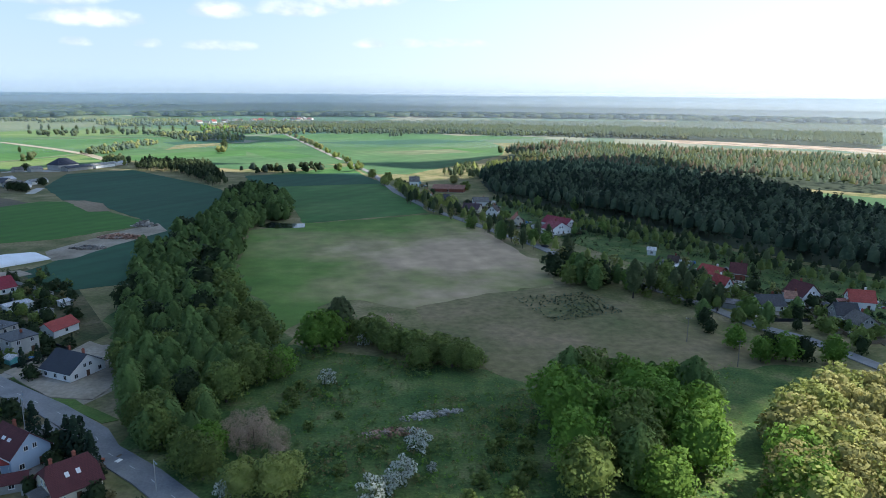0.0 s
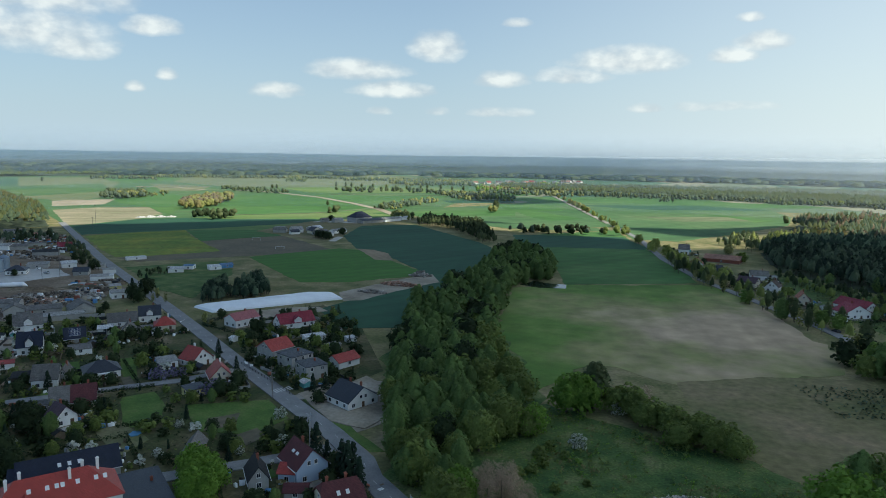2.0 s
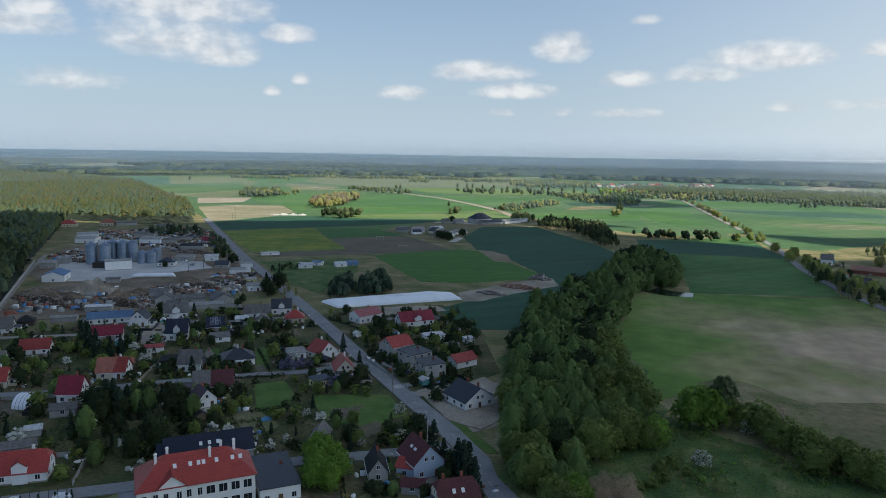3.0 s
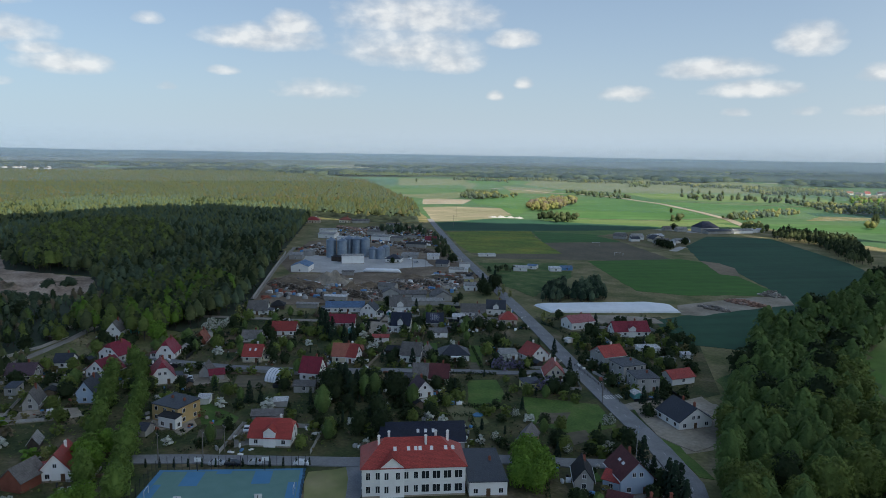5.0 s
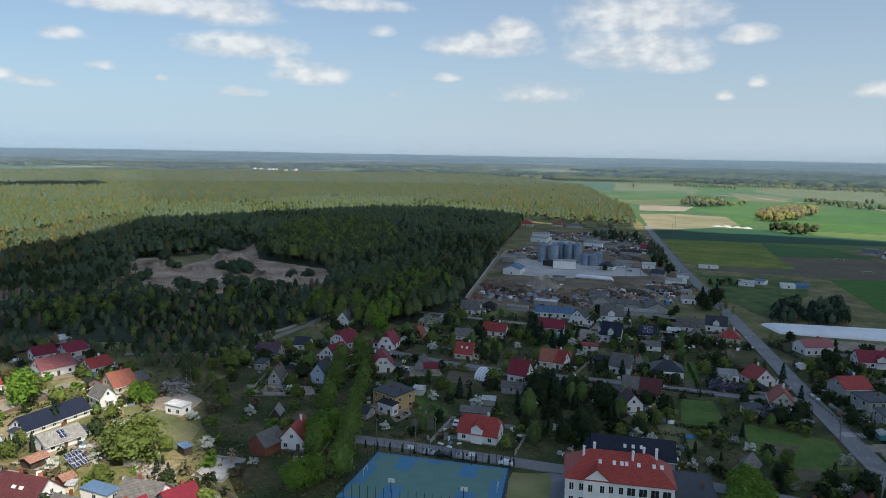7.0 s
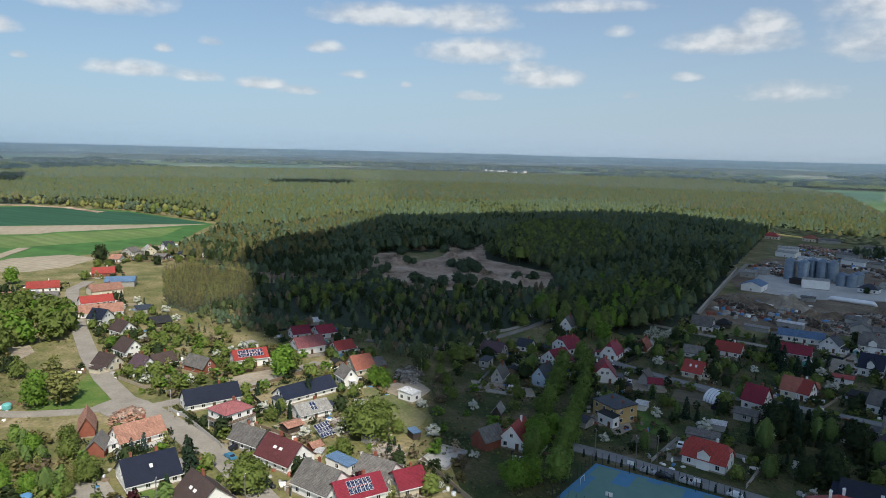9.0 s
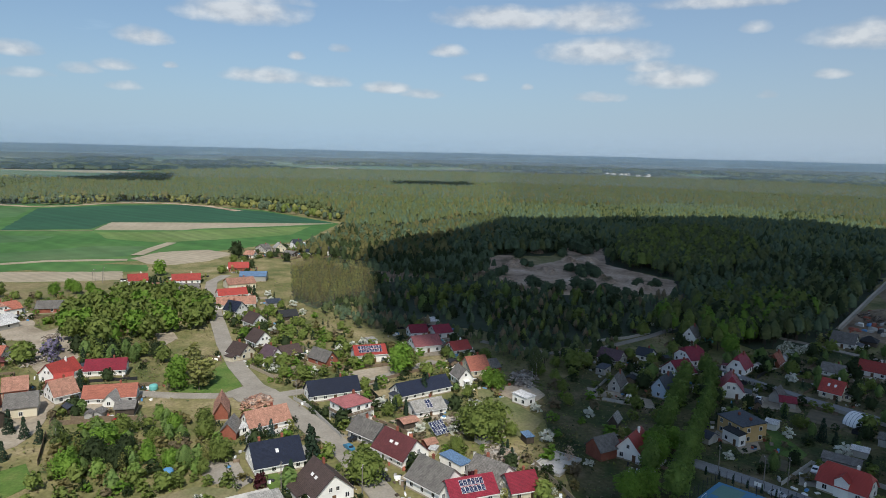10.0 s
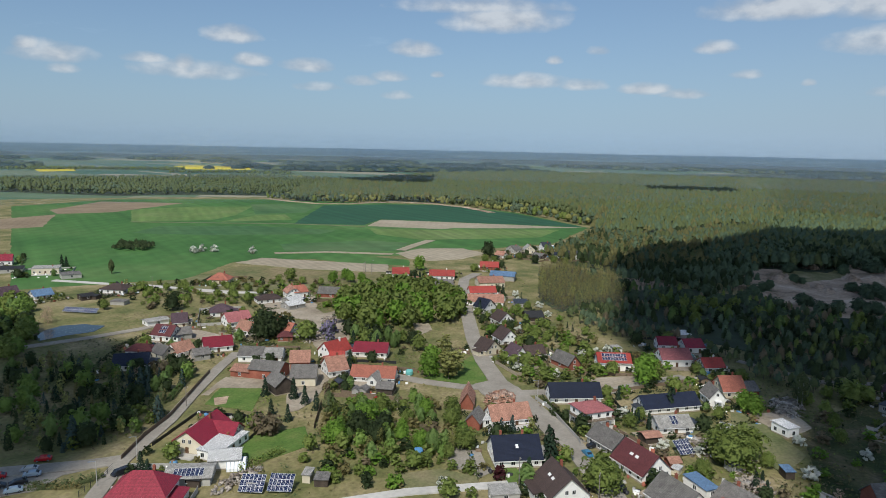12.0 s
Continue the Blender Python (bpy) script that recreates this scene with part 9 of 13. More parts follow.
house(-164.8, 193.4, 48.4, 7.7, 9.2, 2.5, 4.0, "y", "r_red", "cream")
house(-193.2, 197.5, 54.0, 6.9, 7.4, 2.9, 0.3, "flat", "r_pale", "white", chimneys=0)
house(-162.0, 177.2, 65.3, 6.5, 5.5, 2.7, 0.4, "flat", "r_slate", "yellow", name="garage", chimneys=0)
house(-208.6, 262.3, 74.2, 13.3, 9.2, 4.0, 2.5, "x", "r_pink", "white")
house(-185.1, 271.1, 57.6, 17.1, 9.2, 2.9, 3.8, "x", "r_crimson", "white", dormer=True)
house(-163.3, 225.4, 72.4, 10.3, 10.1, 4.5, 3.2, "x", "r_red", "grey")
house(-148.8, 218.0, 71.6, 10.1, 9.2, 5.4, 0.2, "flat", "r_slate", "grey")
house(-136.2, 209.7, 58.6, 8.5, 9.2, 5.4, 0.2, "flat", "r_slate", "grey")
house(-133.0, 227.4, 70.8, 10.4, 7.4, 2.7, 2.2, "x", "r_red", "white", name="garage", chimneys=0)
house(-109.3, 192.2, 66.3, 12.0, 12.0, 3.0, 4.0, "y", "r_slate", "white", chimneys=2)
house(-94.9, 141.4, 59.0, 8.7, 10.1, 4.5, 4.3, "y", "r_maroon", "pale_blue", skylights=2)
house(-96.7, 138.1, 16.7, 4.3, 6.4, 3.1, 1.4, "x", "r_red", "pale_blue", name="shed", chimneys=0)
house(-102.9, 132.7, 43.3, 4.8, 8.3, 3.2, 3.2, "y", "r_dark", "grey")
house(-128.0, 139.1, 29.1, 4.6, 8.3, 3.1, 2.5, "y", "r_grey", "brick", name="barn", chimneys=0, windows=False)
house(-77.6, 130.0, 48.6, 9.5, 10.1, 3.1, 4.3, "hx", "r_maroon", "cream", skylights=2, chimneys=2)
house(-90.3, 131.4, 23.7, 5.4, 4.6, 2.2, 1.1, "x", "r_maroon", "grey", name="shed", chimneys=0)
house(-230.2, 142.8, 37.4, 8.6, 8.3, 3.1, 4.0, "x", "r_red", "white")
house(-204.4, 55.4, 41.2, 2.3, 4.6, 2.2, 1.3, "x", "r_slate", "grey", name="shed", chimneys=0, windows=False)
house(-219.3, 79.3, 55.3, 3.3, 4.6, 2.2, 0.7, "x", "r_white", "white", name="shed", chimneys=0, windows=False)
house(-201.3, 97.8, 58.4, 4.5, 3.7, 2.0, 0.3, "flat", "r_white", "grey", name="shed", chimneys=0, windows=False)
house(-196.3, -0.4, 117.5, 2.5, 3.7, 2.2, 0.3, "flat", "r_blue", "dark_wood", name="shed", chimneys=0, windows=False)
house(-193.3, -13.9, 127.6, 3.3, 3.7, 2.2, 0.3, "flat", "r_slate", "grey", name="shed", chimneys=0, windows=False)
house(-186.9, -29.3, 128.3, 3.1, 3.7, 2.2, 0.9, "x", "r_salmon", "brick", name="shed", chimneys=0, windows=False)
house(-202.2, -38.0, 129.8, 5.2, 4.6, 2.2, 0.7, "x", "r_salmon", "dark_wood", name="shed", chimneys=0, windows=False)
house(-183.6, -27.6, 168.3, 3.2, 2.0, 1.8, 0.2, "flat", "r_white", "cream", name="shed", chimneys=0, windows=False)
house(-292.2, -67.9, 129.6, 3.7, 4.6, 2.2, 0.3, "flat", "r_pale", "white", name="shed", chimneys=0, windows=False)
house(-313.7, -32.8, 125.9, 4.7, 5.5, 2.2, 0.3, "flat", "r_blue", "grey", name="shed", chimneys=0, windows=False)
house(-332.6, -46.0, 119.5, 7.0, 7.4, 2.3, 0.3, "flat", "r_white", "grey", name="shed", chimneys=0, windows=False)
house(-122.5, -123.3, 118.4, 2.1, 2.8, 2.0, 0.4, "x", "r_pale", "dark_wood", name="shed", chimneys=0, windows=False)
house(-132.5, -113.7, 110.1, 2.1, 3.7, 2.3, 0.3, "flat", "r_pale", "cream", name="shed", chimneys=0, windows=False)
house(-132.6, -109.2, 113.6, 3.5, 3.7, 2.0, 0.3, "flat", "r_grey", "dark_wood", name="shed", chimneys=0, windows=False)
house(-116.9, -137.7, 109.1, 3.7, 3.7, 2.0, 0.3, "flat", "r_dark", "dark_wood", name="shed", chimneys=0, windows=False)
house(-246.0, -325.3, 111.4, 7.9, 5.5, 2.0, 0.3, "flat", "r_grey", "grey", name="shed", chimneys=0, windows=False)
house(-247.8, -349.1, 109.1, 6.8, 5.5, 2.0, 0.5, "x", "r_dark", "dark_wood", name="shed", chimneys=0, windows=False)
house(-352.7, 67.9, 49.5, 4.1, 4.6, 2.3, 1.4, "y", "r_pale", "white", name="shed", chimneys=0, windows=False)
house(-334.3, 56.8, 46.1, 3.1, 3.7, 2.0, 0.5, "x", "r_grey", "dark_wood", name="shed", chimneys=0, windows=False)
house(-193.1, 236.9, -3.9, 1.7, 3.7, 2.0, 0.5, "x", "r_white", "white", name="shed", chimneys=0, windows=False)
house(-162.9, 253.6, 53.9, 9.5, 4.6, 2.2, 0.3, "flat", "r_white", "white", name="shed", chimneys=0, windows=False)
house(-148.6, 246.4, 72.4, 5.2, 3.7, 1.8, 0.3, "flat", "r_pale", "grey", name="shed", chimneys=0, windows=False)
house(-147.2, 258.2, 56.5, 4.1, 3.7, 2.0, 0.3, "flat", "r_white", "white", name="shed", chimneys=0, windows=False)
house(-398.1, 250.1, 52.1, 7.8, 5.5, 2.7, 0.5, "x", "r_grey", "grey", name="shed", chimneys=0, windows=False)
house(-400.6, 350.1, 39.6, 10.6, 6.4, 2.7, 0.5, "flat", "r_pale", "grey", name="shed", chimneys=0, windows=False)
house(-363.2, 319.0, 44.6, 10.7, 7.4, 2.7, 0.5, "flat", "r_pale", "white", name="shed", chimneys=0, windows=False)
house(-538.5, 412.0, 52.3, 13.6, 8.3, 2.7, 0.5, "x", "r_grey", "grey", name="shed", chimneys=0, windows=False)
house(-585.8, 451.9, 71.0, 12.5, 9.2, 3.1, 1.8, "x", "r_salmon", "grey", name="shed", chimneys=0, windows=False)
house(-635.8, 462.8, 50.7, 15.8, 11.0, 3.2, 0.9, "x", "r_grey", "grey", name="shed", chimneys=0, windows=False)
house(-689.0, 453.8, 53.9, 20.1, 11.0, 3.2, 1.4, "x", "r_grey", "grey", name="shed", chimneys=0, windows=False)
house(-492.5, 273.3, 44.3, 7.3, 7.4, 3.6, 0.5, "flat", "r_pale", "grey", name="shed", chimneys=0, windows=False)
house(-332.7, 200.1, 45.8, 12.3, 5.5, 2.7, 0.5, "x", "r_white", "grey", name="shed", chimneys=0, windows=False)
house(-325.8, 178.0, 45.5, 11.4, 4.6, 2.3, 0.5, "x", "r_pale", "grey", name="shed", chimneys=0, windows=False)

# ---- sheds and scrub of the works ----
house(-322.9, 231.5, 53.4, 9.2, 9.2, 3.2, 2.3, "y", "r_grey", "grey", name="shed", chimneys=0, windows=False)
house(-298.7, 249.7, 63.0, 11.1, 11.0, 2.9, 3.2, "y", "r_grey", "grey", name="shed", chimneys=0, windows=False)
house(-309.7, 284.4, 52.4, 8.8, 7.4, 3.1, 0.5, "flat", "r_pale", "white", name="shed", chimneys=0)
house(-360.2, 323.2, 42.0, 5.9, 5.5, 2.7, 0.4, "flat", "r_white", "white", name="shed", chimneys=0, windows=False)
house(-377.9, 340.1, 47.0, 8.2, 5.5, 2.7, 0.4, "flat", "r_pale", "white", name="shed", chimneys=0, windows=False)
house(-305.5, 223.2, 45.6, 4.8, 6.4, 2.7, 2.0, "x", "r_grey", "grey", name="shed", chimneys=0, windows=False)
house(-484.3, 377.7, 41.9, 17.8, 9.2, 3.2, 1.3, "x", "r_dark", "grey", name="shed", chimneys=0, windows=False)
house(-532.3, 388.6, 51.3, 16.2, 9.2, 3.2, 1.3, "x", "r_grey", "grey", name="shed", chimneys=0, windows=False)

# ---- works with the silos ----
silo(-474.1, 282.6, 3.9, 14.0)
silo(-465.8, 287.7, 3.9, 14.0)
silo(-476.8, 301.2, 3.9, 14.0)
silo(-469.2, 304.0, 3.9, 14.0)
silo(-464.2, 308.5, 3.9, 14.0)
silo(-449.4, 306.1, 3.6, 8.0)
silo(-444.9, 310.1, 3.6, 8.0)
silo(-453.2, 320.8, 3.6, 8.0)
house(-438.9, 280.2, 59.8, 16.7, 8.3, 6.3, 0.3, "flat", "r_pale", "white", name="intake_building", chimneys=0, windows=False)
house(-454.3, 277.1, 30.9, 9.0, 6.4, 3.6, 0.3, "flat", "r_dark", "dark_wood", name="shed", chimneys=0, windows=False)
house(-430.6, 232.6, 46.7, 12.5, 15.6, 4.5, 2.3, "y", "r_blue", "white", name="warehouse", chimneys=0)
house(-482.7, 256.6, 52.4, 10.1, 12.9, 4.0, 1.1, "x", "r_pale", "grey", name="warehouse", chimneys=0)
house(-584.6, 346.7, 38.8, 16.7, 14.7, 4.5, 1.1, "x", "r_pale", "white", name="warehouse", chimneys=0)
house(-615.6, 365.2, 54.5, 17.0, 14.7, 4.5, 1.1, "x", "r_pale", "white", name="warehouse", chimneys=0)
house(-555.3, 349.0, 41.3, 16.8, 11.0, 3.6, 0.9, "x", "r_white", "white", name="warehouse", chimneys=0)
house(-542.3, 381.8, 30.0, 18.9, 14.7, 4.0, 1.4, "x", "r_pale", "white", name="warehouse", chimneys=0)
house(-579.9, 401.1, 39.6, 17.8, 14.7, 4.0, 1.4, "x", "r_grey", "grey", name="warehouse", chimneys=0)
house(-426.7, 310.5, 42.3, 11.8, 11.0, 3.1, 2.9, "hip", "r_slate", "white", name="office")
house(-437.8, 334.4, 43.3, 13.0, 11.0, 2.9, 0.5, "flat", "r_pale", "grey", name="shed", chimneys=0)
house(-420.1, 344.2, 52.3, 9.5, 9.2, 3.6, 1.3, "x", "r_white", "white", name="warehouse", chimneys=0)
house(-389.2, 328.2, 37.0, 9.1, 9.2, 2.7, 2.2, "x", "r_slate", "grey", name="shed", chimneys=0)
house(-717.5, 405.9, 48.5, 15.9, 11.0, 3.6, 3.6, "hip", "r_red", "cream")
house(-699.9, 439.2, 43.4, 13.2, 11.0, 3.6, 3.6, "hip", "r_orange", "cream")
house(-498.7, 406.2, 48.4, 10.2, 9.2, 3.1, 3.1, "x", "r_crimson", "white")
house(-341.6, 362.2, 43.0, 10.0, 8.3, 2.9, 0.4, "flat", "r_white", "white", name="site_cabin", chimneys=0)
house(-341.9, 375.9, 24.5, 6.3, 7.4, 2.9, 0.7, "x", "r_blue", "white", name="site_cabin", chimneys=0)
house(-325.6, 381.9, 53.2, 8.1, 7.4, 2.7, 0.4, "flat", "r_white", "white", name="site_cabin", chimneys=0)
house(-323.7, 392.0, 53.2, 8.1, 7.4, 2.3, 1.1, "x", "r_blue", "blue_sheet", name="site_cabin", chimneys=0)
house(-406.3, 390.5, 57.5, 14.1, 5.5, 2.2, 0.3, "flat", "r_white", "white", name="site_cabin", chimneys=0)

# ---- far farm ----
FARM = [
    (-403.0, 733.0, 66.0, 24.0, 17.0, 6.0, 6.5, "hip", "r_navy", "grey"), (-386.0, 728.0, 66.0, 30.0, 11.0, 3.6, 1.8, "x", "r_slate", "grey"),
    (-374.0, 757.0, 69.0, 26.0, 12.0, 3.6, 1.6, "x", "r_pale", "white"), (-368.0, 783.0, 69.0, 16.0, 10.0, 3.4, 1.2, "x", "r_white", "white"),
    (-421.0, 712.0, 60.0, 12.0, 8.0, 3.2, 2.4, "x", "r_pale", "grey"), (-436.0, 707.0, 62.0, 9.0, 7.0, 3.0, 2.2, "x", "r_grey", "grey"),
    (-418.0, 592.0, 20.0, 13.0, 8.0, 3.2, 2.6, "x", "r_grey", "grey"), (-404.0, 600.0, 56.0, 12.0, 9.0, 3.4, 3.0, "x", "r_pale", "white"),
    (-397.0, 586.0, 56.0, 9.0, 7.0, 3.0, 2.0, "x", "r_slate", "white"), (-384.0, 603.0, 70.0, 12.0, 9.0, 3.4, 3.6, "y", "r_slate", "cream"),
    (-373.0, 596.0, 62.0, 14.0, 8.0, 3.2, 2.0, "x", "r_grey", "grey"), (-364.0, 616.0, 75.0, 18.0, 8.0, 3.2, 1.6, "x", "r_pale", "white"),
    (-396.0, 622.0, 78.0, 16.0, 9.0, 3.4, 2.2, "x", "r_white", "grey"), (-359.0, 590.0, 60.0, 8.0, 6.0, 2.8, 0.5, "flat", "r_white", "white"),
    (-428.0, 606.0, 50.0, 10.0, 7.0, 3.0, 1.8, "x", "r_pale", "grey")]
for x, y, rot, w, d, h, rh, form, roof, wall in FARM:
    house(x, y, rot, w, d, h, rh, form, roof, wall, name="barn", chimneys=0, windows=False)
for x, y in [(-362.0, 574.0), (-356.0, 572.0), (-350.0, 570.0), (-345.0, 567.0), (-352.0, 604.0), (-436.0, 722.0)]:
    gather_tree("far_trees", "dark", x, y, 8.0, 1.3)

# ---- houses along the village street ----
def balcony_house(x, y, rot, w, d, h, rh):
    """A two-storey house with a faded pink hipped roof and a brown-railed balcony along two sides."""
    ob = house(x, y, rot, w, d, h, rh, "hip", "r_pink", "white", label="two-storey white house with a faded pink roof and balconies")
    slab, rail = Build(), Build()
    slab.box(-w / 2 - 1.5, -d / 2 - 1.5, 2.75, w / 2 + 0.2, -d / 2, 2.95)
    slab.box(-w / 2 - 1.5, -d / 2, 2.75, -w / 2, d * 0.3, 2.95)
    floor = piece("balcony", slab.mesh("balcony", "concrete"), ob)
    for k in range(3):
        z = 3.1 + 0.34 * k
        rail.box(-w / 2 - 1.5, -d / 2 - 1.5, z, w / 2 + 0.2, -d / 2 - 1.42, z + 0.26)
        rail.box(-w / 2 - 1.5, -d / 2 - 1.42, z, -w / 2 - 1.42, d * 0.3, z + 0.26)
    piece("railing", rail.mesh("railing", "fence_wood"), floor, label="brown boarded balcony railing")
    for px, py in ((-w / 2 - 1.4, -d / 2 - 1.4), (0.0, -d / 2 - 1.4), (w / 2 + 0.1, -d / 2 - 1.4), (-w / 2 - 1.4, d * 0.25)):
        post = Build()
        post.box(px - 0.1, py - 0.1, 0.0, px + 0.1, py + 0.1, 2.75)
        piece("post", post.mesh("post", "white"), ob)
    return ob


house(-224.8, -68.3, 121.0, 17.8, 8.3, 2.7, 3.8, "x", "r_navy", "white")
balcony_house(-207.0, -57.6, 137.8, 9.7, 9.2, 5.6, 2.0)
house(-232.2, -37.7, 130.7, 20.7, 8.3, 2.5, 3.1, "x", "r_navy", "white")
house(-214.6, -33.9, 124.9, 11.2, 8.3, 2.5, 2.3, "x", "r_pale", "white", solar=2)
house(-268.5, -64.2, 113.6, 12.9, 9.2, 3.8, 2.7, "x", "r_red", "white", solar=9, chimneys=0)
house(-260.4, -81.4, 145.1, 6.2, 11.0, 2.7, 3.4, "y", "r_grey", "brick", name="barn", chimneys=0)
house(-280.6, -115.4, 138.6, 8.4, 9.2, 3.2, 4.1, "y", "r_brown", "white")
house(-262.7, -116.7, 151.6, 7.9, 8.3, 2.7, 3.6, "y", "r_brown", "cream")
house(-259.6, -102.4, 141.0, 6.8, 8.3, 2.7, 3.8, "y", "r_purple", "white")
house(-266.2, -97.6, 133.9, 8.4, 8.3, 2.5, 2.9, "x", "r_brown", "cream")
house(-331.5, -147.1, 159.0, 8.6, 8.3, 3.6, 4.0, "y", "r_navy", "white")
house(-311.5, -129.1, 141.0, 8.2, 9.2, 3.2, 3.8, "y", "r_brown", "white")
house(-371.1, -165.5, 124.4, 15.7, 9.2, 2.7, 2.9, "x", "r_red", "white")
house(-349.1, -153.9, 113.2, 19.7, 10.1, 2.7, 3.2, "x", "r_salmon", "white")
house(-399.1, -172.1, 127.0, 16.4, 12.9, 3.6, 2.9, "x", "r_salmon", "cream", name="barn")
house(-424.6, -172.7, 102.9, 16.3, 11.0, 3.6, 2.3, "x", "r_blue", "grey", name="barn", chimneys=0)
house(-455.9, -195.6, 113.2, 13.2, 10.1, 2.9, 3.1, "x", "r_red", "brick")
house(-356.1, -135.3, 122.4, 7.7, 7.4, 2.3, 0.9, "flat", "r_slate", "grey", name="shed", chimneys=0, windows=False)
house(-328.9, -118.9, 124.0, 8.9, 9.2, 2.5, 2.3, "x", "r_dark", "dark_wood", name="barn", chimneys=0, windows=False)
house(-286.3, -43.2, 120.3, 12.2, 9.2, 3.6, 3.4, "x", "r_pink", "white")
house(-309.1, -49.6, 114.8, 8.0, 8.3, 2.9, 2.7, "x", "r_crimson", "white", chimneys=0)
house(-310.9, -38.9, 121.5, 8.2, 9.2, 2.9, 2.7, "x", "r_crimson", "white", chimneys=0)
house(-285.4, -28.5, 123.5, 8.3, 8.3, 2.7, 2.7, "x", "r_red", "white")
house(-259.2, -19.8, 119.3, 8.1, 10.1, 2.9, 4.1, "x", "r_orange", "cream")
house(-263.0, -14.0, 123.3, 5.2, 8.3, 2.5, 2.3, "x", "r_grey", "brick", name="barn", chimneys=0)
house(-245.6, -24.0, 119.1, 5.6, 7.4, 3.6, 3.2, "y", "r_grey", "white", porch=True)
house(-228.4, -1.0, 138.7, 4.6, 6.4, 3.2, 0.4, "flat", "r_white", "white", name="outbuilding", chimneys=0)
house(-202.4, -99.1, 111.6, 4.3, 11.0, 2.7, 3.6, "y", "r_salmon", "brick", name="barn", chimneys=0, windows=False)
house(-187.3, -89.7, 98.8, 4.8, 7.4, 2.5, 2.7, "y", "r_grey", "brick", name="shed", chimneys=0, windows=False)
house(-195.3, -81.8, 132.7, 13.2, 8.3, 2.5, 3.6, "x", "r_salmon", "white")
house(-189.6, -87.3, 132.8, 3.0, 4.6, 2.3, 0.3, "flat", "r_white", "white", name="shed", chimneys=0)
house(-170.5, -70.3, 123.6, 13.1, 12.0, 2.7, 4.5, "x", "r_navy", "white", skylights=1, chimneys=2)
house(-156.3, -52.4, 129.4, 10.6, 12.0, 2.9, 4.7, "y", "r_brown", "white", skylights=2)
house(-180.0, -36.7, 140.8, 9.9, 12.9, 2.7, 4.5, "y", "r_maroon", "white", skylights=2)
house(-190.8, -47.7, 144.1, 7.8, 11.0, 2.9, 3.2, "y", "r_grey", "grey")
house(-162.8, -24.5, 140.6, 10.2, 12.0, 3.1, 4.5, "y", "r_grey", "white")
house(-169.4, -10.5, 145.6, 8.8, 10.1, 2.5, 3.6, "y", "r_grey", "white")
house(-175.7, -20.6, 138.7, 4.1, 8.3, 2.7, 0.5, "flat", "r_blue", "white", name="garage", chimneys=0)
house(-158.8, -16.0, 117.7, 12.3, 8.3, 2.9, 3.2, "x", "r_crimson", "white", solar=6)
house(-163.9, -3.3, 115.3, 7.7, 8.3, 2.7, 3.1, "x", "r_crimson", "cream")

# ---- last houses of the street, at the foot of the wood ----
house(-546.2, -210.3, 60.0, 11.0, 8.0, 3.2, 3.2, "y", "r_grey", "grey")
house(-551.4, -198.8, 30.0, 10.0, 9.0, 3.4, 3.8, "x", "r_pale", "cream")
house(-580.3, -193.2, 40.0, 9.0, 8.0, 3.2, 3.4, "y", "r_slate", "white")
house(-538.5, -157.9, 115.0, 13.0, 9.0, 4.6, 2.4, "x", "r_slate", "white")
house(-534.7, -166.5, 100.0, 8.0, 8.0, 3.4, 2.0, "x", "r_navy", "white")
house(-528.1, -181.5, 70.0, 10.0, 7.0, 2.8, 1.6, "x", "r_grey", "dark_wood")
house(-512.9, -208.7, 80.0, 8.0, 7.0, 2.8, 2.8, "x", "r_salmon", "white")
tree("dark", -511.4, -219.4, 14.0)
tree("broad", -513.2, -193.3, 6.0)
tree("dark", -499.6, -175.4, 8.0)
tree("broad", -510.5, -164.0, 7.0)
tree("broad", -487.0, -204.7, 6.0)
tree("broad", -508.8, -154.2, 6.0)
tree("dark", -525.0, -144.7, 8.0)
tree("broad", -484.4, -210.7, 7.0)

# ---- houses left of the street ----
house(-321.5, -239.2, 110.7, 15.2, 9.2, 2.7, 3.1, "x", "r_grey", "brick", name="barn", chimneys=0)
house(-311.1, -255.9, 150.4, 7.8, 9.2, 3.6, 3.2, "hx", "r_orange", "white")
house(-295.5, -247.8, 163.8, 8.5, 8.3, 2.7, 1.4, "x", "r_white", "grey", name="shed", chimneys=0)
house(-225.2, -170.2, 74.1, 8.4, 11.0, 3.4, 3.8, "y", "r_red", "white")
house(-219.6, -165.0, 124.2, 5.6, 7.4, 2.7, 2.0, "x", "r_red", "white", chimneys=0)
house(-234.7, -157.9, 110.5, 13.9, 8.3, 2.7, 3.1, "x", "r_crimson", "white")
house(-207.1, -157.6, 143.9, 7.5, 10.1, 3.1, 4.0, "x", "r_salmon", "white")
house(-208.8, -140.6, 110.3, 16.3, 8.3, 2.5, 3.1, "x", "r_orange", "white")
house(-204.3, -137.7, 99.2, 4.0, 5.5, 2.5, 2.2, "y", "r_pale", "white", chimneys=0)
house(-199.1, -129.6, 108.7, 5.7, 7.4, 2.7, 1.4, "x", "r_grey", "dark_wood", name="barn", chimneys=0, windows=False)
house(-208.8, -175.3, 125.3, 7.3, 11.0, 3.1, 3.2, "x", "r_salmon", "brick", name="barn", chimneys=0)
house(-193.8, -161.6, 120.5, 8.9, 11.0, 3.6, 3.2, "x", "r_grey", "cream", name="barn", chimneys=0)
house(-397.9, -237.0, 121.9, 10.9, 10.1, 2.9, 3.4, "x", "r_red", "white")
house(-406.5, -209.7, 115.4, 16.5, 11.0, 2.9, 3.1, "x", "r_red", "white")
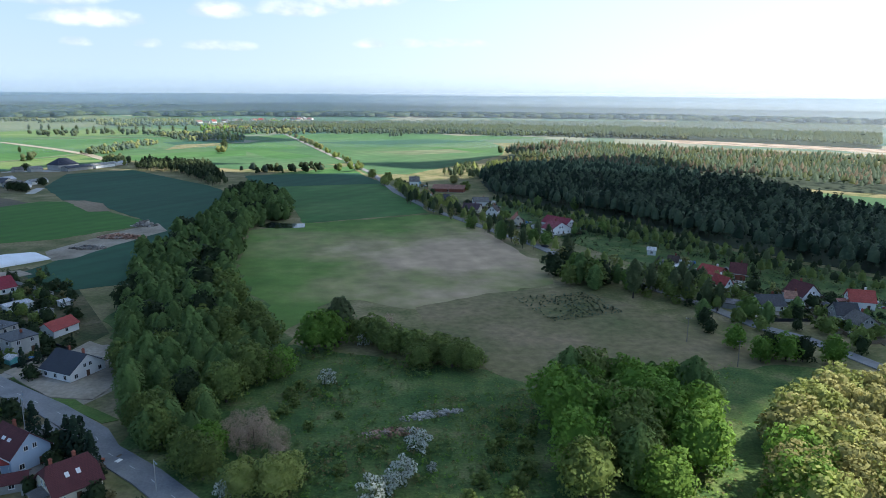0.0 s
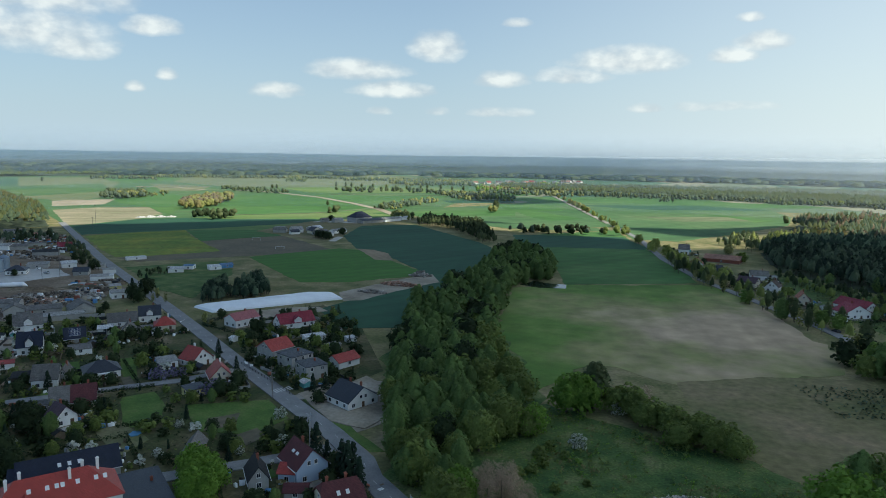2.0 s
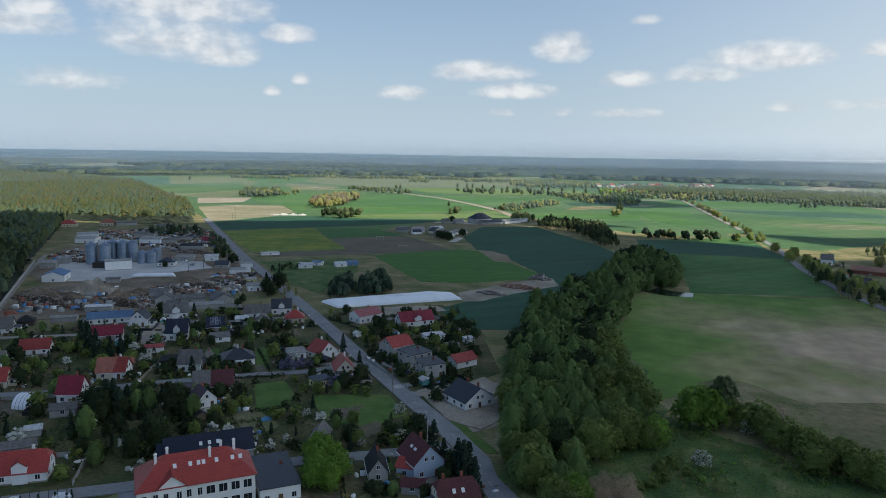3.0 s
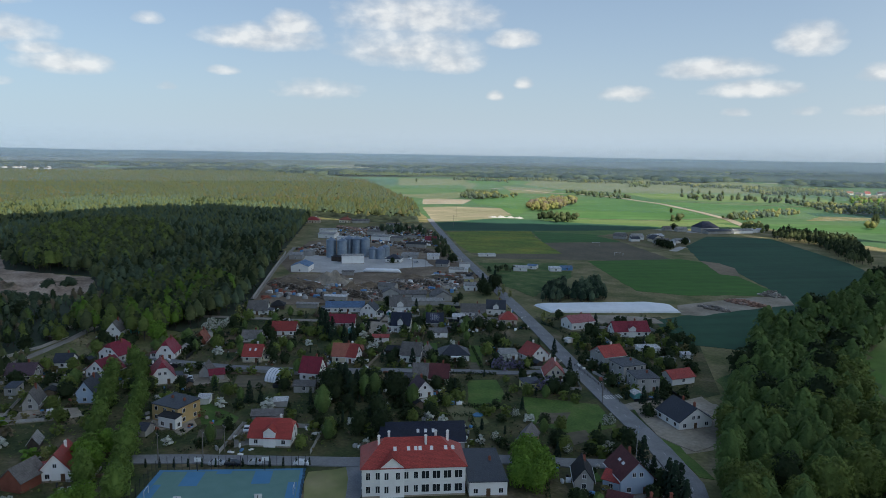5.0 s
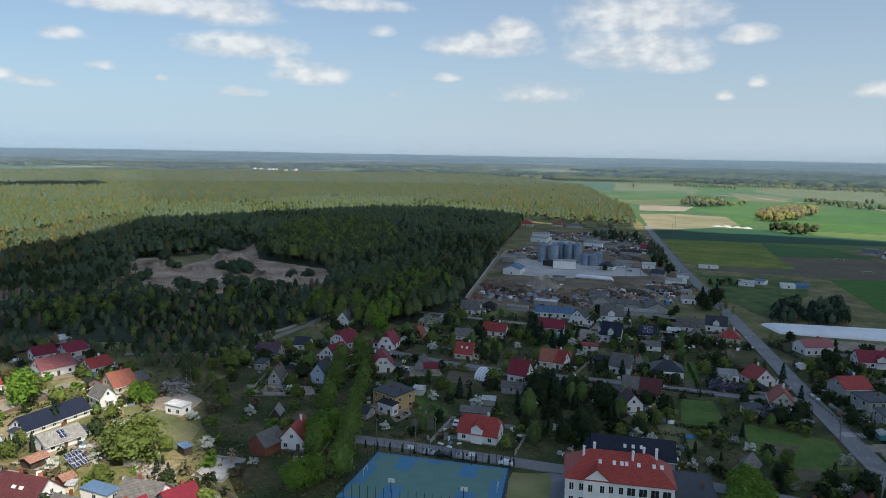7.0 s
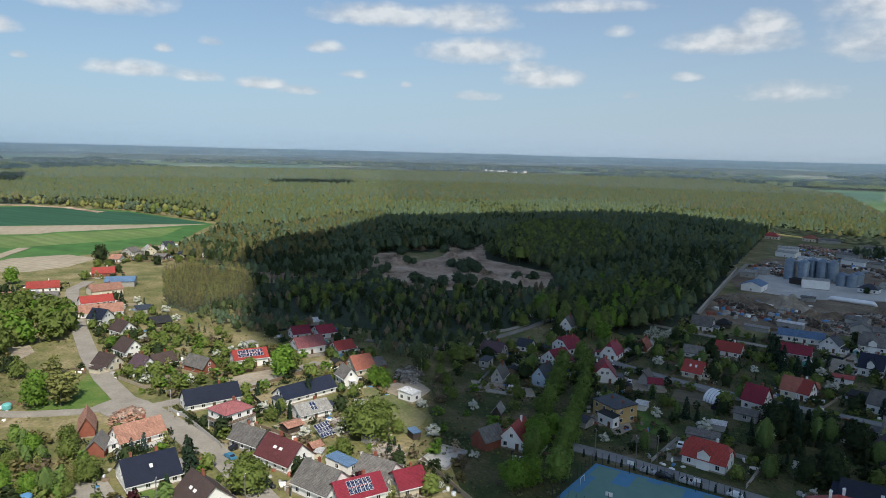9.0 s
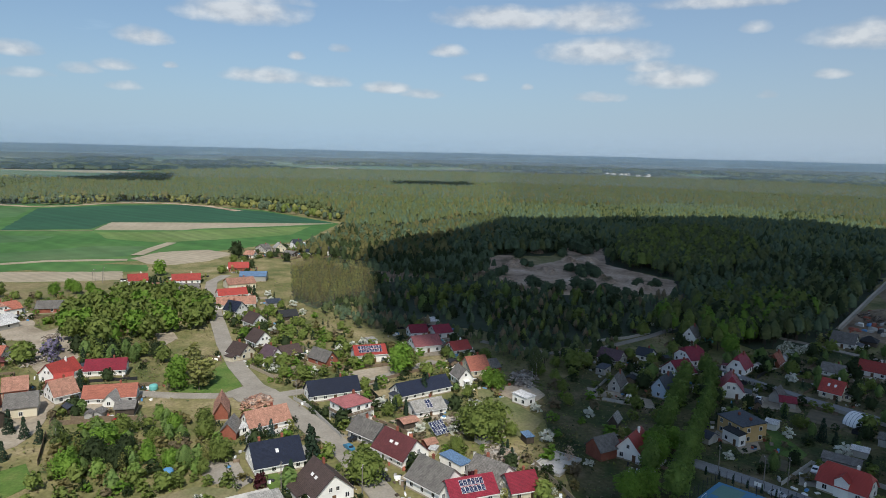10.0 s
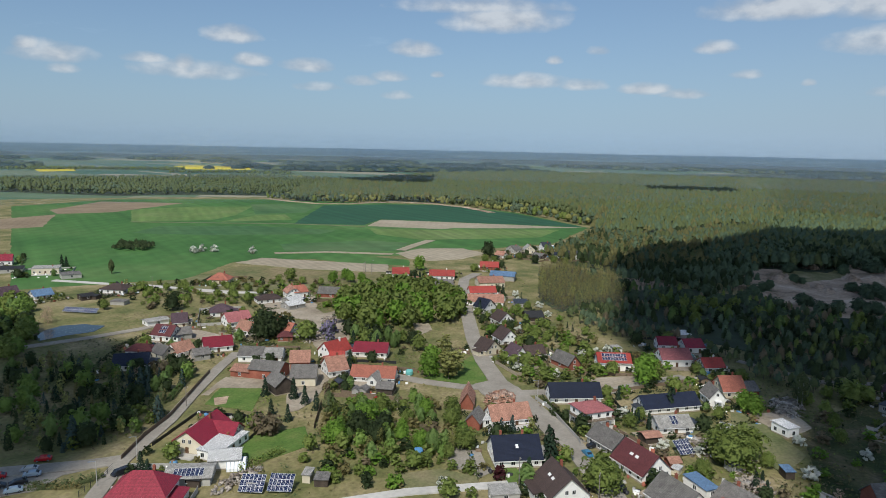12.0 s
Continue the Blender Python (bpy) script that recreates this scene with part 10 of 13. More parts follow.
house(-374.8, -196.1, 107.3, 17.3, 12.0, 2.9, 3.4, "x", "r_grey", "cream", name="barn", chimneys=0)
house(-376.6, -216.0, 130.2, 6.9, 7.4, 2.7, 2.7, "x", "r_salmon", "white")
house(-318.5, -322.9, 114.0, 12.9, 11.0, 2.7, 3.8, "hip", "r_orange", "cream")
house(-266.1, -352.5, 109.3, 14.6, 12.0, 2.7, 2.7, "hip", "r_brown", "white")
house(-245.0, -351.3, 161.0, 6.7, 7.4, 2.2, 1.1, "x", "r_dark", "dark_wood", name="shed", chimneys=0)
house(-225.2, -390.6, 166.9, 10.1, 10.1, 2.7, 3.6, "x", "r_purple", "white")
house(-233.6, -373.3, 167.7, 9.9, 9.2, 2.5, 2.7, "x", "r_blue", "white")
house(-283.4, -441.4, 137.3, 16.0, 11.0, 4.0, 0.3, "flat", "r_pale", "cream", chimneys=1)
house(-281.2, -414.5, 153.0, 11.3, 9.2, 2.7, 0.5, "flat", "r_grey", "grey", name="shed", chimneys=0)
house(-287.0, -495.8, 142.2, 14.0, 11.0, 3.6, 3.8, "x", "r_crimson", "white")
house(-272.9, -463.8, 137.4, 16.0, 9.2, 2.5, 0.9, "flat", "r_dark", "grey", name="shed", chimneys=0)
house(-209.6, -249.9, 103.8, 9.5, 9.2, 3.1, 3.6, "x", "r_maroon", "white", solar=3)
house(-214.3, -246.7, 146.2, 8.4, 8.3, 2.7, 2.2, "x", "r_grey", "grey", name="barn", chimneys=0)
house(-228.9, -262.8, 138.4, 6.8, 8.3, 2.9, 3.6, "x", "r_purple", "cream")
house(-225.4, -274.9, 159.3, 10.2, 7.4, 2.5, 0.7, "x", "r_pale", "white", name="barn", chimneys=0)
house(-189.4, -229.6, 169.0, 6.0, 8.3, 2.7, 2.9, "y", "r_grey", "cream", name="barn", chimneys=0)
house(-195.4, -226.7, 169.9, 8.1, 8.3, 2.7, 3.1, "x", "r_salmon", "white")
house(-255.3, -261.5, 133.3, 10.9, 10.1, 2.7, 3.4, "hip", "r_purple", "white")
house(-244.3, -241.4, 154.1, 11.5, 10.1, 3.1, 3.6, "x", "r_pink", "white")
house(-233.8, -225.0, 173.2, 6.1, 8.3, 3.1, 3.4, "y", "r_salmon", "white")
house(-208.3, -218.7, 140.9, 11.4, 8.3, 2.9, 3.2, "x", "r_crimson", "white")
house(-196.5, -216.7, 149.8, 6.1, 7.4, 2.5, 1.8, "x", "r_grey", "grey", name="shed", chimneys=0)
house(-205.6, -196.9, 115.2, 9.2, 9.2, 3.1, 2.5, "x", "r_grey", "white")
house(-209.5, -189.3, 119.8, 7.6, 9.2, 2.9, 2.2, "x", "r_pale", "white")
house(-189.3, -186.5, 104.4, 7.4, 8.3, 2.7, 1.4, "x", "r_salmon", "brick", name="barn", chimneys=0)
house(-192.2, -177.1, 104.6, 12.3, 9.2, 4.0, 2.3, "x", "r_grey", "brick", name="barn", chimneys=0)
house(-182.0, -163.6, 152.6, 7.2, 9.2, 3.6, 2.9, "y", "r_grey", "dark_wood", name="barn", chimneys=0, windows=False)
house(-182.5, -167.2, 137.4, 3.8, 3.7, 2.2, 0.3, "flat", "r_white", "white", name="shed", chimneys=0)
house(-248.8, -216.8, 142.7, 5.4, 8.3, 2.7, 3.1, "hy", "r_red", "cream")
house(-234.6, -203.7, 128.4, 6.4, 5.5, 2.3, 2.0, "hip", "r_maroon", "brick", name="garden_pavilion", chimneys=0)
house(-242.7, -209.4, -174.3, 8.6, 8.3, 2.7, 3.2, "y", "r_orange", "white")
house(-286.8, -240.7, 162.0, 10.0, 8.3, 2.5, 1.6, "x", "r_white", "grey", name="shed", chimneys=0)
house(-307.8, -258.1, 144.7, 7.6, 9.2, 3.6, 3.2, "hy", "r_salmon", "white")
house(-290.8, -261.0, 146.2, 13.3, 9.2, 2.5, 2.3, "hip", "r_brown", "white")
house(-136.7, -155.2, 106.0, 11.0, 17.0, 2.9, 3.9, "y", "r_crimson", "cream", skylights=2, label="cream rendered farmhouse with a long crimson metal-tiled gable roof")
house(-141.4, -150.6, 106.0, 8.0, 7.6, 2.8, 2.9, "x", "r_crimson", "cream", name="house_wing", chimneys=0, label="cream rendered side wing of the farmhouse with a crimson roof")
house(-104.8, -142.4, 118.3, 13.8, 10.1, 3.6, 4.3, "hip", "r_crimson", "white", chimneys=1)
house(-118.2, -140.8, 124.5, 11.4, 8.3, 2.3, 0.9, "x", "r_pale", "grey", name="shed", chimneys=0, solar=7)
house(-135.7, -146.0, -169.9, 15.7, 6.4, 2.7, 0.5, "flat", "r_white", "white", name="workshop", chimneys=1)
house(-129.3, -139.1, 128.1, 8.0, 7.4, 2.9, 1.4, "x", "r_white", "white", name="tent_hall", chimneys=0, windows=False)
house(-187.9, -240.3, 119.9, 10.8, 7.4, 2.7, 2.2, "hip", "r_maroon", "white")
house(-174.5, -229.9, 132.3, 12.4, 10.1, 2.7, 3.2, "x", "r_navy", "white")
house(-147.7, -64.5, 124.9, 7.2, 4.6, 2.5, 0.4, "flat", "r_pale", "grey", name="garage", chimneys=0)

# ---- houses along the country road ----
house(124.4, 309.3, -55.1, 10.7, 8.3, 2.7, 2.9, "x", "r_red", "brick")
house(135.4, 307.5, -24.2, 6.6, 9.2, 3.6, 3.8, "x", "r_maroon", "brick")
house(120.5, 288.1, 21.0, 5.2, 8.3, 3.1, 3.4, "y", "r_red", "white")
house(147.1, 272.6, 23.5, 10.3, 9.2, 3.6, 4.5, "y", "r_maroon", "white")
house(142.4, 270.8, -22.0, 5.7, 7.4, 2.5, 2.2, "x", "r_salmon", "white")
house(128.3, 261.7, 1.5, 10.0, 9.2, 2.7, 3.2, "x", "r_slate", "white")
house(150.8, 248.6, -8.0, 7.8, 9.2, 3.2, 3.6, "x", "r_slate", "grey")
house(166.2, 264.6, -17.2, 9.1, 9.2, 3.6, 3.6, "x", "r_red", "white")
house(151.1, 237.7, 1.4, 8.2, 8.3, 3.1, 3.2, "y", "r_grey", "grey")
house(72.6, 426.9, -48.3, 19.0, 11.0, 3.6, 3.6, "x", "r_crimson", "white")
house(68.0, 410.0, 29.3, 14.9, 10.1, 3.6, 4.0, "y", "r_crimson", "white")
house(47.4, 438.1, 2.5, 6.2, 9.2, 3.6, 3.6, "y", "r_orange", "cream")
house(34.3, 472.0, -13.8, 7.8, 10.1, 3.6, 3.6, "y", "r_brown", "white")
house(20.4, 481.4, -21.5, 11.3, 10.1, 3.6, 3.2, "x", "r_purple", "cream")
house(27.9, 514.8, 2.9, 11.4, 11.0, 3.6, 2.7, "x", "r_grey", "white")
house(-0.1, 524.2, 3.0, 8.6, 11.0, 3.6, 3.2, "x", "r_slate", "white")
house(-13.7, 552.3, 3.1, 9.0, 11.0, 3.6, 3.2, "y", "r_orange", "white")
house(-26.6, 628.1, 3.5, 8.7, 12.9, 4.5, 3.6, "x", "r_grey", "white")
house(5.1, 590.4, -11.4, 26.9, 14.7, 3.1, 2.7, "x", "r_salmon", "brick", name="barn", chimneys=0)
house(113.7, 331.6, -26.2, 4.8, 7.4, 2.7, 2.3, "x", "r_brown", "grey")
house(112.4, 319.8, -25.5, 4.6, 5.5, 2.3, 0.5, "flat", "r_white", "white", name="shed", chimneys=0)
house(110.2, 356.5, -15.6, 4.3, 7.4, 2.7, 1.1, "x", "r_white", "white", name="shed", chimneys=0)
house(114.7, 263.1, -28.6, 7.3, 5.5, 2.2, 0.5, "flat", "r_slate", "grey", name="shed", chimneys=0, windows=False)

# ---- woods ----
wood("pine_wood", "sunlit pine forest reaching to the horizon", [(-677.5, -179.7), (-708.7, -127.0), (-829.8, -64.0), (-916.3, -6.0), (-3535.5, -8.7), (-2634.6, -672.2), (-1926.1, -996.2), (-1287.3, -904.3), (-1019.4, -814.7), (-865.8, -694.8), (-965.0, -593.2), (-1005.7, -419.4), (-972.9, -287.5), (-796.6, -201.5)], 6.3, 12.0, 17.0, "far", ["pine_dark", "pine_tops", "pine_warm", "pine_dark", "pine_tops", "pine_tops", "leaf_dull", "pine_dark"], 6, 1.00, "far_wood")
wood("pine_wood", "sunlit pine forest behind the works", [(-1038.0, -26.5), (-1047.1, 104.9), (-1163.1, 288.0), (-1025.5, 431.0), (-786.5, 441.2), (-680.5, 475.6), (-662.0, 521.6), (-835.0, 647.2), (-1481.1, 1001.3), (-1974.0, 1070.2), (-3128.4, 1044.5), (-3236.6, -59.5)], 6.3, 12.0, 17.0, "far", ["pine_dark", "pine_tops", "pine_warm", "pine_dark", "pine_tops", "pine_tops", "leaf_dull", "pine_dark"], 6, 1.00, "far_wood")
wood("pine_wood", "dark pine and birch wood in cloud shade", [(-1038.0, -26.5), (-1047.1, 104.9), (-1163.1, 288.0), (-1025.5, 431.0), (-779.7, 437.3), (-672.2, 365.7), (-523.5, 264.6), (-392.9, 183.4), (-328.3, 137.7), (-314.4, 105.0), (-346.3, 89.1), (-406.9, 95.9), (-487.8, 108.7), (-547.6, 69.6), (-665.5, 81.7), (-640.8, 47.6), (-582.5, 27.1), (-575.7, -19.6)], 5.2, 10.0, 15.0, "cone", ["pine_dark", "pine_tops", "pine_dark", "leaf_dull", "pine_dark", "leaf_dark", "pine_tops"], 6, 1.05, "far_wood")
wood("deciduous_wood", "fresh green deciduous trees at the foot of the pine wood", [(-366.1, 72.2), (-396.3, 108.8), (-408.5, 149.4), (-393.1, 162.5), (-338.8, 129.6), (-311.4, 101.0), (-307.8, 77.7), (-335.9, 67.0)], 7.5, 10.0, 15.0, "round", ["leaf", "leaf_dull", "leaf", "leaf_bright"], 7, 1.10, None)
wood("mixed_wood", "dark mixed wood in front of the dunes", [(-446.6, -17.6), (-413.2, 16.4), (-418.2, 92.1), (-406.9, 95.9), (-346.3, 89.1), (-326.7, 50.0), (-299.3, 13.1), (-302.4, -15.5)], 7.4, 5.0, 9.5, "round", ["pine_dark", "bare", "leaf_dark", "leaf_dull", "leaf", "pine_dark"], 7, 0.90, "far_wood")
wood("pine_wood", "dark pines round the dunes", [(-693.4, -176.6), (-699.1, -125.4), (-816.8, -63.1), (-880.4, -20.3), (-602.8, -5.6), (-553.6, -30.9), (-483.7, -72.6), (-487.8, -106.6), (-515.4, -156.9), (-539.5, -180.3)], 4.8, 9.0, 14.0, "cone", ["pine_tops", "pine_dark", "pine_warm", "leaf_dark"], 6, 1.05, "far_wood")
wood("mixed_wood", "dark scrub and pines beside the dunes", [(-425.9, -90.5), (-461.5, -69.6), (-451.2, -22.4), (-420.5, -7.2), (-417.5, 58.2), (-321.6, 44.2), (-317.0, 20.0), (-299.2, 1.0), (-325.0, -20.5), (-334.6, -46.7), (-344.9, -68.8), (-362.3, -81.3)], 7.4, 4.0, 9.0, "round", ["leaf", "pine_dark", "leaf_dark", "bare", "leaf_dull"], 7, 0.90, "far_wood")
wood("pine_clumps", "dark pines standing over the end of the dunes", [(-514.1, -114.7), (-541.3, -79.0), (-570.7, -25.2), (-502.2, -17.4), (-453.1, -29.0), (-450.3, -66.6), (-453.3, -101.9)], 6.0, 6.0, 11.0, "round", ["pine_dark", "leaf_dark", "pine_dark"], 7, 1.10, None)
wood("sapling_grove", "brown-olive birch plantation just coming into leaf", [(-467.1, -161.6), (-499.9, -152.5), (-478.8, -113.1), (-435.3, -92.3), (-388.2, -86.6), (-353.5, -110.7), (-371.3, -129.6)], 3.4, 6.0, 9.0, "twig", ["bud", "olive", "bud"], 6, 1.00, "far_wood")
wood("mixed_wood", "mixed wood at the edge of the fields", [(-877.2, -1462.9), (-1193.7, -1325.3), (-1335.0, -1135.9), (-1354.7, -1048.3), (-1456.9, -854.9), (-1533.3, -619.6), (-1343.4, -398.1), (-831.7, -216.5), (-935.2, -311.8), (-1012.0, -430.8), (-1020.2, -601.7), (-932.1, -797.5), (-870.2, -904.7), (-763.3, -980.7), (-704.8, -1181.0)], 11.0, 12.0, 17.0, "round", ["pine_dark", "leaf_dull", "leaf_dull", "pine_tops"], 6, 0.80, "far_wood")
wood("field_edge_trees", "pale leafy trees along the edge of the wood", [(-883.0, -773.0), (-870.5, -648.1), (-899.4, -600.5), (-982.2, -572.2), (-978.6, -491.3), (-928.9, -394.9), (-877.6, -308.0), (-791.5, -213.0), (-824.8, -205.0), (-935.4, -327.7), (-1028.6, -475.7), (-1036.1, -602.9), (-953.0, -708.0)], 9.0, 7.0, 13.0, "belt", ["leaf_dull", "bud", "far_green", "leaf"], 7, 1.10, None)
wood("pine_wood", "dark pine wood behind the road houses", [(35.1, 658.5), (68.4, 727.5), (139.6, 759.9), (196.2, 715.9), (262.3, 620.1), (289.1, 444.0), (288.6, 376.5), (222.1, 285.4), (207.4, 313.1), (188.6, 336.6), (160.6, 371.8), (132.9, 437.2), (105.2, 478.5), (74.5, 514.3), (43.6, 556.0)], 4.8, 12.0, 16.0, "cone", ["needle", "pine_dark", "needle"], 6, 1.00, "far_wood")
wood("mixed_wood", "brownish pine and birch wood in the sun", [(76.3, 895.1), (103.5, 1022.9), (190.9, 1097.1), (393.1, 939.3), (606.4, 812.7), (447.8, 595.0), (380.8, 591.2), (279.2, 661.3), (205.0, 726.8), (138.4, 789.3)], 6.6, 11.0, 16.0, "far", ["pine_dark", "pine_tops", "pine_dark", "bare", "pine_dark"], 6, 0.85, "far_wood")
wood("far_wood", "hazy far woods", [(-527.5, 1723.3), (-158.7, 1828.1), (134.4, 1895.7), (790.5, 1939.0), (1107.5, 1777.2), (703.4, 1121.4), (521.7, 1271.8), (302.1, 1363.9), (102.4, 1428.0), (-128.1, 1480.7), (-477.0, 1558.1)], 7.0, 11.0, 16.0, "far", ["leaf_dull", "pine_dark", "leaf_dull", "pine_tops"], 6, 1.20, "far_wood")
wood("far_wood", "hazy far woods", [(-2378.8, 1392.5), (-2109.7, 1863.3), (-1816.8, 2527.5), (-1437.9, 2959.6), (-1269.2, 2614.1), (-1597.5, 2223.4), (-1820.4, 1607.9), (-1956.5, 1232.2)], 7.0, 11.0, 16.0, "far", ["leaf_dull", "pine_dark", "leaf_dull"], 6, 1.20, "far_wood")
wood("far_wood", "hazy far woods", [(-2551.0, 1639.4), (-2065.9, 2867.1), (54.5, 4579.0), (45.9, 3736.2), (-950.3, 3025.2), (-1713.0, 2377.0), (-2199.2, 1412.4)], 7.0, 11.0, 16.0, "far", ["leaf_dull", "pine_dark", "leaf_dull"], 6, 1.20, "far_wood")
wood("copse", "small copse of deciduous trees in the fields", [(-330.1, 734.9), (-343.5, 808.9), (-258.7, 761.3), (-193.5, 620.2), (-207.8, 612.5), (-276.5, 715.9)], 5.5, 7.0, 11.0, "round", ["leaf_dark", "leaf_dull"], 7, 1.00, None)
wood("copse", "small copse of deciduous trees in the fields", [(-0.0, 702.3), (9.3, 767.5), (40.8, 769.9), (74.6, 796.7), (110.7, 775.1), (52.7, 677.4), (24.3, 657.8)], 9.0, 7.0, 11.0, "round", ["leaf_dull", "leaf_yellow"], 7, 1.00, None)
wood("copse", "small copse of deciduous trees in the fields", [(-370.5, -490.6), (-396.8, -509.8), (-411.6, -488.2), (-389.2, -462.8)], 4.0, 3.5, 6.0, "round", ["leaf_dark", "leaf_dull"], 7, 1.70, None)
wood("copse", "small copse of deciduous trees in the fields", [(70.3, 822.2), (103.1, 874.4), (145.0, 828.2), (110.7, 775.1)], 9.0, 7.0, 11.0, "round", ["leaf_dull", "olive"], 7, 1.00, None)
wood("scrub", "dark scrub and low trees behind the gardens", [(-352.2, -110.3), (-383.7, -85.6), (-343.0, -65.5), (-327.9, -45.9), (-311.6, -19.9), (-305.3, 19.1), (-316.5, 43.5), (-284.6, 38.9), (-272.9, 16.7), (-276.6, -6.4), (-298.2, -19.3), (-313.6, -41.5), (-314.1, -60.6), (-318.3, -83.7)], 5.0, 4.0, 7.0, "round", ["leaf_dark", "leaf_dull", "pine_dark", "bare"], 7, 1.20, None)
wood("scrub", "trees and scrub between road and pine wood", [(38.6, 549.6), (72.7, 501.2), (101.4, 460.4), (128.5, 422.0), (156.0, 360.6), (184.3, 328.4), (201.1, 303.0), (184.3, 276.0), (167.8, 297.2), (146.3, 311.2), (128.2, 341.7), (107.1, 369.8), (85.3, 399.5), (65.7, 450.3), (43.2, 494.7)], 6.5, 4.0, 8.0, "round", ["leaf_dull", "leaf_dark", "leaf", "leaf_dark"], 7, 1.20, None)
wood("roadside_trees", "leafy trees along the country road", [(-46.9, 601.5), (-30.3, 567.9), (27.8, 442.5), (65.4, 361.3), (86.6, 314.4), (110.3, 278.0), (116.4, 248.5), (107.3, 241.7), (95.7, 269.6), (75.1, 299.1), (52.0, 351.6), (22.5, 410.5), (-27.6, 517.2)], 11.0, 6.0, 11.0, "round", ["leaf_dull", "leaf_dark", "leaf", "leaf_yellow"], 7, 1.00, None)
wood("field_trees", "leafy copse between far fields", [(-985.3, 878.4), (-1067.7, 975.8), (-1015.6, 1005.2), (-933.1, 934.7), (-921.5, 854.4)], 10.0, 10.0, 15.0, "belt", ["far_green", "leaf_dull", "bud"], 7, 1.10, None)
wood("field_trees", "scattered bushes between far fields", [(-960.9, 955.2), (-1005.1, 1047.2), (-953.7, 1017.2), (-914.6, 930.4)], 16.0, 6.0, 9.0, "belt", ["far_green", "leaf_dull", "bud"], 7, 1.10, None)
wood("copse", "brownish copse just coming into leaf", [(-714.1, 774.0), (-783.2, 856.1), (-829.7, 973.7), (-807.0, 997.9), (-764.2, 954.3), (-691.6, 811.1), (-681.7, 761.5)], 9.0, 11.0, 15.0, "belt", ["bud", "olive", "bare", "bud"], 7, 1.10, None)
wood("field_trees", "dark round field trees", [(-605.6, 671.7), (-614.4, 697.2), (-576.0, 721.0), (-553.1, 687.6), (-562.4, 658.9)], 10.0, 8.0, 13.0, "belt", ["leaf_dark", "leaf_dull"], 7, 1.20, None)
wood("field_trees", "trees along the field track", [(-1015.9, 1202.7), (-932.6, 1229.1), (-807.7, 1179.7), (-784.3, 1121.8), (-916.2, 1148.5)], 14.0, 8.0, 13.0, "belt", ["far_green", "leaf_dull", "far_green"], 7, 1.10, None)
wood("field_trees", "row of trees beyond the fields", [(-784.2, 1298.9), (-703.4, 1358.1), (-577.3, 1375.7), (-554.8, 1316.6), (-663.5, 1281.2), (-746.4, 1247.8)], 22.0, 9.0, 15.0, "belt", ["far_green", "leaf_dull", "far_green"], 7, 1.20, None)
wood("field_trees", "pale leafy hedge by the field track", [(-484.3, 921.0), (-491.8, 989.2), (-488.5, 1114.8), (-453.1, 1131.1), (-448.8, 1047.2), (-440.2, 894.8)], 9.0, 6.0, 10.0, "belt", ["bud", "far_green", "leaf_dull"], 7, 1.10, None)
wood("field_trees", "trees by the track", [(-506.5, 820.7), (-509.3, 856.4), (-492.2, 846.5), (-485.4, 804.1)], 9.0, 8.0, 11.0, "belt", ["leaf", "leaf_dull"], 7, 1.20, None)
wood("field_trees", "trees at the end of the track", [(-397.0, 807.2), (-407.5, 863.7), (-358.4, 801.5), (-357.0, 765.2)], 9.0, 7.0, 11.0, "belt", ["bud", "leaf_dull"], 7, 1.10, None)
wood("field_trees", "leafy trees beyond the fields", [(-852.7, 1713.1), (-853.3, 1943.7), (-686.8, 1926.3), (-583.0, 1677.5), (-666.5, 1660.9), (-727.3, 1587.8)], 13.0, 9.0, 14.0, "belt", ["far_green", "leaf_dull", "bud"], 7, 1.10, None)
wood("field_trees", "leafy trees beyond the fields", [(-573.3, 1351.3), (-478.8, 1345.5), (-375.3, 1268.5), (-403.0, 1162.3), (-435.8, 1167.4)], 12.0, 8.0, 13.0, "belt", ["far_green", "leaf_dull", "bud"], 7, 1.10, None)
wood("field_trees", "hedge row across the crops", [(-194.2, 697.5), (-142.0, 716.9), (-115.7, 750.2), (-134.8, 765.2), (-197.0, 732.8)], 11.0, 6.0, 11.0, "belt", ["leaf_dark", "leaf_dull"], 7, 1.10, None)
for x, y in [(-299.4, 1345.2), (-276.5, 1287.5), (-246.8, 1193.1), (-230.2, 1146.9), (-213.5, 1105.7), (-197.3, 1055.8), (-184.4, 1020.1), (-171.2, 988.1), (-158.7, 948.7), (-147.1, 912.5), (-137.6, 886.3), (-128.7, 861.8), (-113.5, 816.0), (-99.2, 769.8)]:
    gather_tree("far_trees", "late" if y > 1000 else "olive", x + 4.0, y, rng.uniform(7.0, 10.0), 1.1)
for x, y in [(-398.8, -428.4), (-407.5, -428.3), (-411.7, -418.5), (-422.0, -388.2)]:
    gather_bush("far_trees", "blossom", x, y, 6.0, 1.1)
for k in range(4):
    mound("spoil_heap", "white heap of chalky lime at the field edge", -659.1 + 9.0 * k, 645.9 + 7.0 * k, 7.0, 4.0, 2.6 - 0.4 * abs(k - 1.5), "yard", 40.0)
wood("village_trees", "trees and roofs of a far village", [(-552.0, 1578.0), (-468.1, 1915.6), (-218.5, 1677.2), (-206.6, 1498.6), (-390.8, 1547.3), (-484.4, 1422.1)], 16.0, 8.0, 13.0, "round", ["leaf_dull", "olive", "leaf_bright"], 7, 1.30, None)
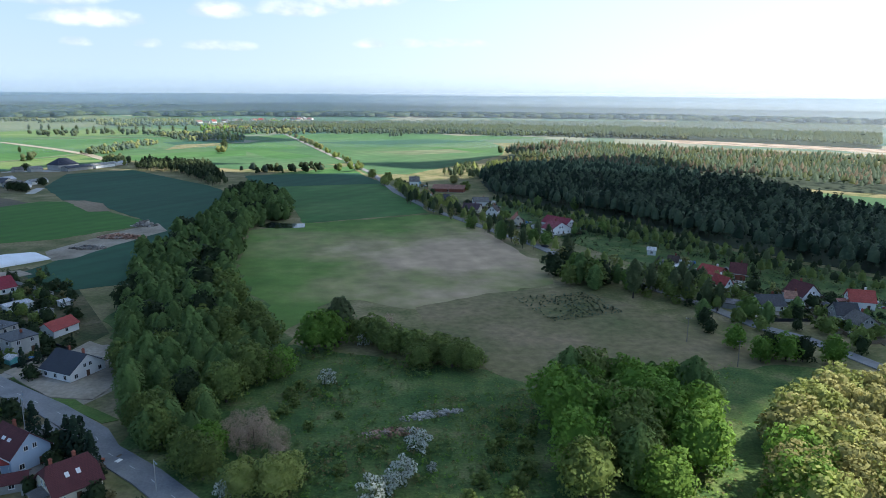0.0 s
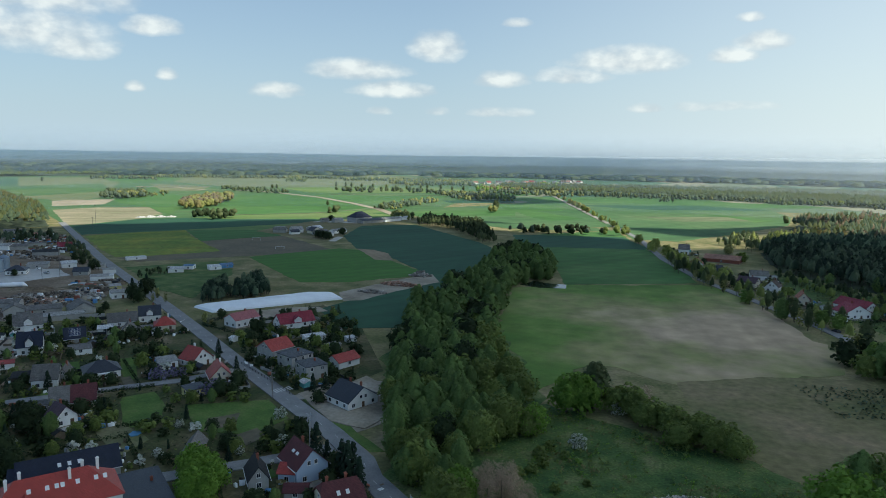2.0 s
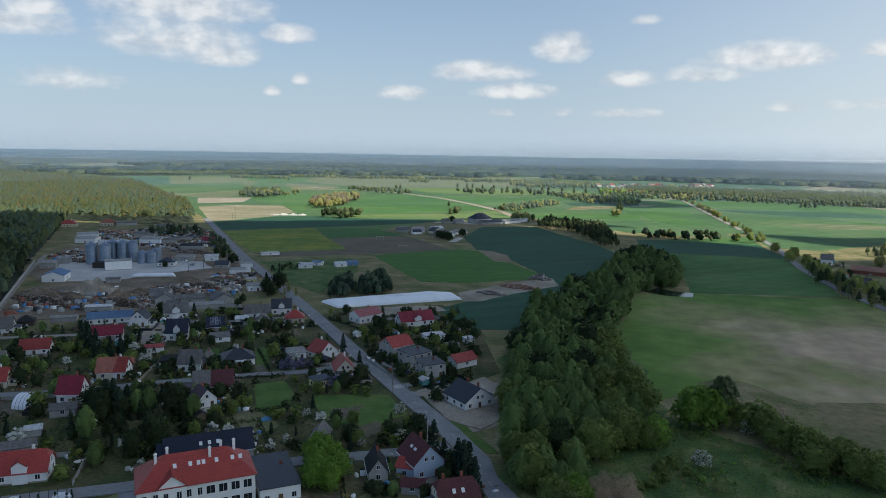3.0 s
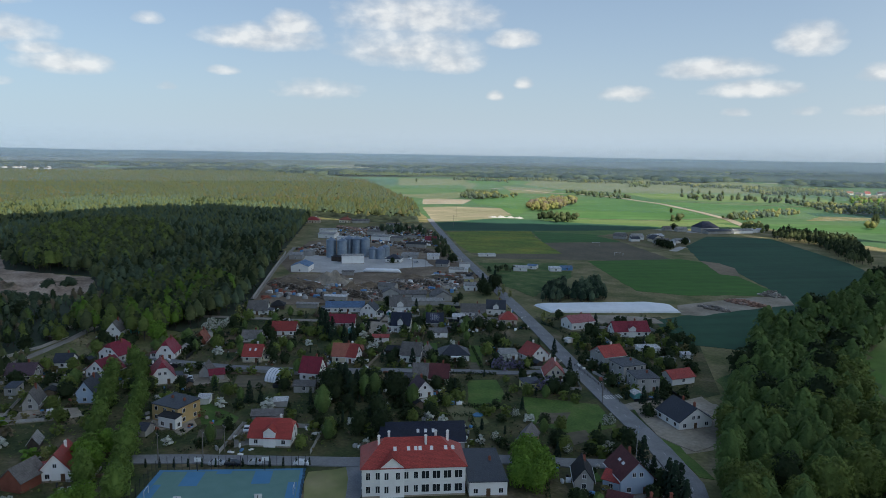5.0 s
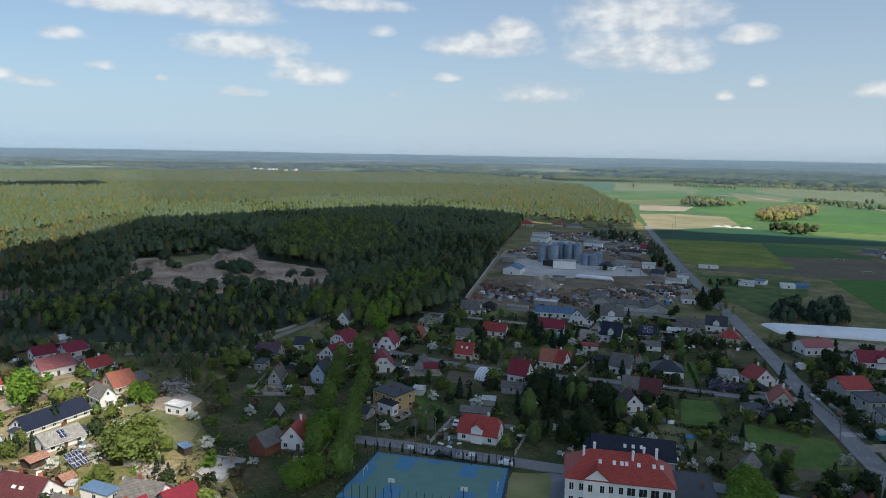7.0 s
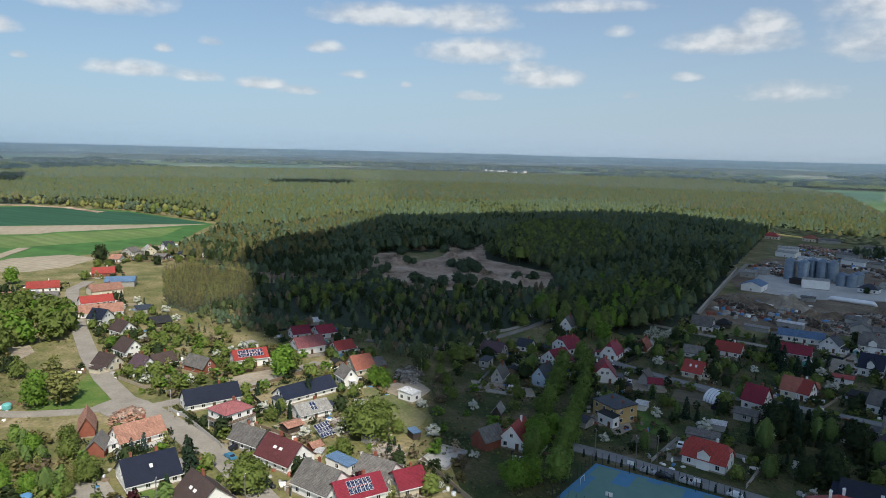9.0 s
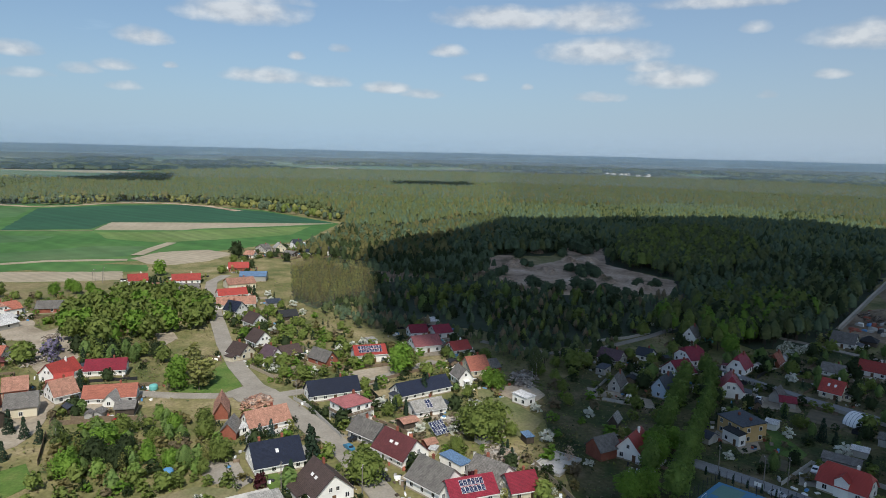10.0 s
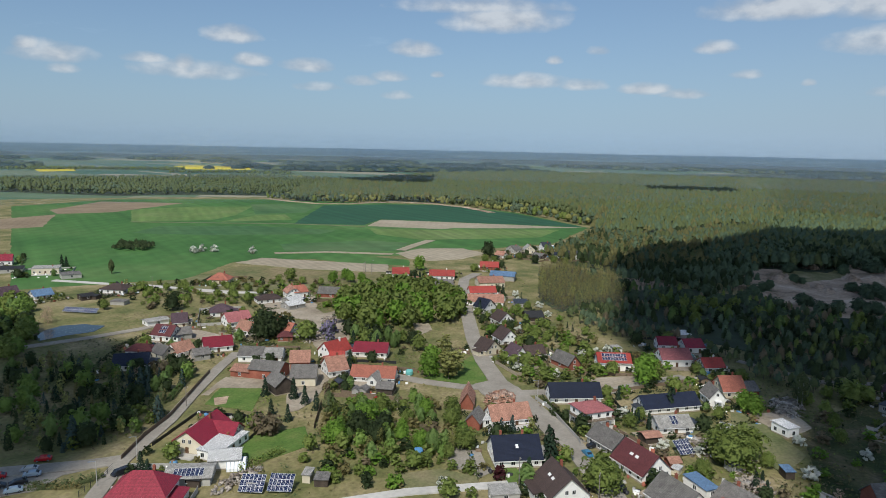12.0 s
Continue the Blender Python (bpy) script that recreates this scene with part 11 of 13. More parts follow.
wood("deciduous_wood", "fresh green deciduous wood beside the dunes", [(-611.6, 81.7), (-697.2, 112.5), (-764.7, 162.7), (-750.5, 217.4), (-665.9, 224.3), (-549.0, 182.3), (-497.3, 134.7), (-499.9, 100.9), (-532.3, 80.4)], 7.5, 13.0, 17.0, "round", ["leaf_dull", "leaf", "leaf_dull", "leaf"], 7, 1.10, None)
wood("deciduous_wood", "fresh green deciduous wood behind the gardens", [(-353.8, 85.8), (-414.3, 115.4), (-475.2, 153.5), (-454.8, 170.8), (-376.6, 159.8), (-336.8, 138.4), (-317.3, 107.6), (-308.7, 80.0)], 7.0, 9.0, 14.0, "round", ["leaf_dull", "leaf", "leaf_dull", "leaf_bright"], 7, 1.10, None)
for x, y, h in [(-570.1, 1.7, 8.0), (-520.9, 4.0, 7.0), (-583.1, 37.9, 8.0), (-602.1, 57.5, 9.0), (-507.9, 38.3, 7.0), (-488.8, 43.6, 8.0), (-489.4, 52.8, 8.0), (-492.1, -10.9, 6.0), (-577.6, -21.1, 8.0), (-510.2, -33.8, 7.0), (-443.7, 7.3, 8.0), (-433.2, 25.6, 8.0), (-445.3, 37.0, 7.0), (-439.8, 44.0, 8.0), (-458.3, -18.3, 7.0), (-436.3, -22.1, 8.0), (-507.6, -69.1, 7.0), (-423.7, -53.2, 7.0), (-500.9, 44.4, 8.0), (-494.2, 53.8, 8.0), (-462.0, 79.9, 6.0), (-462.7, 90.4, 6.0), (-447.2, 36.1, 8.0), (-427.3, 54.2, 8.0), (-475.7, -14.7, 7.0), (-516.6, 51.6, 7.0), (-422.5, -5.1, 8.0), (-423.6, 16.3, 8.0), (-420.6, 64.5, 7.0), (-442.7, -45.4, 8.0), (-415.8, -36.3, 8.0)]:
    for k in range(3):
        a = rng.uniform(0, 6.28)
        tree("pine", x + k * 2.6 * math.cos(a), y + k * 2.6 * math.sin(a), h * (1 - 0.13 * k), 1.5)
wood("field_trees", "rows of trees between far fields", [(-445.9, 1260.4), (-404.3, 1265.9), (-356.7, 1244.1), (-334.9, 1169.6), (-378.6, 1186.8), (-417.0, 1180.0)], 13.0, 7.0, 13.0, "belt", ["leaf_dull", "leaf", "far_green"], 7, 1.10, None)
wood("field_trees", "rows of trees between far fields", [(-316.9, 961.2), (-312.2, 968.8), (-302.2, 959.9), (-294.5, 936.1), (-304.2, 944.5), (-308.8, 937.2)], 13.0, 7.0, 13.0, "belt", ["bud", "leaf_dull", "leaf"], 7, 1.10, None)
wood("field_trees", "rows of trees between far fields", [(-1620.6, 1657.9), (-1547.6, 1744.8), (-1411.4, 1753.6), (-1353.4, 1681.7), (-1481.5, 1670.3), (-1551.5, 1587.1)], 13.0, 7.0, 13.0, "belt", ["far_green", "leaf_dull", "far_green", "bud"], 7, 1.10, None)
wood("field_trees", "rows of trees between far fields", [(-1411.4, 1753.6), (-1285.0, 1879.5), (-1112.7, 1922.8), (-1069.1, 1847.8), (-1232.4, 1802.8), (-1353.4, 1681.7)], 13.0, 7.0, 13.0, "belt", ["far_green", "leaf_dull", "far_green", "bud"], 7, 1.10, None)
wood("field_trees", "rows of trees between far fields", [(-1145.9, 1649.3), (-1143.2, 1700.5), (-1097.7, 1687.7), (-1057.9, 1626.8), (-1101.0, 1637.8), (-1104.3, 1589.5)], 13.0, 7.0, 13.0, "belt", ["leaf_dull", "leaf", "far_green"], 7, 1.10, None)
wood("field_trees", "rows of trees between far fields", [(-1069.1, 1847.8), (-896.9, 1943.7), (-709.3, 1961.9), (-684.9, 1895.1), (-864.1, 1873.0), (-1028.8, 1778.4)], 13.0, 7.0, 13.0, "belt", ["far_green", "leaf_dull", "far_green", "bud"], 7, 1.10, None)
wood("field_trees", "rows of trees between far fields", [(-1677.4, 1467.0), (-1614.2, 1527.2), (-1487.9, 1522.1), (-1429.4, 1462.2), (-1547.9, 1464.5), (-1608.3, 1406.5)], 13.0, 7.0, 13.0, "belt", ["far_green", "leaf_dull", "far_green", "bud"], 7, 1.10, None)
wood("field_trees", "rows of trees between far fields", [(-493.4, 1445.0), (-414.1, 1479.1), (-322.8, 1469.1), (-300.4, 1367.3), (-385.0, 1375.0), (-459.2, 1344.5)], 13.0, 7.0, 13.0, "belt", ["far_green", "leaf_dull", "far_green", "bud"], 7, 1.10, None)
wood("field_trees", "rows of trees between far fields", [(-322.8, 1469.1), (-228.1, 1497.0), (-128.1, 1480.7), (-120.9, 1398.7), (-215.1, 1412.4), (-304.6, 1386.5)], 13.0, 7.0, 13.0, "belt", ["far_green", "leaf_dull", "far_green", "bud"], 7, 1.10, None)
wood("field_trees", "rows of trees between far fields", [(-130.1, 1502.7), (-9.6, 1506.9), (105.1, 1468.4), (99.8, 1389.8), (-8.9, 1423.2), (-122.6, 1418.4)], 13.0, 7.0, 13.0, "belt", ["far_green", "leaf_dull", "far_green", "bud"], 7, 1.10, None)
wood("field_trees", "rows of trees between far fields", [(82.0, 1459.2), (206.8, 1478.5), (322.2, 1456.9), (302.1, 1363.9), (193.6, 1381.5), (76.9, 1363.2)], 13.0, 7.0, 13.0, "belt", ["leaf_dull", "leaf", "far_green"], 7, 1.10, None)
wood("field_trees", "rows of trees between far fields", [(257.0, 1450.3), (381.9, 1443.9), (489.2, 1400.9), (454.9, 1300.9), (354.0, 1336.3), (237.9, 1340.2)], 13.0, 7.0, 13.0, "belt", ["far_green", "leaf_dull", "far_green", "bud"], 7, 1.10, None)
wood("field_trees", "rows of trees between far fields", [(-319.7, 981.0), (-311.0, 984.0), (-296.3, 967.2), (-284.9, 929.8), (-298.9, 945.3), (-307.2, 942.5)], 13.0, 7.0, 13.0, "belt", ["bud", "leaf_dull", "leaf"], 7, 1.10, None)
wood("field_trees", "rows of trees between far fields", [(-220.9, 720.2), (-197.4, 727.3), (-171.1, 723.4), (-168.6, 712.7), (-194.4, 716.4), (-217.6, 709.5)], 13.0, 7.0, 13.0, "belt", ["leaf_dull", "leaf", "far_green"], 7, 1.10, None)
wood("field_trees", "rows of trees between far fields", [(-159.4, 726.9), (-126.5, 742.6), (-91.3, 747.2), (-89.9, 736.0), (-124.6, 731.5), (-157.1, 716.1)], 13.0, 7.0, 13.0, "belt", ["leaf_dull", "leaf", "far_green"], 7, 1.10, None)
wood("field_trees", "rows of trees between far fields", [(61.8, 1006.1), (79.7, 1012.0), (96.0, 998.4), (93.4, 970.3), (77.6, 983.1), (60.2, 977.4)], 13.0, 7.0, 13.0, "belt", ["far_green", "leaf_dull", "far_green", "bud"], 7, 1.10, None)
wood("field_trees", "rows of trees between far fields", [(63.3, 770.0), (90.8, 778.1), (116.8, 774.6), (113.6, 752.1), (88.3, 755.3), (61.6, 747.5)], 13.0, 7.0, 13.0, "belt", ["bud", "leaf_dull", "leaf"], 7, 1.10, None)
wood("field_trees", "rows of trees between far fields", [(-2.7, 708.2), (11.4, 707.3), (25.0, 696.6), (24.5, 677.9), (11.2, 687.9), (-2.5, 688.7)], 13.0, 7.0, 13.0, "belt", ["far_green", "leaf_dull", "far_green", "bud"], 7, 1.10, None)
wood("field_trees", "rows of trees between far fields", [(-110.7, 1345.0), (-100.8, 1358.2), (-88.2, 1335.4), (-85.9, 1301.1), (-98.1, 1322.6), (-107.8, 1310.1)], 13.0, 7.0, 13.0, "belt", ["leaf_dull", "leaf", "far_green"], 7, 1.10, None)
wood("field_trees", "rows of trees between far fields", [(-494.2, 1618.0), (-338.7, 1680.9), (-173.7, 1687.6), (-168.0, 1633.6), (-327.5, 1626.0), (-478.2, 1565.6)], 13.0, 7.0, 13.0, "belt", ["bud", "leaf_dull", "leaf"], 7, 1.10, None)
wood("field_trees", "rows of trees between far fields", [(-342.5, 1455.3), (-275.5, 1493.3), (-200.7, 1487.1), (-194.9, 1444.6), (-267.5, 1449.9), (-332.6, 1413.5)], 13.0, 7.0, 13.0, "belt", ["far_green", "leaf_dull", "far_green", "bud"], 7, 1.10, None)
wood("field_trees", "rows of trees between far fields", [(-186.2, 1807.0), (-16.4, 1736.1), (129.3, 1623.0), (125.7, 1575.4), (-15.7, 1680.4), (-179.7, 1745.3)], 13.0, 7.0, 13.0, "belt", ["bud", "leaf_dull", "leaf"], 7, 1.10, None)
wood("field_trees", "rows of trees between far fields", [(-1294.8, -2145.9), (-1519.7, -2023.9), (-1701.4, -1802.8), (-1597.6, -1693.9), (-1429.3, -1904.9), (-1222.5, -2027.6)], 13.0, 7.0, 13.0, "belt", ["leaf_dull", "leaf", "far_green"], 7, 1.10, None)
wood("field_trees", "rows of trees between far fields", [(-1349.9, -1434.1), (-1456.2, -1228.1), (-1510.6, -987.1), (-1461.6, -955.5), (-1407.5, -1187.5), (-1304.8, -1386.8)], 13.0, 7.0, 13.0, "belt", ["far_green", "leaf_dull", "far_green", "bud"], 7, 1.10, None)
wood("field_trees", "rows of trees between far fields", [(-960.2, -1517.8), (-1047.8, -1412.0), (-1106.0, -1264.3), (-1082.3, -1237.6), (-1025.2, -1382.0), (-939.8, -1486.2)], 13.0, 7.0, 13.0, "belt", ["leaf_dull", "leaf", "far_green"], 7, 1.10, None)
wood("field_trees", "rows of trees between far fields", [(-1494.7, -1654.8), (-1631.1, -1539.3), (-1706.5, -1359.9), (-1641.2, -1308.4), (-1568.3, -1480.7), (-1439.0, -1593.8)], 13.0, 7.0, 13.0, "belt", ["leaf_dull", "leaf", "far_green"], 7, 1.10, None)
wood("field_trees", "rows of trees between far fields", [(-3549.2, -428.4), (-4017.8, 71.5), (-4252.5, 648.7), (-3946.2, 601.8), (-3739.8, 66.3), (-3327.6, -402.0)], 13.0, 7.0, 13.0, "belt", ["leaf_dull", "leaf", "far_green"], 7, 1.10, None)
for x, y, h in [(-421.8, 356.5, 7.0), (-397.4, 343.2, 7.0), (-440.6, 366.3, 7.0), (-298.1, 282.8, 10.0), (-289.7, 278.4, 9.0), (-302.3, 296.6, 10.0), (-309.0, 306.6, 8.0), (-290.3, 257.2, 5.0), (-303.7, 215.3, 6.0), (-282.6, 247.1, 5.0), (-421.6, 304.7, 5.0)]:
    tree("dark", x, y, h)
for x, y, h in [(-287.4, 289.8, 7.0), (-281.7, 280.6, 6.0), (-276.5, 284.3, 6.0)]:
    tree("olive", x, y, h)
wood("spruce_copse", "low dense dark clump of evergreens beside the field", [(-259.7, 291.8), (-283.4, 326.6), (-281.0, 339.0), (-253.3, 310.4), (-251.0, 296.5)], 3.2, 4.5, 8.0, "round", ["needle", "pine_dark", "needle"], 7, 1.25, None)
wood("spruce_copse", "low dense dark clump of evergreens beside the field", [(-249.1, 306.3), (-272.5, 340.8), (-272.3, 364.0), (-240.7, 328.8), (-238.5, 309.1)], 3.2, 4.5, 8.0, "round", ["needle", "pine_dark", "needle"], 7, 1.25, None)
wood("works_scrub", "dark trees and scrub along the works", [(-624.6, 436.4), (-589.2, 464.3), (-534.3, 431.7), (-548.4, 410.6), (-572.6, 401.3)], 9.0, 6.0, 10.0, "round", ["leaf_dark", "pine_dark", "leaf_dull"], 7, 1.10, None)
wood("works_scrub", "dark trees and scrub along the road", [(-532.0, 437.1), (-478.6, 406.5), (-388.5, 343.8), (-391.3, 337.9), (-484.1, 394.4)], 6.0, 5.0, 8.0, "round", ["leaf_dark", "pine_dark", "leaf_dull"], 7, 1.10, None)
wood("field_bushes", "row of dark bushes in the field", [(-358.9, 343.4), (-352.9, 366.7), (-340.4, 360.6), (-346.6, 332.8)], 4.0, 2.5, 4.5, "round", ["leaf_dark", "leaf_dull"], 7, 1.30, None)

# ---- far country out to the horizon ----
def far_country():
    """Woods of the plain beyond the near forests, with fields left open between them; thicker to the north and east."""
    step = 31.0
    g = np.arange(-RIM, RIM, step)
    gx, gy = np.meshgrid(g, g)
    p = np.stack([gx.ravel(), gy.ravel()], 1) + rng.uniform(-0.5, 0.5, (gx.size, 2)) * step
    d, way = np.hypot(p[:, 0], p[:, 1]), np.degrees(np.arctan2(-p[:, 0], p[:, 1]))
    keep = (d > WOODS_REACH - 60) & (d < RIM - 20) & (way > -45) & (way < 162)
    p, way, d = p[keep], way[keep], d[keep]
    f = np.array([noise.noise((x * 0.0012, y * 0.0012, 2.0)) + 0.45 * noise.noise((x * 0.004, y * 0.004, 6.0)) for x, y in p])
    open_land = np.interp(way, [-45, 5, 30, 55, 75, 100, 130, 162], [-0.5, -0.42, -0.2, -0.12, 0.0, 0.02, 0.05, 0.05])
    p = p[f > open_land]
    n = len(p)
    h = rng.uniform(12, 18, n)
    r = step * rng.uniform(0.5, 0.85, n)
    v = np.zeros((n, 13, 6))
    a = np.arange(6) * math.pi / 3 + rng.uniform(0, 6.28, (n, 1))
    for k, (share, up, tilt) in enumerate(((1.0, 0.25, 0.3), (0.8, 0.8, 0.8))):
        rr = r[:, None] * share * rng.uniform(0.75, 1.2, (n, 6))
        v[:, 6 * k:6 * k + 6, 0], v[:, 6 * k:6 * k + 6, 1] = p[:, :1] + rr * np.cos(a), p[:, 1:] + rr * np.sin(a)
        v[:, 6 * k:6 * k + 6, 2] = h[:, None] * up * rng.uniform(0.85, 1.15, (n, 6))
        v[:, 6 * k:6 * k + 6, 3], v[:, 6 * k:6 * k + 6, 4], v[:, 6 * k:6 * k + 6, 5] = np.cos(a) * 0.6, np.sin(a) * 0.6, tilt
    v[:, 12, 0], v[:, 12, 1], v[:, 12, 2], v[:, 12, 5] = p[:, 0], p[:, 1], h, 1.0
    faces = [[i, (i + 1) % 6, 6 + (i + 1) % 6, 6 + i] for i in range(6)] + [[12, 6, 7, 8], [12, 8, 9, 10], [12, 10, 11, 6]]
    q = np.array(faces)[None] + (np.arange(n) * 13)[:, None, None]
    # haze painted into the leaf colour: blue-grey and pale tones
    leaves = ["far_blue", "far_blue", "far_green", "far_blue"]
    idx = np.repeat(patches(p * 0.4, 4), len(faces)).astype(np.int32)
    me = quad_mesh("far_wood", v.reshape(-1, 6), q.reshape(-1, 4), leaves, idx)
    tagged(new("far_wood", me), "scattered woods of the plain between fields, out to the horizon", "woodland", kind="stuff")


far_country()


def far_village(places, count, deep, roofs, walls):
    """Houses of another village, far out on the plain, under low trees."""
    for k in range(count):
        f = (k + 0.5) / count * (len(places) - 1)
        i = min(int(f), len(places) - 2)
        x = places[i][0] + (places[i + 1][0] - places[i][0]) * (f - i) + rng.uniform(-1, 1) * deep
        y = places[i][1] + (places[i + 1][1] - places[i][1]) * (f - i) + rng.uniform(-1, 1) * deep
        house(x, y, rng.uniform(0, 180), rng.uniform(12, 20), rng.uniform(9, 12), rng.uniform(3, 5), rng.uniform(3, 5), "x", roofs[k % len(roofs)], walls[k % len(walls)], chimneys=0, windows=False)


far_village([(-630.0, 1850.0), (-565.0, 1930.0), (-523.0, 2020.0), (-480.0, 2110.0), (-420.0, 2180.0)], 26, 45.0, ["r_salmon", "r_grey", "r_red", "r_pale", "r_brown"], ["white", "cream", "white", "grey"])
far_village([(-3110.0, 410.0), (-3020.0, 500.0), (-2900.0, 560.0)], 9, 40.0, ["r_white", "r_pale", "r_grey"], ["white"])
far_village([(-3750.0, -1180.0), (-3900.0, -1000.0)], 6, 40.0, ["r_pale", "r_white"], ["white"])

# ---- trees by the stream and meadow ----
grove([(-165.0, 570.4), (-113.4, 517.1), (-99.8, 439.8), (-120.6, 418.5), (-102.9, 332.3), (-89.6, 270.0), (-84.6, 238.5), (-70.8, 205.6), (-62.9, 188.3), (-65.0, 169.9), (-76.5, 164.8), (-86.4, 177.9), (-101.6, 216.4), (-127.1, 262.2), (-146.4, 333.4), (-145.1, 428.7), (-161.3, 518.0)], 7.6, ["willow", "willow", "willow", "willow", "dark"], 10.0, 15.0, "stream trees", spread=1.00)
grove([(-106.7, 211.2), (-121.7, 259.8), (-120.0, 313.0), (-96.0, 303.6), (-68.8, 240.5), (-55.7, 212.3), (-54.5, 181.5), (-57.6, 170.6), (-54.2, 146.8), (-60.5, 139.3), (-75.6, 151.9), (-88.4, 177.1)], 7.6, ["willow", "willow", "willow", "broad"], 9.0, 13.0, "stream trees", spread=1.00)
for x, y, h in [(-34.8, 220.1, 16.0), (-33.7, 223.4, 15.0)]:
    tree("poplar", x, y, h, 1.30)
for x, y, h in [(16.8, 159.2, 3.0), (19.8, 148.0, 3.5), (12.6, 140.4, 3.0), (8.4, 133.5, 3.5), (16.9, 133.6, 3.5), (-34.8, 178.1, 2.5), (-26.5, 164.6, 2.0), (-39.5, 171.0, 3.0), (-33.3, 158.3, 2.5), (-40.2, 181.8, 3.0), (-22.5, 137.5, 2.5), (-18.7, 147.4, 2.0), (14.0, 150.6, 3.0), (22.1, 156.3, 3.0), (14.5, 127.3, 3.5), (5.8, 127.1, 3.0)]:
    shrub("shrub", x, y, h, 1.30)
for x, y, h in [(-41.4, 165.9, 3.0), (-41.4, 176.2, 3.5), (11.8, 147.9, 3.0), (19.3, 138.1, 3.5), (-43.6, 162.7, 3.0)]:
    shrub("shrub", x, y, h, 1.30)
for x, y, h in [(-41.8, 211.6, 14.0), (-38.4, 213.7, 14.0), (-35.8, 216.9, 13.0), (-47.0, 190.4, 10.0), (-52.7, 143.0, 10.0), (-50.7, 188.7, 9.0)]:
    tree("bright", x, y, h)
for x, y, h in [(-27.2, 220.3, 9.0), (-21.5, 217.2, 10.0), (-15.2, 212.2, 9.0), (-9.5, 209.3, 9.0), (-3.1, 203.7, 9.0), (3.1, 199.2, 9.0), (9.0, 196.7, 8.0), (-23.7, 223.7, 9.0), (-6.5, 199.0, 8.0), (-17.8, 210.6, 8.0), (5.8, 203.9, 8.0), (-0.4, 208.5, 8.0)]:
    tree("broad", x, y, h, 1.25)
for x, y, h in [(-56.1, 181.5, 9.0), (-53.2, 185.4, 9.0), (-48.3, 188.7, 9.0), (-66.4, 149.3, 12.0), (-73.9, 157.6, 10.0), (-51.4, 134.8, 11.0), (-56.7, 139.3, 10.0), (-71.0, 170.4, 9.0), (-68.8, 181.2, 9.0)]:
    tree("broad", x, y, h)
for x, y, h in [(-46.6, 145.7, 8.0), (-44.0, 148.3, 9.0), (-40.7, 148.4, 8.0), (-46.9, 153.7, 8.0), (-50.8, 150.9, 7.0), (-37.1, 147.1, 7.0), (-43.8, 155.2, 8.0), (-50.0, 155.1, 7.0), (-37.5, 143.3, 6.0), (-18.4, 229.5, 8.0)]:
    tree("sallow", x, y, h)
for x, y, h in [(-41.1, 128.5, 9.0), (-34.1, 128.6, 10.0), (-32.1, 132.9, 8.0)]:
    tree("maple", x, y, h)
for x, y, h in [(-32.9, 185.8, 5.0), (-25.9, 217.1, 5.0), (-5.5, 148.1, 6.0), (-8.1, 135.4, 6.0), (-14.0, 126.9, 6.5), (-45.2, 128.4, 4.0), (-10.8, 131.0, 5.0), (-2.0, 139.0, 2.5)]:
    shrub("blossom", x, y, h)
grove([(25.8, 173.9), (35.1, 183.2), (56.6, 179.9), (70.9, 171.3), (63.2, 148.7), (49.1, 124.8), (33.7, 122.7), (25.8, 135.9)], 8.5, ["bright", "broad", "bright", "bright", "broad", "willow"], 12.0, 17.0, "meadow trees", spread=1.00)
grove([(79.1, 155.8), (96.4, 165.2), (128.3, 169.0), (117.5, 135.1), (91.5, 109.0), (62.9, 108.6), (63.6, 120.3)], 7.5, ["maple", "late", "maple", "bright", "late"], 14.0, 17.0, "meadow trees", spread=1.00)
for x, y, h in [(97.1, 216.8, 9.0), (108.8, 206.1, 10.0), (122.9, 204.1, 10.0), (100.7, 205.9, 9.0)]:
    tree("bright", x, y, h)
for x, y, h in [(105.6, 210.9, 9.0), (114.2, 206.2, 9.0), (95.8, 241.4, 7.0), (94.4, 232.2, 6.0)]:
    tree("dark", x, y, h)
grove([(47.4, 318.5), (65.7, 330.1), (82.8, 299.4), (73.6, 272.9), (53.9, 293.8)], 9.0, ["broad", "dark", "willow"], 9.0, 12.0, "roadside trees", spread=1.00)
for x, y, h in [(-31.7, 551.9, 11.0), (-21.7, 528.7, 11.0), (-14.6, 509.8, 10.0), (-5.8, 485.0, 11.0), (4.8, 456.0, 12.0), (19.0, 424.7, 12.0), (28.0, 410.7, 11.0), (33.4, 397.4, 13.0), (38.9, 384.9, 13.0), (43.4, 367.5, 12.0), (54.1, 390.2, 11.0), (59.5, 382.7, 11.0), (60.9, 330.0, 16.0), (78.7, 274.7, 17.0), (88.2, 283.3, 13.0), (94.7, 273.5, 13.0), (99.2, 269.7, 13.0), (103.7, 260.0, 13.0), (107.0, 257.2, 12.0), (107.1, 300.1, 10.0), (111.1, 286.5, 11.0)]:
    tree("poplar", x, y, h)
for x, y, h in [(-244.6, 1212.7, 8.0), (-217.9, 1137.0, 8.0), (-189.6, 1048.8, 8.0), (-162.5, 965.3, 8.0), (-140.2, 894.1, 8.0), (-115.8, 828.8, 8.0), (-91.7, 756.3, 9.0), (-70.1, 677.4, 10.0), (-53.7, 625.2, 10.0), (-52.2, 650.9, 10.0), (-38.6, 599.0, 11.0), (-32.7, 577.8, 10.0), (-25.0, 556.2, 11.0), (-13.7, 527.3, 11.0), (-3.8, 506.4, 11.0), (5.4, 491.9, 11.0)]:
    tree("maple", x, y, h)
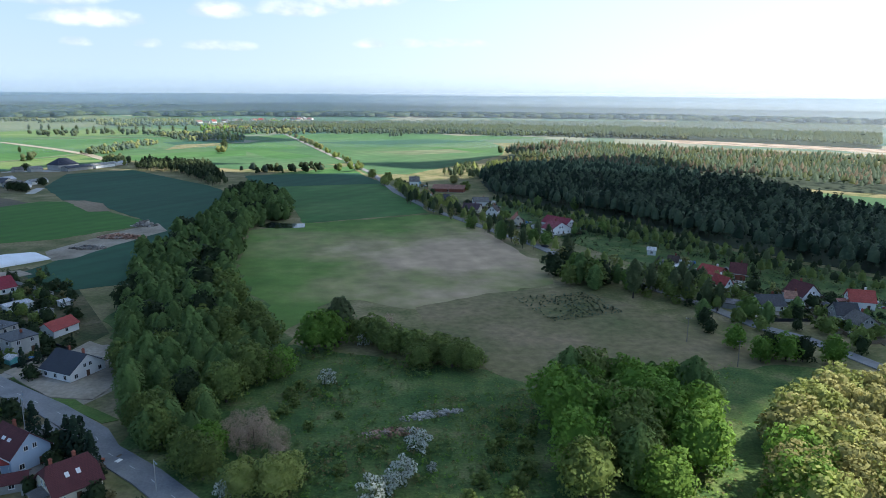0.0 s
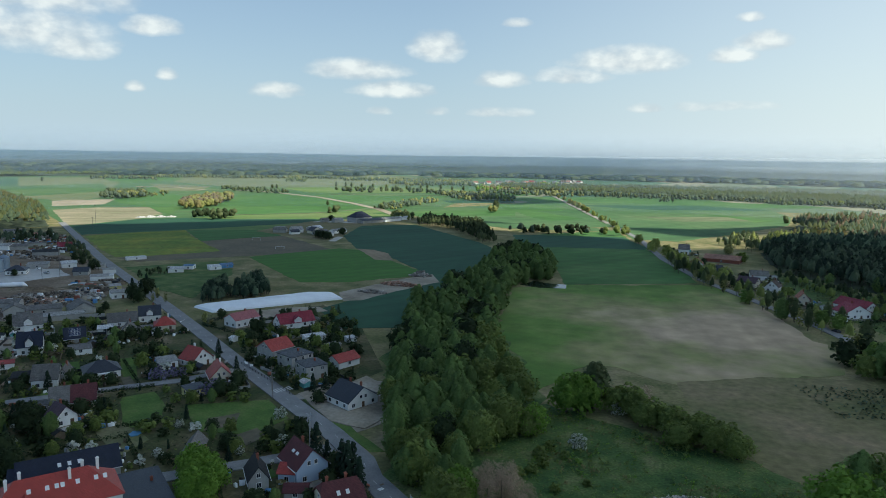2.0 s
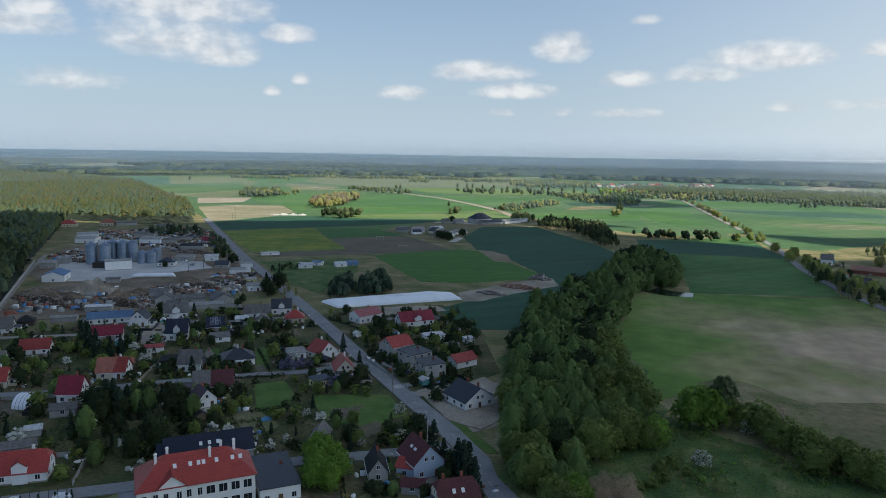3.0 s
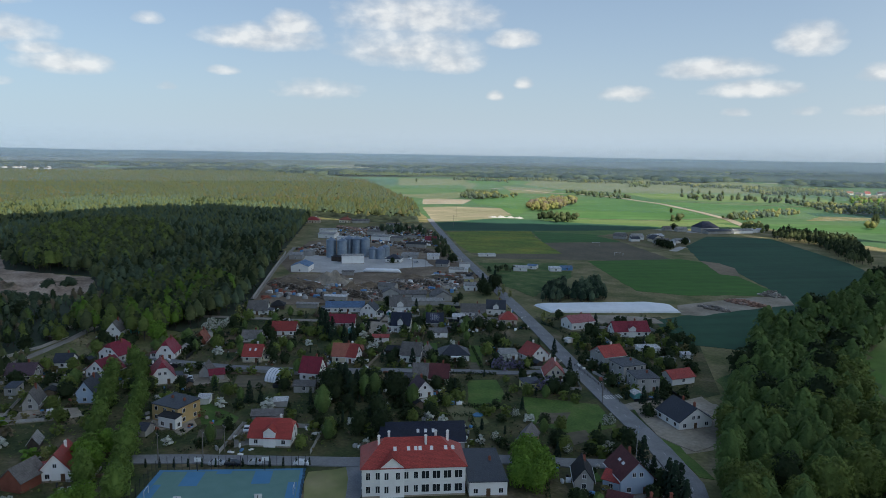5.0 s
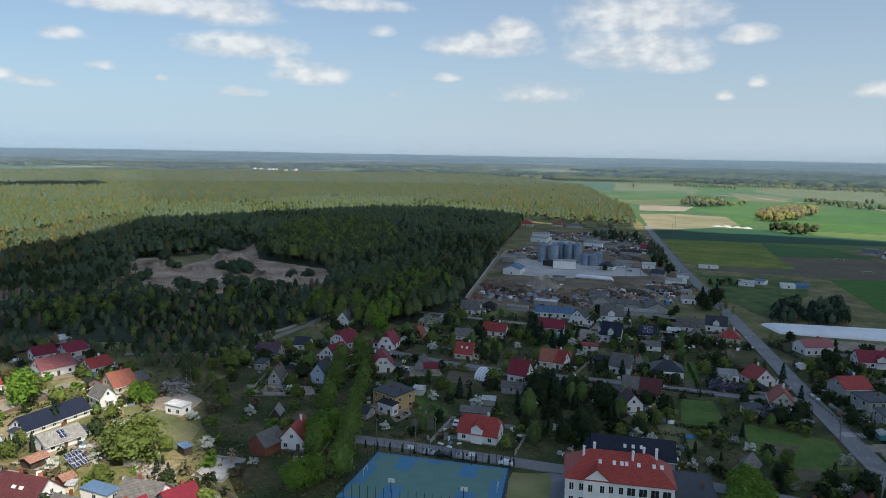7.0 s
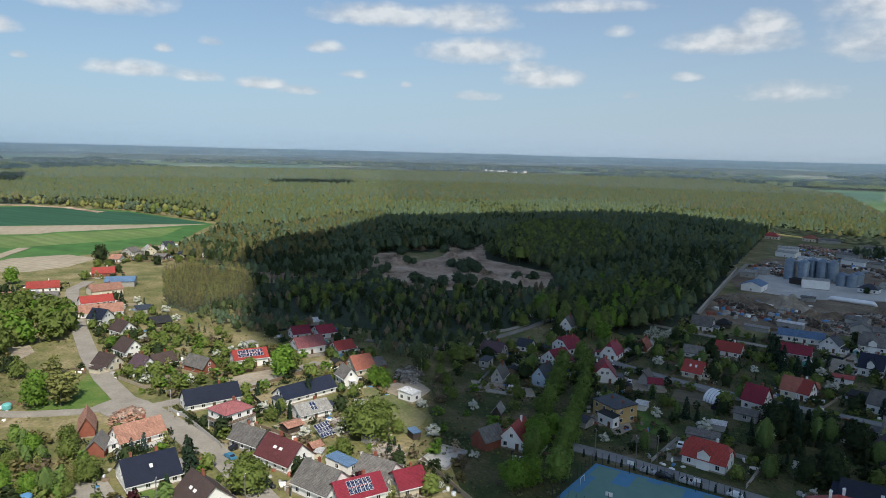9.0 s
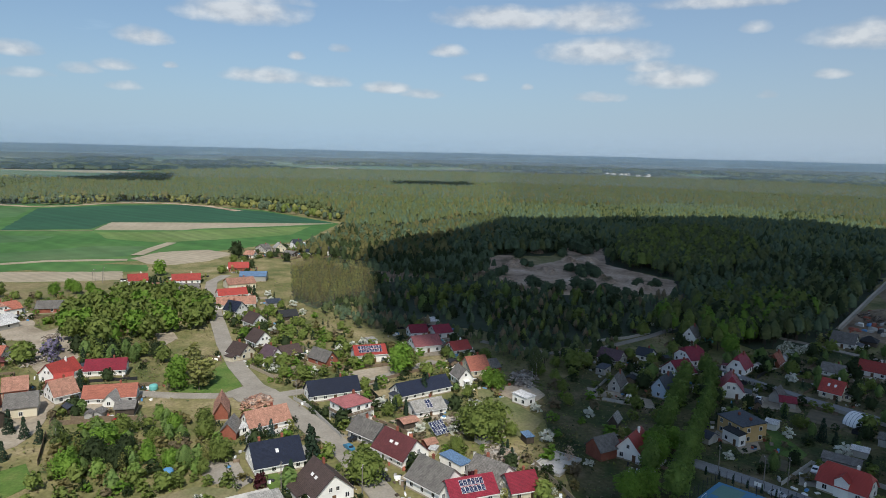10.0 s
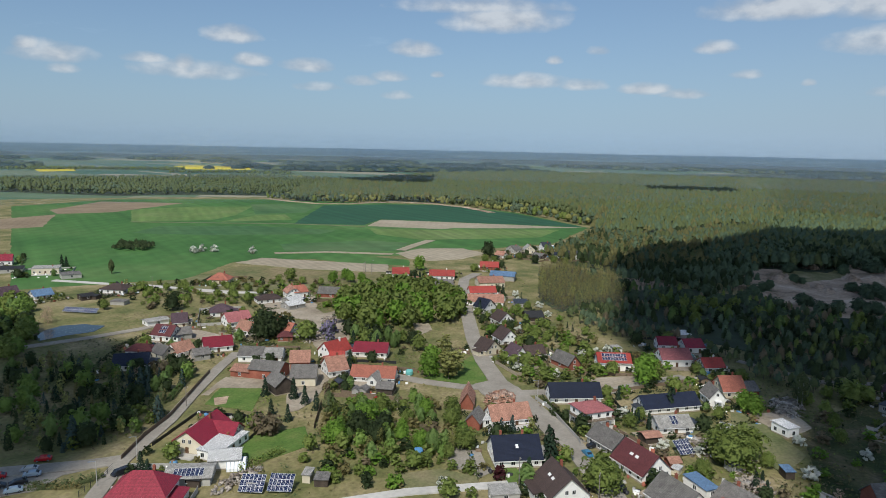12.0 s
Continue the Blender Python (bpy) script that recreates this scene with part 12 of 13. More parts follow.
for x, y, h in [(-853.7, 1439.6, 14.0), (-835.8, 1454.0, 14.0), (-811.8, 1438.9, 14.0), (-780.2, 1430.8, 13.0), (-735.6, 1402.3, 15.0), (-699.9, 1399.7, 14.0), (-673.0, 1390.8, 13.0), (-652.6, 1406.5, 14.0), (-626.7, 1426.3, 14.0), (-624.9, 1457.6, 15.0), (-590.1, 1454.3, 14.0), (-551.6, 1426.1, 14.0), (-530.8, 1441.8, 14.0), (-308.5, 974.5, 17.0), (-312.0, 996.6, 16.0), (-897.7, 1246.8, 14.0), (-890.2, 1252.6, 14.0), (-559.1, 916.5, 10.0), (-94.9, 1312.2, 14.0), (-80.8, 1321.5, 14.0), (-1539.4, 1205.4, 14.0)]:
    tree("poplar", x, y, h)
for x, y, h in [(-201.3, 738.6, 7.0), (-184.4, 735.3, 7.0), (-163.7, 740.6, 7.0), (-149.8, 748.4, 7.0), (-132.0, 752.1, 7.0), (-116.2, 748.7, 7.0), (-187.1, 721.3, 6.0), (-176.2, 727.4, 7.0)]:
    tree("dark", x, y, h)
gardens([(90.9, 331.0), (124.0, 282.6), (144.2, 252.6), (154.3, 227.8), (135.4, 197.6), (127.8, 221.7), (109.6, 232.6), (100.5, 251.5), (78.1, 281.3)], 9.0, ["shrub_dark", "broad", "dark", "willow", "shrub"], 3.0, 8.0, "road gardens")
grove([(-501.5, -149.8), (-439.9, -95.5), (-406.6, -52.5), (-421.5, -26.2), (-408.8, -5.1), (-411.3, 50.6), (-395.5, 62.1), (-353.6, 79.6), (-318.3, 49.1), (-322.8, 11.0), (-338.7, -22.5), (-349.9, -46.4), (-368.4, -75.6), (-405.0, -87.1)], 11.0, ["pine", "broad", "willow", "dark", "pine", "dark"], 6.0, 9.5, "wood edge", spread=1.00)
grove([(-634.6, -56.3), (-682.8, -3.9), (-664.8, 29.0), (-692.0, 70.9), (-650.1, 82.7), (-610.2, 67.0), (-585.8, -4.4), (-550.9, -40.9)], 11.0, ["pine", "pine", "dark"], 8.0, 13.0, "wood edge", spread=1.00)
for x, y, h in [(-175.8, -165.0, 7.0), (-183.2, -163.5, 7.0), (-178.4, -154.7, 8.0), (-176.0, -148.0, 7.0), (-162.6, -151.3, 6.0), (-161.5, -143.6, 6.0), (-173.7, -141.5, 7.0), (-151.6, -147.6, 6.0), (-156.9, -120.8, 6.0), (-114.0, -154.2, 7.0), (-113.0, -150.6, 6.0)]:
    conifer("spruce", x, y, h)

for kind, x, y, h in [('lime', 17.1, 423.9, 9.0), ('olive', 27.6, 413.2, 9.0), ('willow', 33.4, 388.0, 12.0), ('olive', 40.2, 373.8, 10.0), ('lime', 50.9, 380.9, 9.0), ('lime', 57.0, 374.4, 9.0), ('olive', 57.3, 323.6, 12.0), ('lime', 62.0, 312.5, 11.0), ('lime', 67.7, 298.7, 11.0), ('olive', 78.2, 307.3, 12.0), ('lime', 81.4, 287.5, 12.0), ('broad', 91.3, 285.8, 9.0), ('broad', 93.9, 273.7, 9.0), ('broad', 99.9, 270.2, 9.0), ('lime', 107.1, 262.9, 8.0), ('willow', 96.3, 244.8, 9.0), ('lime', 114.8, 248.0, 10.0), ('olive', 5.4, 452.4, 9.0), ('olive', -4.3, 472.1, 8.0), ('olive', -12.5, 488.3, 8.0), ('broad', 18.6, 592.8, 9.0), ('late', 9.6, 641.0, 9.0), ('willow', 69.8, 507.2, 9.0), ('willow', 95.4, 496.8, 10.0), ('lime', 96.7, 411.8, 8.0)]:
    tree(kind, x, y, h, 1.15)

# ---- village avenue and gardens ----
for x, y, h in [(-276.0, 72.9, 8.6), (-262.7, 71.5, 9.6), (-249.8, 68.3, 10.6), (-237.3, 64.1, 9.1), (-225.0, 59.5, 10.1), (-213.1, 54.7, 8.6), (-201.5, 50.1, 9.6), (-190.3, 45.8, 10.6), (-178.9, 41.3, 9.1), (-167.5, 37.1, 10.1), (-263.5, 62.4, 8.6), (-248.9, 57.3, 9.6), (-234.7, 52.2, 10.6), (-221.1, 47.3, 9.1), (-208.1, 42.5, 10.1), (-194.9, 37.7, 8.6), (-182.0, 33.0, 9.6)]:
    tree("lime", x, y, h, rng.uniform(0.82, 1.0), "avenue trees")
for x, y, h in [(-190.9, 35.0, 8.0), (-194.2, 37.3, 8.0), (-164.8, 27.1, 8.0), (-163.4, 24.7, 9.0)]:
    tree("bright", x, y, h)
for x, y, h in [(-166.9, 29.6, 8.0), (-186.2, 36.0, 9.0), (-333.1, 110.0, 12.0), (-359.3, 135.9, 12.0), (-347.6, 126.4, 11.0), (-304.0, 91.5, 10.0), (-196.5, 42.1, 8.0)]:
    tree("bright", x, y, h)
for x, y, h in [(-119.8, 130.4, 9.0), (-115.7, 123.7, 10.0), (-113.9, 127.3, 9.0), (-111.1, 118.9, 9.0), (-109.8, 126.2, 8.0), (-108.2, 120.0, 9.0)]:
    tree("bright", x, y, h)
tree("broad", -195.3, -14.4, 11.0, 1.35)
tree("broad", -270.3, 19.5, 9.0, 1.20)
for x, y, h in [(-98.5, 153.3, 10.0), (-85.3, 144.2, 11.0), (-82.4, 142.2, 12.0), (-81.8, 143.9, 11.0), (-91.9, 148.0, 8.0), (-77.3, 138.9, 10.0), (-121.4, 134.4, 6.0), (-126.9, 196.2, 7.0), (-123.9, 199.3, 7.0)]:
    conifer("spruce", x, y, h)
for x, y, h in [(-265.8, 153.9, 14.0), (-273.7, 156.0, 13.0), (-259.8, 153.3, 12.0), (-254.5, 156.1, 9.0), (-254.5, 160.6, 9.0), (-285.5, 221.3, 7.0), (-306.5, 290.8, 11.0), (-311.1, 305.9, 11.0), (-302.2, 292.7, 10.0), (-208.8, 159.2, 8.0), (-198.1, 121.1, 12.0), (-191.7, 118.9, 11.0), (-204.0, 122.4, 10.0), (-196.4, 124.8, 9.0), (-210.6, 91.0, 8.0), (-186.1, 218.5, 7.0), (-205.4, 272.2, 7.0), (-166.4, 204.9, 6.0)]:
    conifer("spruce", x, y, h)
for x, y, h in [(-184.0, 45.2, 2.6), (-181.8, 48.2, 2.6), (-179.5, 51.1, 2.6), (-177.3, 54.1, 2.6), (-175.1, 57.1, 2.6), (-172.9, 60.0, 2.6), (-170.7, 62.9, 2.6), (-168.6, 65.8, 2.6), (-166.4, 68.6, 2.6), (-164.3, 71.5, 2.6), (-162.1, 74.3, 2.6), (-160.0, 77.2, 2.6), (-157.9, 80.0, 2.6), (-155.8, 82.8, 2.6)]:
    conifer("thuja", x, y, h)
for x, y, h in [(-186.5, 183.7, 4.0), (-182.5, 184.7, 4.0), (-182.1, 188.9, 4.0), (-158.4, 178.5, 4.5), (-158.4, 183.5, 4.5), (-155.5, 184.8, 4.0), (-179.5, 191.2, 3.5), (-189.2, 189.3, 3.5)]:
    shrub("lilac", x, y, h)
for x, y, h in [(-109.6, 153.6, 4.0), (-117.8, 144.7, 3.0), (-145.9, 152.6, 3.0), (-136.3, 134.3, 3.0), (-122.9, 171.0, 4.0)]:
    shrub("blossom", x, y, h)
for x, y, h in [(-315.5, 120.3, 5.0), (-308.4, 122.0, 5.0), (-311.2, 115.6, 4.0), (-172.1, 25.7, 4.0), (-261.8, 117.4, 4.0), (-316.5, 133.1, 4.0), (-181.9, 136.3, 4.0)]:
    shrub("blossom", x, y, h)
gardens([(-287.0, 82.2), (-324.4, 136.6), (-283.6, 239.0), (-231.9, 231.3), (-170.9, 195.1), (-134.8, 174.6), (-113.8, 164.6), (-99.7, 153.9), (-116.5, 118.7), (-129.8, 130.8), (-158.2, 100.2), (-190.7, 52.6)], 7.5, ["shrub", "shrub_dark", "shrub_dark", "shrub", "dark", "broad", "spruce", "yew", "thuja", "blossom", "willow"], 2.0, 6.0, "garden plants")
gardens([(-207.4, 114.8), (-206.7, 131.4), (-187.9, 143.3), (-166.0, 128.8), (-159.0, 112.8), (-161.6, 102.4), (-175.0, 98.5)], 6.5, ["dark", "dark", "spruce", "willow", "shrub_dark", "yew"], 5.0, 9.0, "garden trees")
gardens([(-227.9, 266.3), (-196.8, 311.4), (-164.2, 295.6), (-131.6, 239.4), (-130.7, 216.4), (-161.8, 230.4), (-183.9, 232.4)], 8.0, ["shrub", "shrub_dark", "olive_shrub", "dark", "yew", "broad"], 2.0, 6.0, "garden plants")
gardens([(-250.5, 6.5), (-235.2, 39.9), (-209.0, 47.0), (-188.5, 40.1), (-181.0, 14.4), (-192.7, -2.7), (-222.3, -3.2)], 9.0, ["shrub", "dry_shrub", "shrub_bright", "broad", "blossom"], 1.8, 5.0, "garden plants")
gardens([(-280.4, 0.5), (-276.4, 26.4), (-304.2, 66.3), (-317.9, 86.1), (-231.9, 61.1), (-237.6, 34.6), (-243.3, 22.2), (-252.1, 3.0)], 8.0, ["shrub_dark", "shrub", "dark", "broad"], 2.0, 6.0, "garden plants")
gardens([(-329.1, -147.6), (-385.8, -150.8), (-337.4, -106.1), (-299.4, -74.0), (-303.3, -53.5), (-266.8, -17.8), (-241.7, -6.3), (-204.8, -6.1), (-193.6, 4.1), (-163.3, 8.5), (-156.9, -15.7), (-182.9, -40.2), (-229.1, -81.4), (-251.2, -106.7)], 7.5, ["shrub", "shrub_bright", "olive_shrub", "broad", "spruce", "blossom", "thuja", "shrub_dark"], 1.8, 5.5, "garden plants")
gardens([(-181.4, -144.2), (-197.0, -131.1), (-196.8, -100.8), (-175.5, -87.6), (-154.9, -83.5), (-146.5, -105.9), (-152.2, -123.6)], 5.4, ["shrub_bright", "shrub", "lime", "olive_shrub", "willow", "dry_shrub", "shrub_dark"], 2.0, 5.5, "orchard bushes")
gardens([(-202.4, 210.2), (-192.9, 273.0), (-160.2, 285.4), (-109.0, 200.7), (-98.8, 166.2), (-111.5, 139.3), (-146.3, 160.3)], 6.0, ["shrub_dark", "shrub_dark", "dark", "spruce", "yew", "shrub"], 2.0, 6.0, "garden plants")
gardens([(-147.9, -130.9), (-158.0, -107.3), (-160.4, -83.4), (-156.1, -68.2), (-146.4, -64.5), (-129.7, -113.3)], 4.8, ["shrub", "shrub_bright", "shrub_dark", "olive_shrub", "broad", "dry_shrub", "shrub"], 1.6, 4.5, "garden plants")
gardens([(-269.1, -250.2), (-307.4, -229.5), (-302.1, -180.7), (-269.0, -150.4), (-231.4, -151.5), (-245.5, -201.2)], 7.5, ["shrub", "shrub_bright", "shrub_dark", "olive_shrub", "broad", "dry_shrub", "shrub"], 1.6, 4.5, "garden plants")
gardens([(-314.6, -154.3), (-346.6, -148.2), (-317.5, -94.2), (-269.9, -66.5), (-233.6, -50.0), (-185.3, -44.0), (-160.2, -50.8), (-173.5, -71.4), (-213.8, -94.7)], 6.0, ["shrub", "shrub_bright", "shrub_dark", "olive_shrub", "broad", "dry_shrub", "shrub"], 1.6, 4.5, "garden plants")
gardens([(-271.9, -369.2), (-334.0, -319.9), (-354.5, -258.4), (-326.2, -223.5), (-283.8, -263.0), (-244.2, -302.6)], 6.5, ["shrub", "shrub_bright", "shrub_dark", "olive_shrub", "broad", "dry_shrub", "shrub"], 1.6, 4.5, "garden plants")
gardens([(-187.3, -10.9), (-193.6, 4.1), (-180.6, 17.6), (-161.6, 16.8), (-159.0, -1.6)], 9.0, ["dry_shrub", "sallow", "dry_shrub", "olive_shrub"], 2.0, 5.0, "garden plants")
gardens([(-150.1, -273.8), (-168.3, -256.3), (-164.3, -228.3), (-181.9, -218.1), (-181.2, -205.4), (-145.9, -181.3), (-124.6, -171.3), (-113.7, -183.3), (-104.8, -199.7)], 4.8, ["spruce", "willow", "thuja", "golden", "olive", "blue_spruce", "dark", "shrub", "birch", "yew", "lime"], 3.0, 7.0, "garden trees")
gardens([(-208.3, -383.5), (-217.6, -355.5), (-181.0, -300.0), (-157.5, -275.1), (-151.1, -286.3)], 6.0, ["lime", "willow", "broad", "dark"], 5.5, 8.5, "garden trees")
grove([(-275.4, -201.8), (-324.8, -231.3), (-347.7, -220.1), (-362.7, -198.6), (-350.4, -173.0), (-310.7, -151.4), (-294.0, -155.4), (-277.1, -168.0), (-268.4, -181.0)], 9.0, ["broad", "broad", "bright", "broad"], 10.0, 13.5, "park trees", spread=1.00)
grove([(-241.8, -181.0), (-256.2, -187.1), (-261.1, -174.0), (-262.7, -151.3), (-245.2, -141.0), (-238.7, -158.1)], 7.0, ["dark", "broad", "willow"], 6.0, 8.0, "park trees", spread=1.00)
for x, y, h in [(-221.9, -124.3, 10.0), (-232.4, -128.2, 10.0)]:
    tree("bright", x, y, h)
for x, y, h in [(-223.2, -116.5, 11.0), (-229.4, -115.9, 11.0), (-240.6, -127.3, 11.0), (-254.2, -132.5, 9.0), (-226.2, -116.2, 11.0), (-231.6, -121.7, 10.0)]:
    tree("olive", x, y, h, 1.70)
grove([(-153.4, -121.1), (-172.2, -134.5), (-180.1, -135.5), (-182.3, -121.6), (-168.8, -107.9), (-154.8, -100.9), (-150.1, -112.5)], 6.5, ["dark", "willow", "bright", "broad", "olive", "dark"], 5.0, 9.0, "orchard trees", spread=1.00)
grove([(-172.3, -109.0), (-188.1, -112.2), (-192.5, -98.0), (-175.7, -87.2), (-159.2, -81.7), (-154.9, -89.6), (-159.6, -100.5)], 7.0, ["broad", "bright", "willow", "olive", "dark"], 3.5, 7.5, "orchard trees", spread=1.00)
for x, y, h in [(-162.9, -43.7, 10.0), (-239.2, -196.1, 9.0), (-199.0, -14.8, 11.0), (-204.0, -11.1, 10.0), (-203.0, -17.6, 9.0), (-258.1, -46.7, 8.0)]:
    tree("broad", x, y, h, 1.25)
for x, y, h in [(-254.2, -48.8, 12.0), (-261.4, -49.0, 11.0), (-241.0, -10.4, 8.0), (-243.6, -13.6, 8.0), (-289.6, -126.0, 6.0)]:
    tree("bright", x, y, h)
for x, y, h in [(-249.5, -290.1, 11.0), (-235.3, -326.2, 5.0), (-239.4, -219.2, 13.0), (-233.2, -210.6, 13.0), (-230.9, -214.6, 12.0), (-241.8, -211.2, 10.0)]:
    tree("dark", x, y, h)
for x, y, h in [(-233.5, -321.6, 6.0), (-241.5, -196.4, 9.0), (-345.6, -288.7, 9.0)]:
    tree("broad", x, y, h)
for x, y, h in [(-427.5, -238.4, 11.0), (-356.9, -263.6, 8.0), (-362.7, -254.4, 8.0), (-369.1, -262.3, 8.0), (-366.5, -248.2, 7.0)]:
    tree("bright", x, y, h)
for x, y, h in [(-303.3, -404.0, 10.0)]:
    tree("poplar", x, y, h)
for x, y, h in [(-304.1, -455.5, 9.0), (-305.8, -453.0, 8.0), (-242.2, -159.8, 8.0), (-244.2, -173.6, 7.0)]:
    conifer("spruce", x, y, h)
for x, y, h in [(-173.1, -60.3, 11.0), (-158.4, -61.7, 8.0), (-230.7, -36.4, 9.0), (-233.7, -35.7, 8.0), (-216.4, -156.7, 8.0), (-372.5, -212.2, 9.0), (-380.6, -213.0, 9.0), (-369.7, -151.6, 9.0), (-328.9, -148.7, 8.0), (-179.4, -63.0, 9.0)]:
    conifer("spruce", x, y, h)
for x, y, h in [(-156.8, -204.5, 10.0), (-157.4, -209.4, 9.0), (-116.9, -185.3, 10.0), (-141.8, -179.2, 9.0), (-160.0, -204.7, 10.0)]:
    conifer("blue_spruce", x, y, h)
for x, y, h in [(-323.3, -146.4, 8.0), (-188.3, -77.5, 6.0), (-186.6, -80.4, 5.0)]:
    conifer("blue_spruce", x, y, h)
for x, y, h in [(-157.3, -69.3, 4.0), (-165.9, -15.5, 4.0), (-163.0, -13.9, 4.0)]:
    shrub("red_shrub", x, y, h)
for x, y, h in [(-215.5, -45.0, 4.0), (-214.2, -43.8, 5.0), (-216.7, -47.2, 3.5), (-218.5, -49.4, 3.5), (-219.7, -51.6, 3.0), (-221.0, -53.9, 3.0), (-211.3, -39.9, 6.0), (-220.5, -46.9, 3.0)]:
    conifer("thuja", x, y, h)
for x, y, h in [(-258.4, 2.9, 12.0), (-257.8, 4.3, 12.0), (-264.6, 4.0, 11.0)]:
    tree("birch", x, y, h)
for x, y, h in [(-168.7, -132.9, 10.0), (-187.1, -118.1, 6.0), (-230.4, -73.5, 5.0)]:
    tree("birch", x, y, h)
for x, y, h in [(-255.2, -192.6, 7.0), (-251.0, -193.4, 6.0), (-244.6, -186.5, 5.0)]:
    shrub("lilac", x, y, h)
for x, y, h in [(-201.4, -320.3, 9.0), (-162.4, -212.5, 7.0)]:
    tree("sallow", x, y, h)
for x, y, h in [(-149.6, -142.5, 7.0), (-151.6, -147.6, 6.0), (-152.4, -141.7, 6.0), (-174.4, -217.4, 5.0), (-173.6, -212.0, 6.0)]:
    shrub("dry_shrub", x, y, h)
for x, y, h in [(-144.5, -79.8, 4.0), (-396.4, -424.9, 3.0), (-402.4, -426.7, 3.0), (-410.2, -420.5, 3.0), (-419.0, -385.7, 4.0)]:
    shrub("blossom", x, y, h)
hedge([(-218.3, -151.7), (-220.2, -134.2)], 2.3, 1.8, "leaf_dark", "dark clipped garden hedge by the side street")
hedge([(-223.3, -222.2), (-224.7, -200.3)], 1.9, 1.3, "leaf_dark", "dark clipped hedge in front of a house")
hedge([(-94.4, -172.4), (-100.5, -164.8), (-108.4, -161.2)], 2.6, 1.6, "leaf_dull", "row of young yellow-green evergreens at the car park")
hedge([(-248.0, -342.4), (-282.9, -354.8)], 2.0, 1.4, "leaf_dark", "dark hedge beside a hipped house")
hedge([(-222.2, -79.1), (-191.1, -56.2)], 1.3, 1.1, "leaf_dark", "low clipped hedge along the village street")
hedge([(-247.2, -101.1), (-242.5, -76.3)], 3.0, 3.6, "leaf_dull", "loose row of shrubs behind the street houses")
hedge([(-184.2, -207.1), (-155.8, -189.6)], 2.2, 2.0, "leaf_willow", "loose yellowish hedge along the lane")
hedge([(-127.3, -133.2), (-142.7, -130.5)], 2.2, 2.2, "leaf", "loose hedge behind the solar panels")
hedge([(-157.0, -129.2), (-156.8, -112.7)], 1.8, 1.4, "leaf_dull", "garden hedge between plots")
hedge([(-282.5, -211.2), (-275.4, -189.3)], 2.0, 1.6, "leaf_dark", "dark hedge by the park")
hedge([(-118.8, 129.5), (-112.7, 135.4)], 1.6, 1.1, "leaf_dark", "dark clipped garden hedge")
hedge([(-96.5, -172.2), (-98.4, -166.2), (-101.8, -161.2)], 1.8, 1.2, "olive", "yellowish clipped hedge by the car park")
hedge([(-162.8, 144.7), (-156.9, 151.8)], 1.7, 1.2, "leaf_dark", "dark clipped garden hedge row")
hedge([(-193.2, 163.9), (-180.0, 177.8)], 1.4, 1.0, "leaf_dark", "dark clipped garden hedge row")
hedge([(-220.6, -221.3), (-219.9, -212.0), (-219.5, -199.1)], 1.8, 1.2, "leaf_dull", "garden hedge along the lane")

# ---- vehicles ----
car(-157.3, 81.3, -135.3, "car_white", "white hatchback parked by the sports court")
car(-165.0, 71.7, -128.0, "car_silver", "silver estate car parked by the sports court")
car(-168.5, 66.7, -128.6, "car_dark", "dark car parked by the sports court")
car(-171.3, 63.4, -127.4, "car_silver", "grey saloon parked by the sports court")
car(-188.0, 79.7, 147.9, "car_white", "white car parked beside the red-roofed house")
car(-244.9, 83.6, 156.8, "car_white", "white car parked in a yard")
car(-182.6, -52.2, 40.3, "car_blue", "blue pickup parked at the kerb")
car(-167.0, -39.9, 54.9, "car_dark", "black car in the street")
car(-189.0, -51.9, 131.1, "car_dark", "dark car by a wall")
car(-191.3, -127.4, 91.6, "car_red", "red car parked by a barn")
car(-325.9, -157.9, 28.2, "car_dark", "dark car far up the street")
car(-199.0, -18.1, 129.4, "car_white", "white car in a back yard")
car(-101.3, -181.2, 132.7, "car_silver", "silver car in the car park")
car(-99.8, -177.9, 135.4, "car_pale_blue", "pale car in the car park")
car(-95.2, -176.5, 153.8, "car_dark", "dark car in the car park")
car(-92.2, -173.7, 143.5, "car_pale_blue", "pale blue car in the car park")
car(-106.8, -183.7, 133.2, "car_red", "red car by the hedge")
car(-94.7, -184.4, 137.6, "car_red", "red car in the car park")
car(-91.4, -179.2, 138.4, "car_dark", "dark blue car in the car park")
car(-111.0, -158.6, 168.7, "car_dark", "black van parked by the fence", van=True)
car(55.8, 370.0, -53.0, "car_dark", "dark car on the country road")
car(-519.1, 261.7, 11.1, "car_dark", "car at the works")
car(-412.0, 320.3, -0.1, "car_silver", "car at the works")
car(-429.1, 327.8, 105.1, "car_white", "white car at the works")

# ---- sports court ----
sports_court((-177.4, 50.5), (-154.7, 81.1), (-133.1, 66.9), (-156.3, 33.0))

# ---- posts and lamps ----
utility_pole(-135.4, 184.7, 8.0)
street_lamp(-103.2, 157.2, 8.5, 40)
utility_pole(-144.6, 216.1, 7.0)
street_lamp(-105.8, 161.6, 8.0, 40)
street_lamp(-59.2, 129.1, 8.0, 40)
utility_pole(-140.0, 190.6, 9.0)
utility_pole(-402.8, 322.7, 20.0)
utility_pole(-623.7, 547.9, 24.0)
utility_pole(-178.1, 62.3, 8.0)
utility_pole(-183.7, 52.1, 8.0)
utility_pole(-178.3, 68.6, 8.0)
utility_pole(-392.8, 301.9, 8.0)
utility_pole(-155.3, -42.4, 9.0)
street_lamp(-216.9, -78.8, 8.0, 40)
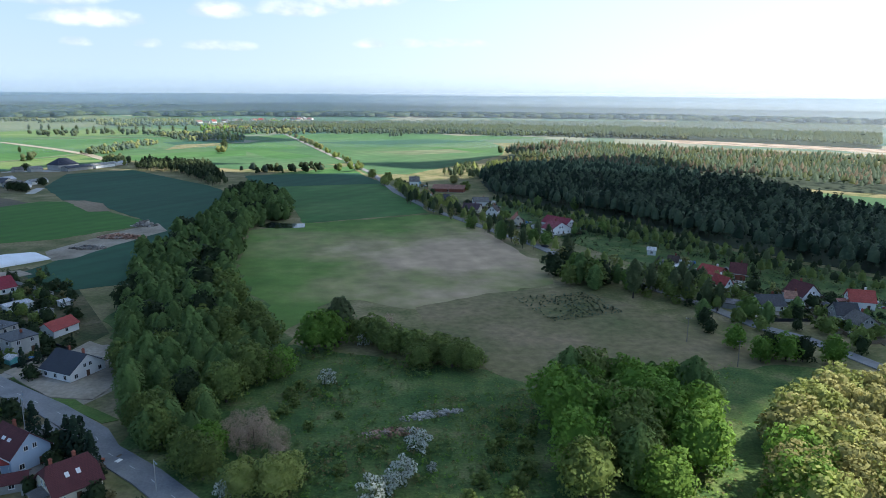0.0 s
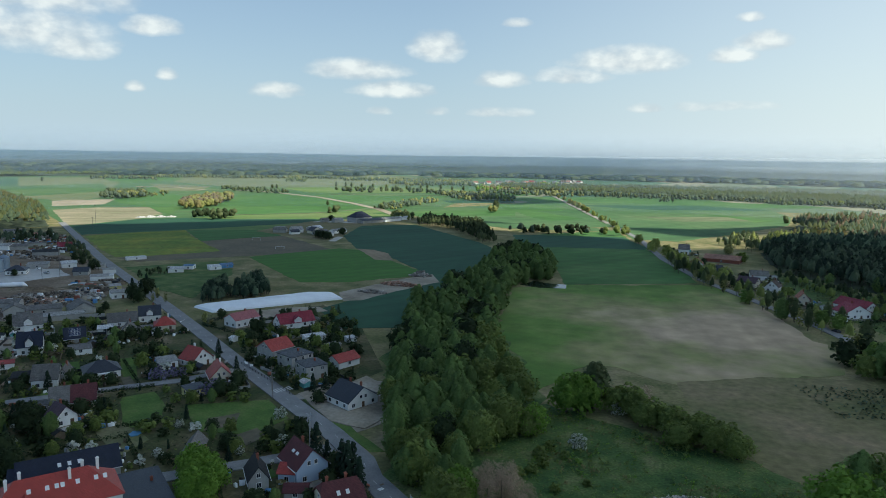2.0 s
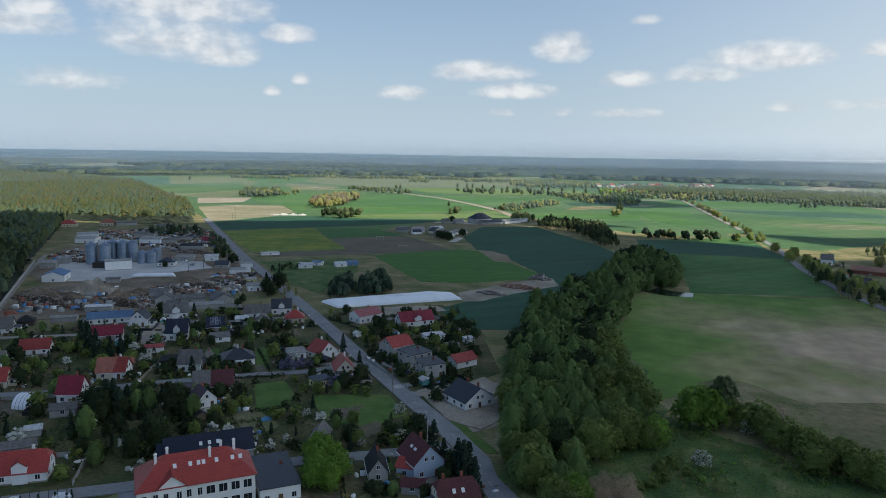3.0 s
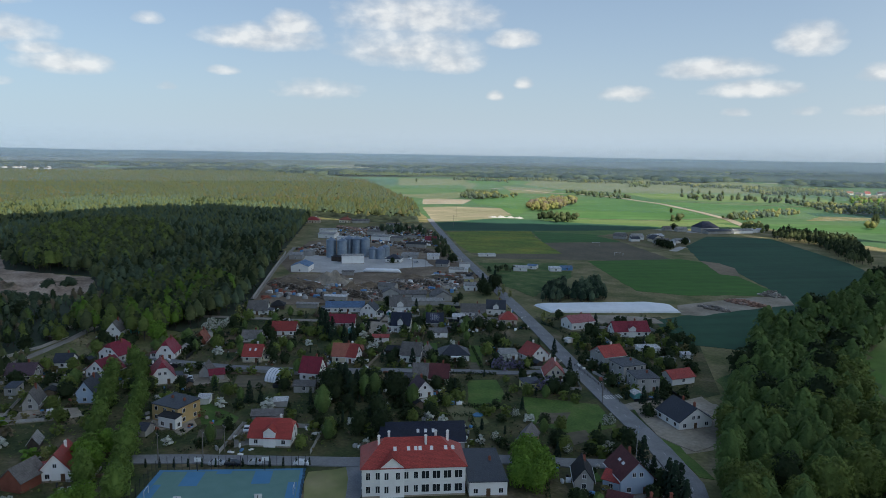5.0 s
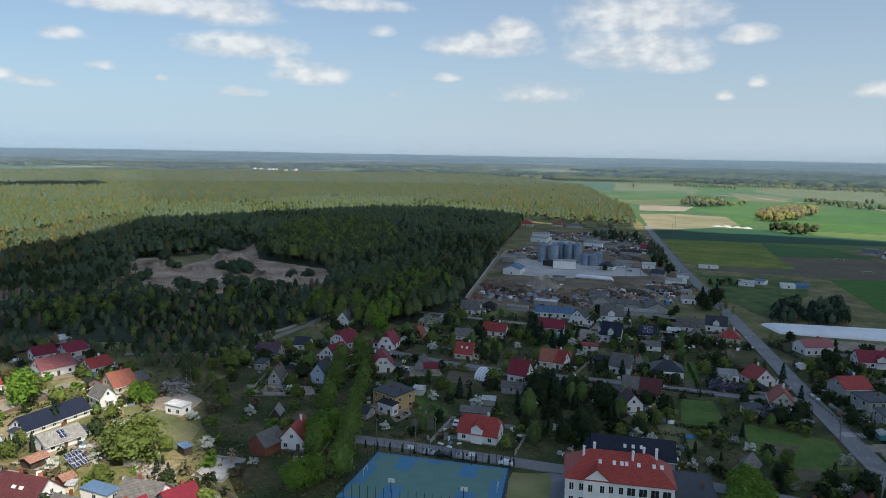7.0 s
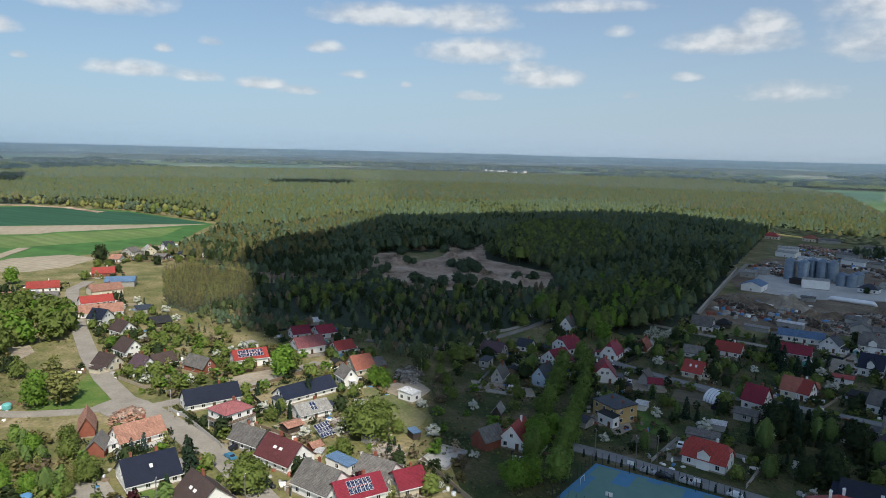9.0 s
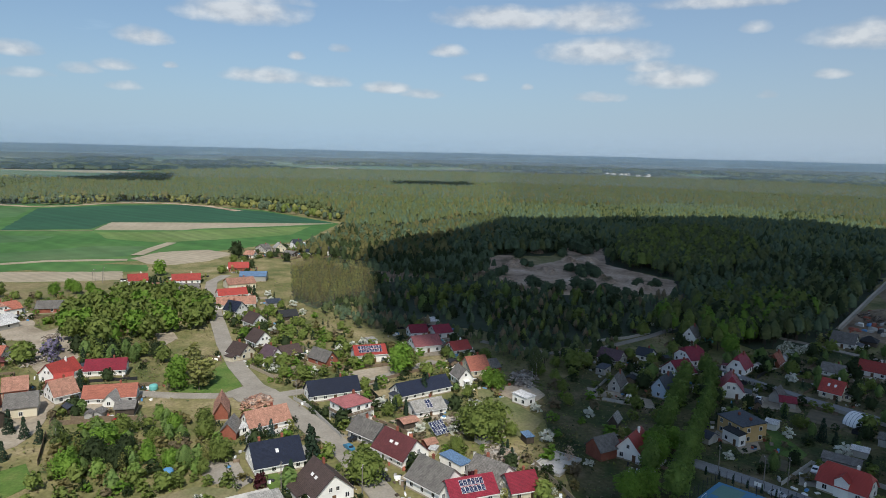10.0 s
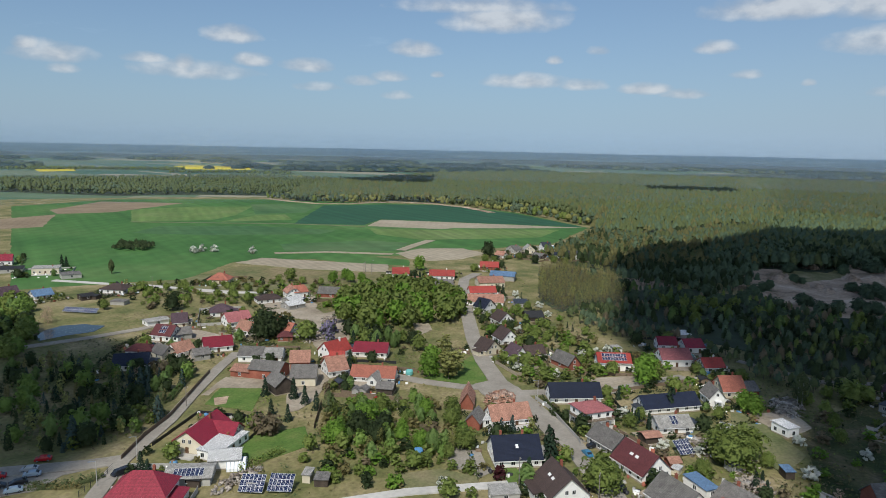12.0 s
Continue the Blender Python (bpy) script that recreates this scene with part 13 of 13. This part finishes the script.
utility_pole(-155.8, -63.4, 8.0)
utility_pole(-223.2, -116.3, 8.0)
street_lamp(-119.3, -162.0, 7.0, 40)
street_lamp(-104.0, -158.4, 7.0, 40)
utility_pole(-392.6, -263.2, 8.0)
utility_pole(-393.9, -257.7, 8.0)
utility_pole(-399.1, -265.9, 8.0)
utility_pole(-401.8, -261.6, 9.0)
utility_pole(-154.8, -180.7, 7.0)
utility_pole(83.4, 223.4, 9.0)
utility_pole(91.5, 201.1, 9.0)
utility_pole(-249.2, -97.9, 8.0)
utility_pole(-282.6, -342.4, 8.0)

# ---- fences ----
fence([(-361.5, 162.9), (-461.5, 228.9), (-511.8, 262.3)], 2.4, "concrete", "grey concrete panel wall along the wood", 3.0, True)
fence([(-117.2, -165.7), (-130.7, -172.6), (-145.1, -177.9), (-168.0, -190.5), (-184.5, -199.5)], 1.6, "fence_wood", "brown picket fence along the lane", 2.5, True)
fence([(-218.9, -80.3), (-212.5, -73.3), (-191.5, -57.4), (-188.4, -55.8)], 1.4, "concrete", "grey garden wall along the street", 2.5, True)
fence([(-239.3, -57.6), (-248.5, -49.6), (-263.7, -36.0)], 1.3, "fence_wood", "brown board fence with pale posts", 2.5, True)
fence([(-98.4, -157.7), (-109.8, -161.9), (-112.7, -163.4)], 1.6, "dark_metal", "dark wire fence beside the lane", 2.5, False)
fence([(-313.5, 33.5), (-322.3, 49.6), (-334.1, 62.5)], 1.4, "concrete", "low pale concrete garden fence", 3.0, True)
fence([(-265.1, 85.2), (-245.1, 99.7), (-226.0, 117.8)], 1.4, "grey", "grey wall along the street", 3.0, True)
fence([(-220.4, 128.5), (-216.4, 132.4), (-212.3, 138.1)], 1.3, "concrete", "low garden wall with posts", 2.0, True)
fence([(-258.4, 217.8), (-252.7, 225.5)], 1.8, "concrete", "grey concrete panel fence", 2.5, True)
fence([(-299.9, 228.5), (-286.8, 241.7), (-280.0, 247.6)], 1.8, "concrete", "grey concrete panel fence", 2.5, True)
fence([(-349.2, -125.0), (-368.1, -101.9), (-383.7, -85.6)], 1.2, "fence_wood", "wooden rail fence by the grove", 3.0, False)
fence([(-168.6, 210.7), (-143.8, 197.1), (-130.3, 188.9)], 1.2, "dark_metal", "dark metal garden fence by road", 2.5, False)
fence([(-178.9, -143.2), (-159.9, -132.3)], 1.7, "fence_wood", "dark wooden board fence", 2.5, True)

# ---- heaps and clutter ----
heap("demolition_heap", "heap of brick and broken rafters of a fallen house", -212.7, -91.1, 9.0, 5.0, 2.2, 420, "brick_rubble", 10.0, 0.70)
heap("junk_heap", "heap of brushwood and timber", -182.1, -8.4, 9.0, 5.0, 1.6, 260, "rubble", 0.0, 0.60)
heap("junk_heap", "scattered boards and junk in a back yard", -254.4, 0.2, 11.0, 5.0, 0.9, 200, "rubble", 0.0, 0.70)
heap("junk_heap", "junk and pallets in a yard", -204.3, -24.0, 9.0, 5.0, 1.0, 160, "rubble", 0.0, 0.50)
heap("junk_heap", "junk in a yard", -197.4, -11.2, 8.0, 4.0, 1.0, 120, "rubble", 0.0, 0.60)
heap("junk_heap", "scrap in a yard", -161.7, -3.0, 8.0, 4.0, 0.9, 140, "rubble", 0.0, 0.50)
heap("rubble_heap", "heap of white and grey rubble by the storage yard", -188.8, 358.8, 10.0, 3.5, 1.6, 200, "rubble", 0.0, 0.90)
heap("rubble_heap", "rusty heap of bricks and scrap", -183.7, 387.3, 14.0, 5.0, 2.0, 260, "brick_rubble", 0.0, 1.00)
heap("timber_stack", "stack of grey timber", -185.6, 422.8, 7.0, 4.0, 3.2, 120, "rubble", 0.0, 1.40)
def works_stores(areas, spacing):
    """Stacked timber, crates, machines and scrap standing about the works, more than one could count."""
    mats = ["scrap", "concrete", "fence_wood", "dark_metal", "white", "scrap", "grey", "brick", "blue_sheet", "plinth"]
    box = np.array([(-1, -1, 0), (1, -1, 0), (1, 1, 0), (-1, 1, 0), (-0.9, -0.85, 1), (0.92, -0.9, 1), (0.85, 0.9, 1), (-0.9, 0.92, 1)], float)
    sides = np.array([(4, 5, 6, 7), (0, 1, 5, 4), (1, 2, 6, 5), (2, 3, 7, 6), (3, 0, 4, 7)])
    verts, quads, idx = [], [], []
    for area in areas:
        for x, y in scatter(area, spacing):
            if any(math.hypot(x - hx, y - hy) < hr for hx, hy, hr in taken):
                continue
            a = radians(38) + rng.normal(0, 0.25) + (math.pi / 2 if rng.uniform() < 0.4 else 0.0)
            p = box * (rng.uniform(0.7, 2.6), rng.uniform(0.4, 1.1), rng.uniform(0.5, 2.1))
            quads.append(sides + 8 * len(verts))
            verts.append(np.stack([p[:, 0] * math.cos(a) - p[:, 1] * math.sin(a) + x, p[:, 0] * math.sin(a) + p[:, 1] * math.cos(a) + y, p[:, 2]], 1))
            idx += [int(rng.integers(0, len(mats)))] * 5
    tagged(new("works_stores", quad_mesh("works_stores", np.concatenate(verts), np.concatenate(quads), mats, idx)), "stacked timber, crates, machines and scrap about the works yard", "clutter", kind="stuff")


works_stores([[(-654.7, 400.9), (-594.4, 482.3), (-473.8, 404.2), (-487.8, 363.0), (-533.3, 360.3), (-600.3, 367.3)], [(-412.0, 204.1), (-376.5, 240.0), (-330.4, 206.3), (-359.1, 168.2)], [(-364.0, 234.1), (-343.9, 303.2), (-305.8, 271.9), (-330.1, 216.0)], [(-533.5, 279.6), (-547.7, 316.5), (-498.9, 292.3), (-491.3, 272.7)], [(-372.6, 301.9), (-365.0, 338.4), (-329.8, 310.8), (-337.7, 278.2)]], 4.6)
utility_pole(-391.0, 313.1, 22.0, 40)
utility_pole(-595.3, 519.0, 14.0, 40)
heap("scrap_heap", "scrap and materials of the builders yard", -346.4, 229.5, 18.0, 9.0, 1.6, 320, "rubble", 0.0, 0.90)
heap("scrap_heap", "scrap and materials", -341.0, 280.1, 14.0, 7.0, 1.4, 240, "rubble", 0.0, 0.90)
heap("rubble_heap", "white chalky rubble in the overgrown clearing", -2.5, 166.6, 9.0, 2.0, 0.6, 200, "rubble_pale", 20.0, 0.50)
heap("rubble_heap", "reddish brushwood in the clearing", -12.7, 156.3, 8.0, 2.5, 0.6, 160, "brick_rubble", 10.0, 0.50)
heap("junk_heap", "clutter in a farmyard", -243.5, -193.1, 8.0, 4.0, 0.8, 120, "rubble", 0.0, 0.60)
heap("junk_heap", "clutter behind the barns", -123.6, -129.9, 9.0, 3.0, 0.8, 120, "rubble", 0.0, 0.60)
heap("junk_heap", "clutter beside a house", -247.7, 81.5, 7.0, 4.0, 0.9, 120, "rubble", 0.0, 0.60)
heap("junk_heap", "building materials in the sun", -254.4, -2.2, 10.0, 4.0, 0.8, 120, "rubble", 0.0, 0.70)
heap("junk_heap", "stones and boards", -276.8, -209.0, 7.0, 4.0, 0.7, 120, "rubble", 0.0, 0.70)
heap("junk_heap", "timber at the far works", -628.9, 406.5, 40.0, 8.0, 1.5, 160, "brick_rubble", 0.0, 2.00)
mound("earth_mound", "long bank of dark brown earth", -384.0, 204.7, 26.0, 8.0, 5.5, "works_dirt", 15.0)
mound("earth_mound", "steep bank of pale brown earth", -377.6, 225.5, 15.0, 9.0, 7.0, "dirt", 40.0)
mound("earth_mound", "weedy bank of dark earth", -350.0, 229.8, 15.0, 9.0, 5.0, "works_dirt", 50.0)
mound("earth_mound", "low bank of earth", -366.5, 279.3, 22.0, 6.0, 2.6, "works_dirt", 20.0)
mound("earth_mound", "low bank of earth", -349.7, 294.3, 16.0, 6.0, 2.6, "soil_dark", 20.0)
heap("scrap_heap", "dark scrap, spoil and materials at the works", -371.7, 195.6, 22.0, 5.0, 3.0, 320, "scrap", 0.0, 0.90)
heap("scrap_heap", "dark scrap, spoil and materials at the works", -390.7, 193.3, 10.0, 5.0, 2.2, 160, "scrap", 0.0, 0.90)
heap("scrap_heap", "dark scrap, spoil and materials at the works", -337.1, 217.2, 16.0, 6.0, 2.4, 300, "scrap", 0.0, 0.90)
heap("scrap_heap", "dark scrap, spoil and materials at the works", -344.4, 234.4, 10.0, 6.0, 2.0, 220, "scrap", 0.0, 0.90)
heap("scrap_heap", "dark scrap, spoil and materials at the works", -349.1, 246.1, 14.0, 5.0, 1.6, 220, "scrap", 0.0, 0.90)
heap("scrap_heap", "dark scrap, spoil and materials at the works", -350.8, 256.2, 12.0, 5.0, 1.6, 200, "scrap", 0.0, 0.90)
heap("scrap_heap", "dark scrap, spoil and materials at the works", -343.1, 275.0, 14.0, 6.0, 1.8, 220, "scrap", 0.0, 0.90)
heap("scrap_heap", "dark scrap, spoil and materials at the works", -315.3, 261.2, 10.0, 5.0, 1.6, 160, "scrap", 0.0, 0.90)
heap("scrap_heap", "dark scrap, spoil and materials at the works", -334.7, 295.7, 14.0, 5.0, 1.6, 200, "scrap", 0.0, 0.90)
heap("scrap_heap", "dark scrap, spoil and materials at the works", -351.1, 317.6, 12.0, 4.0, 1.4, 140, "scrap", 0.0, 0.90)
heap("scrap_heap", "dark scrap, spoil and materials at the works", -341.5, 198.4, 12.0, 4.0, 1.4, 140, "scrap", 0.0, 0.90)
heap("scrap_heap", "dark scrap, spoil and materials at the works", -466.6, 364.5, 22.0, 6.0, 2.0, 200, "scrap", 0.0, 0.90)
heap("scrap_heap", "dark scrap, spoil and materials at the works", -506.9, 376.6, 22.0, 6.0, 2.2, 200, "scrap", 0.0, 0.90)
heap("scrap_heap", "dark scrap, spoil and materials at the works", -497.7, 401.8, 20.0, 6.0, 2.0, 180, "scrap", 0.0, 0.90)
heap("scrap_heap", "dark scrap, spoil and materials at the works", -629.9, 403.5, 30.0, 7.0, 2.0, 220, "scrap", 0.0, 0.90)
heap("scrap_heap", "dark scrap, spoil and materials at the works", -618.7, 436.8, 30.0, 7.0, 2.0, 220, "scrap", 0.0, 0.90)
heap("scrap_heap", "dark scrap, spoil and materials at the works", -496.8, 284.0, 12.0, 5.0, 1.6, 140, "scrap", 0.0, 0.90)
mound("sand_bank", "bank of bare sand among pines", -526.2, -3.4, 16.0, 9.0, 4.0, "sand", 20.0)
mound("sand_bank", "bank of bare sand among pines", -563.9, 56.7, 18.0, 10.0, 4.0, "sand", 0.0)
mound("sand_bank", "wind-blown ridge of bare sand", -545.3, -4.5, 18.0, 7.0, 3.5, "sand", 10.0)
mound("sand_bank", "wind-blown ridge of bare sand", -509.2, 20.8, 20.0, 7.0, 3.0, "sand", 10.0)
mound("sand_bank", "wind-blown ridge of bare sand", -482.9, 60.2, 18.0, 6.0, 3.0, "sand", 10.0)
mound("sand_bank", "wind-blown ridge of bare sand", -466.1, 75.9, 16.0, 5.0, 2.5, "sand", 10.0)
mound("sand_bank", "wind-blown ridge of bare sand", -461.0, -8.7, 16.0, 6.0, 3.0, "sand", 10.0)
mound("sand_bank", "wind-blown ridge of bare sand", -558.2, 42.1, 16.0, 6.0, 4.0, "sand", 10.0)
mound("sand_bank", "wind-blown ridge of bare sand", -605.0, 15.8, 16.0, 7.0, 4.0, "sand", 10.0)
mound("sand_bank", "wind-blown ridge of bare sand", -490.9, -29.2, 14.0, 5.0, 2.0, "sand", 10.0)
mound("sand_bank", "bank of bare sand", -464.2, 79.9, 22.0, 8.0, 3.0, "sand", 10.0)
heap("scrap_heap", "scrap, pallets and materials at the works", -355.6, 264.2, 10.0, 5.0, 1.2, 120, "rubble", 0.0, 1.00)
heap("scrap_heap", "scrap, pallets and materials at the works", -334.2, 259.0, 12.0, 5.0, 1.4, 160, "brick_rubble", 0.0, 1.00)
heap("scrap_heap", "scrap, pallets and materials at the works", -325.3, 280.6, 8.0, 5.0, 1.2, 100, "rubble", 0.0, 1.00)
heap("scrap_heap", "scrap, pallets and materials at the works", -323.9, 220.4, 8.0, 4.0, 1.2, 90, "rubble", 0.0, 1.00)
heap("scrap_heap", "scrap, pallets and materials at the works", -598.9, 369.8, 26.0, 8.0, 1.6, 130, "rubble", 0.0, 1.00)
heap("scrap_heap", "scrap, pallets and materials at the works", -563.5, 401.2, 26.0, 8.0, 1.6, 120, "rubble", 0.0, 1.00)
heap("scrap_heap", "scrap, pallets and materials at the works", -474.7, 361.7, 18.0, 7.0, 1.4, 110, "rubble", 0.0, 1.00)
heap("scrap_heap", "scrap, pallets and materials at the works", -532.2, 307.4, 14.0, 6.0, 1.2, 70, "rubble", 0.0, 1.00)

# ---- plastic-covered clamp and silage bag ----
clamp([(-255.9, 282.4), (-238.1, 276.3), (-194.8, 334.4), (-208.1, 345.7), (-218.2, 340.8)])
silage_bag((-402.4, 265.3), (-382.8, 284.3))

# ---- solar arrays and small yard things ----
solar_array(-121.2, -122.6, 113.2, 6, 3)
solar_array(-124.9, -116.4, 113.2, 6, 3)
solar_array(-222.5, -325.3, 108.2, 18, 2)
solar_array(-197.9, -27.6, 134.6, 5, 3)
foundation(-182.0, 7.5, 57.0, 9.0, 13.0)
polytunnel(-226.6, 109.7, 30.8, 6.0, 9.0)
polytunnel(-129.5, -135.3, 125.8, 5.0, 6.0)
goal(-346.3, 489.1, 33.4)
goal(-400.7, 529.1, 33.4)
water_tank(-220.6, -132.0, "teal_sheet", "teal plastic water container behind the hedge")
water_tank(-159.7, -95.4, "blue_sheet", "blue plastic sheet over a barrel")
water_tank(-239.2, 214.6, "blue_sheet", "blue trailer cover in a garden")
# the house just built stands on bare ground, with no garden yet
HOMES[:] = [r for r in HOMES if math.hypot(r[0] + 109.3, r[1] - 192.2) > 2.0]
homesteads(640.0)
plot("yard", "bare trodden building plot with wheel tracks round the new house", "dirt", [(-130.2, 191.7), (-123.5, 207.6), (-110.3, 215.4), (-99.4, 206.3), (-92.5, 190.6), (-94.7, 174.0), (-107.5, 175.2)])

# ---- weeds and undergrowth ----
undergrowth([(-60.3, 202.5), (-41.0, 212.6), (-14.6, 203.5), (13.5, 199.5), (24.9, 179.3), (21.8, 133.7), (13.4, 121.4), (-31.1, 120.8), (-46.2, 141.9), (-59.7, 177.7)], 1.4, ["leaf", "leaf_willow", "leaf_bright", "leaf", "olive", "leaf_willow"], 0.50, 1.50, "weeds", "rank green weeds and low scrub in the clearing", 12)
undergrowth([(16.0, 186.8), (92.6, 205.7), (64.5, 126.0), (44.7, 114.8), (13.2, 119.6)], 1.8, ["leaf", "leaf_bright", "olive"], 0.30, 0.90, "weeds", "rank grass and scrub among the trees", 5)
undergrowth([(-298.1, 80.3), (-331.6, 139.7), (-287.9, 242.6), (-231.4, 232.5), (-170.9, 195.1), (-134.8, 174.6), (-105.9, 158.3), (-99.7, 153.9), (-116.5, 118.7), (-129.8, 130.8), (-158.2, 100.2), (-188.9, 48.6)], 1.7, ["leaf", "leaf_dull", "leaf_dark", "leaf_dark", "olive", "bare"], 0.25, 1.00, "garden_undergrowth", "low garden bushes, beds and weeds", 5)
undergrowth([(-297.6, -3.0), (-300.7, 29.5), (-335.4, 73.9), (-328.8, 89.2), (-188.9, 48.6), (-152.9, 32.6), (-162.7, 12.0), (-182.4, -3.1)], 1.7, ["leaf", "leaf_dull", "leaf_dark", "olive", "bare"], 0.25, 1.00, "garden_undergrowth", "low garden bushes, dry grass and weeds", 5)
undergrowth([(-413.7, -187.0), (-458.6, -177.2), (-349.7, -109.6), (-323.6, -56.6), (-276.6, -6.4), (-239.4, 16.2), (-158.0, 10.9), (-149.0, -15.2), (-179.2, -39.6), (-225.9, -82.5), (-257.5, -113.8)], 1.6, ["leaf", "bare", "leaf_dull", "olive", "bare", "leaf_dark", "olive"], 0.25, 0.95, "garden_undergrowth", "low garden bushes, beds and dry weeds", 5)
undergrowth([(-329.1, -275.4), (-362.2, -259.5), (-393.8, -192.8), (-287.0, -140.0), (-225.7, -101.2), (-214.2, -135.2), (-206.8, -179.8)], 2.0, ["leaf", "leaf_dull", "olive", "bare"], 0.25, 0.90, "garden_undergrowth", "low bushes and weeds of the gardens", 5)
undergrowth([(-225.9, -305.7), (-316.1, -263.2), (-308.0, -168.4), (-216.4, -104.8), (-151.9, -71.1), (-128.9, -101.4), (-115.5, -126.1), (-141.2, -166.4), (-190.5, -203.0)], 1.9, ["leaf", "olive", "bare", "leaf_dull"], 0.25, 0.90, "garden_undergrowth", "low bushes, dry grass and weeds", 5)
undergrowth([(-168.9, -320.7), (-198.1, -270.7), (-197.0, -221.8), (-145.1, -177.9), (-121.3, -169.5), (-99.7, -201.5)], 1.8, ["leaf_dark", "leaf_dull", "leaf", "bare"], 0.30, 1.10, "garden_undergrowth", "dark undergrowth of the overgrown gardens", 5)
undergrowth([(-240.6, 264.7), (-203.7, 321.9), (-164.2, 295.6), (-119.3, 218.4), (-126.2, 203.6), (-159.3, 220.5), (-191.4, 234.7)], 1.9, ["leaf", "leaf_dull", "leaf_dark", "bare"], 0.25, 0.90, "garden_undergrowth", "low garden bushes and weeds by the road", 5)
undergrowth([(38.6, 549.6), (102.3, 464.8), (157.1, 363.3), (201.1, 303.0), (154.3, 227.8), (136.7, 259.4), (115.2, 291.1), (95.0, 325.5), (69.1, 383.1)], 2.6, ["leaf", "leaf_dull", "leaf_dark", "leaf_dark"], 0.50, 2.20, "weeds", "rough scrub and weeds behind the road houses", 8)
put_gathered("far_trees", "tree_belt", "belt of dull green willows by the stream")
put_gathered("garden_bushes", "garden_bushes", "many bushes of the gardens between the houses")
put_gathered("garden_conifers", "garden_conifers", "many small dark conifers of the gardens")
yard_clutter()
put_gathered("garden_trees", "garden_trees", "many small garden trees between the houses")
planting_rows((30.0, 272.0), (61.5, 280.5), (69.0, 255.0), (40.0, 243.0), 15, 22)

# ---- clouds ----
CLOUD_A = [(-500.0, -118.0), (-540.3, -111.5), (-585.0, -112.0), (-671.0, -55.0), (-806.0, -14.0), (-832.0, 60.0), (-872.0, 145.0), (-903.0, 250.0), (-908.0, 380.0), (-765.0, 420.0), (-680.5, 475.6), (-652.0, 512.0), (-625.0, 560.0), (-552.7, 633.3), (-456.9, 729.3), (-380.0, 735.0), (-330.0, 727.3), (-209.2, 721.3), (-149.6, 718.2), (-89.2, 701.8), (-32.0, 640.7), (36.5, 685.6), (72.4, 772.3), (214.0, 833.8), (237.5, 699.2), (298.0, 622.2), (309.4, 476.6), (312.6, 400.3), (184.8, 198.6), (132.8, 185.1), (98.2, 180.7), (78.4, 174.9), (60.6, 163.0), (42.4, 148.4), (25.8, 129.0), (-46.7, 120.5), (-74.0, 58.8), (-84.9, 23.5), (-147.7, 14.9), (-174.4, 6.8), (-218.0, 6.0), (-250.3, 0.2), (-257.6, -8.6), (-295.4, -34.4), (-303.3, -53.5), (-313.9, -71.1), (-341.7, -83.5), (-389.5, -85.1), (-459.5, -100.8)]
CLOUD_B = [(-142.6, -383.9), (-178.1, -319.7), (-187.3, -275.0), (-177.6, -240.1), (-169.3, -215.6), (-149.8, -194.9), (-131.7, -183.6), (-116.7, -177.8), (-104.2, -168.9), (-92.5, -179.6), (-70.2, -210.0)]
CLOUD_C = [(-112.8, 830.5), (-18.8, 841.8), (82.7, 942.6), (146.5, 964.1), (-16.8, 768.7)]
CLOUD_D = [(-455.5, 759.9), (-394.6, 815.1), (-239.1, 811.1), (-338.4, 745.3)]
CLOUD_E = [(-1523.3, -1067.0), (-1681.2, -856.3), (-1359.4, -707.1), (-1313.4, -861.9)]
CLOUD_F = [(-1607.8, -291.7), (-1661.7, -108.4), (-1540.9, -100.9), (-1478.5, -256.5)]
CLOUD_G = [(-448.6, 1219.1), (-366.5, 1317.4), (-259.7, 1236.7), (-331.7, 1122.8)]
for outline in (CLOUD_A, CLOUD_B, CLOUD_C, CLOUD_D, CLOUD_E, CLOUD_F, CLOUD_G):
    cloud(outline)
